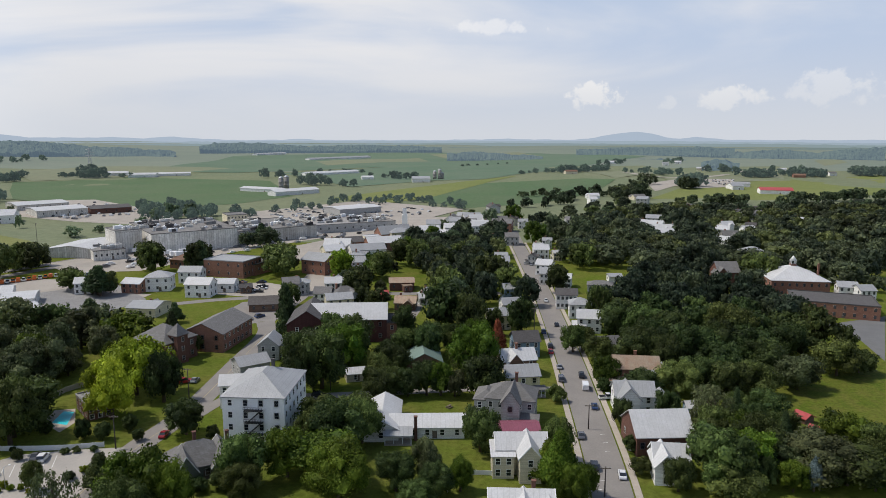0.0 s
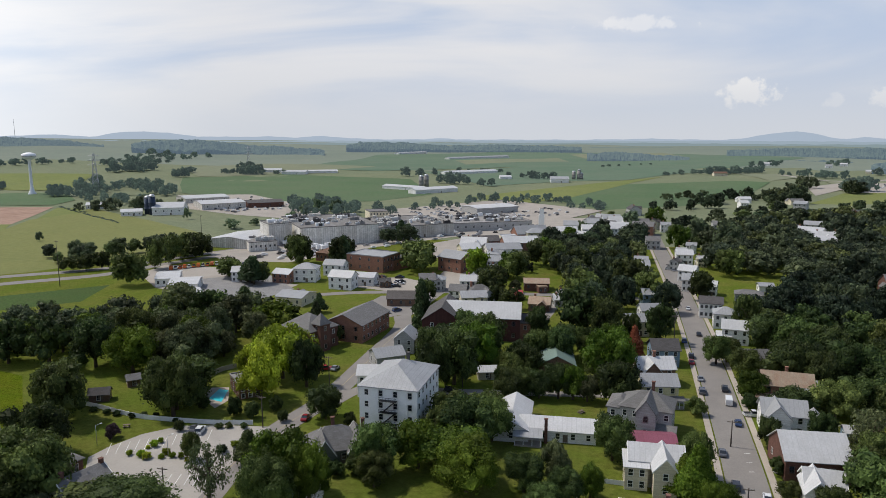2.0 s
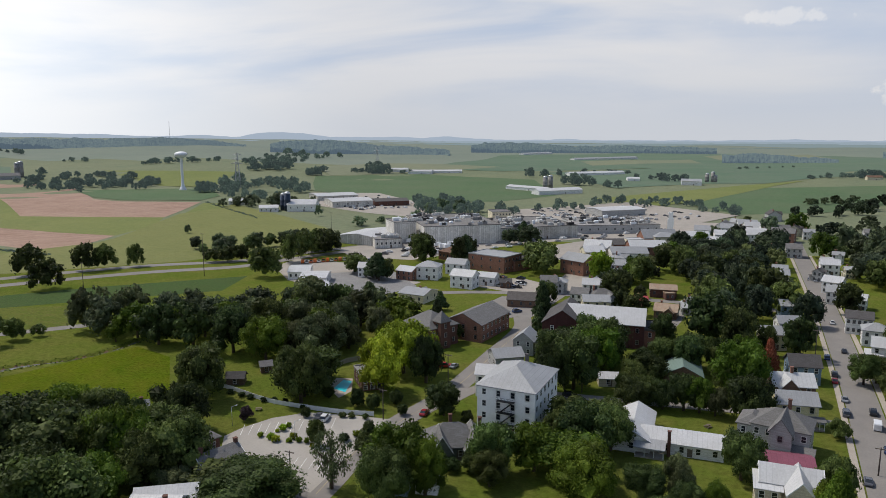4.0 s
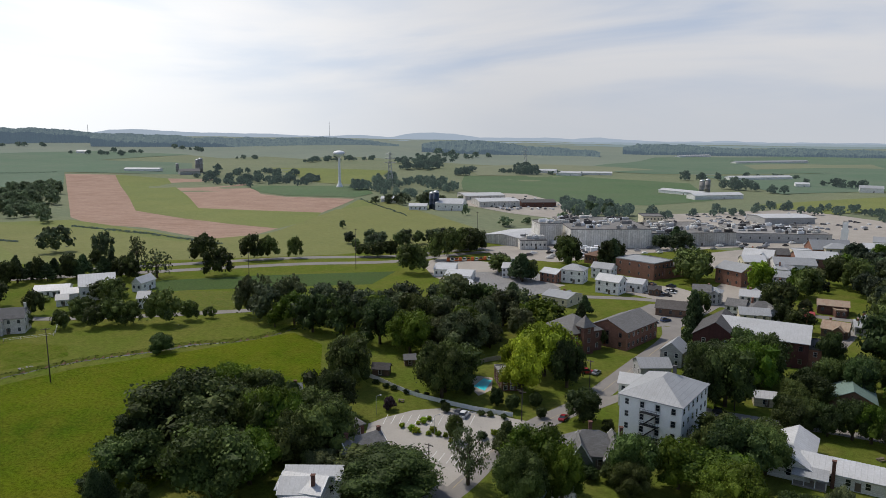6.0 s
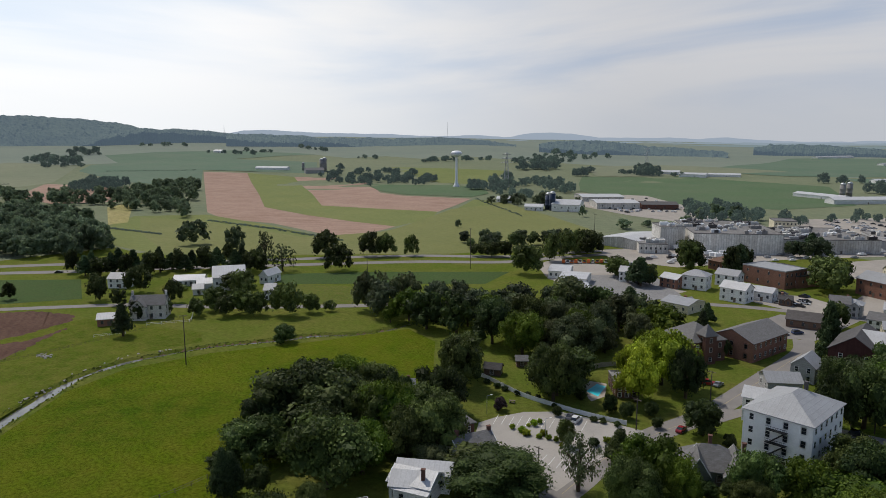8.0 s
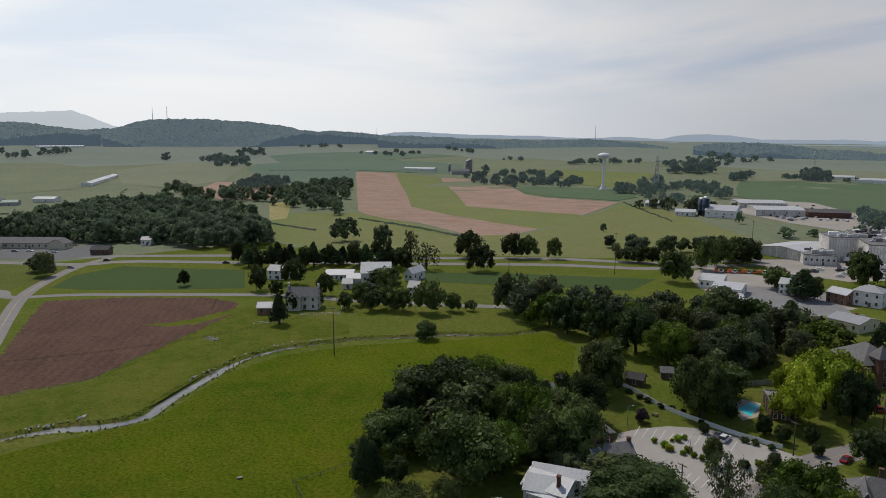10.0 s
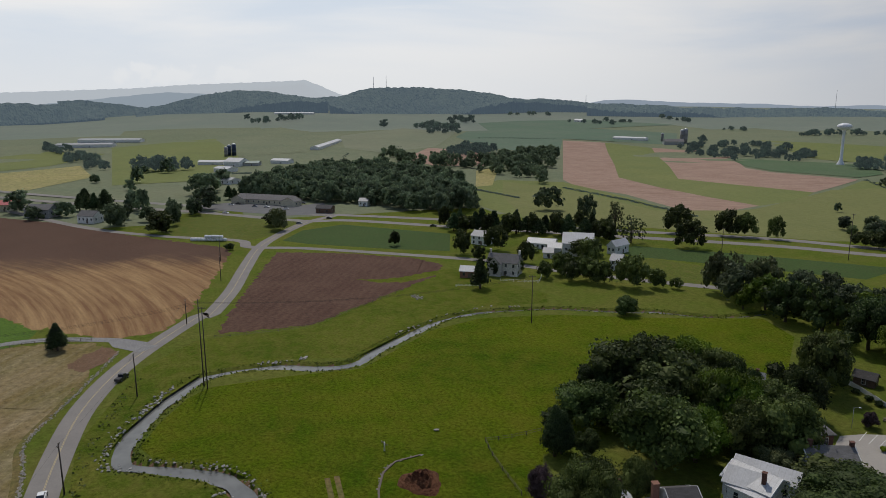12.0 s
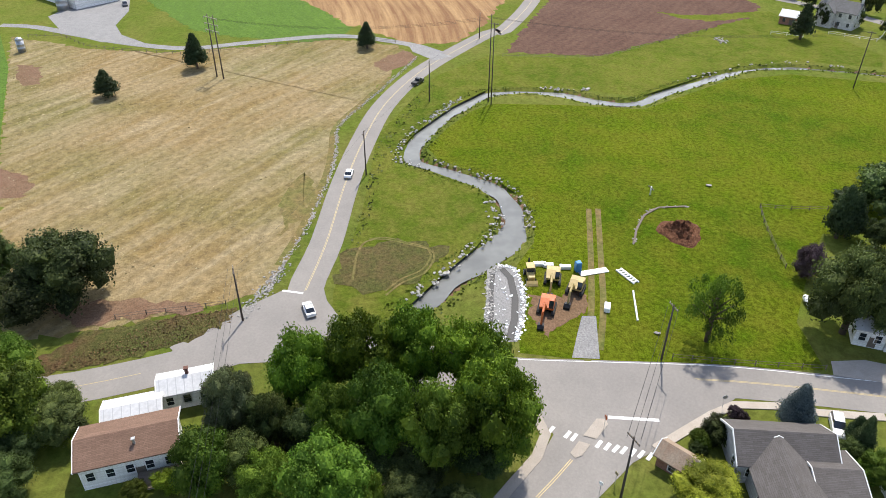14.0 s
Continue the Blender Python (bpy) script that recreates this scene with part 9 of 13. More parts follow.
house("white house on the main street", 54.7, 364.6, -12.5, [(0, 0, 0, 6.73, 8, 6, "gable", 2.4, 2, (3, 2))], SIDING_WHITE, ROOF_SILVER, "house", "house", "town houses")
house("white house on the main street", 63.9, 356.5, -16.5, [(0, 0, 0, 4.87, 8, 5, "gable", 2, 2, (3, 2))], SIDING_WHITE, ROOF_WHITE, "house", "house", "town houses")
house("cream house on the main street", 35.2, 399.1, 0.1, [(0, 0, 0, 5.48, 8, 6, "gable", 2.4, 2, (3, 2))], SIDING_CREAM, ROOF_SILVER, "house", "house", "town houses")
house("house closing the main street", 48.4, 492.3, 0.1, [(0, 0, 0, 9.09, 10, 6, "gable", 2.4, 2, (3, 2))], SIDING_GREY, ROOF_GREY, "house", "house", "town houses")
house("grey house among trees", 107.8, 588.4, 0.6, [(0, 0, 0, 9.9, 12, 6, "gable", 2.4, 2, (3, 2))], SIDING_GREY, ROOF_GREY, "house", "house", "town houses")
house("white house among trees", 181.3, 602.8, -17.8, [(0, 0, 0, 12.48, 12, 6, "gable", 2.4, 2, (3, 2))], SIDING_WHITE, ROOF_SILVER, "house", "house", "town houses")
house("white house among trees", 163.9, 771.7, 5.7, [(0, 0, 0, 8.21, 12, 6, "gable", 2.4, 2, (3, 2))], SIDING_WHITE, ROOF_WHITE, "house", "house", "town houses")
house("grey house among trees", 221.9, 780.7, -25.4, [(0, 0, 0, 12.17, 14, 6, "gable", 2.4, 2, (3, 2))], SIDING_GREY, ROOF_SILVER, "house", "house", "town houses")
house("white house among trees", 290.7, 574.5, 0.5, [(0, 0, 0, 7.39, 10, 6, "gable", 2.4, 2, (3, 2))], SIDING_WHITE, ROOF_WHITE, "house", "house", "town houses")
house("brick house at the end of town", 47.6, 560.1, -12.3, [(0, 0, 0, 15.76, 12, 7, "gable", 2.8, 2, (3, 2))], BRICK, ROOF_GREY, "house", "house", "town houses")
house("white store at the end of town", 29.3, 564.1, -13.3, [(0, 0, 0, 14.67, 12, 6, "gable", 2.4, 2, (3, 2))], SIDING_WHITE, ROOF_WHITE, "house", "house", "town houses")
house("white house at the end of town", 9.5, 572.4, 0.4, [(0, 0, 0, 9.15, 12, 7, "gable", 2.8, 2, (3, 2))], SIDING_WHITE, ROOF_SILVER, "house", "house", "town houses")
house("pale house at the end of town", -0.3, 508.0, -12.8, [(0, 0, 0, 12.52, 12, 6, "gable", 2.4, 2, (3, 2))], SIDING_CREAM, ROOF_WHITE, "house", "house", "town houses")
house("white house at the end of town", -7.4, 554.8, 0.3, [(0, 0, 0, 11.09, 12, 7, "gable", 2.8, 2, (3, 2))], SIDING_WHITE, ROOF_SILVER, "house", "house", "town houses")
house("brown-roofed house by the centre", -55.8, 321.5, 0.1, [(0, 0, 0, 7.81, 9, 5.5, "gable", 2.2, 2, (3, 2))], SIDING_WHITE, ROOF_GREY, "house", "house", "town houses")
house("pale house with hipped grey roof", -45.8, 313.1, 0.1, [(0, 0, 0, 9.38, 10, 5, "hip", 2, 2, (3, 2))], SIDING_CREAM, ROOF_SILVER, "house", "house", "town houses")
house("large pale house with white hipped roof", -69.7, 396.9, -11.7, [(0, 0, 0, 16.84, 15, 7, "hip", 2.8, 2, (3, 2))], BRICK, ROOF_WHITE, "house", "house", "town houses")
house("brick store with flat roof", -60.5, 464.8, 22.1, [(0, 0, 0, 12.62, 14, 7, "gable", 2.8, 2, (3, 2))], BRICK, ROOF_DARK, "house", "house", "town houses")
house("white house among trees", 167.8, 565.3, -30.9, [(0, 0, 0, 20.22, 14, 6, "gable", 2.4, 2, (3, 2))], SIDING_WHITE, ROOF_WHITE, "house", "house", "town houses")
house("white house among trees", 161.4, 516.8, 0.2, [(0, 0, 0, 16.53, 14, 6, "gable", 2.4, 2, (3, 2))], SIDING_WHITE, ROOF_WHITE, "house", "house", "town houses")
house("grey house among trees", 282.5, 642.6, 1.4, [(0, 0, 0, 17.64, 12, 6, "gable", 2.4, 2, (3, 2))], SIDING_GREY, ROOF_GREY, "house", "house", "town houses")
house("white house among trees", 210.9, 532.6, -26.2, [(0, 0, 0, 14.01, 10, 6, "gable", 2.4, 2, (3, 2))], SIDING_WHITE, ROOF_WHITE, "house", "house", "town houses")
house("white house among trees", 194.7, 474.9, -40.9, [(0, 0, 0, 11.29, 10, 6, "gable", 2.4, 2, (3, 2))], SIDING_WHITE, ROOF_WHITE, "house", "house", "town houses")
house("white house among trees", 231.1, 530.1, 0.3, [(0, 0, 0, 8.52, 10, 6, "gable", 2.4, 2, (3, 2))], SIDING_WHITE, ROOF_WHITE, "house", "house", "town houses")
house("white house among trees", 197.3, 336.8, -16.8, [(0, 0, 0, 8.51, 9, 5, "gable", 2, 2, (3, 2))], SIDING_WHITE, ROOF_SILVER, "house", "house", "town houses")
house("white house among trees", 201.5, 329.7, 0.1, [(0, 0, 0, 7.22, 9, 5, "gable", 2, 2, (3, 2))], SIDING_WHITE, ROOF_SILVER, "house", "house", "town houses")
town_house("cream gabled house with silver metal roof in the town", -130.4, 309.2, 76, 4.8, 3, SIDING_CREAM, ROOF_SILVER)
town_house("brown gabled house with dark shingled roof in the town", -98.2, 343.0, 20, 5.7, 3, SIDING_BROWN, ROOF_DARK)
town_house("grey hip-roofed house with silver metal roof in the town", -70.5, 342.1, 5, 8.3, 5.5, SIDING_GREY, ROOF_SILVER, "hip")
town_house("white gabled house with white metal roof in the town", -54.3, 350.1, 80, 7.0, 5, SIDING_WHITE, ROOF_WHITE)
town_house("grey hip-roofed house with grey shingled roof in the town", -46.2, 322.4, 27, 13.9, 4.5, SIDING_GREY, ROOF_GREY, "hip")
town_house("grey gabled house with silver metal roof in the town", -44.9, 382.4, 13, 8.6, 4, SIDING_GREY, ROOF_SILVER)
town_house("white hip-roofed house with silver metal roof in the town", -51.9, 424.4, 90, 10.2, 5, SIDING_WHITE, ROOF_SILVER, "hip")
town_house("cream shop with white metal roof in the town", -49.6, 486.2, 24, 10.5, 7, SIDING_CREAM, ROOF_WHITE, "flat")
town_house("cream gabled house with white metal roof in the town", -67.3, 446.3, -1, 16.4, 7.5, SIDING_CREAM, ROOF_WHITE)
town_house("dark brick shop with rusty metal roof in the town", -18.1, 346.0, 110, 5.5, 3, BRICK_DARK, ROOF_RUST, "flat")
town_house("red brick gabled house with red metal roof in the town", -29.1, 328.7, 9, 5.3, 3, BRICK, ROOF_RED)
town_house("brown gabled house with rusty metal roof in the town", -16.8, 311.3, -5, 9.4, 3.4, SIDING_BROWN, ROOF_RUST)
town_house("white gabled house with white metal roof in the town", -7.5, 334.8, 71, 5.9, 3.2, SIDING_WHITE, ROOF_WHITE)
town_house("grey gabled house with white metal roof in the town", -8.4, 320.1, 18, 6.1, 3.4, SIDING_GREY, ROOF_WHITE)
town_house("white gabled house with grey shingled roof in the town", 7.8, 584.2, 81, 13.9, 7, SIDING_WHITE, ROOF_GREY)
town_house("white gabled house with silver metal roof in the town", 18.2, 610.1, -23, 10.7, 6.5, SIDING_WHITE, ROOF_SILVER)
town_house("white gabled house with white metal roof in the town", 31.6, 589.9, 13, 19.6, 6, SIDING_WHITE, ROOF_WHITE)
town_house("red brick gabled house with grey shingled roof in the town", 22.1, 572.6, -12, 10.0, 6, BRICK, ROOF_GREY)
town_house("cream shop with brown slate roof in the town", 46.7, 595.3, -26, 13.3, 6, SIDING_CREAM, ROOF_SLATE, "flat")
town_house("grey gabled house with dark shingled roof in the town", 48.8, 687.3, 101, 13.2, 6, SIDING_GREY, ROOF_DARK)
town_house("white gabled house with silver metal roof in the town", 35.3, 420.7, -2, 7.4, 5, SIDING_WHITE, ROOF_SILVER)
town_house("white gabled house with white metal roof in the town", 37.1, 490.8, -15, 7.1, 5, SIDING_WHITE, ROOF_WHITE)
town_house("white gabled house with dark shingled roof in the town", 163.2, 574.7, 106, 12.4, 5, SIDING_WHITE, ROOF_DARK)
town_house("white gabled house with white metal roof in the town", 168.6, 536.0, -11, 16.0, 5, SIDING_WHITE, ROOF_WHITE)
town_house("cream gabled house with white metal roof in the town", 184.1, 557.1, 66, 8.4, 5, SIDING_CREAM, ROOF_WHITE)
town_house("white gabled house with white metal roof in the town", 227.9, 564.3, 11, 10.7, 5, SIDING_WHITE, ROOF_WHITE)
town_house("grey gabled house with grey shingled roof in the town", 210.4, 512.4, -2, 12.3, 4, SIDING_GREY, ROOF_GREY)
town_house("white gabled house with dark shingled roof in the town", 245.3, 556.9, -29, 7.8, 5.5, SIDING_WHITE, ROOF_DARK)
town_house("red brick gabled house with grey shingled roof in the town", 247.9, 714.0, 87, 10.8, 5, BRICK, ROOF_GREY)
town_house("brown gabled house with dark shingled roof in the town", 280.6, 661.4, -17, 9.2, 5, SIDING_BROWN, ROOF_DARK)
town_house("white gabled house with white metal roof in the town", 305.5, 600.8, -32, 7.5, 5, SIDING_WHITE, ROOF_WHITE)
town_house("white gabled house with white metal roof in the town", 436.9, 712.7, 92, 6.7, 5, SIDING_WHITE, ROOF_WHITE)
town_house("white gabled house with white metal roof in the town", 62.3, 455.4, 1, 5.9, 5.5, SIDING_WHITE, ROOF_WHITE)
town_house("white gabled house with silver metal roof in the town", 71.5, 477.8, -12, 6.2, 5.5, SIDING_WHITE, ROOF_SILVER)
town_house("grey gabled house with dark shingled roof in the town", 54.1, 416.6, 65, 6.0, 5.5, SIDING_GREY, ROOF_DARK)
town_house("cream gabled house with white metal roof in the town", 70.7, 431.2, 11, 5.6, 5, SIDING_CREAM, ROOF_WHITE)
town_house("white gabled house with silver metal roof in the town", 65.7, 576.0, -0, 7.4, 6, SIDING_WHITE, ROOF_SILVER)
town_house("cream gabled house with brown slate roof in the town", 58.1, 594.1, 77, 9.5, 6, SIDING_CREAM, ROOF_SLATE)
steeple(-31.3, 571.2, 15.0, 12.0, TRIM)
house("brick church with long grey roof", -36.5, 511.6, 27.1, [(0, 0, 0, 24.06, 14, 6, "gable", 5, 1, (8, 2))], BRICK, ROOF_SILVER, "church", "church", "")
water_tower(-658.7, 747.2, 50.8)
car_rows("parked cars filling the factory car park", [(-185, 560), (-120, 555), (0, 690), (-90, 775)], 150, 3)
car_rows("parked cars and trucks beside the warehouses", [(-380, 655), (-330, 625), (-270, 690), (-390, 780)], 90, 4)
car_rows("parked cars along the truck yard", [(-215, 405), (-180, 402), (-20, 590), (-60, 590)], 70, 5)
silo(-404.3, 600.5, 15.2, 3.2, SILO_BLUE, "dark blue enamelled farm silo")
silo(-396.9, 596.4, 17.0, 3.2, SILO_BLUE, "dark blue enamelled farm silo")
silo(-1060.4, 42.0, 12.2, 2.6, SILO_GREY, "grey concrete farm silo with metal dome")
silo(-1072.2, 47.1, 13.7, 3, SILO_BLUE, "dark blue enamelled farm silo")
silo(-1068.4, 53.5, 15.7, 3.2, SILO_BLUE, "dark blue enamelled farm silo")
silo(-221.3, 965.1, 15.2, 3.4, SILO_GREY, "grey concrete farm silo with metal dome")
silo(-216.3, 975.2, 16.0, 3.4, SILO_GREY, "grey concrete farm silo with metal dome")
silo(-13.9, 1181.4, 12.1, 3, SILO_GREY, "grey concrete farm silo with metal dome")
silo(-5.4, 1181.6, 14.6, 3, SILO_GREY, "grey concrete farm silo with metal dome")
silo(-1.7, 1181.6, 9.5, 3, SILO_GREY, "grey concrete farm silo with metal dome")
silo(-1109.1, 816.7, 14.0, 2.6, SILO_GREY, "grey concrete farm silo with metal dome")
silo(-1075.9, 835.1, 21.7, 4, SILO_GREY, "grey concrete farm silo with metal dome")
silo(-1073.4, 840.0, 23.7, 4, SILO_GREY, "grey concrete farm silo with metal dome")
silo(-707.9, -298.6, 16.6, 2.2, SILO_GREY, "grey concrete farm silo with metal dome")
silo(-734.8, -300.9, 13.4, 2.4, SILO_GREY, "grey concrete farm silo with metal dome")
silo(-666.9, -295.2, 7.9, 2.4, STEEL, "round galvanised grain bin")
silo(-289.8, -182.3, 4.5, 1.5, TANK_WHITE, "white feed bin beside the long barn")
silo(-324.7, 185.4, 6.3, 2.2, TANK_WHITE, "white farm silo beside the barn")
silo(-233.5, -167.4, 4.2, 1.3, STEEL, "round galvanised grain bin")
silo(-287.2, -181.9, 6.1, 2.2, STEEL, "round galvanised grain bin")
lattice_tower(-599.4, 785.5, 47.8, 30)
lattice_tower(-645.0, 1296.4, 46, 30)
radio_mast(-2370, 582, 35, 124)
radio_mast(-2359, 623, 37, 126)
radio_mast(-2102, 1238, 29, 68)
radio_mast(-1743, 1929, 75)
utility_pole(-202.0, -2.2, 25.9, 0, 0, label="very tall bare wooden power pole beside the creek")
utility_pole(-199.4, -1.3, 24.3, 70, 1, label="very tall wooden power pole with crossarm beside the creek")
utility_pole(-223.6, 112.5, 18.0, 60, 1, label="tall wooden power pole standing in the meadow")
utility_pole(-200.4, -19.8, 12.5, 0, 1)
utility_pole(-151.6, -30.6, 11.6, 0, 1)
utility_pole(-94.4, -42.9, 11.4, 20, 1)
utility_pole(-90.4, 29.6, 11.6, 20, 1)
utility_pole(-62.2, 19.3, 12.0, 30, 1)
utility_pole(-369.7, 8.5, 11.4, 0, 1)
utility_pole(-264.5, -7.2, 9.4, 0, 1)
utility_pole(-326.0, 7.1, 12.1, 0, 1)
lattice_arms_pole(-214.4, -89.1, 20.2, 60)
utility_pole(-34.9, 208.6, 9.5, 0, 1)
utility_pole(-83.1, 168.1, 9.0, 0, 1)
utility_pole(39.4, 180.2, 7.1, 0, 1)
utility_pole(35.7, 144.4, 7.2, 0, 1)
utility_pole(-87.1, 127.9, 8.0, 0, 1)
utility_pole(35.3, 263.9, 12.4, 0, 1)
utility_pole(-75.9, 200.4, 10.1, 0, 1)
utility_pole(-263.0, 310.9, 24.0, 0, 1)
utility_pole(-295.7, 259.5, 14.5, 0, 1)
utility_pole(-241.2, 413.8, 25.4, 0, 1)
wire((-202.9, -3.1, 24.9), (-224.5, 111.6, 17.7), 3)
wire((-202.9, -3.1, 24.9), (-215.3, -90.0, 19), 3)
wire((-94.4, -43.8, 11.2), (-30, -28.9, 11), 1.2)
wire((-90.4, 28.7, 11.4), (-62.2, 18.4, 11.8), 0.8, 0.03)
wire((-202.0, -2.2, 24.9), (-223.6, 112.5, 17.7), 3)
wire((-202.0, -2.2, 24.9), (-214.4, -89.1, 19), 3)
wire((-94.4, -42.9, 11.2), (-30, -28.0, 11), 1.2)
wire((-90.4, 29.6, 11.4), (-62.2, 19.3, 11.8), 0.8, 0.03)
wire((-201.1, -1.3, 24.9), (-222.7, 113.4, 17.7), 3)
wire((-201.1, -1.3, 24.9), (-213.5, -88.2, 19), 3)
wire((-94.4, -42.0, 11.2), (-30, -27.1, 11), 1.2)
wire((-90.4, 30.5, 11.4), (-62.2, 20.2, 11.8), 0.8, 0.03)
wire((-200.4, -19.8, 12.3), (-151.6, -30.6, 11.4), 1.2)
wire((-151.6, -30.6, 11.4), (-94.4, -42.9, 11.2), 1.2)
wire((-200.4, -19.8, 12.3), (-264.5, -7.2, 9.2), 1.2)
wire((-264.5, -7.2, 9.2), (-326.0, 7.1, 11.9), 1.2)
wire((-326.0, 7.1, 11.9), (-369.7, 8.5, 11.2), 1.2)
loader(-112.3, 8.3, 7)
excavator(-111.4, 12.6, -6, MACHINE_YELLOW, "pale yellow tracked excavator on bare earth")
excavator(-108.5, 16.8, -18, MACHINE_YELLOW, "pale yellow tracked excavator with lowered arm")
excavator(-102.3, 11.1, -11, MACHINE_ORANGE, "orange tracked excavator with lowered bucket")
drape("lined_basin", "grey lined channel basin with pale stones along its sides", [(-113.9, -0.1), (-116.1, 2.5), (-115.5, 5.3), (-110.4, 6.9), (-105.1, 7.5), (-98.4, 7), (-92.9, 5.7), (-92.4, 0.5), (-97.8, -0.3), (-106.2, 0.2)], GRAVEL, 0.024, category="basin")
rocks("basin_stones", "pale stones along the lined basin", [(-115.7, 2.5), (-111.7, 0.4), (-102.8, 0.7), (-93.2, 0.3)], 0.35, 260, 0.2, PALE_STONE, 3)
rocks("basin_stones", "pale stones along the lined basin", [(-115.7, 2.5), (-114.4, 5.5), (-107.6, 6.9), (-100, 6.8), (-93.7, 5.7)], 0.35, 220, 0.21, TANK_WHITE, 4)
strip("basin_liner", "dark liner strip in the basin", [(-112.5, 1.1), (-106.2, 0.9), (-99.5, 1.1), (-93.3, 0.7)], 0.9, BLACK_STEEL, 0.1, category="liner")
strip("basin_liner", "dark liner strip in the basin", [(-114.5, 2.8), (-111.6, 4.5), (-104.9, 5.4), (-99.1, 5.3), (-93.3, 4.4)], 1.3, BLACK_STEEL, 0.1, category="liner")
rocks("basin_stones", "pale stones scattered in the basin", [(-110, 2.9), (-103, 3.2), (-93.4, 2.5)], 1.6, 40, 0.2, TANK_WHITE, 5)
drape("dirt_patch", "bare trampled earth round the machines", [(-106.8, 7.9), (-106.5, 13.7), (-109.5, 18.1), (-103.6, 19.7), (-99, 14.2), (-94.1, 11), (-100.1, 8.3)], DIRT, 0.03, category="bare earth", edge=1.0)
drape("drive_gravel", "short gravel drive onto the site", [(-100.9, 17.4), (-101.1, 19.9), (-89.7, 19.4), (-89.6, 14.8), (-96.1, 16.2)], GRAVEL, 0.078, category="drive")
strip("wheel_track", "worn earth wheel track in the grass", [(-89, 17.3), (-104.4, 19.4), (-123.5, 21), (-139.8, 22.1)], 1.2, ROUGH_GRASS, 0.05, category="track")
strip("wheel_track", "worn earth wheel track in the grass", [(-92, 19.7), (-104.6, 21.6), (-123.6, 23), (-140, 24.2)], 1.2, ROUGH_GRASS, 0.05, category="track")
mound(-131.4, 40.8, 5.4, 4.6, 1.9, MULCH, "brush_mound", "heap of reddish brown chopped brush on grass", "brush pile")
strip("brush_line", "low curved line of grey brush and earth", [(-126, 30.2), (-131.5, 31.5), (-137.9, 34.1), (-141.7, 37.9), (-142.8, 44.4)], 0.45, WOOD, 0.2, category="brush", thick=0.2)
rocks("brush_line_stones", "broken pale wood along the brush line", [(-126, 30.2), (-131.5, 31.5), (-137.9, 34.1), (-141.7, 37.9), (-142.8, 44.4)], 0.25, 90, 0.2, WOOD_PALE, 9, category="debris")
frame_rack(-114.0, 27.2, 33, 5.2, 1.2, 7)
beam(-104.8, 27.4, -3, 9.0, 0.3, 0.3, TRIM, "timber_beam", "long pale timber beam lying on grass", "beam")
beam(-103.3, 22.1, -9, 2.2, 1.1, 1.0, TANK_WHITE, "storage_box", "white storage box standing on grass", "box")
beam(-115.1, 17.7, 20, 1.2, 1.2, 2.2, BLUE_PLASTIC, "portable_toilet", "blue portable toilet with white roof", "toilet")
beam(-116.4, 10.3, 95, 2.5, 1.1, 0.7, TRIM, "wrapped_bale", "white wrapped building material on the site", "building material")
beam(-116.1, 12.0, 95, 2.0, 1.1, 0.7, TRIM, "wrapped_bale", "white wrapped building material on the site", "building material")
beam(-115.8, 15.3, 95, 2.2, 1.1, 0.7, TRIM, "wrapped_bale", "white wrapped building material on the site", "building material")
beam(-114.9, 20.8, 110, 6.0, 1.6, 0.2, STEEL, "steel_plate", "grey steel trench plates lying on grass", "steel plate")
bale_row(-431, -6, -423, 14, 11, 0)
bale_row(-427.4, 2, -423.4, 12, 6, 1)
tank(-107.8, 59.1, 2)
rocks("boulder", "grey boulder in the meadow", [(-153.7, 51.6), (-153.2, 51.6)], 0.2, 2, 0.9, STONE, 2)
rocks("boulder", "grey boulder in the meadow", [(-97.6, 30.0), (-97.1, 30.0)], 0.2, 2, 0.7, STONE, 2)
utility_pole(-147.7, 37.0, 2.2, 20, 1, label="short white post with crossbar in the meadow", mat=TRIM)
rocks("bank_stones", "boulders lining the creek bank", [(-140.9, -0.8), (-135.5, 1.8), (-129.5, 1.2), (-120.8, -4), (-112.8, -8), (-104.6, -13.2)], 0.8, 105, 0.33, PALE_STONE, 11)
rocks("bank_stones", "boulders lining the creek bank", [(-157.8, -19.3), (-160, -23.7), (-166.5, -24.8), (-178.6, -22.4), (-189.8, -17.2), (-203.5, -10.6)], 0.8, 120, 0.34, PALE_STONE, 12)
rocks("bank_stones", "boulders lining the creek bank", [(-160.5, -14.5), (-154.7, -2.9), (-148.9, 4.1), (-139.8, 7.9), (-131.3, 9)], 0.7, 70, 0.32, STONE, 13)
rocks("bank_stones", "boulders lining the creek bank", [(-214.4, 14.5), (-214.4, 30.3)], 0.8, 26, 0.42, STONE, 14)
rocks("bank_stones", "boulders lining the creek bank", [(-224.6, 58.3), (-238.9, 77.9), (-248, 101.3), (-243.8, 118.6)], 0.8, 40, 0.4, STONE, 15)
rocks("stone_wall", "low dry-stone wall beside the road", [(-241.8, -27.8), (-215.9, -34), (-198.7, -38.4), (-180.6, -43), (-163.4, -40.6), (-150.8, -39.3), (-135.6, -39.2), (-127.1, -39.1), (-111.9, -40.5), (-102.6, -41.2)], 0.3, 900, 0.2, STONE, 21, category="stone wall")
rocks("road_gravel_edge", "grey gravel bank at the road edge", [(-111.9, -40.5), (-106.2, -41.2), (-100.7, -42.3), (-95.7, -43.3)], 0.8, 260, 0.22, PALE_STONE, 22)
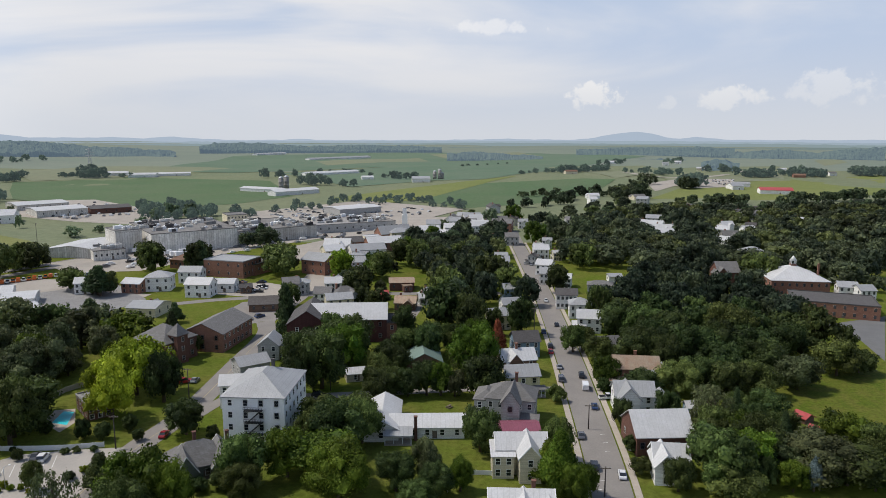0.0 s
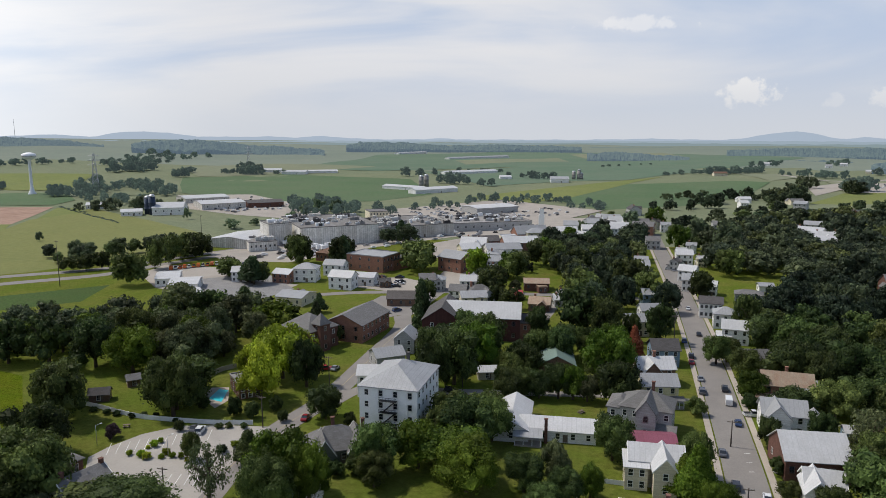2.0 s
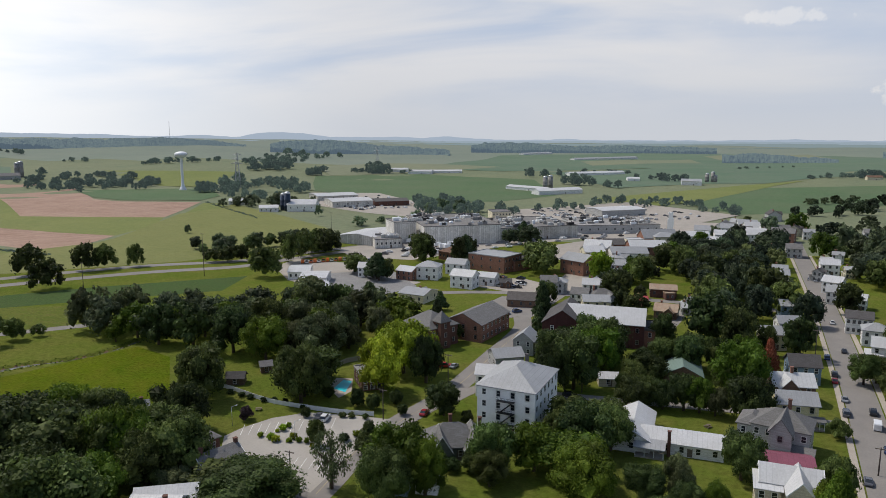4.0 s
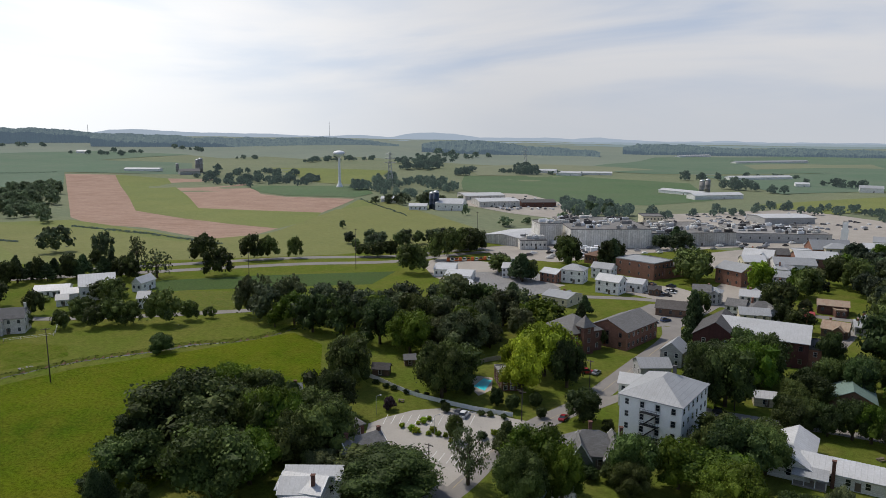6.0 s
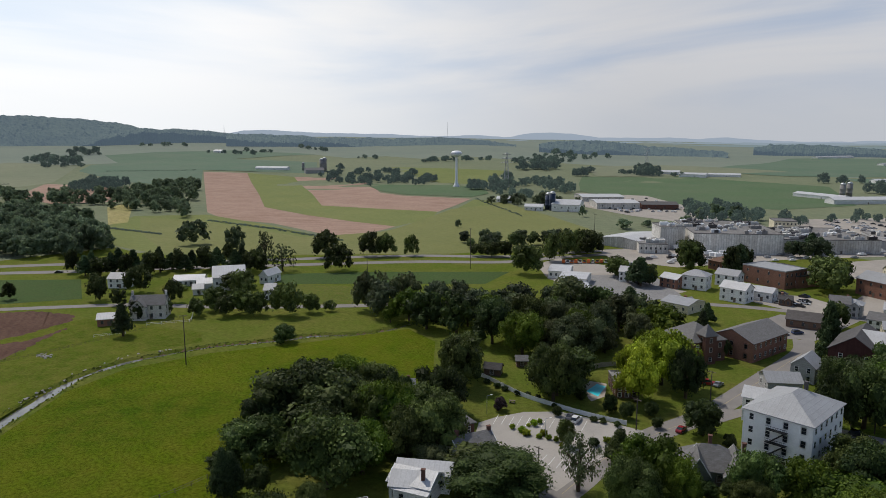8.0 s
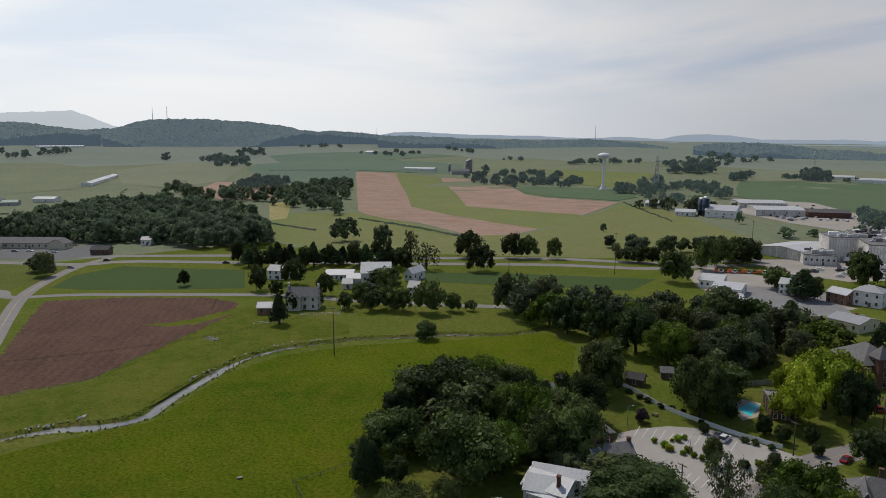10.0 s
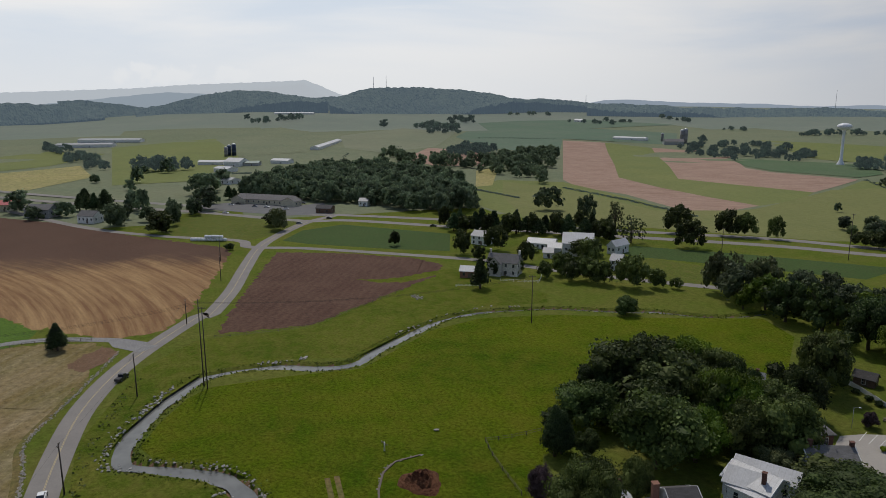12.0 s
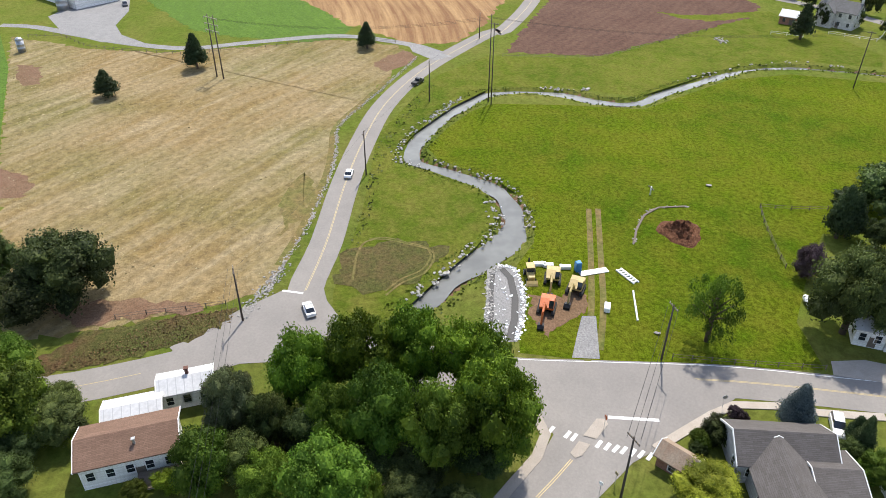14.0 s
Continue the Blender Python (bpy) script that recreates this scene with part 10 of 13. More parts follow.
drape("bank_brush", "rough reddish weeds on the roadside bank", [(-88.5, -69), (-94.2, -56.3), (-97.9, -45.6), (-93.9, -44.8), (-88.1, -50.7), (-82.3, -60.9), (-77.6, -71.8), (-81.2, -73.9)], BANK_WEEDS, 0.078, category="bank", edge=1.2)
drape("field_verge", "green regrowth at the hay field edge", [(-141.4, -48.6), (-153.3, -45.8), (-147.7, -42), (-134.2, -40.8), (-126.8, -42.7), (-122.1, -43.9), (-133.7, -46.5)], ROUGH_GRASS, 0.048, category="field", edge=1.8)
drape("rough_patch", "dry trampled grass inside the creek bend", [(-116.9, -30.2), (-124.2, -19.6), (-120.9, -8.6), (-108.6, -13.1), (-104.1, -23.3), (-107.2, -28.8)], TRAMPLED, 0.078, category="rough grass", edge=1.6)
strip("wheel_track", "looping wheel tracks of flattened straw in the grass", [(-108.2, -25.8), (-117.6, -26.5), (-122.1, -25.3), (-123.1, -21.6), (-121.5, -16.2), (-119.9, -11.9), (-117.1, -10.8), (-111.7, -12.2), (-108.2, -16.1), (-103.9, -18.7)], 0.45, ROUGH_GRASS, 0.105, category="track", step=1.5)
strip("wheel_track", "looping wheel tracks of flattened straw in the grass", [(-122.8, -25.1), (-123.8, -21.6), (-122.2, -16.6), (-120.7, -12.6), (-118.0, -11.5), (-112.8, -12.8), (-109.4, -16.4), (-105.3, -18.9)], 0.4, ROUGH_GRASS, 0.11, category="track", step=1.5)
strip("wall_weeds", "strip of brown weeds along the stone wall", [(-219.5, -34.6), (-199.5, -39.4), (-179.3, -44), (-163.3, -41.8), (-150.1, -40.4), (-135.5, -40.3), (-127, -40.2), (-111.9, -41.4)], 1.5, ROUGH_GRASS, 0.06, category="weeds")
fence([(-143.8, 60.9), (-143.3, 67.6), (-144.1, 75.9)], "weathered post-and-rail fence round a paddock", gap=3)
fence([(-143.8, 60.9), (-137, 59.8), (-126.8, 59.1), (-119.6, 58.9)], "weathered post-and-rail fence round a paddock", gap=3)
fence([(-90.9, 31.5), (-90.4, 41.5), (-90.2, 56)], "low wire fence on wooden posts along the street", gap=3)
fence([(-250.1, -175.1), (-251.3, -162.6), (-240.6, -146.2), (-237, -123.7), (-235.8, -110.8)], "brown post-and-rail fence along the farm drive", gap=3)
fence([(-236.5, -109.1), (-246.6, -83.7), (-258.4, -59.3), (-256.4, -37.8)], "brown post-and-rail fence along the farm drive", gap=3.5)
fence([(-92.9, -65.6), (-94.6, -60.6), (-96.4, -54), (-98.6, -47.4)], "leaning wire fence in weeds", gap=3)
fence([(-244.6, 1.8), (-246.4, 33.4), (-262.6, 55.5), (-282.8, 80.4)], "wire fence along the ploughed field", gap=5)
fence([(-147.3, 173.4), (-136.7, 171.5), (-121.2, 167.3), (-110, 166.8), (-97.2, 167.3), (-86.6, 169.2)], "white vinyl fence along the car park", kind="solid", mat=TRIM, post=1.5, gap=2.6)
fence([(1.1, 146.4), (1.6, 154.2), (11.4, 154.2)], "white picket fence in a back garden", kind="solid", mat=TRIM, post=1.3)
fence([(-76.1, 55.8), (-69.1, 54.9), (-63.6, 54.8)], "white vinyl garden fence", kind="solid", mat=TRIM, post=1.6)
fence([(-281.4, 104.3), (-277.6, 115.1)], "white board fence round the stone farmhouse", mat=TRIM, rails=2, gap=4, post=1.2)
fence([(-283.3, 126.5), (-277.8, 135.9), (-275, 141.1), (-290.2, 151.2)], "white board fence round the stone farmhouse", mat=TRIM, gap=4, post=1.2)
fence([(-40.6, 208.6), (-42.3, 225.2), (-36.4, 236.8), (-29.1, 241.8)], "weathered grey board fence round a back garden", kind="solid", mat=WOOD, post=1.6, gap=2.4)
fence([(-21.6, 222.4), (-19.1, 243.1), (-18.2, 260.2)], "dark board fence along the back lane", kind="solid", mat=WOOD, post=1.7, gap=2.4)
fence([(-117.8, 198.1), (-116.4, 207.4), (-112.2, 213)], "grey board fence round the pool", kind="solid", mat=WOOD_PALE, post=1.8, gap=2.4)
drape("traffic_island", "pale paved traffic island with kerb", [(-76.2, 17.5), (-76.3, 18.9), (-75.2, 19.1), (-72.2, 17.1), (-72.7, 15.2)], CONCRETE, 0.16, category="traffic island")
drape("traffic_island", "pale paved traffic island with kerb", [(-71.6, 14.5), (-71.1, 16.1), (-68.9, 14.7), (-68.4, 13.7), (-69.3, 13.1)], CONCRETE, 0.16, category="traffic island")
for _a, _b, _c, _d, _w in ((-76.7, 19.3, -76.7, 26.9, 0.6), (-103.7, -38.3, -103.2, -34.2, 0.5), (41.9, 176.6, 43.4, 177, 0.12), (41.4, 171.5, 42.8, 171.8, 0.12), (40.9, 166.6, 42.2, 166.9, 0.12), (34.7, 147.4, 35.9, 147.6, 0.12), (36.1, 151.5, 37.4, 151.8, 0.12), (-72.7, 10.1, -74.1, 11, 0.55), (-72.1, 12.5, -73.4, 13.4, 0.55), (-71.6, 13.4, -73, 14.3, 0.55), (-70.6, 16.9, -72, 17.8, 0.55), (-70.3, 18.1, -71.6, 19, 0.55), (-70, 19.2, -71.3, 20.2, 0.55), (-69.8, 20.3, -71.1, 21.3, 0.55), (-69.5, 21.6, -70.8, 22.5, 0.55), (-69.3, 22.7, -70.6, 23.7, 0.55), (-69, 23.9, -70.3, 24.9, 0.55)):
    strip("road_marking", "white painted bar on the road", [(_a, _b), (_c, _d)], _w, WHITE_LINE, 0.095, category="road marking")
strip("road_marking", "painted line on the road", [(-68.1, 13.2), (-64.9, 10.9), (-61.3, 8.1)], 0.14, YELLOW_LINE, 0.078, off=0.15, category="road marking")
strip("road_marking", "painted line on the road", [(-68.1, 13.2), (-64.9, 10.9), (-61.3, 8.1)], 0.14, YELLOW_LINE, 0.084, off=-0.15, category="road marking")
strip("pavement", "pale concrete pavement with kerb at the corner", [(-71.1, 25.4), (-74.7, 30.1), (-78.5, 35.1), (-80.9, 39.1), (-81.2, 46), (-80.3, 51.6), (-80.2, 61.3)], 1.5, CONCRETE, 0.17, category="pavement", thick=0.15)
strip("pavement", "pale concrete pavement with kerb under the trees", [(-77.9, 7.7), (-72.5, 9.7), (-68.2, 8.3), (-63, 4.7), (-60.1, 2.8)], 1.6, CONCRETE, 0.17, category="pavement", thick=0.15)
drape("drive_concrete", "pale concrete forecourt of the farmhouse", [(-92.4, 57.7), (-93.2, 63.4), (-91, 72.3), (-86.9, 70.4), (-89.1, 56.9)], CONCRETE, 0.072, category="forecourt")
drape("pool_deck", "pale concrete deck round the motel pool", [(-110.8, 184.6), (-112.2, 193), (-106.9, 194.4), (-101.8, 184.3), (-102.8, 178)], CONCRETE, 0.018, category="pool deck")
drape("pool", "turquoise swimming pool beside the motel", [(-108.3, 184.3), (-109.2, 192.3), (-105.9, 191.9), (-103.3, 182.8)], POOL_WATER, 0.024, category="swimming pool")
drape("bare_earth", "reddish bare earth at the field edge", [(-220.2, -161.4), (-219.4, -152), (-203.2, -143.2), (-201.8, -147.4), (-207.3, -153.9)], DIRT, 0.03, category="bare earth", edge=1.6)
drape("bare_earth", "reddish bare earth at the field edge", [(-146.3, -123.7), (-145.6, -114.5), (-138.9, -107.8), (-133, -107), (-131.6, -114.2)], DIRT, 0.024, category="bare earth", edge=1.6)
drape("bare_earth", "reddish bare earth at the field edge", [(-233.2, -42.4), (-248.8, -33.7), (-241.8, -27.8), (-229.6, -31.8), (-224.7, -37.2)], DIRT, 0.072, category="bare earth", edge=1.6)
drape("bare_earth", "reddish bare earth at the field edge", [(-95, -79.8), (-98.3, -70.8), (-98.8, -54.9), (-96.3, -50.8), (-93.8, -61.3), (-90, -72.8)], DIRT, 0.084, category="bare earth", edge=1.6)
drape("weed_strip", "yellow-green weed strip in ploughed soil", [(-309.1, 65.6), (-305.5, 74), (-305.8, 85.6), (-314.4, 110.7), (-307.4, 110.1), (-299, 93.1), (-296.4, 83.5), (-300.3, 73)], VERGE, 0.03, category="weeds", edge=1.2)
rocks("old_tyres", "grey heap of scrap beside the field", [(-272.1, 82.4), (-270.1, 83.4)], 1.2, 30, 0.45, STONE, 31, category="scrap heap")
road_sign(-74.5, 18.4, 200, 8, MACHINE_ORANGE, "red stop sign on the traffic island")
road_sign(-64.4, 18.8, 30, 4, YELLOW_LINE, "yellow diamond warning sign at the corner")
road_sign(-80.2, 37.0, 100, 8, STEEL, "grey back of a road sign at the corner")
road_sign(-62.6, 16.5, 60, 4, TRIM, "white road sign at the corner")
street_lamp(-98.4, 147.3, 5.5, 40)
street_lamp(-120.0, 149.6, 5.5, 40)
street_lamp(-53.9, 176.5, 5.5, 40)
picnic_table(-119.7, 161.2, 20)
picnic_table(1.8, 195.1, 50)
picnic_table(86.2, 193.9, 10)
picnic_table(-8.1, 147.4, 80)
for _a, _b, _c, _d in ((-117.1, 151.3, -114.2, 145.3), (-115.1, 152.5, -112.4, 146.4), (-113.2, 153.6, -110.5, 147.6), (-111.3, 154.8, -108.7, 148.7), (-109.3, 155.9, -106.8, 149.9), (-107.4, 157.1, -105, 151), (-105.4, 158.1, -103.1, 152.2), (-103.5, 159.4, -101.2, 153.3), (-101.6, 160.7, -99.4, 154.5), (-99.8, 161.9, -97.5, 155.6), (-97.9, 163.1, -95.7, 156.8), (-96, 164.3, -93.8, 157.9), (-99.3, 138.7, -97.8, 133.7), (-97, 139, -95.6, 134), (-94.8, 139.3, -93.4, 134.2), (-92.5, 139.5, -91.2, 134.5), (-90.3, 139.8, -89.1, 134.8), (-88.1, 140, -86.9, 135.1), (-85.9, 140.3, -84.8, 135.3), (-83.8, 140.5, -82.7, 135.6)):
    strip("road_marking", "white painted parking line", [(_a, _b), (_c, _d)], 0.12, WHITE_LINE, 0.075, category="road marking")
vehicle(-98.0, -31.8, -153, "sedan", 0, "waiting at the junction")
vehicle(-215.0, -24.9, 156, "pickup", 1, "driving on the country road")
vehicle(-151.0, -34.7, -178, "sedan", 0, "driving on the country road")
vehicle(-296.7, -159.6, 30, "pickup", 5, "parked at the barn")
vehicle(-77.2, 52.9, -13, "suv", 0, "parked in a drive")
for _v in ((41.9, 153.7, 81, "sedan", 0), (36.3, 157.9, 83, "suv", 1), (36.5, 175.2, 83, "sedan", 5), (44.2, 195.1, 82, "sedan", 4), (44.6, 210.6, 82, "van", 0), (45.5, 221.4, 83, "suv", 1), (38.2, 217.7, 84, "suv", 5), (39.6, 229.8, 84, "sedan", 3), (39.2, 246.4, 85, "sedan", 2), (40.0, 253.1, 85, "suv", 1), (38.5, 219.3, 84, "sedan", 4), (40.1, 271.7, 85, "suv", 4), (47.0, 282.3, 84, "sedan", 1), (48.6, 324.2, 84, "sedan", 0), (55.4, 389.1, 84, "sedan", 0), (48.4, 369.6, 85, "suv", 4)):
    vehicle(*_v, "parked along the main street")
for _v in ((52.7, 414.3, 85, "sedan", 3), (49.8, 417.9, 85, "sedan", 3)):
    vehicle(*_v, "parked along the main street")
for _v in ((-98.2, 162.1, 100, "suv", 0), (-100.5, 163.0, 100, "sedan", 5), (-73.8, 175.7, 93, "sedan", 2), (-85.8, 215.5, 0, "suv", 1), (-82.6, 215.5, 30, "suv", 2), (-79.8, 216.6, 86, "sedan", 3), (-88.2, 215.5, 44, "sedan", 1), (-68.7, 228.0, 90, "suv", 2), (-68.3, 232.0, 90, "sedan", 1), (48.6, 166.6, -43, "sedan", 0), (49.5, 201.7, 7, "pickup", 0), (-82.6, 290.1, 51, "sedan", 0), (-79.2, 295.6, 52, "suv", 4), (-37.6, 203.5, 0, "suv", 1), (-38.3, 198.1, 30, "sedan", 5), (-37.9, 189.7, 24, "sedan", 2)):
    vehicle(*_v, "parked on asphalt")
for _v in ((-2.6, 160.5, 16, "sedan", 1),):
    vehicle(*_v, "parked on asphalt")
for _v in ((-232.1, 362.9, 118, "van", 6), (-230.3, 364.6, 118, "pickup", 0), (-228.5, 366.4, 117, "pickup", 6), (-226.6, 368.2, 117, "van", 6), (-224.8, 369.9, 117, "pickup", 0), (-222.9, 371.7, 116, "pickup", 6), (-221.0, 373.6, 116, "van", 6), (-219.1, 375.4, 116, "pickup", 0), (-217.2, 377.2, 115, "pickup", 6), (-215.3, 379.1, 115, "van", 6), (-213.3, 381.0, 115, "pickup", 0), (-208.7, 384.1, 112, "suv", 0), (-206.5, 384.1, 112, "suv", 3), (-204.3, 384.1, 111, "suv", 0), (-202.1, 384.2, 111, "suv", 1), (-200.0, 384.2, 111, "suv", 0)):
    vehicle(*_v, "lined up in a dealer's yard")
for _v in ((-197.8, 384.2, 111, "suv", 3), (-195.6, 384.3, 110, "suv", 2), (-193.4, 384.3, 110, "suv", 0), (-191.2, 384.3, 110, "suv", 5)):
    vehicle(*_v, "lined up in a dealer's yard")
for _v in ((-580.7, 7.0, 58, "sedan", 0), (-572.9, 24.1, 58, "sedan", 0), (-575.5, 29.6, 58, "sedan", 5), (-556.6, 40.8, 58, "sedan", 3), (-551.3, 49.2, 58, "sedan", 0), (-537.3, 62.1, 58, "sedan", 0), (-563.6, 78.9, 58, "sedan", 3), (-532.4, 18.0, 58, "sedan", 0), (-482.4, 84.9, 58, "sedan", 1), (-468.1, 62.3, 58, "sedan", 3), (-428.3, 143.1, 58, "sedan", 1)):
    vehicle(*_v, "on the highway and car park")
for _v in ((-121.3, 353.2, 0, "sedan", 3), (-92.2, 354.9, 0, "sedan", 5), (-133.3, 366.2, 0, "sedan", 4), (-122.8, 360.7, 0, "sedan", 4), (-108.1, 353.1, 0, "sedan", 4), (-106.5, 362.8, 0, "sedan", 1), (-94.0, 353.7, 0, "sedan", 0), (-105.7, 364.9, 0, "sedan", 5), (-127.8, 347.7, 0, "sedan", 3), (-109.8, 349.1, 0, "sedan", 4), (-98.2, 344.6, 0, "sedan", 4), (-99.8, 352.5, 0, "sedan", 1), (-96.2, 364.1, 0, "sedan", 1), (-112.2, 360.1, 0, "sedan", 4), (-95.8, 346.0, 0, "sedan", 4), (-110.7, 357.0, 0, "sedan", 3)):
    vehicle(*_v, "parked in the lower town")
for _v in ((-109.4, 356.5, 0, "sedan", 1), (-91.5, 350.0, 0, "sedan", 0), (-91.7, 343.0, 0, "sedan", 1), (-102.7, 358.4, 0, "sedan", 5), (-92.1, 352.7, 0, "sedan", 1), (-101.2, 343.0, 0, "sedan", 3), (-123.0, 364.9, 0, "sedan", 4), (-125.7, 347.2, 0, "sedan", 4), (-95.8, 366.0, 0, "sedan", 4), (-96.2, 345.6, 0, "sedan", 0)):
    vehicle(*_v, "parked in the lower town")
for _v in ((-105.3, 674.0, 6, "sedan", 3), (-98.0, 702.9, 6, "sedan", 1), (-112.5, 657.7, 6, "sedan", 1), (-169.5, 689.9, 6, "sedan", 3), (-165.9, 685.5, 6, "sedan", 3), (-140.2, 691.2, 6, "sedan", 0), (-71.9, 712.1, 6, "sedan", 1), (-70.7, 679.1, 6, "sedan", 3), (-125.6, 660.1, 6, "sedan", 3), (-103.0, 684.7, 6, "sedan", 3), (-149.3, 645.3, 6, "sedan", 3), (-137.8, 669.3, 6, "sedan", 0), (-75.6, 704.6, 6, "sedan", 1), (-115.2, 683.0, 6, "sedan", 0), (-86.2, 668.1, 6, "sedan", 1), (-161.3, 661.4, 6, "sedan", 0)):
    vehicle(*_v, "parked at the factory")
for _v in ((-157.4, 662.2, 6, "sedan", 3), (-127.3, 656.8, 6, "sedan", 3), (-95.8, 679.0, 6, "sedan", 0), (-105.1, 663.0, 6, "sedan", 0), (-74.1, 716.9, 6, "sedan", 3), (-135.7, 672.1, 6, "sedan", 0), (-132.7, 691.0, 6, "sedan", 1), (-86.0, 711.6, 6, "sedan", 3), (-151.0, 653.7, 6, "sedan", 3), (-103.1, 713.8, 5, "sedan", 3), (-140.4, 658.3, 6, "sedan", 0), (-132.1, 668.8, 6, "sedan", 0), (-157.5, 680.8, 6, "sedan", 1), (-103.2, 707.8, 5, "sedan", 0), (-154.2, 656.6, 6, "sedan", 0), (-80.6, 701.9, 6, "sedan", 0)):
    vehicle(*_v, "parked at the factory")
for _v in ((-93.6, 723.8, 5, "sedan", 0), (-131.6, 659.8, 6, "sedan", 3), (-150.4, 686.3, 6, "sedan", 0), (-89.2, 705.3, 6, "sedan", 0), (-125.0, 681.1, 6, "sedan", 1), (-119.7, 676.1, 6, "sedan", 1), (-126.3, 687.3, 6, "sedan", 3), (-156.6, 701.8, 6, "sedan", 3), (-168.7, 454.2, 44, "truck", 0), (-167.4, 443.9, 44, "truck", 0), (-216.5, 447.6, 47, "truck", 0), (-176.9, 449.4, 45, "truck", 0), (-201.2, 457.2, 46, "truck", 0), (-213.7, 458.5, 47, "truck", 0), (-228.2, 450.8, 48, "truck", 0), (-211.6, 446.2, 46, "truck", 0)):
    vehicle(*_v, "parked at the factory")
for _v in ((-226.5, 444.3, 47, "truck", 0), (-184.1, 444.0, 45, "truck", 0), (-171.1, 444.5, 44, "truck", 0), (-199.8, 463.3, 47, "truck", 0), (-187.0, 459.8, 46, "truck", 0), (-212.2, 449.3, 47, "truck", 0)):
    vehicle(*_v, "parked at the factory")
drape("lot_paving", "pale gravel yard beside the by-pass", [(295, 1019), (364, 1095), (469, 1137), (401, 978), (347, 960), (326, 989), (277, 920)], ASPHALT_PALE, 0.03, category="car park")
strip("road_bypass", "pale by-pass road on an embankment", [(342, 1335), (343, 1173), (378, 1136), (453, 1203), (592, 1385), (665, 1422)], 12, ASPHALT_PALE, 0.03)
car_rows("trucks and cars parked in the by-pass yard", [(379, 1004), (410, 992), (464, 1121), (404, 1085)], 40, 9)
house("white far barn with grey roof", 415, 985, -10, [(0, 0, 0, 24, 9, 4.5, "gable", 2.5, 0, (1, 1)), (-6, 7, 90, 8, 8, 4, "gable", 2, 0, (1, 1))], SIDING_WHITE, ROOF_SILVER, group="far houses")
house("cream farmhouse with brown roof among trees", 229, 1269, 10, [(0, 0, 0, 22, 9, 4.5, "gable", 2.5, 0, (1, 1)), (-6, 7, 90, 8, 7, 4, "gable", 2, 0, (1, 1))], SIDING_CREAM, ROOF_BROWN, group="far houses")
house("brown farmhouse on far farmland", 621, 1234, -9, [(0, 0, 0, 20, 9, 4.5, "gable", 2.5, 0, (1, 1)), (-5, 7, 90, 8, 6, 4, "gable", 2, 0, (1, 1))], BRICK, ROOF_BROWN, group="far houses")
house("small white house on far farmland", 704, 1281, 4, [(0, 0, 0, 13, 9, 4.5, "gable", 2.5, 0, (1, 1)), (-4, 7, 90, 8, 6, 4, "gable", 2, 0, (1, 1))], SIDING_WHITE, ROOF_GREY, group="far houses")
house("small white house on far farmland", 657, 1369, -5, [(0, 0, 0, 12, 9, 4.5, "gable", 2.5, 0, (1, 1)), (-3, 7, 90, 8, 6, 4, "gable", 2, 0, (1, 1))], SIDING_WHITE, ROOF_WHITE, group="far houses")
house("long white barn on far farmland", 408, 1731, -20, [(0, 0, 0, 26, 9, 4.5, "gable", 2.5, 0, (1, 1)), (-7, 7, 90, 8, 8, 4, "gable", 2, 0, (1, 1))], SIDING_WHITE, ROOF_WHITE, group="far houses")
house("white house on far farmland", 564, 1703, -20, [(0, 0, 0, 15, 9, 4.5, "gable", 2.5, 0, (1, 1)), (-4, 7, 90, 8, 6, 4, "gable", 2, 0, (1, 1))], SIDING_WHITE, ROOF_WHITE, group="far houses")
house("white house on far farmland", 512, 1632, -14, [(0, 0, 0, 13, 9, 4.5, "gable", 2.5, 0, (1, 1)), (-4, 7, 90, 8, 6, 4, "gable", 2, 0, (1, 1))], SIDING_WHITE, ROOF_SILVER, group="far houses")
house("white house on far farmland", 515, 1415, -20, [(0, 0, 0, 16, 9, 4.5, "gable", 2.5, 0, (1, 1)), (-4, 7, 90, 8, 6, 4, "gable", 2, 0, (1, 1))], SIDING_CREAM, ROOF_WHITE, group="far houses")
house("dark-roofed house with a pale gable", 308, 694, 5, [(0, 0, 0, 15, 9, 4.5, "gable", 2.5, 0, (1, 1)), (-4, 7, 90, 8, 6, 4, "gable", 2, 0, (1, 1))], SIDING_WHITE, ROOF_SLATE, group="far houses")
house("white house at the edge of town", 177, 829, 10, [(0, 0, 0, 12, 9, 4.5, "gable", 2.5, 0, (1, 1)), (-3, 7, 90, 8, 6, 4, "gable", 2, 0, (1, 1))], SIDING_WHITE, ROOF_WHITE, group="far houses")
house("cream house at the edge of town", 228, 821, 10, [(0, 0, 0, 14, 9, 4.5, "gable", 2.5, 0, (1, 1)), (-4, 7, 90, 8, 6, 4, "gable", 2, 0, (1, 1))], SIDING_CREAM, ROOF_GREY, group="far houses")
house("long white farm shed of the mill", -1391, -450, 84, [(0, 0, 0, 60, 18, 7, "gable", 3.6, 0, (1, 1)), (-12, 13.5, 0, 30, 9, 5, "shed", 1.5, 0, (1, 1))], SIDING_WHITE, ROOF_WHITE, "barn", "barn")
house("white farm shed of the mill", -1313, -374, 75, [(0, 0, 0, 34, 16, 6, "gable", 3.2, 0, (1, 1)), (-7, 12.0, 0, 17, 8, 4, "shed", 1.5, 0, (1, 1))], SIDING_WHITE, ROOF_SILVER, "barn", "barn")
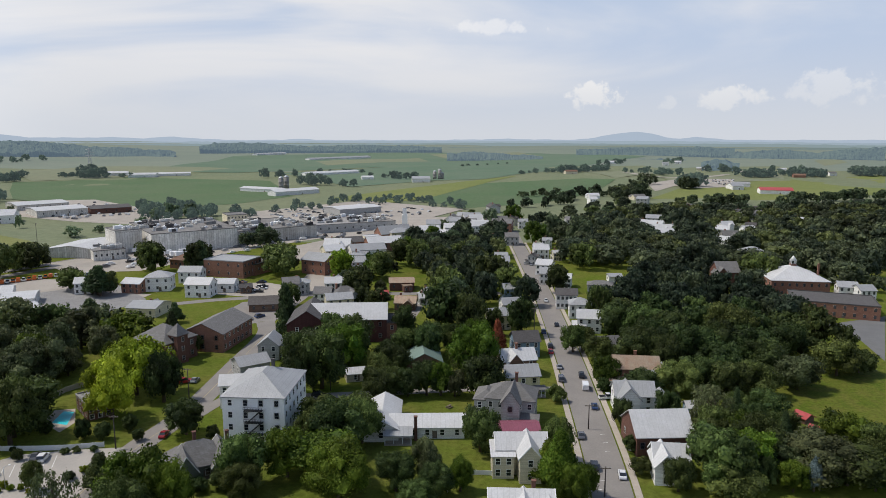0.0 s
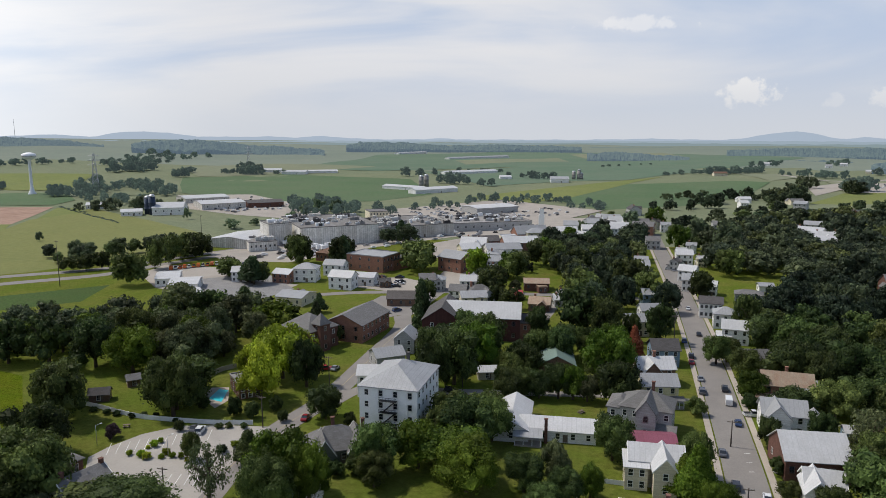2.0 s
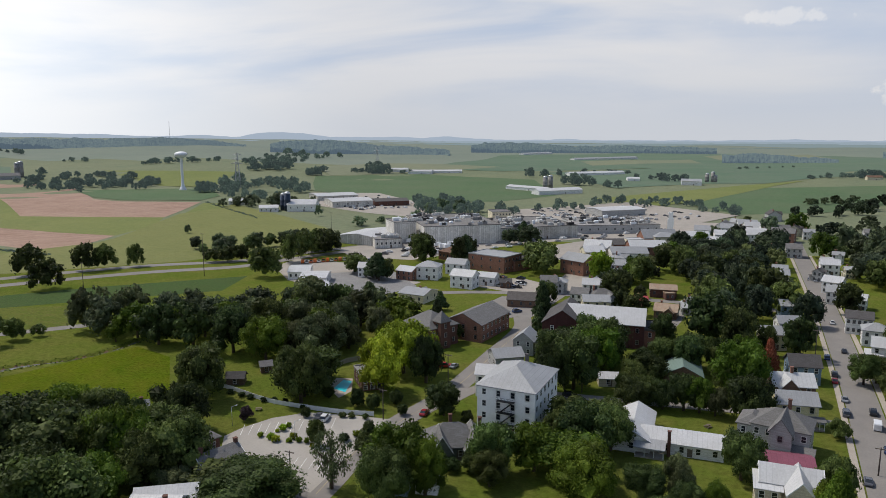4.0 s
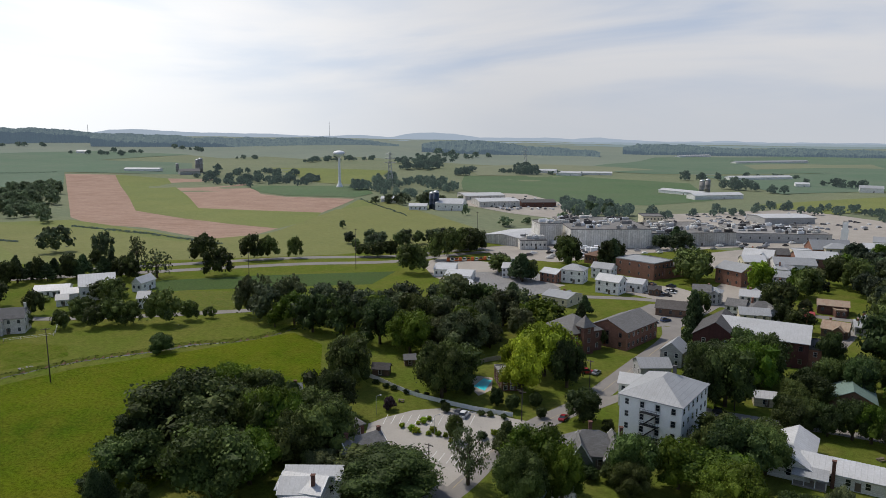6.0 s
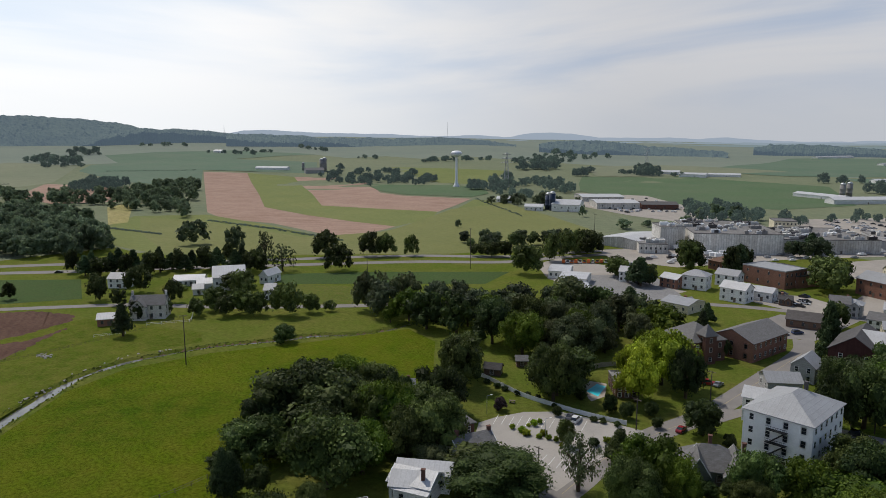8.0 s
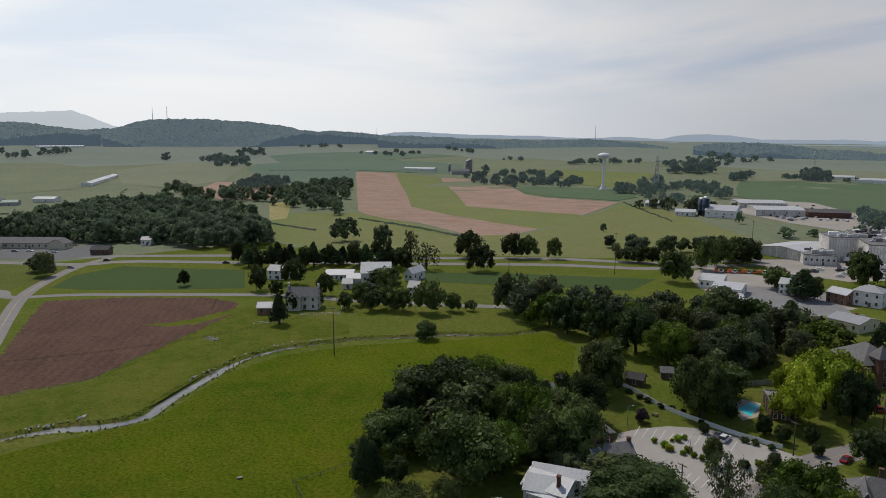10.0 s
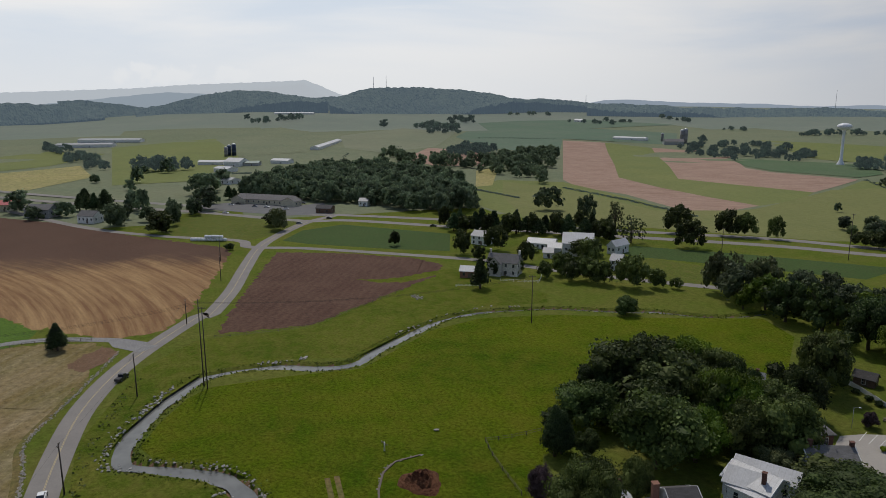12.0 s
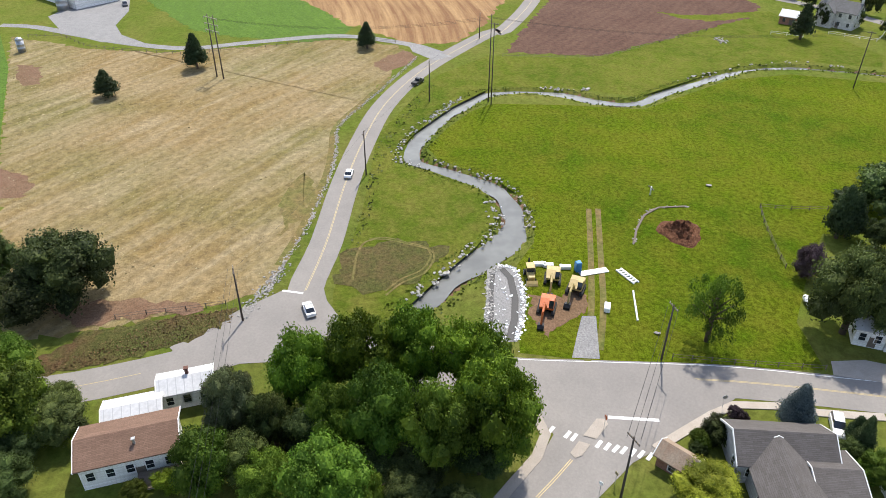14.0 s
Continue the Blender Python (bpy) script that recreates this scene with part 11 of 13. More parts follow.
house("pale farm shed of the mill", -1730, -585, 93, [(0, 0, 0, 44, 16, 6, "gable", 3.2, 0, (1, 1)), (-9, 12.0, 0, 22, 8, 4, "shed", 1.5, 0, (1, 1))], SIDING_CREAM, ROOF_WHITE, "barn", "barn")
house("grey farm shed beside the mill", -1959, -533, 78, [(0, 0, 0, 30, 14, 6, "gable", 2.8, 0, (1, 1)), (-6, 10.5, 0, 15, 7, 4, "shed", 1.5, 0, (1, 1))], SIDING_GREY, ROOF_WHITE, "barn", "barn")
silo(-1460, -446, 26, 5, SILO_GREY, "grey concrete silo of the mill")
silo(-1454, -436, 26, 5, SILO_GREY, "grey concrete silo of the mill")
silo(-1465, -428, 26, 5, SILO_GREY, "grey concrete silo of the mill")
# ---- open lots, lawns, yards and sight gaps to the camera, kept clear of trees ----
FREE_OF += [(-98, 147, 22), (-99, 135, 14), (-86, 129, 10), (-109, 152, 14), (-92, 160, 12), (-104, 183, 10), (-123, 160, 14), (-135, 164, 10), (-78, 205, 10), (-12, 167, 10), (-3, 158, 12), (-64, -52, 9), (-90, -42, 6), (114, 196, 16), (131, 205, 22), (113, 205, 14), (117, 180, 18)]
FREE_OF += [(114, 188, 16), (171, 280, 16), (164, 257, 14), (124, 205, 16), (136, 220, 10), (152, 513, 10), (181, 552, 10), (87, 384, 9), (93, 375, 9), (99, 384, 7), (213, 397, 10), (64, 360, 7), (192, 476, 7), (193, 433, 7), (-96, 162, 10), (-89, 162, 9), (-105, 144, 12), (-111, 140, 10)]

ROAD_PTS = np.array(ROADS)

# ---- trees and woods ----
tree(-95.9, 38.2, 13.7, 4.7, "sparse", LEAF_MID, "open-crowned young tree standing in the meadow")
tree(-77.4, -18.5, 16.1, 5.8, "round", LEAF_LUSH)
tree(-80.4, -10.5, 15.4, 5.5, "round", LEAF_LUSH)
tree(-77.8, -1.8, 16.0, 5.8, "round", LEAF_LUSH)
tree(-75.0, -26.4, 14.2, 5.3, "round", LEAF_LUSH)
tree(-68.2, 1.9, 16.7, 6.2, "round", LEAF_LUSH)
tree(-56.9, -19.4, 11.8, 5.9, "round", LEAF_MID)
# Low dark trees, not seen there, added to deepen the shade below the crowns.
tree(-66.2, -23.6, 8, 4.2, "round", LEAF_DARK, "dark undergrowth added to deepen the shade under tall trees")
tree(-62, -14.2, 6.5, 4.2, "round", LEAF_DARK, "dark undergrowth added to deepen the shade under tall trees")
tree(-58.5, -8.6, 6, 4.0, "round", LEAF_DARK, "dark undergrowth added to deepen the shade under tall trees")
tree(-63.5, -7.6, 7, 4.2, "round", LEAF_DARK, "dark undergrowth added to deepen the shade under tall trees")
tree(-70.5, -17.5, 8, 4.2, "round", LEAF_DARK, "dark undergrowth added to deepen the shade under tall trees")
tree(-72.5, -10.5, 8, 4.2, "round", LEAF_DARK, "dark undergrowth added to deepen the shade under tall trees")
tree(-64.6, 0.2, 7, 3.8, "round", LEAF_DARK, "dark undergrowth added to deepen the shade under tall trees")
tree(-57, -2.5, 5, 3.2, "round", LEAF_DARK, "dark undergrowth added to deepen the shade under tall trees")
tree(-67.3, -13.5, 15.3, 5.5, "round", LEAF_MID)
tree(-65.2, -5.2, 15.1, 5.3, "round", LEAF_MID)
tree(-68.8, -35.5, 12.4, 4.0, "round", LEAF_OLIVE)
tree(-67.3, -29.1, 9.6, 2.6, "round", LEAF)
tree(-66.8, -19.9, 12.1, 4.0, "round", LEAF_MID)
tree(-57.4, -13.5, 7.3, 2.1, "round", LEAF_MID)
tree(-58.7, -36.0, 10.2, 4.7, "round", LEAF_MID)
tree(-67.0, -67.3, 11.5, 6.4, "round", LEAF_MID)
tree(-66.5, -61.0, 6.9, 4.6, "round", LEAF)
tree(-92.4, -80.5, 8.3, 7.1, "round", LEAF_DARK)
tree(-97.8, -76.0, 13.6, 8.6, "round", LEAF_DARK)
tree(-101.8, -91.6, 10.3, 3.8, "round", LEAF)
tree(-77.2, -75.5, 8, 4.5, "round", LEAF_MID)
tree(-68.3, -67.5, 9, 4.5, "round", LEAF_MID)
tree(-70.8, -62.5, 5.5, 2.8, "round", LEAF)
tree(-61.6, -64, 5, 3, "round", LEAF_DARK)
tree(-55.4, -62.4, 7, 4, "round", LEAF)
tree(-72.2, -37, 8.5, 3.6, "round", LEAF_OLIVE)
tree(-67.6, -30.4, 9, 3.4, "round", LEAF)
tree(-66.4, -36.4, 6.5, 2.8, "round", LEAF_OLIVE)
tree(-61.2, -31.6, 8, 3.6, "round", LEAF)
tree(-58.4, -27.5, 8, 3.8, "round", LEAF_MID)
tree(-58.6, -41.6, 3.2, 2, "bush", LEAF_BRIGHT, "yellow-green bush beside the wooden deck")
tree(-56.8, -45.4, 2.8, 1.8, "bush", LEAF_MID, "yellow-green bush beside the wooden deck")
tree(-78.3, 38.3, 2.2, 1.2, "bush", LEAF_PURPLE, "dark red shrub in the corner garden")
tree(-74.6, 34.4, 3.6, 2, "bush", LEAF_OLIVE, "brown-green shrub in the corner garden")
tree(-72.6, 31.6, 2.6, 1.5, "bush", LEAF_MID, "green shrub in the corner garden")
tree(-70.4, 31.2, 2.4, 1.4, "bush", LEAF, "green shrub in the corner garden")
tree(-65.6, 30.2, 3, 1.6, "bush", LEAF_MID, "green shrub in the corner garden")
tree(-75.4, 54.6, 4.6, 1.6, "column", NEEDLE)
tree(-71.8, 53.4, 3, 2, "bush", LEAF)
tree(-68.2, 53.2, 3, 2, "bush", LEAF_MID)
tree(-77.0, 46.4, 8.6, 2.7, "cone", LEAF_BLUE, "blue spruce in a front garden")
tree(-73.1, 54.4, 7.1, 1.7, "cone", NEEDLE)
tree(-248.8, -47.0, 9.3, 3.3, "cone", NEEDLE)
tree(-222.1, -99.6, 11.8, 4.1, "cone", NEEDLE)
tree(-195.0, -117.1, 8.5, 3.8, "cone", NEEDLE)
tree(-63.4, 30.8, 4.1, 4.8, "round", LEAF_BRIGHT)
tree(-77.7, 39.1, 1.6, 1.2, "bush", LEAF_PURPLE)
tree(-73.5, 34.8, 3.7, 2.4, "bush", LEAF)
tree(-71.2, 31.8, 2.7, 1.2, "bush", LEAF_MID)
tree(-68.2, 54.9, 4.6, 2.9, "bush", LEAF_MID)
tree(-71.9, 52.5, 3.4, 1.9, "bush", LEAF)
tree(-132.6, 75.3, 10.6, 3.7, "column", NEEDLE)
tree(-117.0, 61.8, 7.4, 2.9, "bush", LEAF_PURPLE, "purple-leaved shrub beside the trees")
tree(-100.1, 62.4, 17.0, 7.4, "round", LEAF)
tree(-128.6, 79.7, 6.8, 3.5, "round", LEAF_DARK)
tree(-149.0, 108.4, 17.9, 14.5, "round", LEAF_DARK)
tree(-153.4, 97.9, 11.1, 6.2, "round", LEAF_DARK)
tree(-142.4, 116.8, 15.1, 8.3, "round", LEAF_DARK)
tree(-119.7, 91.7, 17.0, 10.6, "round", LEAF)
tree(-130.3, 115.5, 15.6, 7.3, "round", LEAF)
tree(-124.1, 118.1, 13.7, 7.2, "round", LEAF_MID)
tree(-127.1, 130.0, 12.7, 8.9, "round", LEAF)
tree(-109.1, 79.5, 9.9, 3.8, "round", LEAF)
tree(-124.0, 106.2, 9.6, 5.0, "round", LEAF_OLIVE)
tree(-107.9, 114.0, 6.3, 4.3, "round", LEAF_OLIVE)
tree(-132.1, 73.2, 12.4, 3.3, "column", NEEDLE)
tree(-151.6, 109.4, 17.8, 10.5, "round", LEAF_DARK)
tree(-160.2, 101.8, 8.4, 6.4, "round", LEAF_DARK)
tree(-114.2, 122.6, 15.2, 8.3, "round", LEAF)
tree(-128.3, 117.9, 16.8, 7.3, "round", LEAF_MID)
tree(-116.1, 114.1, 13.6, 6.9, "round", LEAF)
tree(-147.5, 171.1, 13.5, 8.1, "round", LEAF)
tree(-113.0, 175.0, 15.2, 9.2, "round", LEAF)
tree(-118.9, 154.1, 4.1, 2.2, "bush", LEAF_PURPLE)
tree(-94.0, 117.2, 7.2, 11.2, "round", LEAF)
tree(-221.1, 151.1, 6.9, 4.8, "bush", LEAF)
tree(-93.6, 205.2, 17.8, 10.7, "round", LEAF_BRIGHT, "tall yellow-green maple beside the street")
tree(-92.8, 187.0, 17.2, 7.7, "round", LEAF_BRIGHT, "tall yellow-green maple beside the street")
tree(-83.1, 199.4, 15.6, 5.6, "round", LEAF_DARK)
tree(-68.3, 176.8, 9.9, 5.3, "round", LEAF_DARK)
tree(-77.4, 148.5, 8.3, 3.8, "column", LEAF_DARK)
tree(-63.5, 136.8, 14.3, 7.7, "round", LEAF_MID)
tree(-77.1, 129.1, 14.1, 4.9, "sparse", LEAF_OLIVE, "thin-leaved olive tree with open crown beside the car park")
tree(-45.2, 148.2, 12.9, 5.7, "round", LEAF)
tree(-36.4, 153.6, 12.2, 5.8, "round", LEAF_MID)
tree(-32.4, 176.3, 10.8, 6.1, "round", LEAF)
tree(-22.8, 178.6, 11.0, 6.1, "round", LEAF)
tree(-28.1, 152.8, 10.6, 9.0, "round", LEAF_MID)
tree(-44.1, 142.9, 8.6, 4.7, "round", LEAF)
tree(-89.3, 115.0, 10.6, 11.5, "round", LEAF)
tree(-85.6, 117.3, 6.7, 3.4, "round", LEAF)
tree(-144.7, 106.9, 4.5, 15.6, "round", LEAF)
tree(-145.1, 80.5, 4.6, 3.8, "round", LEAF_DARK)
tree(-466.6, 246.0, 17.8, 11.0, "round", LEAF_DARK)
tree(-414.0, 247.7, 17.9, 6.7, "round", LEAF)
tree(-338.0, 232.0, 15.5, 8.6, "sparse", LEAF_OLIVE)
tree(-355.7, 277.5, 17.7, 9.5, "round", LEAF_DARK)
tree(-315.5, 254.9, 15.8, 8.5, "round", LEAF_DARK)
tree(-336.8, 298.2, 16.6, 7.6, "round", LEAF_DARK)
tree(-330.8, 306.5, 15.0, 7.1, "round", LEAF)
tree(-319.3, 318.4, 13.7, 5.1, "round", LEAF)
tree(-384.0, 251.2, 17.0, 6.4, "sparse", LEAF_OLIVE)
tree(-344.3, 219.6, 13.7, 6.6, "round", LEAF_DARK)
tree(-253.6, 175.1, 15.0, 7.7, "round", LEAF)
tree(-269.8, 163.1, 11.8, 6.7, "round", LEAF)
tree(-284.7, 158.8, 10.8, 5.8, "round", LEAF)
tree(-262.9, 167.3, 10.6, 5.0, "round", LEAF)
tree(-249.6, 185.8, 9.0, 4.4, "round", LEAF)
tree(-245.5, 192.6, 5.2, 2.9, "round", LEAF)
tree(-235.5, 205.4, 17.6, 6.7, "round", LEAF_OLIVE)
tree(-232.5, 214.1, 17.6, 7.9, "sparse", LEAF_OLIVE)
tree(-219.8, 215.2, 17.6, 7.7, "round", LEAF_OLIVE)
tree(-193.2, 201.0, 16.2, 8.0, "round", LEAF_DARK)
tree(-178.5, 202.8, 17.7, 8.7, "round", LEAF_DARK)
tree(-160.8, 203.3, 17.6, 8.4, "round", LEAF_DARK)
tree(-155.0, 217.3, 17.7, 7.7, "round", LEAF)
tree(-142.9, 223.1, 15.8, 7.6, "round", LEAF_OLIVE)
tree(-131.7, 230.0, 15.8, 7.6, "round", LEAF_OLIVE)
tree(-127.8, 256.3, 15.7, 8.2, "round", LEAF_OLIVE)
tree(-312.9, 187.4, 9.5, 9.0, "round", LEAF_DARK)
tree(-228.1, 320.5, 17.5, 9.7, "round", LEAF)
tree(-240.8, 362.8, 17.9, 7.6, "round", LEAF)
tree(-277.0, 352.0, 9.9, 6.3, "round", LEAF_DARK)
tree(-270.9, 355.8, 11.0, 4.7, "round", LEAF_DARK)
tree(-284.7, 347.2, 9.2, 7.1, "round", LEAF_DARK)
tree(-248.1, 409.0, 14.9, 6.7, "round", LEAF)
tree(-242.0, 381.2, 17.4, 7.9, "round", LEAF)
tree(-164.0, 388.6, 17.9, 7.4, "round", LEAF)
tree(-189.9, 352.1, 11.6, 4.8, "round", LEAF_DARK)
tree(-169.2, 337.3, 14.7, 6.6, "cone", NEEDLE)
tree(-136.1, 389.6, 19.3, 6.7, "cone", NEEDLE)
tree(-90.4, 381.3, 17.9, 11.3, "round", LEAF)
tree(-60.0, 396.8, 11.6, 7.3, "round", LEAF_BRIGHT)
tree(-64.3, 281.0, 18.5, 4.1, "cone", NEEDLE)
tree(-385.1, 439.1, 7.0, 2.8, "round", LEAF_DARK)
tree(-346.9, 571.7, 11.4, 3.7, "round", LEAF_DARK)
tree(-117.2, 185.7, 11.8, 9.7, "round", LEAF)
tree(-32.5, 236.8, 16.3, 8.7, "round", LEAF)
tree(-48.3, 236.8, 11.2, 7.9, "round", LEAF_OLIVE)
tree(3.8, 284.9, 17.8, 11.2, "round", LEAF_DARK)
tree(-15.1, 263.9, 13.5, 4.8, "round", LEAF_DARK)
tree(-0.7, 204.9, 10.8, 4.5, "round", LEAF_MID)
tree(10.4, 220.8, 17.8, 8.1, "round", LEAF_MID)
tree(19.6, 244.4, 13.0, 3.2, "column", LEAF_RUST, "upright tree with rust red leaves")
tree(-16.2, 204.9, 9.0, 5.3, "round", LEAF)
tree(-5.0, 204.9, 11.2, 4.5, "round", LEAF_DARK)
tree(9.4, 166.6, 11.7, 5.1, "round", LEAF)
tree(-3.8, 152.0, 10.4, 3.6, "round", LEAF_OLIVE)
tree(27.6, 160.5, 11.6, 4.4, "round", LEAF)
tree(26.1, 146.9, 14.8, 4.7, "cone", LEAF_MID)
tree(30.7, 144.4, 8.0, 3.5, "round", LEAF_MID)
tree(34.0, 200.4, 5.0, 3.0, "bush", LEAF)
tree(88.3, 182.1, 10.4, 6.0, "round", LEAF_DARK)
tree(85.6, 166.6, 10.7, 2.5, "cone", NEEDLE)
tree(82.6, 189.8, 8.3, 1.7, "cone", NEEDLE)
tree(74.2, 187.8, 9.9, 4.5, "sparse", LEAF_OLIVE)
tree(83.2, 146.9, 8.6, 2.2, "cone", LEAF_BLUE, "blue-grey spruce among trees")
tree(62.6, 149.4, 13.5, 8.1, "round", LEAF)
tree(52.8, 146.9, 8.1, 3.6, "round", LEAF_DARK)
tree(46.7, 154.8, 4.2, 2.8, "round", LEAF)
tree(92.2, 149.5, 9.4, 9.3, "round", LEAF)
tree(97.1, 146.9, 7.9, 4.0, "round", LEAF_MID)
tree(63.0, 187.8, 8.3, 3.7, "round", LEAF_DARK)
tree(64.4, 144.4, 7.9, 6.7, "round", LEAF)
tree(83.3, 157.6, 8.5, 6.1, "round", LEAF_OLIVE)
tree(162.3, 355.9, 17.7, 10.5, "round", LEAF)
tree(-91.8, 146.8, 7.4, 2.4, "bush", LEAF)
tree(-424.5, 149.1, 13.7, 4.7, "round", LEAF_DARK)
tree(-408.1, 149.7, 11.9, 5.6, "cone", NEEDLE)
tree(-411.5, 155.0, 13.5, 4.6, "cone", NEEDLE)
tree(-398.7, 154.1, 11.4, 5.5, "round", LEAF_DARK)
tree(-400.6, 161.4, 13.0, 4.5, "cone", NEEDLE)
tree(-403.9, 166.9, 14.6, 5.7, "cone", NEEDLE)
tree(-391.4, 165.6, 12.5, 4.5, "round", LEAF_DARK)
tree(-394.5, 171.1, 14.0, 5.6, "cone", NEEDLE)
tree(-396.4, 178.7, 9.2, 4.6, "cone", NEEDLE)
tree(-384.1, 177.2, 13.5, 5.5, "round", LEAF_DARK)
tree(-387.1, 182.8, 15.1, 4.5, "cone", NEEDLE)
tree(-388.9, 190.6, 10.3, 5.6, "cone", NEEDLE)
tree(-383.4, 192.1, 13.4, 4.5, "round", LEAF_DARK)
tree(-379.6, 194.5, 9.8, 5.5, "cone", NEEDLE)
tree(-382.6, 200.4, 11.4, 4.5, "cone", NEEDLE)
tree(-372.6, 202.1, 15.0, 5.5, "round", LEAF_DARK)
tree(-372.2, 206.2, 10.9, 4.5, "cone", NEEDLE)
tree(-375.1, 212.2, 12.4, 5.6, "cone", NEEDLE)
tree(-381.9, 223.6, 13.1, 4.7, "round", LEAF_DARK)
tree(-364.8, 217.9, 11.9, 5.5, "cone", NEEDLE)
tree(-367.6, 224.1, 13.5, 4.5, "cone", NEEDLE)
tree(-356.0, 221.4, 11.4, 5.4, "round", LEAF_DARK)
tree(-357.3, 229.6, 13.0, 4.5, "cone", NEEDLE)
tree(-377.1, 102.9, 8.7, 3.6, "round", LEAF_DARK)
tree(-342.9, 130.6, 13.5, 5.7, "round", LEAF_DARK)
tree(-274.9, 113.1, 13.6, 4.2, "column", NEEDLE)
tree(-346.4, 151.3, 14.0, 6.7, "round", LEAF_DARK)
tree(-467.3, 46.1, 8.6, 8.2, "round", LEAF_DARK)
tree(-556.7, 4.7, 17.8, 11.6, "round", LEAF_DARK)
tree(-607.6, 24.1, 11.6, 4.7, "cone", NEEDLE)
tree(-336.5, 166.8, 3.1, 6.6, "round", LEAF)
tree(-296.1, 179.8, 14.5, 7.4, "round", LEAF)
tree(-584.7, -124.9, 17.4, 10.8, "round", LEAF_DARK)
tree(-637.2, -180.5, 11.6, 8.3, "round", LEAF_DARK)
tree(-623.8, -163.8, 9.2, 4.5, "round", LEAF_DARK)
tree(-465.1, -22.8, 13.8, 9.1, "round", LEAF_DARK)
tree(-506.5, -51.4, 12.5, 7.1, "round", LEAF_DARK)
tree(-561.0, -39.2, 17.6, 6.7, "round", LEAF_DARK)
tree(-568.5, -65.3, 16.4, 5.2, "cone", NEEDLE)
tree(-576.9, -79.1, 14.4, 4.9, "cone", NEEDLE)
tree(-529.1, -2.8, 11.1, 4.8, "round", LEAF_DARK)
tree(-490.8, -16.2, 14.5, 5.1, "round", LEAF_DARK)
tree(-587.3, 9.7, 14.5, 8.2, "round", LEAF_DARK)
tree(-559.0, -95.4, 10.5, 8.7, "round", LEAF_DARK)
tree(-695.9, -56.6, 10.5, 4.8, "round", LEAF_DARK)
tree(-782.5, -95.9, 8.7, 5.5, "round", LEAF_DARK)
tree(-253.9, -48.0, 8.0, 3.2, "cone", NEEDLE)
tree(-395.8, 14.1, 3.9, 2.8, "bush", LEAF_DARK)
tree(-547.2, -107.6, 10.3, 7.8, "round", LEAF_DARK)
tree(-769.3, -57.3, 17.8, 7.0, "round", LEAF_DARK)
tree(-905.5, -12.0, 17.0, 6.3, "round", LEAF_DARK)
tree(-872.6, -31.5, 17.6, 9.1, "round", LEAF_DARK)
tree(-878.2, -56.8, 9.8, 5.5, "round", LEAF_DARK)
tree(-294.8, 127.8, 8.8, 3.9, "round", LEAF_DARK)
tree(-293.8, 139.5, 8.7, 4.2, "round", LEAF)
tree(-325.9, 132.9, 8.1, 3.7, "round", LEAF_DARK)
tree(-312.9, 153.4, 11.6, 4.2, "round", LEAF_DARK)
tree(-272.8, 156.5, 9.5, 4.9, "round", LEAF_DARK)
tree(-281.9, 148.2, 8.0, 4.5, "round", LEAF)
tree(-2024.7, 141.6, 16.9, 9.8, "round", LEAF_HAZE)
tree(-1907.6, 181.0, 16.2, 9.3, "round", LEAF_HAZE)
tree(-1981.7, 227.0, 17.0, 9.6, "round", LEAF_HAZE)
tree(-2005.0, 256.3, 17.3, 9.8, "round", LEAF_HAZE)
tree(-108.4, 146.2, 1.4, 0.9, "bush", LEAF_BRIGHT, "round clipped shrub in a planting bed", group="car park shrubs")
tree(-105.1, 146.1, 1.7, 1.1, "bush", LEAF_BRIGHT, "round clipped shrub in a planting bed", group="car park shrubs")
tree(-103.0, 145.3, 1.8, 1.2, "bush", LEAF_BRIGHT, "round clipped shrub in a planting bed", group="car park shrubs")
tree(-105.1, 151.8, 1.8, 1.2, "bush", LEAF_BRIGHT, "round clipped shrub in a planting bed", group="car park shrubs")
tree(-104.9, 154.2, 1.4, 0.9, "bush", LEAF_BRIGHT, "round clipped shrub in a planting bed", group="car park shrubs")
tree(-106.0, 150.4, 1.0, 0.6, "bush", LEAF_BRIGHT, "round clipped shrub in a planting bed", group="car park shrubs")
tree(-99.6, 148.3, 1.7, 1.1, "bush", LEAF_BRIGHT, "round clipped shrub in a planting bed", group="car park shrubs")
tree(-99.6, 146.2, 1.3, 0.8, "bush", LEAF_BRIGHT, "round clipped shrub in a planting bed", group="car park shrubs")
tree(-97.2, 147.2, 1.4, 0.9, "bush", LEAF_BRIGHT, "round clipped shrub in a planting bed", group="car park shrubs")
tree(-95.0, 147.4, 1.5, 0.9, "bush", LEAF_BRIGHT, "round clipped shrub in a planting bed", group="car park shrubs")
tree(-92.4, 145.8, 1.2, 0.7, "bush", LEAF_BRIGHT, "round clipped shrub in a planting bed", group="car park shrubs")
tree(-84.7, 155.8, 1.7, 1.4, "bush", LEAF_BRIGHT, "round clipped shrub in a planting bed", group="car park shrubs")
tree(-82.5, 153.9, 1.3, 1.0, "bush", LEAF_BRIGHT, "round clipped shrub in a planting bed", group="car park shrubs")
tree(-135.6, 168.9, 1.5, 1.2, "bush", LEAF_DARK, "small dark shrub along the white fence", group="fence shrubs")
tree(-130.8, 168.1, 1.5, 1.2, "bush", LEAF_DARK, "small dark shrub along the white fence", group="fence shrubs")
tree(-127.4, 167.7, 1.5, 1.2, "bush", LEAF_DARK, "small dark shrub along the white fence", group="fence shrubs")
tree(-122.2, 167.3, 1.5, 1.2, "bush", LEAF_DARK, "small dark shrub along the white fence", group="fence shrubs")
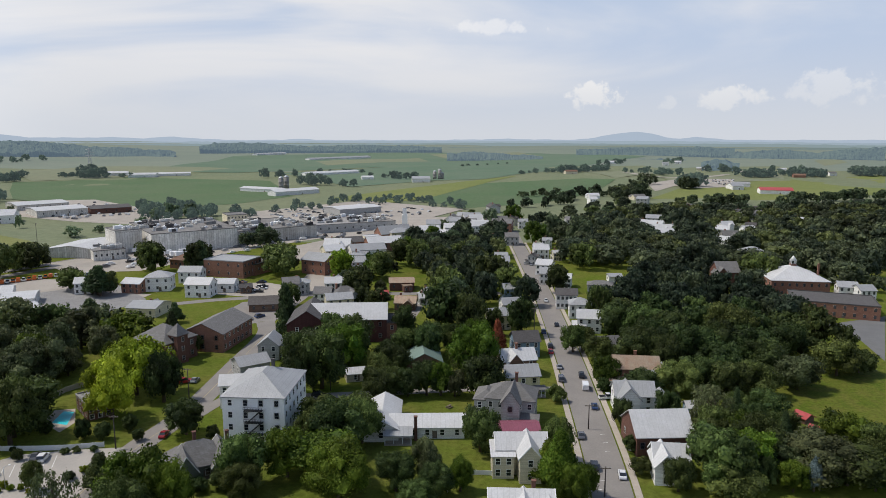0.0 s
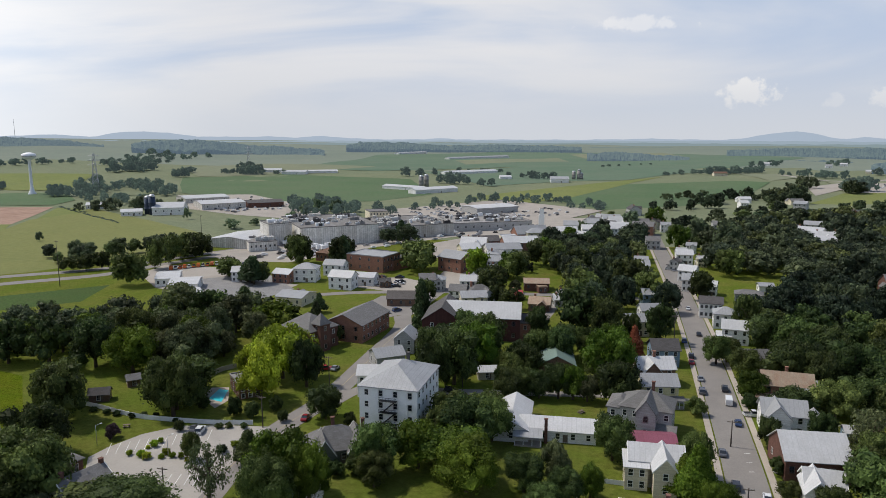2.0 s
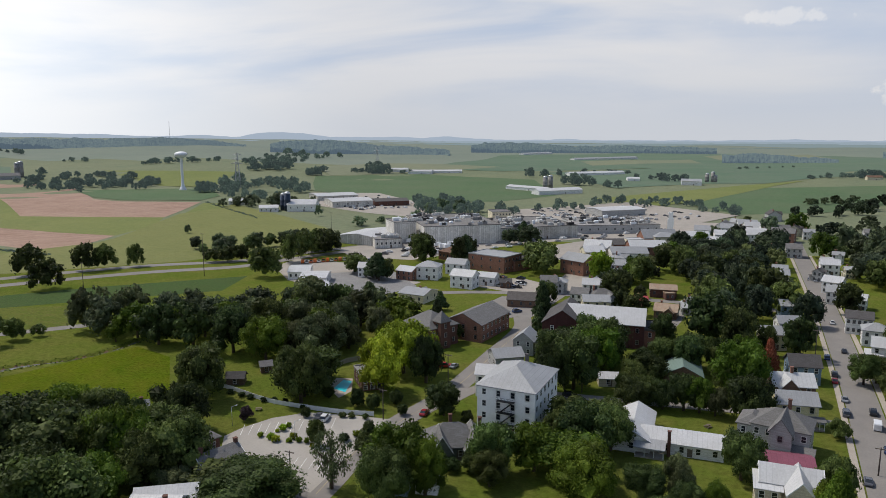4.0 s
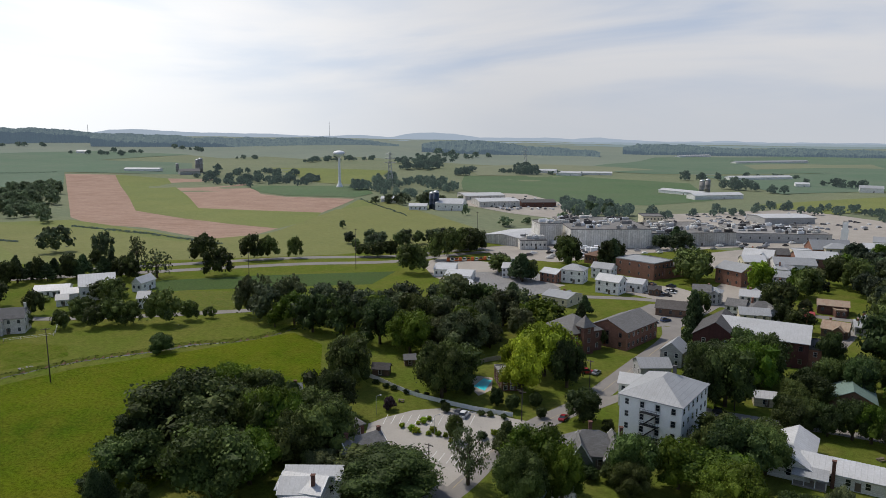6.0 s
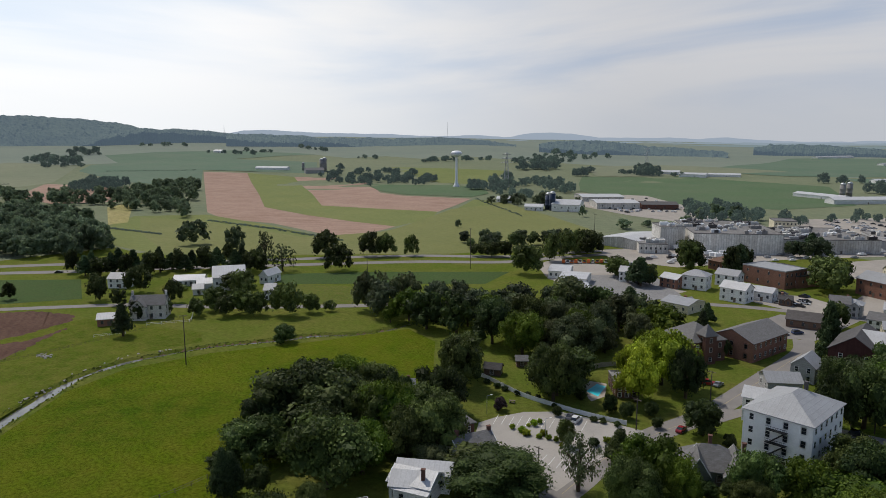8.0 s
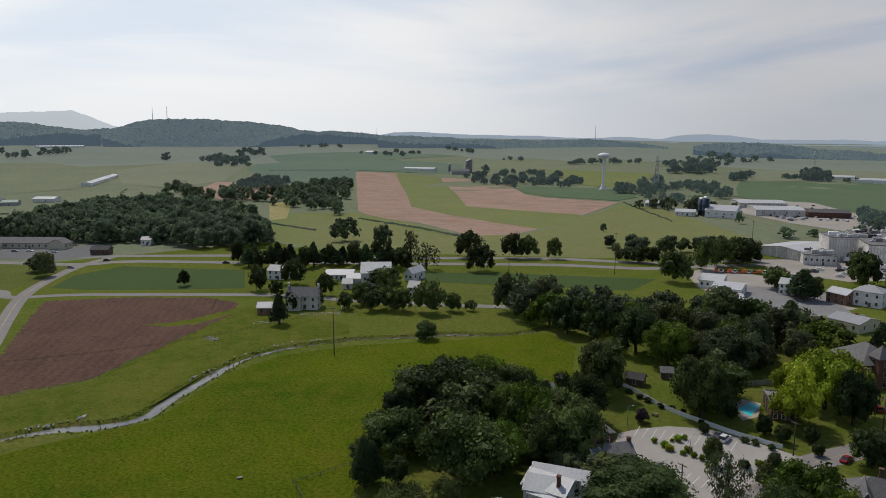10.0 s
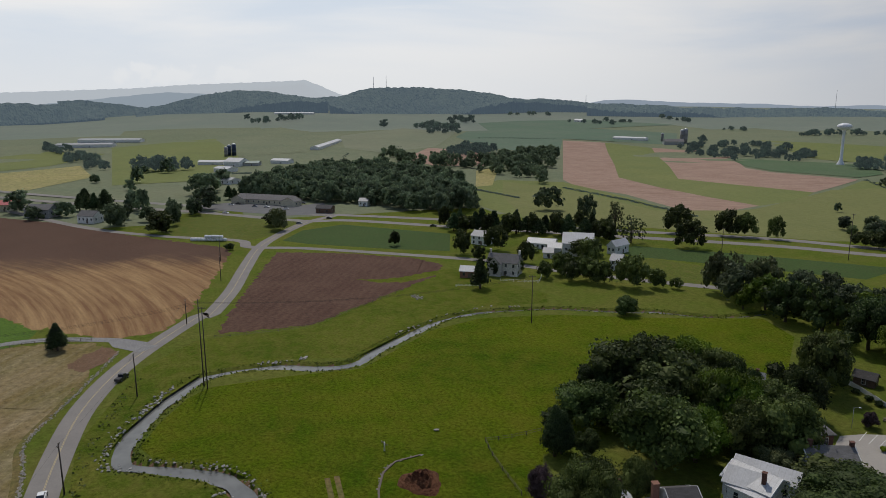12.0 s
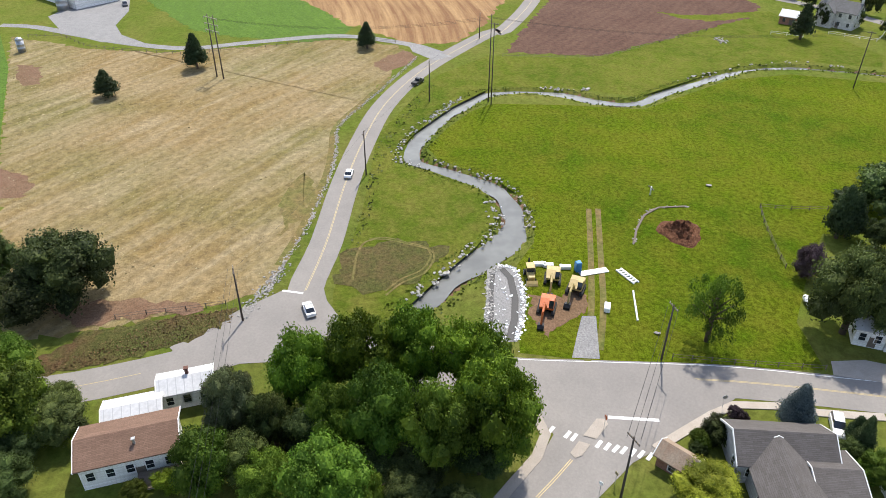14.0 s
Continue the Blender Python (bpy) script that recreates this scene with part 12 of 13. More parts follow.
tree(-119.1, 168.3, 1.5, 1.2, "bush", LEAF_DARK, "small dark shrub along the white fence", group="fence shrubs")
tree(-115.6, 168.5, 1.5, 1.2, "bush", LEAF_DARK, "small dark shrub along the white fence", group="fence shrubs")
tree(-108.0, 166.4, 1.5, 1.2, "bush", LEAF_DARK, "small dark shrub along the white fence", group="fence shrubs")
tree(-94.5, 165.4, 1.5, 1.2, "bush", LEAF_DARK, "small dark shrub along the white fence", group="fence shrubs")
tree(-92.1, 166.3, 1.5, 1.2, "bush", LEAF_DARK, "small dark shrub along the white fence", group="fence shrubs")
tree(-88.1, 166.8, 1.5, 1.2, "bush", LEAF_DARK, "small dark shrub along the white fence", group="fence shrubs")
tree(-37.9, 210.6, 17.9, 7.9, "round", LEAF)
tree(-33.2, 228.0, 15.8, 7.1, "round", LEAF_MID)
tree(-43.0, 204.8, 15.7, 6.2, "round", LEAF_DARK)
tree(-5.7, 236.8, 13.3, 5.2, "round", LEAF_DARK)
tree(10.1, 263.9, 18.0, 7.6, "round", LEAF_DARK)
tree(1.6, 321.9, 17.8, 10.3, "round", LEAF)
tree(12.1, 202.6, 13.7, 6.5, "round", LEAF_DARK)
tree(-19.1, 202.6, 9.4, 5.3, "round", LEAF_DARK)
tree(-10.7, 203.9, 9.0, 4.5, "round", LEAF_DARK)
tree(3.6, 204.0, 8.4, 3.8, "round", LEAF_OLIVE)
tree(6.7, 222.5, 10.6, 4.9, "round", LEAF)
tree(-27.6, 166.5, 13.2, 7.7, "round", LEAF_DARK)
tree(-21.0, 171.4, 12.1, 5.6, "round", LEAF)
tree(-33.0, 163.4, 11.1, 3.8, "round", LEAF)
tree(30.8, 268.5, 15.5, 6.0, "round", LEAF_DARK)
tree(20.3, 268.5, 11.2, 3.5, "round", LEAF_DARK)
tree(-29.6, 309.2, 9.9, 5.7, "round", LEAF_DARK)
tree(-43.0, 328.6, 15.1, 6.6, "round", LEAF_DARK)
tree(-54.8, 373.8, 16.1, 7.7, "round", LEAF_BRIGHT)
tree(-38.4, 378.2, 13.8, 6.7, "round", LEAF_MID)
tree(48.4, 180.2, 8.8, 2.9, "round", LEAF_DARK)
tree(47.6, 166.6, 4.5, 2.6, "round", LEAF_DARK)
tree(54.6, 236.9, 9.0, 5.3, "round", LEAF)
tree(51.9, 214.6, 9.4, 4.9, "round", LEAF_MID)
tree(60.3, 204.0, 8.4, 6.6, "round", LEAF_DARK)
tree(51.2, 249.7, 9.2, 4.8, "round", LEAF)
tree(66.3, 290.2, 15.4, 5.5, "round", LEAF)
tree(49.9, 208.7, 4.4, 2.2, "bush", LEAF_DARK)
tree(71.4, 178.4, 13.1, 5.7, "sparse", LEAF_OLIVE)
tree(79.0, 180.2, 11.9, 1.9, "column", NEEDLE)
tree(87.2, 152.1, 10.9, 8.6, "round", LEAF_OLIVE)
tree(99.0, 152.1, 9.5, 5.5, "round", LEAF)
tree(71.8, 204.9, 10.7, 7.2, "round", LEAF)
tree(80.5, 209.7, 10.9, 7.4, "round", LEAF_DARK)
tree(96.0, 205.0, 10.7, 6.6, "round", LEAF)
tree(87.4, 204.9, 10.7, 6.5, "round", LEAF_DARK)
tree(110.5, 209.7, 10.9, 7.8, "round", LEAF_OLIVE)
tree(129.9, 222.6, 12.4, 7.4, "round", LEAF)
tree(138.9, 225.3, 7.7, 5.7, "round", LEAF_DARK)
tree(-166.7, 396.9, 18.0, 9.4, "round", LEAF_DARK)
tree(-166.6, 334.3, 15.3, 6.6, "cone", NEEDLE)
tree(-173.1, 340.2, 11.9, 5.4, "cone", NEEDLE)
tree(-163.6, 337.8, 11.8, 4.8, "round", LEAF_DARK)
tree(-186.1, 346.4, 11.5, 6.9, "round", LEAF)
tree(-139.6, 388.8, 17.7, 7.5, "round", LEAF_DARK)
tree(-138.6, 401.9, 16.2, 6.0, "round", LEAF_DARK)
tree(-91.4, 393.7, 17.6, 11.1, "round", LEAF)
tree(-120.5, 479.8, 14.1, 8.6, "round", LEAF_DARK)
tree(-153.4, 297.4, 8.0, 5.2, "cone", NEEDLE)
tree(-107.9, 271.5, 9.2, 3.1, "cone", NEEDLE)
tree(-61.2, 263.9, 12.4, 3.9, "cone", NEEDLE)
tree(-70.4, 317.5, 10.7, 4.6, "round", LEAF)
tree(-23.6, 453.0, 11.2, 9.5, "round", LEAF_MID)
tree(-241.3, 396.7, 13.1, 9.7, "round", LEAF)
tree(-233.2, 396.8, 16.3, 8.1, "round", LEAF_DARK)
tree(-278.4, 525.1, 8.5, 8.3, "round", LEAF_DARK)
tree(-270.6, 548.6, 6.2, 5.1, "round", LEAF_DARK)
tree(-134.1, 479.8, 11.0, 6.3, "round", LEAF_DARK)
tree(-139.8, 160.8, 16.8, 7.1, "round", LEAF, "broad leafy tree standing alone by the fence")
tree(-111.4, 170.6, 17.8, 7.4, "round", LEAF, "broad leafy tree beside the car park fence")
tree(-86.2, 118.1, 4.6, 3.4, "round", LEAF_MID)
tree(-86.6, 152.2, 1.9, 1.5, "bush", LEAF_DARK)
tree(-56.2, 134.0, 13.2, 5.1, "round", LEAF_MID)
tree(-62.7, 125.8, 13.6, 6.1, "round", LEAF)
tree(-54.9, 146.8, 3.2, 2.4, "bush", LEAF_DARK)
tree(-49.9, 148.3, 4.9, 3.0, "round", LEAF_DARK)
tree(-1.7, 143.9, 8.2, 4.0, "round", LEAF_DARK)
tree(-10.6, 146.9, 9.5, 4.6, "round", LEAF_DARK)
tree(-5.9, 138.5, 7.1, 4.4, "round", LEAF)
tree(3.9, 146.9, 8.1, 2.9, "round", LEAF_MID)
tree(27.8, 138.6, 10.6, 3.5, "round", LEAF_MID)
tree(24.3, 151.5, 10.2, 4.2, "cone", LEAF_MID)
tree(-40.8, 337.9, 14.7, 7.1, "round", LEAF_DARK)
tree(-33.7, 373.2, 16.1, 7.8, "round", LEAF)
tree(-26.2, 416.2, 15.7, 7.5, "round", LEAF_DARK)
tree(-15.5, 404.8, 17.4, 8.4, "round", LEAF)
tree(-1.2, 388.4, 16.7, 8.1, "round", LEAF_DARK)
tree(10.2, 422.0, 13.6, 6.5, "round", LEAF)
tree(20.3, 393.5, 14.8, 7.1, "round", LEAF_DARK)
tree(0.7, 270.8, 20.9, 10.0, "round", LEAF_DARK)
tree(-4.8, 244.0, 12.3, 5.9, "round", LEAF_DARK)
tree(11.4, 242.0, 13.5, 6.5, "round", LEAF_MID)
tree(23.6, 346.6, 18.8, 9.1, "round", LEAF_DARK)
tree(30.7, 330.4, 16.2, 7.8, "round", LEAF)
tree(14.6, 493.8, 15.8, 7.6, "round", LEAF_DARK)
tree(38.6, 575.1, 17.0, 8.3, "round", LEAF)
tree(59.5, 598.5, 17.6, 8.6, "round", LEAF_MID)
tree(65.0, 490.7, 16.7, 8.1, "round", LEAF_MID)
tree(82.9, 520.7, 19.3, 9.5, "round", LEAF)
tree(93.1, 471.2, 22.6, 11.1, "round", LEAF_DARK)
tree(80.8, 401.5, 16.4, 8.1, "round", LEAF)
tree(57.3, 343.7, 14.2, 6.9, "round", LEAF_DARK)
tree(32.1, 284.7, 10.4, 5.0, "round", LEAF_DARK)
tree(47.3, 247.0, 10.5, 5.1, "round", LEAF)
tree(-38.6, 243.0, 15.7, 7.6, "round", LEAF)
tree(30.9, 247.6, 7.2, 3.5, "round", LEAF_DARK)
tree(-37.7, 318.4, 8.7, 4.2, "round", LEAF_DARK)
tree(-22.7, 489.7, 11.5, 5.5, "round", LEAF)
tree(-7.0, 506.7, 11.8, 5.7, "round", LEAF_MID)
tree(1.3, 552.3, 10.5, 5.1, "round", LEAF)
tree(-31.1, 342.7, 6.7, 3.2, "round", LEAF_OLIVE)
tree(-146.2, 413.4, 14.2, 7.2, "cone", NEEDLE)
tree(-242.3, 412.1, 14.5, 8.1, "round", LEAF_OLIVE)
tree(-248.7, 400.4, 12.0, 6.8, "round", LEAF)
tree(-129.1, 496.7, 14.8, 7.4, "cone", NEEDLE)
tree(-112.4, 286.9, 9.0, 3.6, "cone", NEEDLE)
tree(-168.0, 296.0, 5.8, 3.2, "cone", NEEDLE)
tree(-165.9, 265.1, 16.0, 9.0, "round", LEAF_OLIVE)
tree(-148.7, 257.7, 15.6, 8.6, "round", LEAF)
tree(-133.7, 250.8, 15.2, 8.2, "round", LEAF_OLIVE)
tree(-145.4, 239.7, 12.0, 6.7, "round", LEAF)
tree(-120.1, 239.7, 12.0, 6.4, "round", LEAF_OLIVE)
tree(-90.4, 244.4, 7.6, 3.9, "round", LEAF_DARK)
tree(-72.2, 312.6, 11.5, 4.0, "cone", NEEDLE)
tree(-118.5, 387.9, 5.8, 2.9, "bush", LEAF_DARK)
tree(-241.1, 558.2, 11.8, 6.2, "round", LEAF_DARK)
tree(-252.5, 616.8, 13.0, 6.8, "round", LEAF)
tree(-247.4, 638.5, 14.8, 7.7, "round", LEAF_DARK)
tree(-232.1, 643.8, 13.5, 7.0, "round", LEAF)
tree(-117.1, 344.8, 3.7, 1.9, "bush", LEAF_DARK)
tree(-94.5, 174.2, 5.4, 2.6, "bush", LEAF_DARK)
tree(-88.8, 173.2, 5.0, 2.4, "bush", LEAF_DARK)
tree(-84.3, 179.4, 4.4, 2.1, "bush", LEAF_DARK)
tree(-105.7, 176.6, 4.2, 2.0, "bush", LEAF_DARK)
tree(-104.3, 161.9, 3.0, 1.4, "bush", LEAF_DARK)
tree(-79.4, 172.9, 3.3, 1.6, "bush", LEAF_DARK)
tree(-52.0, 188.3, 2.8, 1.4, "bush", LEAF_DARK)
tree(-60.4, 174.3, 3.7, 1.8, "bush", LEAF_DARK)
tree(-37.4, 185.7, 4.2, 2.2, "bush", LEAF_DARK)
tree(-33.6, 181.2, 3.5, 1.8, "bush", LEAF_DARK)
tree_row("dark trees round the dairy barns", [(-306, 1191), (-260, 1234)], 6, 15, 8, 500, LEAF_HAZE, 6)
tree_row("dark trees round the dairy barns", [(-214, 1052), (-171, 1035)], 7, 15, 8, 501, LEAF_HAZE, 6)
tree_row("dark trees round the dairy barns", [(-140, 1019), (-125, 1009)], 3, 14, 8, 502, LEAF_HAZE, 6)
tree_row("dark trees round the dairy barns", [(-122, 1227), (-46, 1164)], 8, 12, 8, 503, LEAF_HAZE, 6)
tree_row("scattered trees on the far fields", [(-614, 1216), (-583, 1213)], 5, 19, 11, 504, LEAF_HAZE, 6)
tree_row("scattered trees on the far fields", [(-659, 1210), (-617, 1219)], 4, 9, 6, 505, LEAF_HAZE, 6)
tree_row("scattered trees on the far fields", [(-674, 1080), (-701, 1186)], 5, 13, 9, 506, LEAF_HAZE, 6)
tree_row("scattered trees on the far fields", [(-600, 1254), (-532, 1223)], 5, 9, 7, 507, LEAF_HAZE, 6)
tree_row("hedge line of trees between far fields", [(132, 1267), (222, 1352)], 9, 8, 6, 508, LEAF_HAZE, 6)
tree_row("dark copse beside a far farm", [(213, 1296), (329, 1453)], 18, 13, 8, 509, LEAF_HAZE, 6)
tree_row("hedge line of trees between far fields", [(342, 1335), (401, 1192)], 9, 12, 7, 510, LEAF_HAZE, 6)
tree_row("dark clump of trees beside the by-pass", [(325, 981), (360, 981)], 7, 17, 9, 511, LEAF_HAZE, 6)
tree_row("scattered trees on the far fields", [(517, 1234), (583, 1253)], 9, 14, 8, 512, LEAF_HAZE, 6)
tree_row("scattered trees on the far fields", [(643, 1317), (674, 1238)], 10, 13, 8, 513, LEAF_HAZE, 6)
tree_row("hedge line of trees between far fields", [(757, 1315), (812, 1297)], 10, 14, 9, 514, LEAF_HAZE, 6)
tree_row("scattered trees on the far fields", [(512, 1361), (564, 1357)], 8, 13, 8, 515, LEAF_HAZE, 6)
tree_row("hedge line of trees between far fields", [(224, 884), (316, 1051)], 8, 13, 8, 516, LEAF_TOWN_HAZE, 6)
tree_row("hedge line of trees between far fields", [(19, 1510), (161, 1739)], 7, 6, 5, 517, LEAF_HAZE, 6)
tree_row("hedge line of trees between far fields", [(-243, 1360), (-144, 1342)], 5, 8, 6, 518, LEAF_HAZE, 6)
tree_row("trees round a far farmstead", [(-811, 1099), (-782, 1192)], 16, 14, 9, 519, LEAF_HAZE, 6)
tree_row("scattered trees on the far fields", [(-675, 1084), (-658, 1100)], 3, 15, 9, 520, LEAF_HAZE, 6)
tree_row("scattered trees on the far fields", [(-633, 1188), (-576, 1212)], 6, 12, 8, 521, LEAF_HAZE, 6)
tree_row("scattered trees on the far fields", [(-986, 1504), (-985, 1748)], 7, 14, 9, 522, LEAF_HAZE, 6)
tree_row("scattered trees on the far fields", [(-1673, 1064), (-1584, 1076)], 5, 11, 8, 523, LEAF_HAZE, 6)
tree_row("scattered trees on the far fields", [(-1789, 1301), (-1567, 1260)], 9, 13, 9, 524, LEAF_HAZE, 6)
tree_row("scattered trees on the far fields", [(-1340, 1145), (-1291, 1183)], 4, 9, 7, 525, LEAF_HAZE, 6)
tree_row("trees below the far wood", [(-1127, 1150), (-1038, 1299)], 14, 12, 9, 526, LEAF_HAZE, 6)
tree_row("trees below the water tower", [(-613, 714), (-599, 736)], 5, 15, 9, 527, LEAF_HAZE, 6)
tree_row("trees round the blue silos", [(-478, 602), (-404, 649)], 12, 12, 7, 528, LEAF_MIDWAY_HAZE, 6)
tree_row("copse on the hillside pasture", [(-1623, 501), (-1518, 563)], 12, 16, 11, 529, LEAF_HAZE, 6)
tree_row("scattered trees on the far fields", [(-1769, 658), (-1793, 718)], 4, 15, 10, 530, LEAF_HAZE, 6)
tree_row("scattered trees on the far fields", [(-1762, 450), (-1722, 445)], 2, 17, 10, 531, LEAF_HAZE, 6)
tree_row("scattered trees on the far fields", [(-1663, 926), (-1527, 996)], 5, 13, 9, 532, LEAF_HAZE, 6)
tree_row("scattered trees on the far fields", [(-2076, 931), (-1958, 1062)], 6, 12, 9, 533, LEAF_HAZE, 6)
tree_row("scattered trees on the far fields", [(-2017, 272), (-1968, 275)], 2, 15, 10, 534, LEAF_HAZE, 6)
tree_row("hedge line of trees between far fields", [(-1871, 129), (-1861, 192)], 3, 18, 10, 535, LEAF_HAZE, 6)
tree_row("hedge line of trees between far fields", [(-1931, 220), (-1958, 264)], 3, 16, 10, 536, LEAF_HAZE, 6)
tree(-581, -84, 13, 4, "cone", NEEDLE)
tree(-574, -73, 14, 4.5, "cone", NEEDLE)
tree(-579, -66, 12, 4, "cone", NEEDLE)
tree(-503, -52, 12, 7, "round", LEAF)
tree(-593, -46, 13, 7, "round", LEAF)
tree(-513, -33, 11, 6, "round", LEAF)
tree(-465, -24, 13, 8, "round", LEAF_OLIVE)
tree(-509, -17, 12, 6, "round", LEAF)
tree(-534, -68, 8, 5, "round", LEAF)
tree(-534, -4, 12, 6.5, "round", LEAF)
tree(-599, 6, 13, 8, "round", LEAF_OLIVE)
tree(-573, -158, 19, 10, "round", LEAF)
tree(-585, -107, 7, 4, "round", LEAF)
tree(-528, -48, 11, 5, "round", LEAF)
tree_row("trees round the dairy farm", [(-906, -63), (-904, -11)], 9, 17, 10, 537, LEAF_HAZE, 6)
tree_row("trees round the dairy farm", [(-623, -4), (-751, 38)], 4, 16, 11, 538, LEAF_MIDWAY_HAZE, 6)
tree_row("dark clump of trees behind the by-pass yard", [(318, 958), (350, 959)], 9, 15, 8, 701, LEAF_TOWN_HAZE, 5)
tree_row("trees at the edge of the village", [(363, 1242), (412, 1239)], 8, 12, 7, 702, LEAF_HAZE, 5)
tree_row("trees round the far farmhouse", [(218, 1324), (348, 1485)], 16, 13, 8, 703, LEAF_HAZE, 5)
tree_row("trees beside the far pasture", [(519, 1207), (569, 1224)], 9, 12, 8, 704, LEAF_HAZE, 5)
tree_row("trees round the brown farm", [(608, 1245), (674, 1247)], 10, 13, 8, 705, LEAF_HAZE, 5)
tree_row("trees beside the far pasture", [(741, 1269), (788, 1260)], 12, 15, 9, 706, LEAF_HAZE, 5)
tree_row("trees along the edge of town", [(82, 840), (159, 878)], 10, 8, 5, 707, LEAF_TOWN_HAZE, 5)
tree_row("trees along the edge of town", [(184, 861), (240, 839)], 14, 12, 7, 708, LEAF_TOWN_HAZE, 5)
tree_row("trees along the edge of town", [(368, 782), (518, 823)], 22, 12, 8, 709, LEAF_TOWN_HAZE, 5)
tree_row("trees along the edge of town", [(268, 792), (337, 782)], 16, 11, 7, 710, LEAF_TOWN_HAZE, 5)
tree(-559.4, -156.2, 22.2, 12.5, "round", LEAF_TOWN_HAZE_DARK)
tree(-627.2, -195.8, 15.8, 9.1, "round", LEAF_OLIVE)
tree(-656.8, -229.8, 22.7, 13.3, "round", LEAF_TOWN_HAZE_DARK)
tree(-611.4, -84.0, 13.4, 7.1, "cone", NEEDLE)
tree(-601.2, -68.7, 13.3, 7.0, "cone", NEEDLE)
tree(-553.3, -88.7, 11.4, 6.0, "round", LEAF_TOWN_HAZE_DARK)
tree(-494.9, -52.0, 16.3, 8.4, "round", LEAF_TOWN_HAZE_DARK)
tree(-570.6, -45.4, 15.3, 7.9, "round", LEAF_TOWN_HAZE_DARK)
tree(-521.2, -16.5, 14.2, 7.2, "round", LEAF_TOWN_HAZE_DARK)
tree(-542.5, -3.3, 11.6, 5.8, "round", LEAF_TOWN_HAZE_DARK)
tree(-620.7, 29.1, 7.6, 3.8, "cone", NEEDLE)
tree(-450.2, 47.1, 14.2, 7.0, "round", LEAF_OLIVE)
tree(-789.6, -97.7, 9.1, 4.9, "round", LEAF_TOWN_HAZE_DARK)
tree(-704.3, -58.7, 10.3, 5.4, "round", LEAF_TOWN_HAZE_DARK)
tree(-88.6, 79.5, 9.9, 5.2, "round", LEAF_PURPLE)
grove([(-6.7, 340.4), (-17, 475.3), (6.5, 499.8), (40.9, 475.4), (33.3, 366.7), (25.3, 288.4), (14.5, 263.9), (-5, 249.7)], 16, 12, 5.5, 306, (LEAF_DARK, LEAF, LEAF_DARK,), gap=5)
grove([(-24.9, 204.9), (-25.6, 228), (-16.6, 236.8), (3.5, 263.9), (18.9, 263.9), (16.6, 204.9)], 12, 9, 4, 307, (LEAF_DARK, LEAF,), gap=4)
grove([(68.4, 204.9), (59.6, 225.2), (67.1, 264), (67.9, 297.6), (95, 366.8), (125, 366.8), (158.4, 340.6), (156.8, 279.9), (145.7, 237), (130.8, 224.2), (99.9, 209.7)], 84, 13, 6.6, 308, (LEAF_DARK, LEAF_DARK, LEAF, LEAF_DARK, LEAF_DARK), gap=7.5)
grove([(-43.8, 204.8), (-54.9, 249.6), (-51.9, 279.7), (-38, 279.7), (-32.5, 236.8), (-32.5, 209.6)], 10, 11, 5, 309, (LEAF, LEAF_DARK,), gap=5)
grove([(-8.7, 236.8), (17, 236.9), (39.6, 297.6), (40.9, 414.2), (50.9, 541.8), (-22.5, 512.9), (-10.9, 340.4), (-14, 263.9)], 24, 12, 5, 310, (LEAF_DARK, LEAF, LEAF_DARK,))
grove([(-27.4, 526.8), (41, 527), (39.2, 414.2), (29.6, 340.5), (-3.9, 340.4), (-13.2, 414.2)], 26, 13, 6, 311)
grove([(37.3, 204.9), (58.6, 236.9), (88.4, 340.6), (73.3, 397.2), (85.9, 527.2), (163.2, 639.9), (247.7, 593.9), (302.8, 475.8), (155, 237), (108.7, 209.7), (71.8, 204.9), (52.8, 204.9)], 190, 14, 8, 312, gap=10.5)
grove([(56.1, 573.9), (90.6, 638), (147.2, 714), (202.8, 773.5), (171, 640.2), (96.6, 527.2), (69.6, 414.3), (69.9, 475.4)], 40, 9, 5.5, 313, gap=6.5)
grove([(83.7, 527.2), (163.2, 639.9), (283.4, 681.4), (433.9, 687.5), (295.7, 464.4), (215, 513.7), (131.6, 513.4)], 110, 13, 8.2, 314, gap=11)
grove([(42, 144.4), (69.8, 180.2), (82.1, 187.8), (117.7, 176.6), (97.8, 144.5)], 50, 9, 4.5, 315)
grove([(-166.7, 225.1), (-171.8, 263.7), (-151.8, 271.5), (-123.6, 263.8), (-111.7, 246.3), (-112.8, 230.8), (-127.6, 209.5), (-143.4, 191.7)], 36, 13, 6.6, 316, (LEAF_MID, LEAF_OLIVE, LEAF_OLIVE, LEAF_MID, LEAF))
grove([(-50.4, 144.4), (-37.6, 166.5), (-22, 180.1), (-6.3, 166.6), (-10.5, 144.4)], 12, 10, 5.2, 317, (LEAF_MID, LEAF, LEAF_MID))
grove([(-164, 94.9), (-156.8, 134.1), (-140.3, 154.8), (-118.4, 139.2), (-99.4, 108.7), (-143, 81.8)], 16, 11, 5.5, 318)
grove([(-215.4, 191.9), (-201.9, 210.3), (-158.6, 222.4), (-127.9, 241.5), (-131.8, 259), (-173.8, 243.8), (-213.1, 236.9)], 20, 11, 5.6, 319, (LEAF_MID, LEAF_OLIVE))
grove([(-229.3, 198.4), (-117.4, 240.7), (-108.7, 253.5), (-129.7, 265.6), (-178.3, 250.1), (-215.2, 239.3), (-241.4, 215.6)], 40, 12, 6.6, 320, (LEAF_OLIVE, LEAF_MID, LEAF, LEAF_OLIVE))
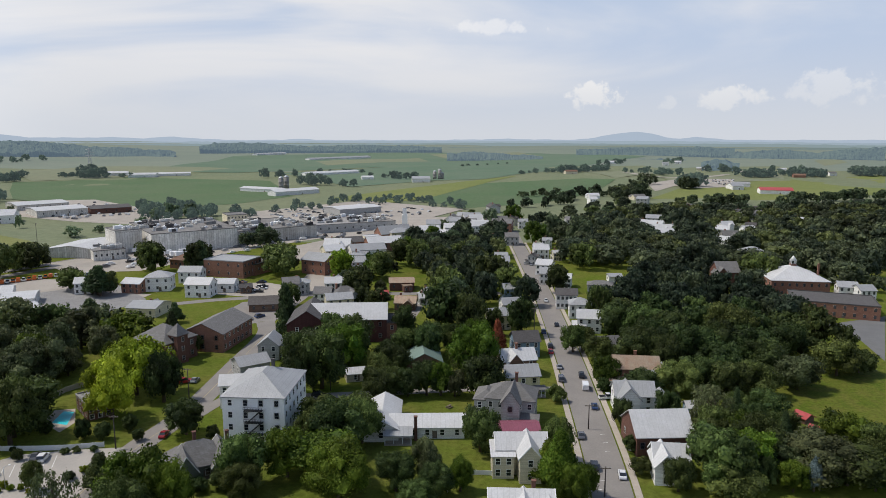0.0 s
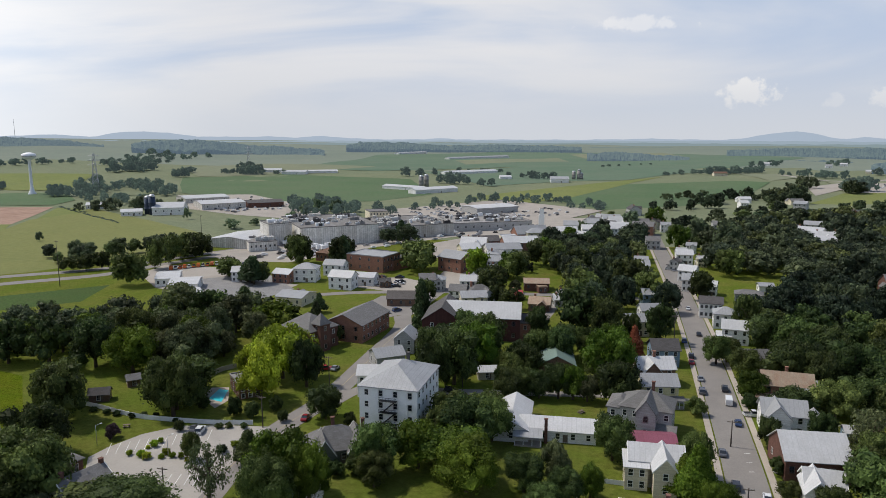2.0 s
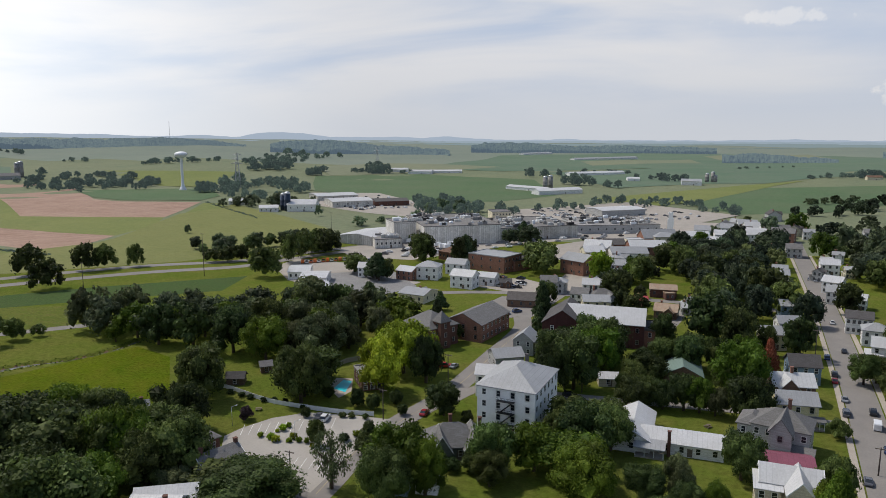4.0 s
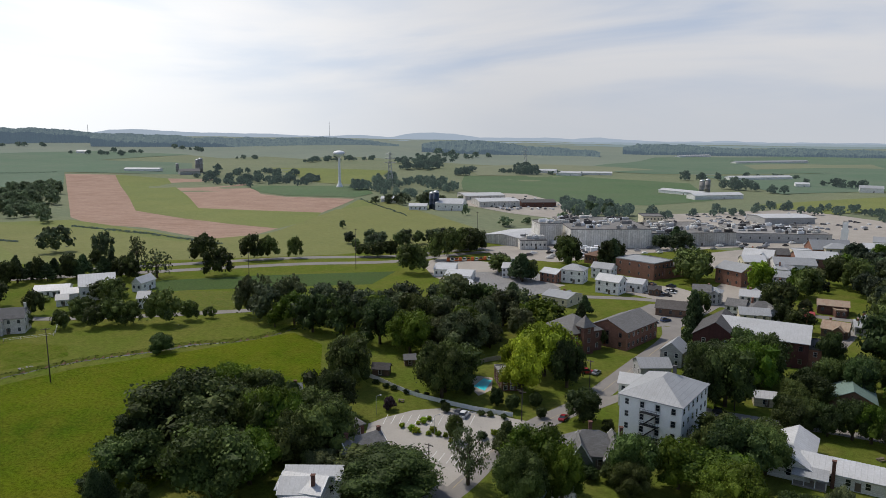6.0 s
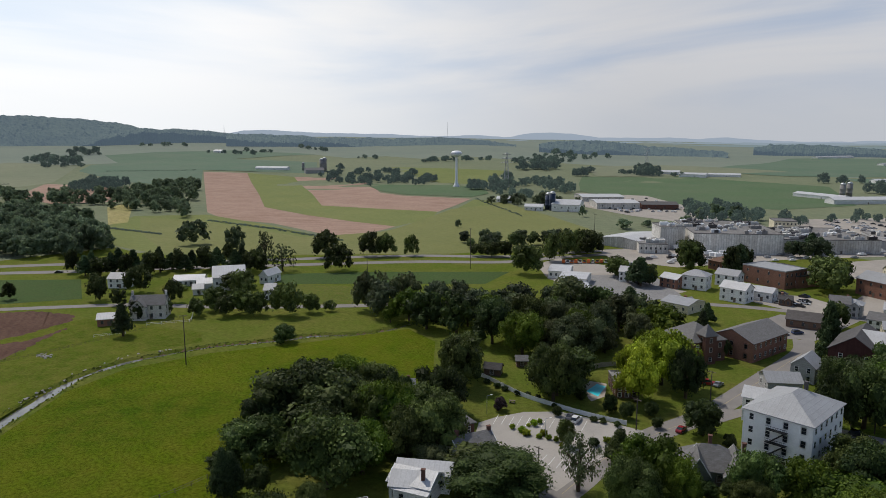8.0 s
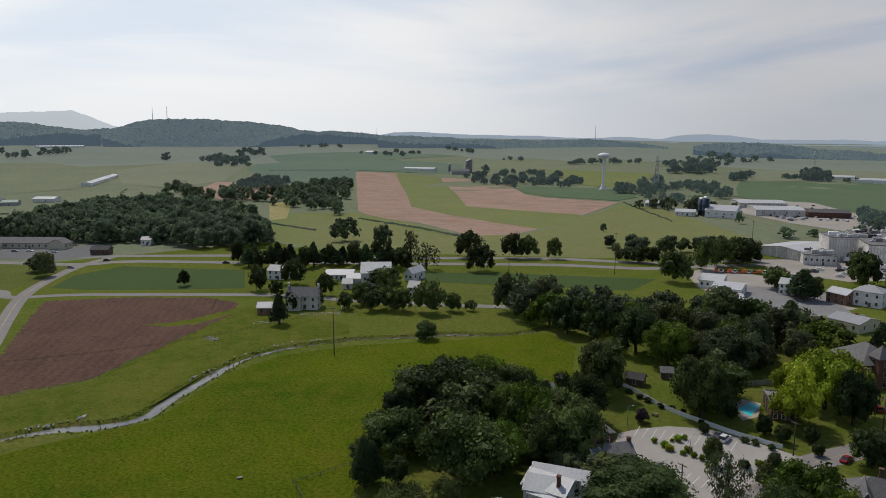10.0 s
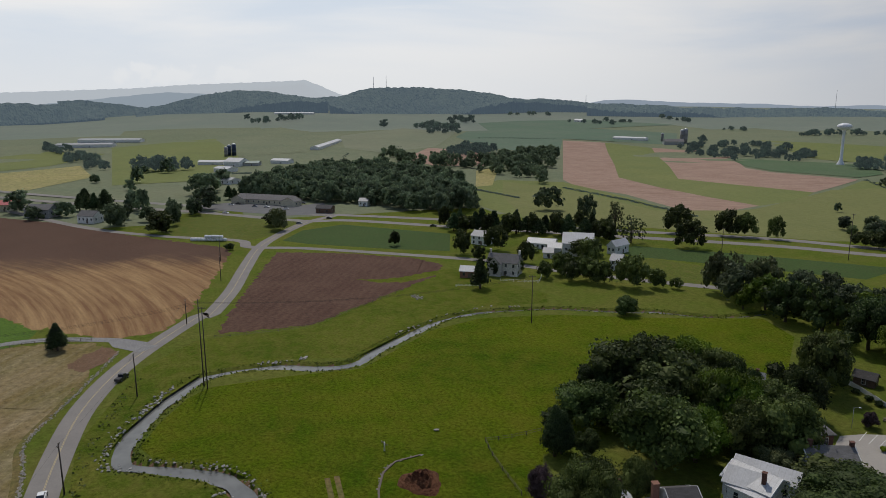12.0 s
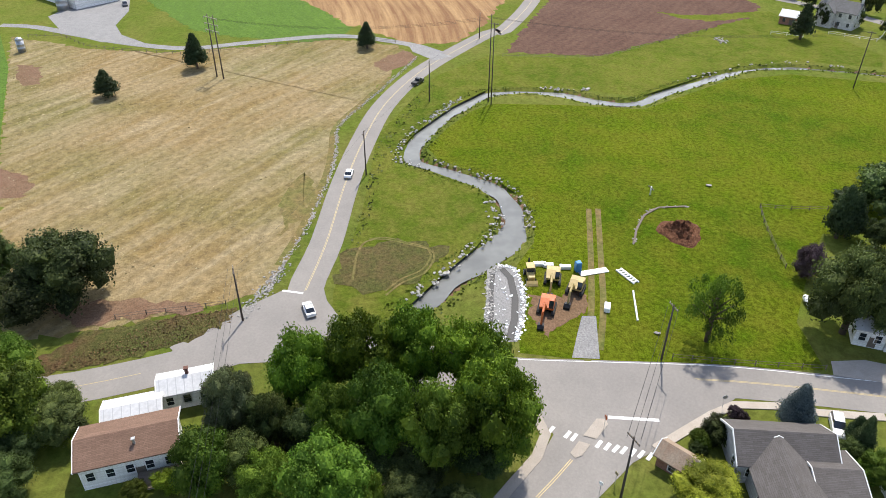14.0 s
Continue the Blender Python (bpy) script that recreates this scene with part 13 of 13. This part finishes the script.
grove([(-73.7, 407.4), (-8.9, 527.3), (37.2, 596.4), (58.8, 534.9), (-6.7, 414.8), (-44.1, 336.8)], 16, 9, 4.5, 321)
grove([(-341.9, 377.8), (-256.7, 448.2), (-231.3, 390), (-256.2, 339.7)], 14, 9, 5, 322)
grove([(-10.1, 590.9), (152.1, 858.4), (291.4, 1008.3), (262.7, 906.6), (68.8, 680.3)], 30, 10, 5, 323)
woods("dark wood behind the motel", [(-618.4, 34.2), (-743.2, 80.7), (-833.2, 160.5), (-771.7, 225.2), (-620.2, 238.4), (-483.9, 194.2), (-476.6, 157.5), (-545.3, 123.7), (-579.4, 69.4)], 420, 15, 8, 324, LEAF_MIDWAY_HAZE, gap=7.0)
woods("dark copse on the slope", [(-912.1, 230.9), (-1032.8, 278.2), (-876.8, 285.3), (-845.5, 341.2), (-1042.8, 551.4), (-878.4, 473.3), (-623.5, 322.8), (-688.4, 315.8), (-798.1, 293.5), (-850.1, 241.7)], 130, 13, 7, 325, LEAF_MIDWAY_HAZE, gap=7)
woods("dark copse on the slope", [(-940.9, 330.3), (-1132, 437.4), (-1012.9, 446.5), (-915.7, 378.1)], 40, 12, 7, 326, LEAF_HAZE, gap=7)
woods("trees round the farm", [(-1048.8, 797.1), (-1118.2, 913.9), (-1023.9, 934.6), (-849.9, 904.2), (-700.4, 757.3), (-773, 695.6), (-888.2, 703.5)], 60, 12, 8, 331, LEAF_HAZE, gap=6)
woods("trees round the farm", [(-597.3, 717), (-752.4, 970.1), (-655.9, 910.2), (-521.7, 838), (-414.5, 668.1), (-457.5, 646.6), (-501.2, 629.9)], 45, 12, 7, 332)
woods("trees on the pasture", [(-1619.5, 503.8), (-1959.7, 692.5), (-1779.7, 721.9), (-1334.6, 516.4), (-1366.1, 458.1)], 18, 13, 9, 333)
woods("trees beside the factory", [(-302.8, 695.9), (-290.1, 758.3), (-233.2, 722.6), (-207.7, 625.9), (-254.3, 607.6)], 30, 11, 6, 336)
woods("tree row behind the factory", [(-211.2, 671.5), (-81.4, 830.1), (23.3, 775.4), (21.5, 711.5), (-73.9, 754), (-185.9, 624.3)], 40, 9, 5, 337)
woods("trees at the edge of town", [(209.2, 880.8), (250.4, 929.7), (236.1, 850), (197.4, 802.9)], 10, 9, 6, 338, LEAF_TOWN_HAZE)
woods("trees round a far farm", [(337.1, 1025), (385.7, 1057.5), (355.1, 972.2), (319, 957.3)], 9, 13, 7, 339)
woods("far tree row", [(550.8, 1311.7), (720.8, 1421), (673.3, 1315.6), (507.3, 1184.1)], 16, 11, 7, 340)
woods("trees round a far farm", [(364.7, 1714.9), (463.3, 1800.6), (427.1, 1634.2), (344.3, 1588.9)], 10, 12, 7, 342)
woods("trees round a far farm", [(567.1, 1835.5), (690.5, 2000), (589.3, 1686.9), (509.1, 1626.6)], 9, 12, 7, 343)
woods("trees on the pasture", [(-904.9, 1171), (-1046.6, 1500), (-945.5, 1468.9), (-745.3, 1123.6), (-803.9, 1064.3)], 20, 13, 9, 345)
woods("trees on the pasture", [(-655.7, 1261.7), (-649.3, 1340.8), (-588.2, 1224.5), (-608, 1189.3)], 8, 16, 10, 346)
woods("dense town trees", [(142.4, 639.3), (291.9, 702.1), (451.3, 715.7), (425.4, 673.8), (275.4, 661.8), (155.1, 607.4)], 60, 11, 7, 347, LEAF_TOWN_HAZE)
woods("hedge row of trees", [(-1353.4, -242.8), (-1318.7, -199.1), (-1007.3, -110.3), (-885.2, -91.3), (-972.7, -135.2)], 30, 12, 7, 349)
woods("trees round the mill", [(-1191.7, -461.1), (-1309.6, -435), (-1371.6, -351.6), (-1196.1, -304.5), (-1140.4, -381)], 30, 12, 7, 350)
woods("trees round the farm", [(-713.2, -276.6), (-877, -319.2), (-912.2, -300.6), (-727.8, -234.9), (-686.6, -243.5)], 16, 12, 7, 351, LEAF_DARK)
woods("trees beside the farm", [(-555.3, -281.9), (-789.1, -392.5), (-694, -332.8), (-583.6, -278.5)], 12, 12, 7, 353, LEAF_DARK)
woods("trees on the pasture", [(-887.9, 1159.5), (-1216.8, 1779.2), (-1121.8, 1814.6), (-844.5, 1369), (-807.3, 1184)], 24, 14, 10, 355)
grass_tufts("bank_weeds", "reddish and green weeds on the roadside bank", [(-81.5, -70.2), (-94.2, -56.3), (-97.9, -45.6), (-93.9, -44.8), (-88.1, -50.7), (-82.3, -60.9), (-77.6, -71.8)], 2600, 0.17, LEAF_WEED, 6, 0.2)
grass_tufts("verge_weeds", "dark green weeds between road and creek", [(-112.9, -29.4), (-135.3, -28.8), (-167.7, -30.8), (-209.4, -23.3), (-214.8, -19.4), (-168, -27.1), (-133, -26.5), (-115.1, -27)], 420, 0.32, LEAF, 7, 0.3)
woods("hedge row between fields", [(-1323.3, 535.7), (-1238.3, 667.7), (-1216.5, 655.9), (-1300.6, 526.4)], 150, 0.9, 1.2, 382, gap=1.6)
woods("hedge row between fields", [(-945.8, 182.9), (-1185.8, 256.7), (-1185.3, 338.6), (-1158.2, 330.8), (-1158.4, 252.3), (-936.9, 183.9)], 150, 0.9, 1.2, 383, gap=1.6)
woods("hedge row between fields", [(-591.6, 327.6), (-500.2, 335.2), (-403.2, 330.9), (-398.9, 327.4), (-490.9, 329), (-583.4, 323.1)], 150, 0.9, 1.2, 385, gap=1.6)
woods("hedge row between fields", [(-843.1, -1.7), (-837.9, 59.1), (-825.3, 58.2), (-830.4, -1.8)], 150, 0.9, 1.2, 386, gap=1.6)
woods("hedge row between fields", [(-606.5, 244), (-537.5, 256.6), (-531, 253.5), (-598.6, 240.8)], 150, 0.9, 1.2, 387, gap=1.6)
woods("hedge row between fields", [(-530.6, 637.8), (-394.1, 542.3), (-389.8, 534.9), (-523.8, 627.8)], 150, 0.9, 1.2, 388, gap=1.6)
grass_tufts("hay_straw", "loose dry straw lying on the mown field", [(-246.8, -179.8), (-234.8, -114.5), (-255.7, -58.7), (-247.3, -36.5), (-181.3, -43.4), (-131.8, -39.9), (-103.3, -42.5), (-95.3, -56.7), (-86.1, -82.8), (-138.2, -115.7)], 2200, 0.30, STRAW, 8, 0.03, 0.08)
for _mat, _items in FAR_TREES.values():
    joined_trees("town_trees", "leafy trees standing between the town houses", _items, _mat, 77, 1)
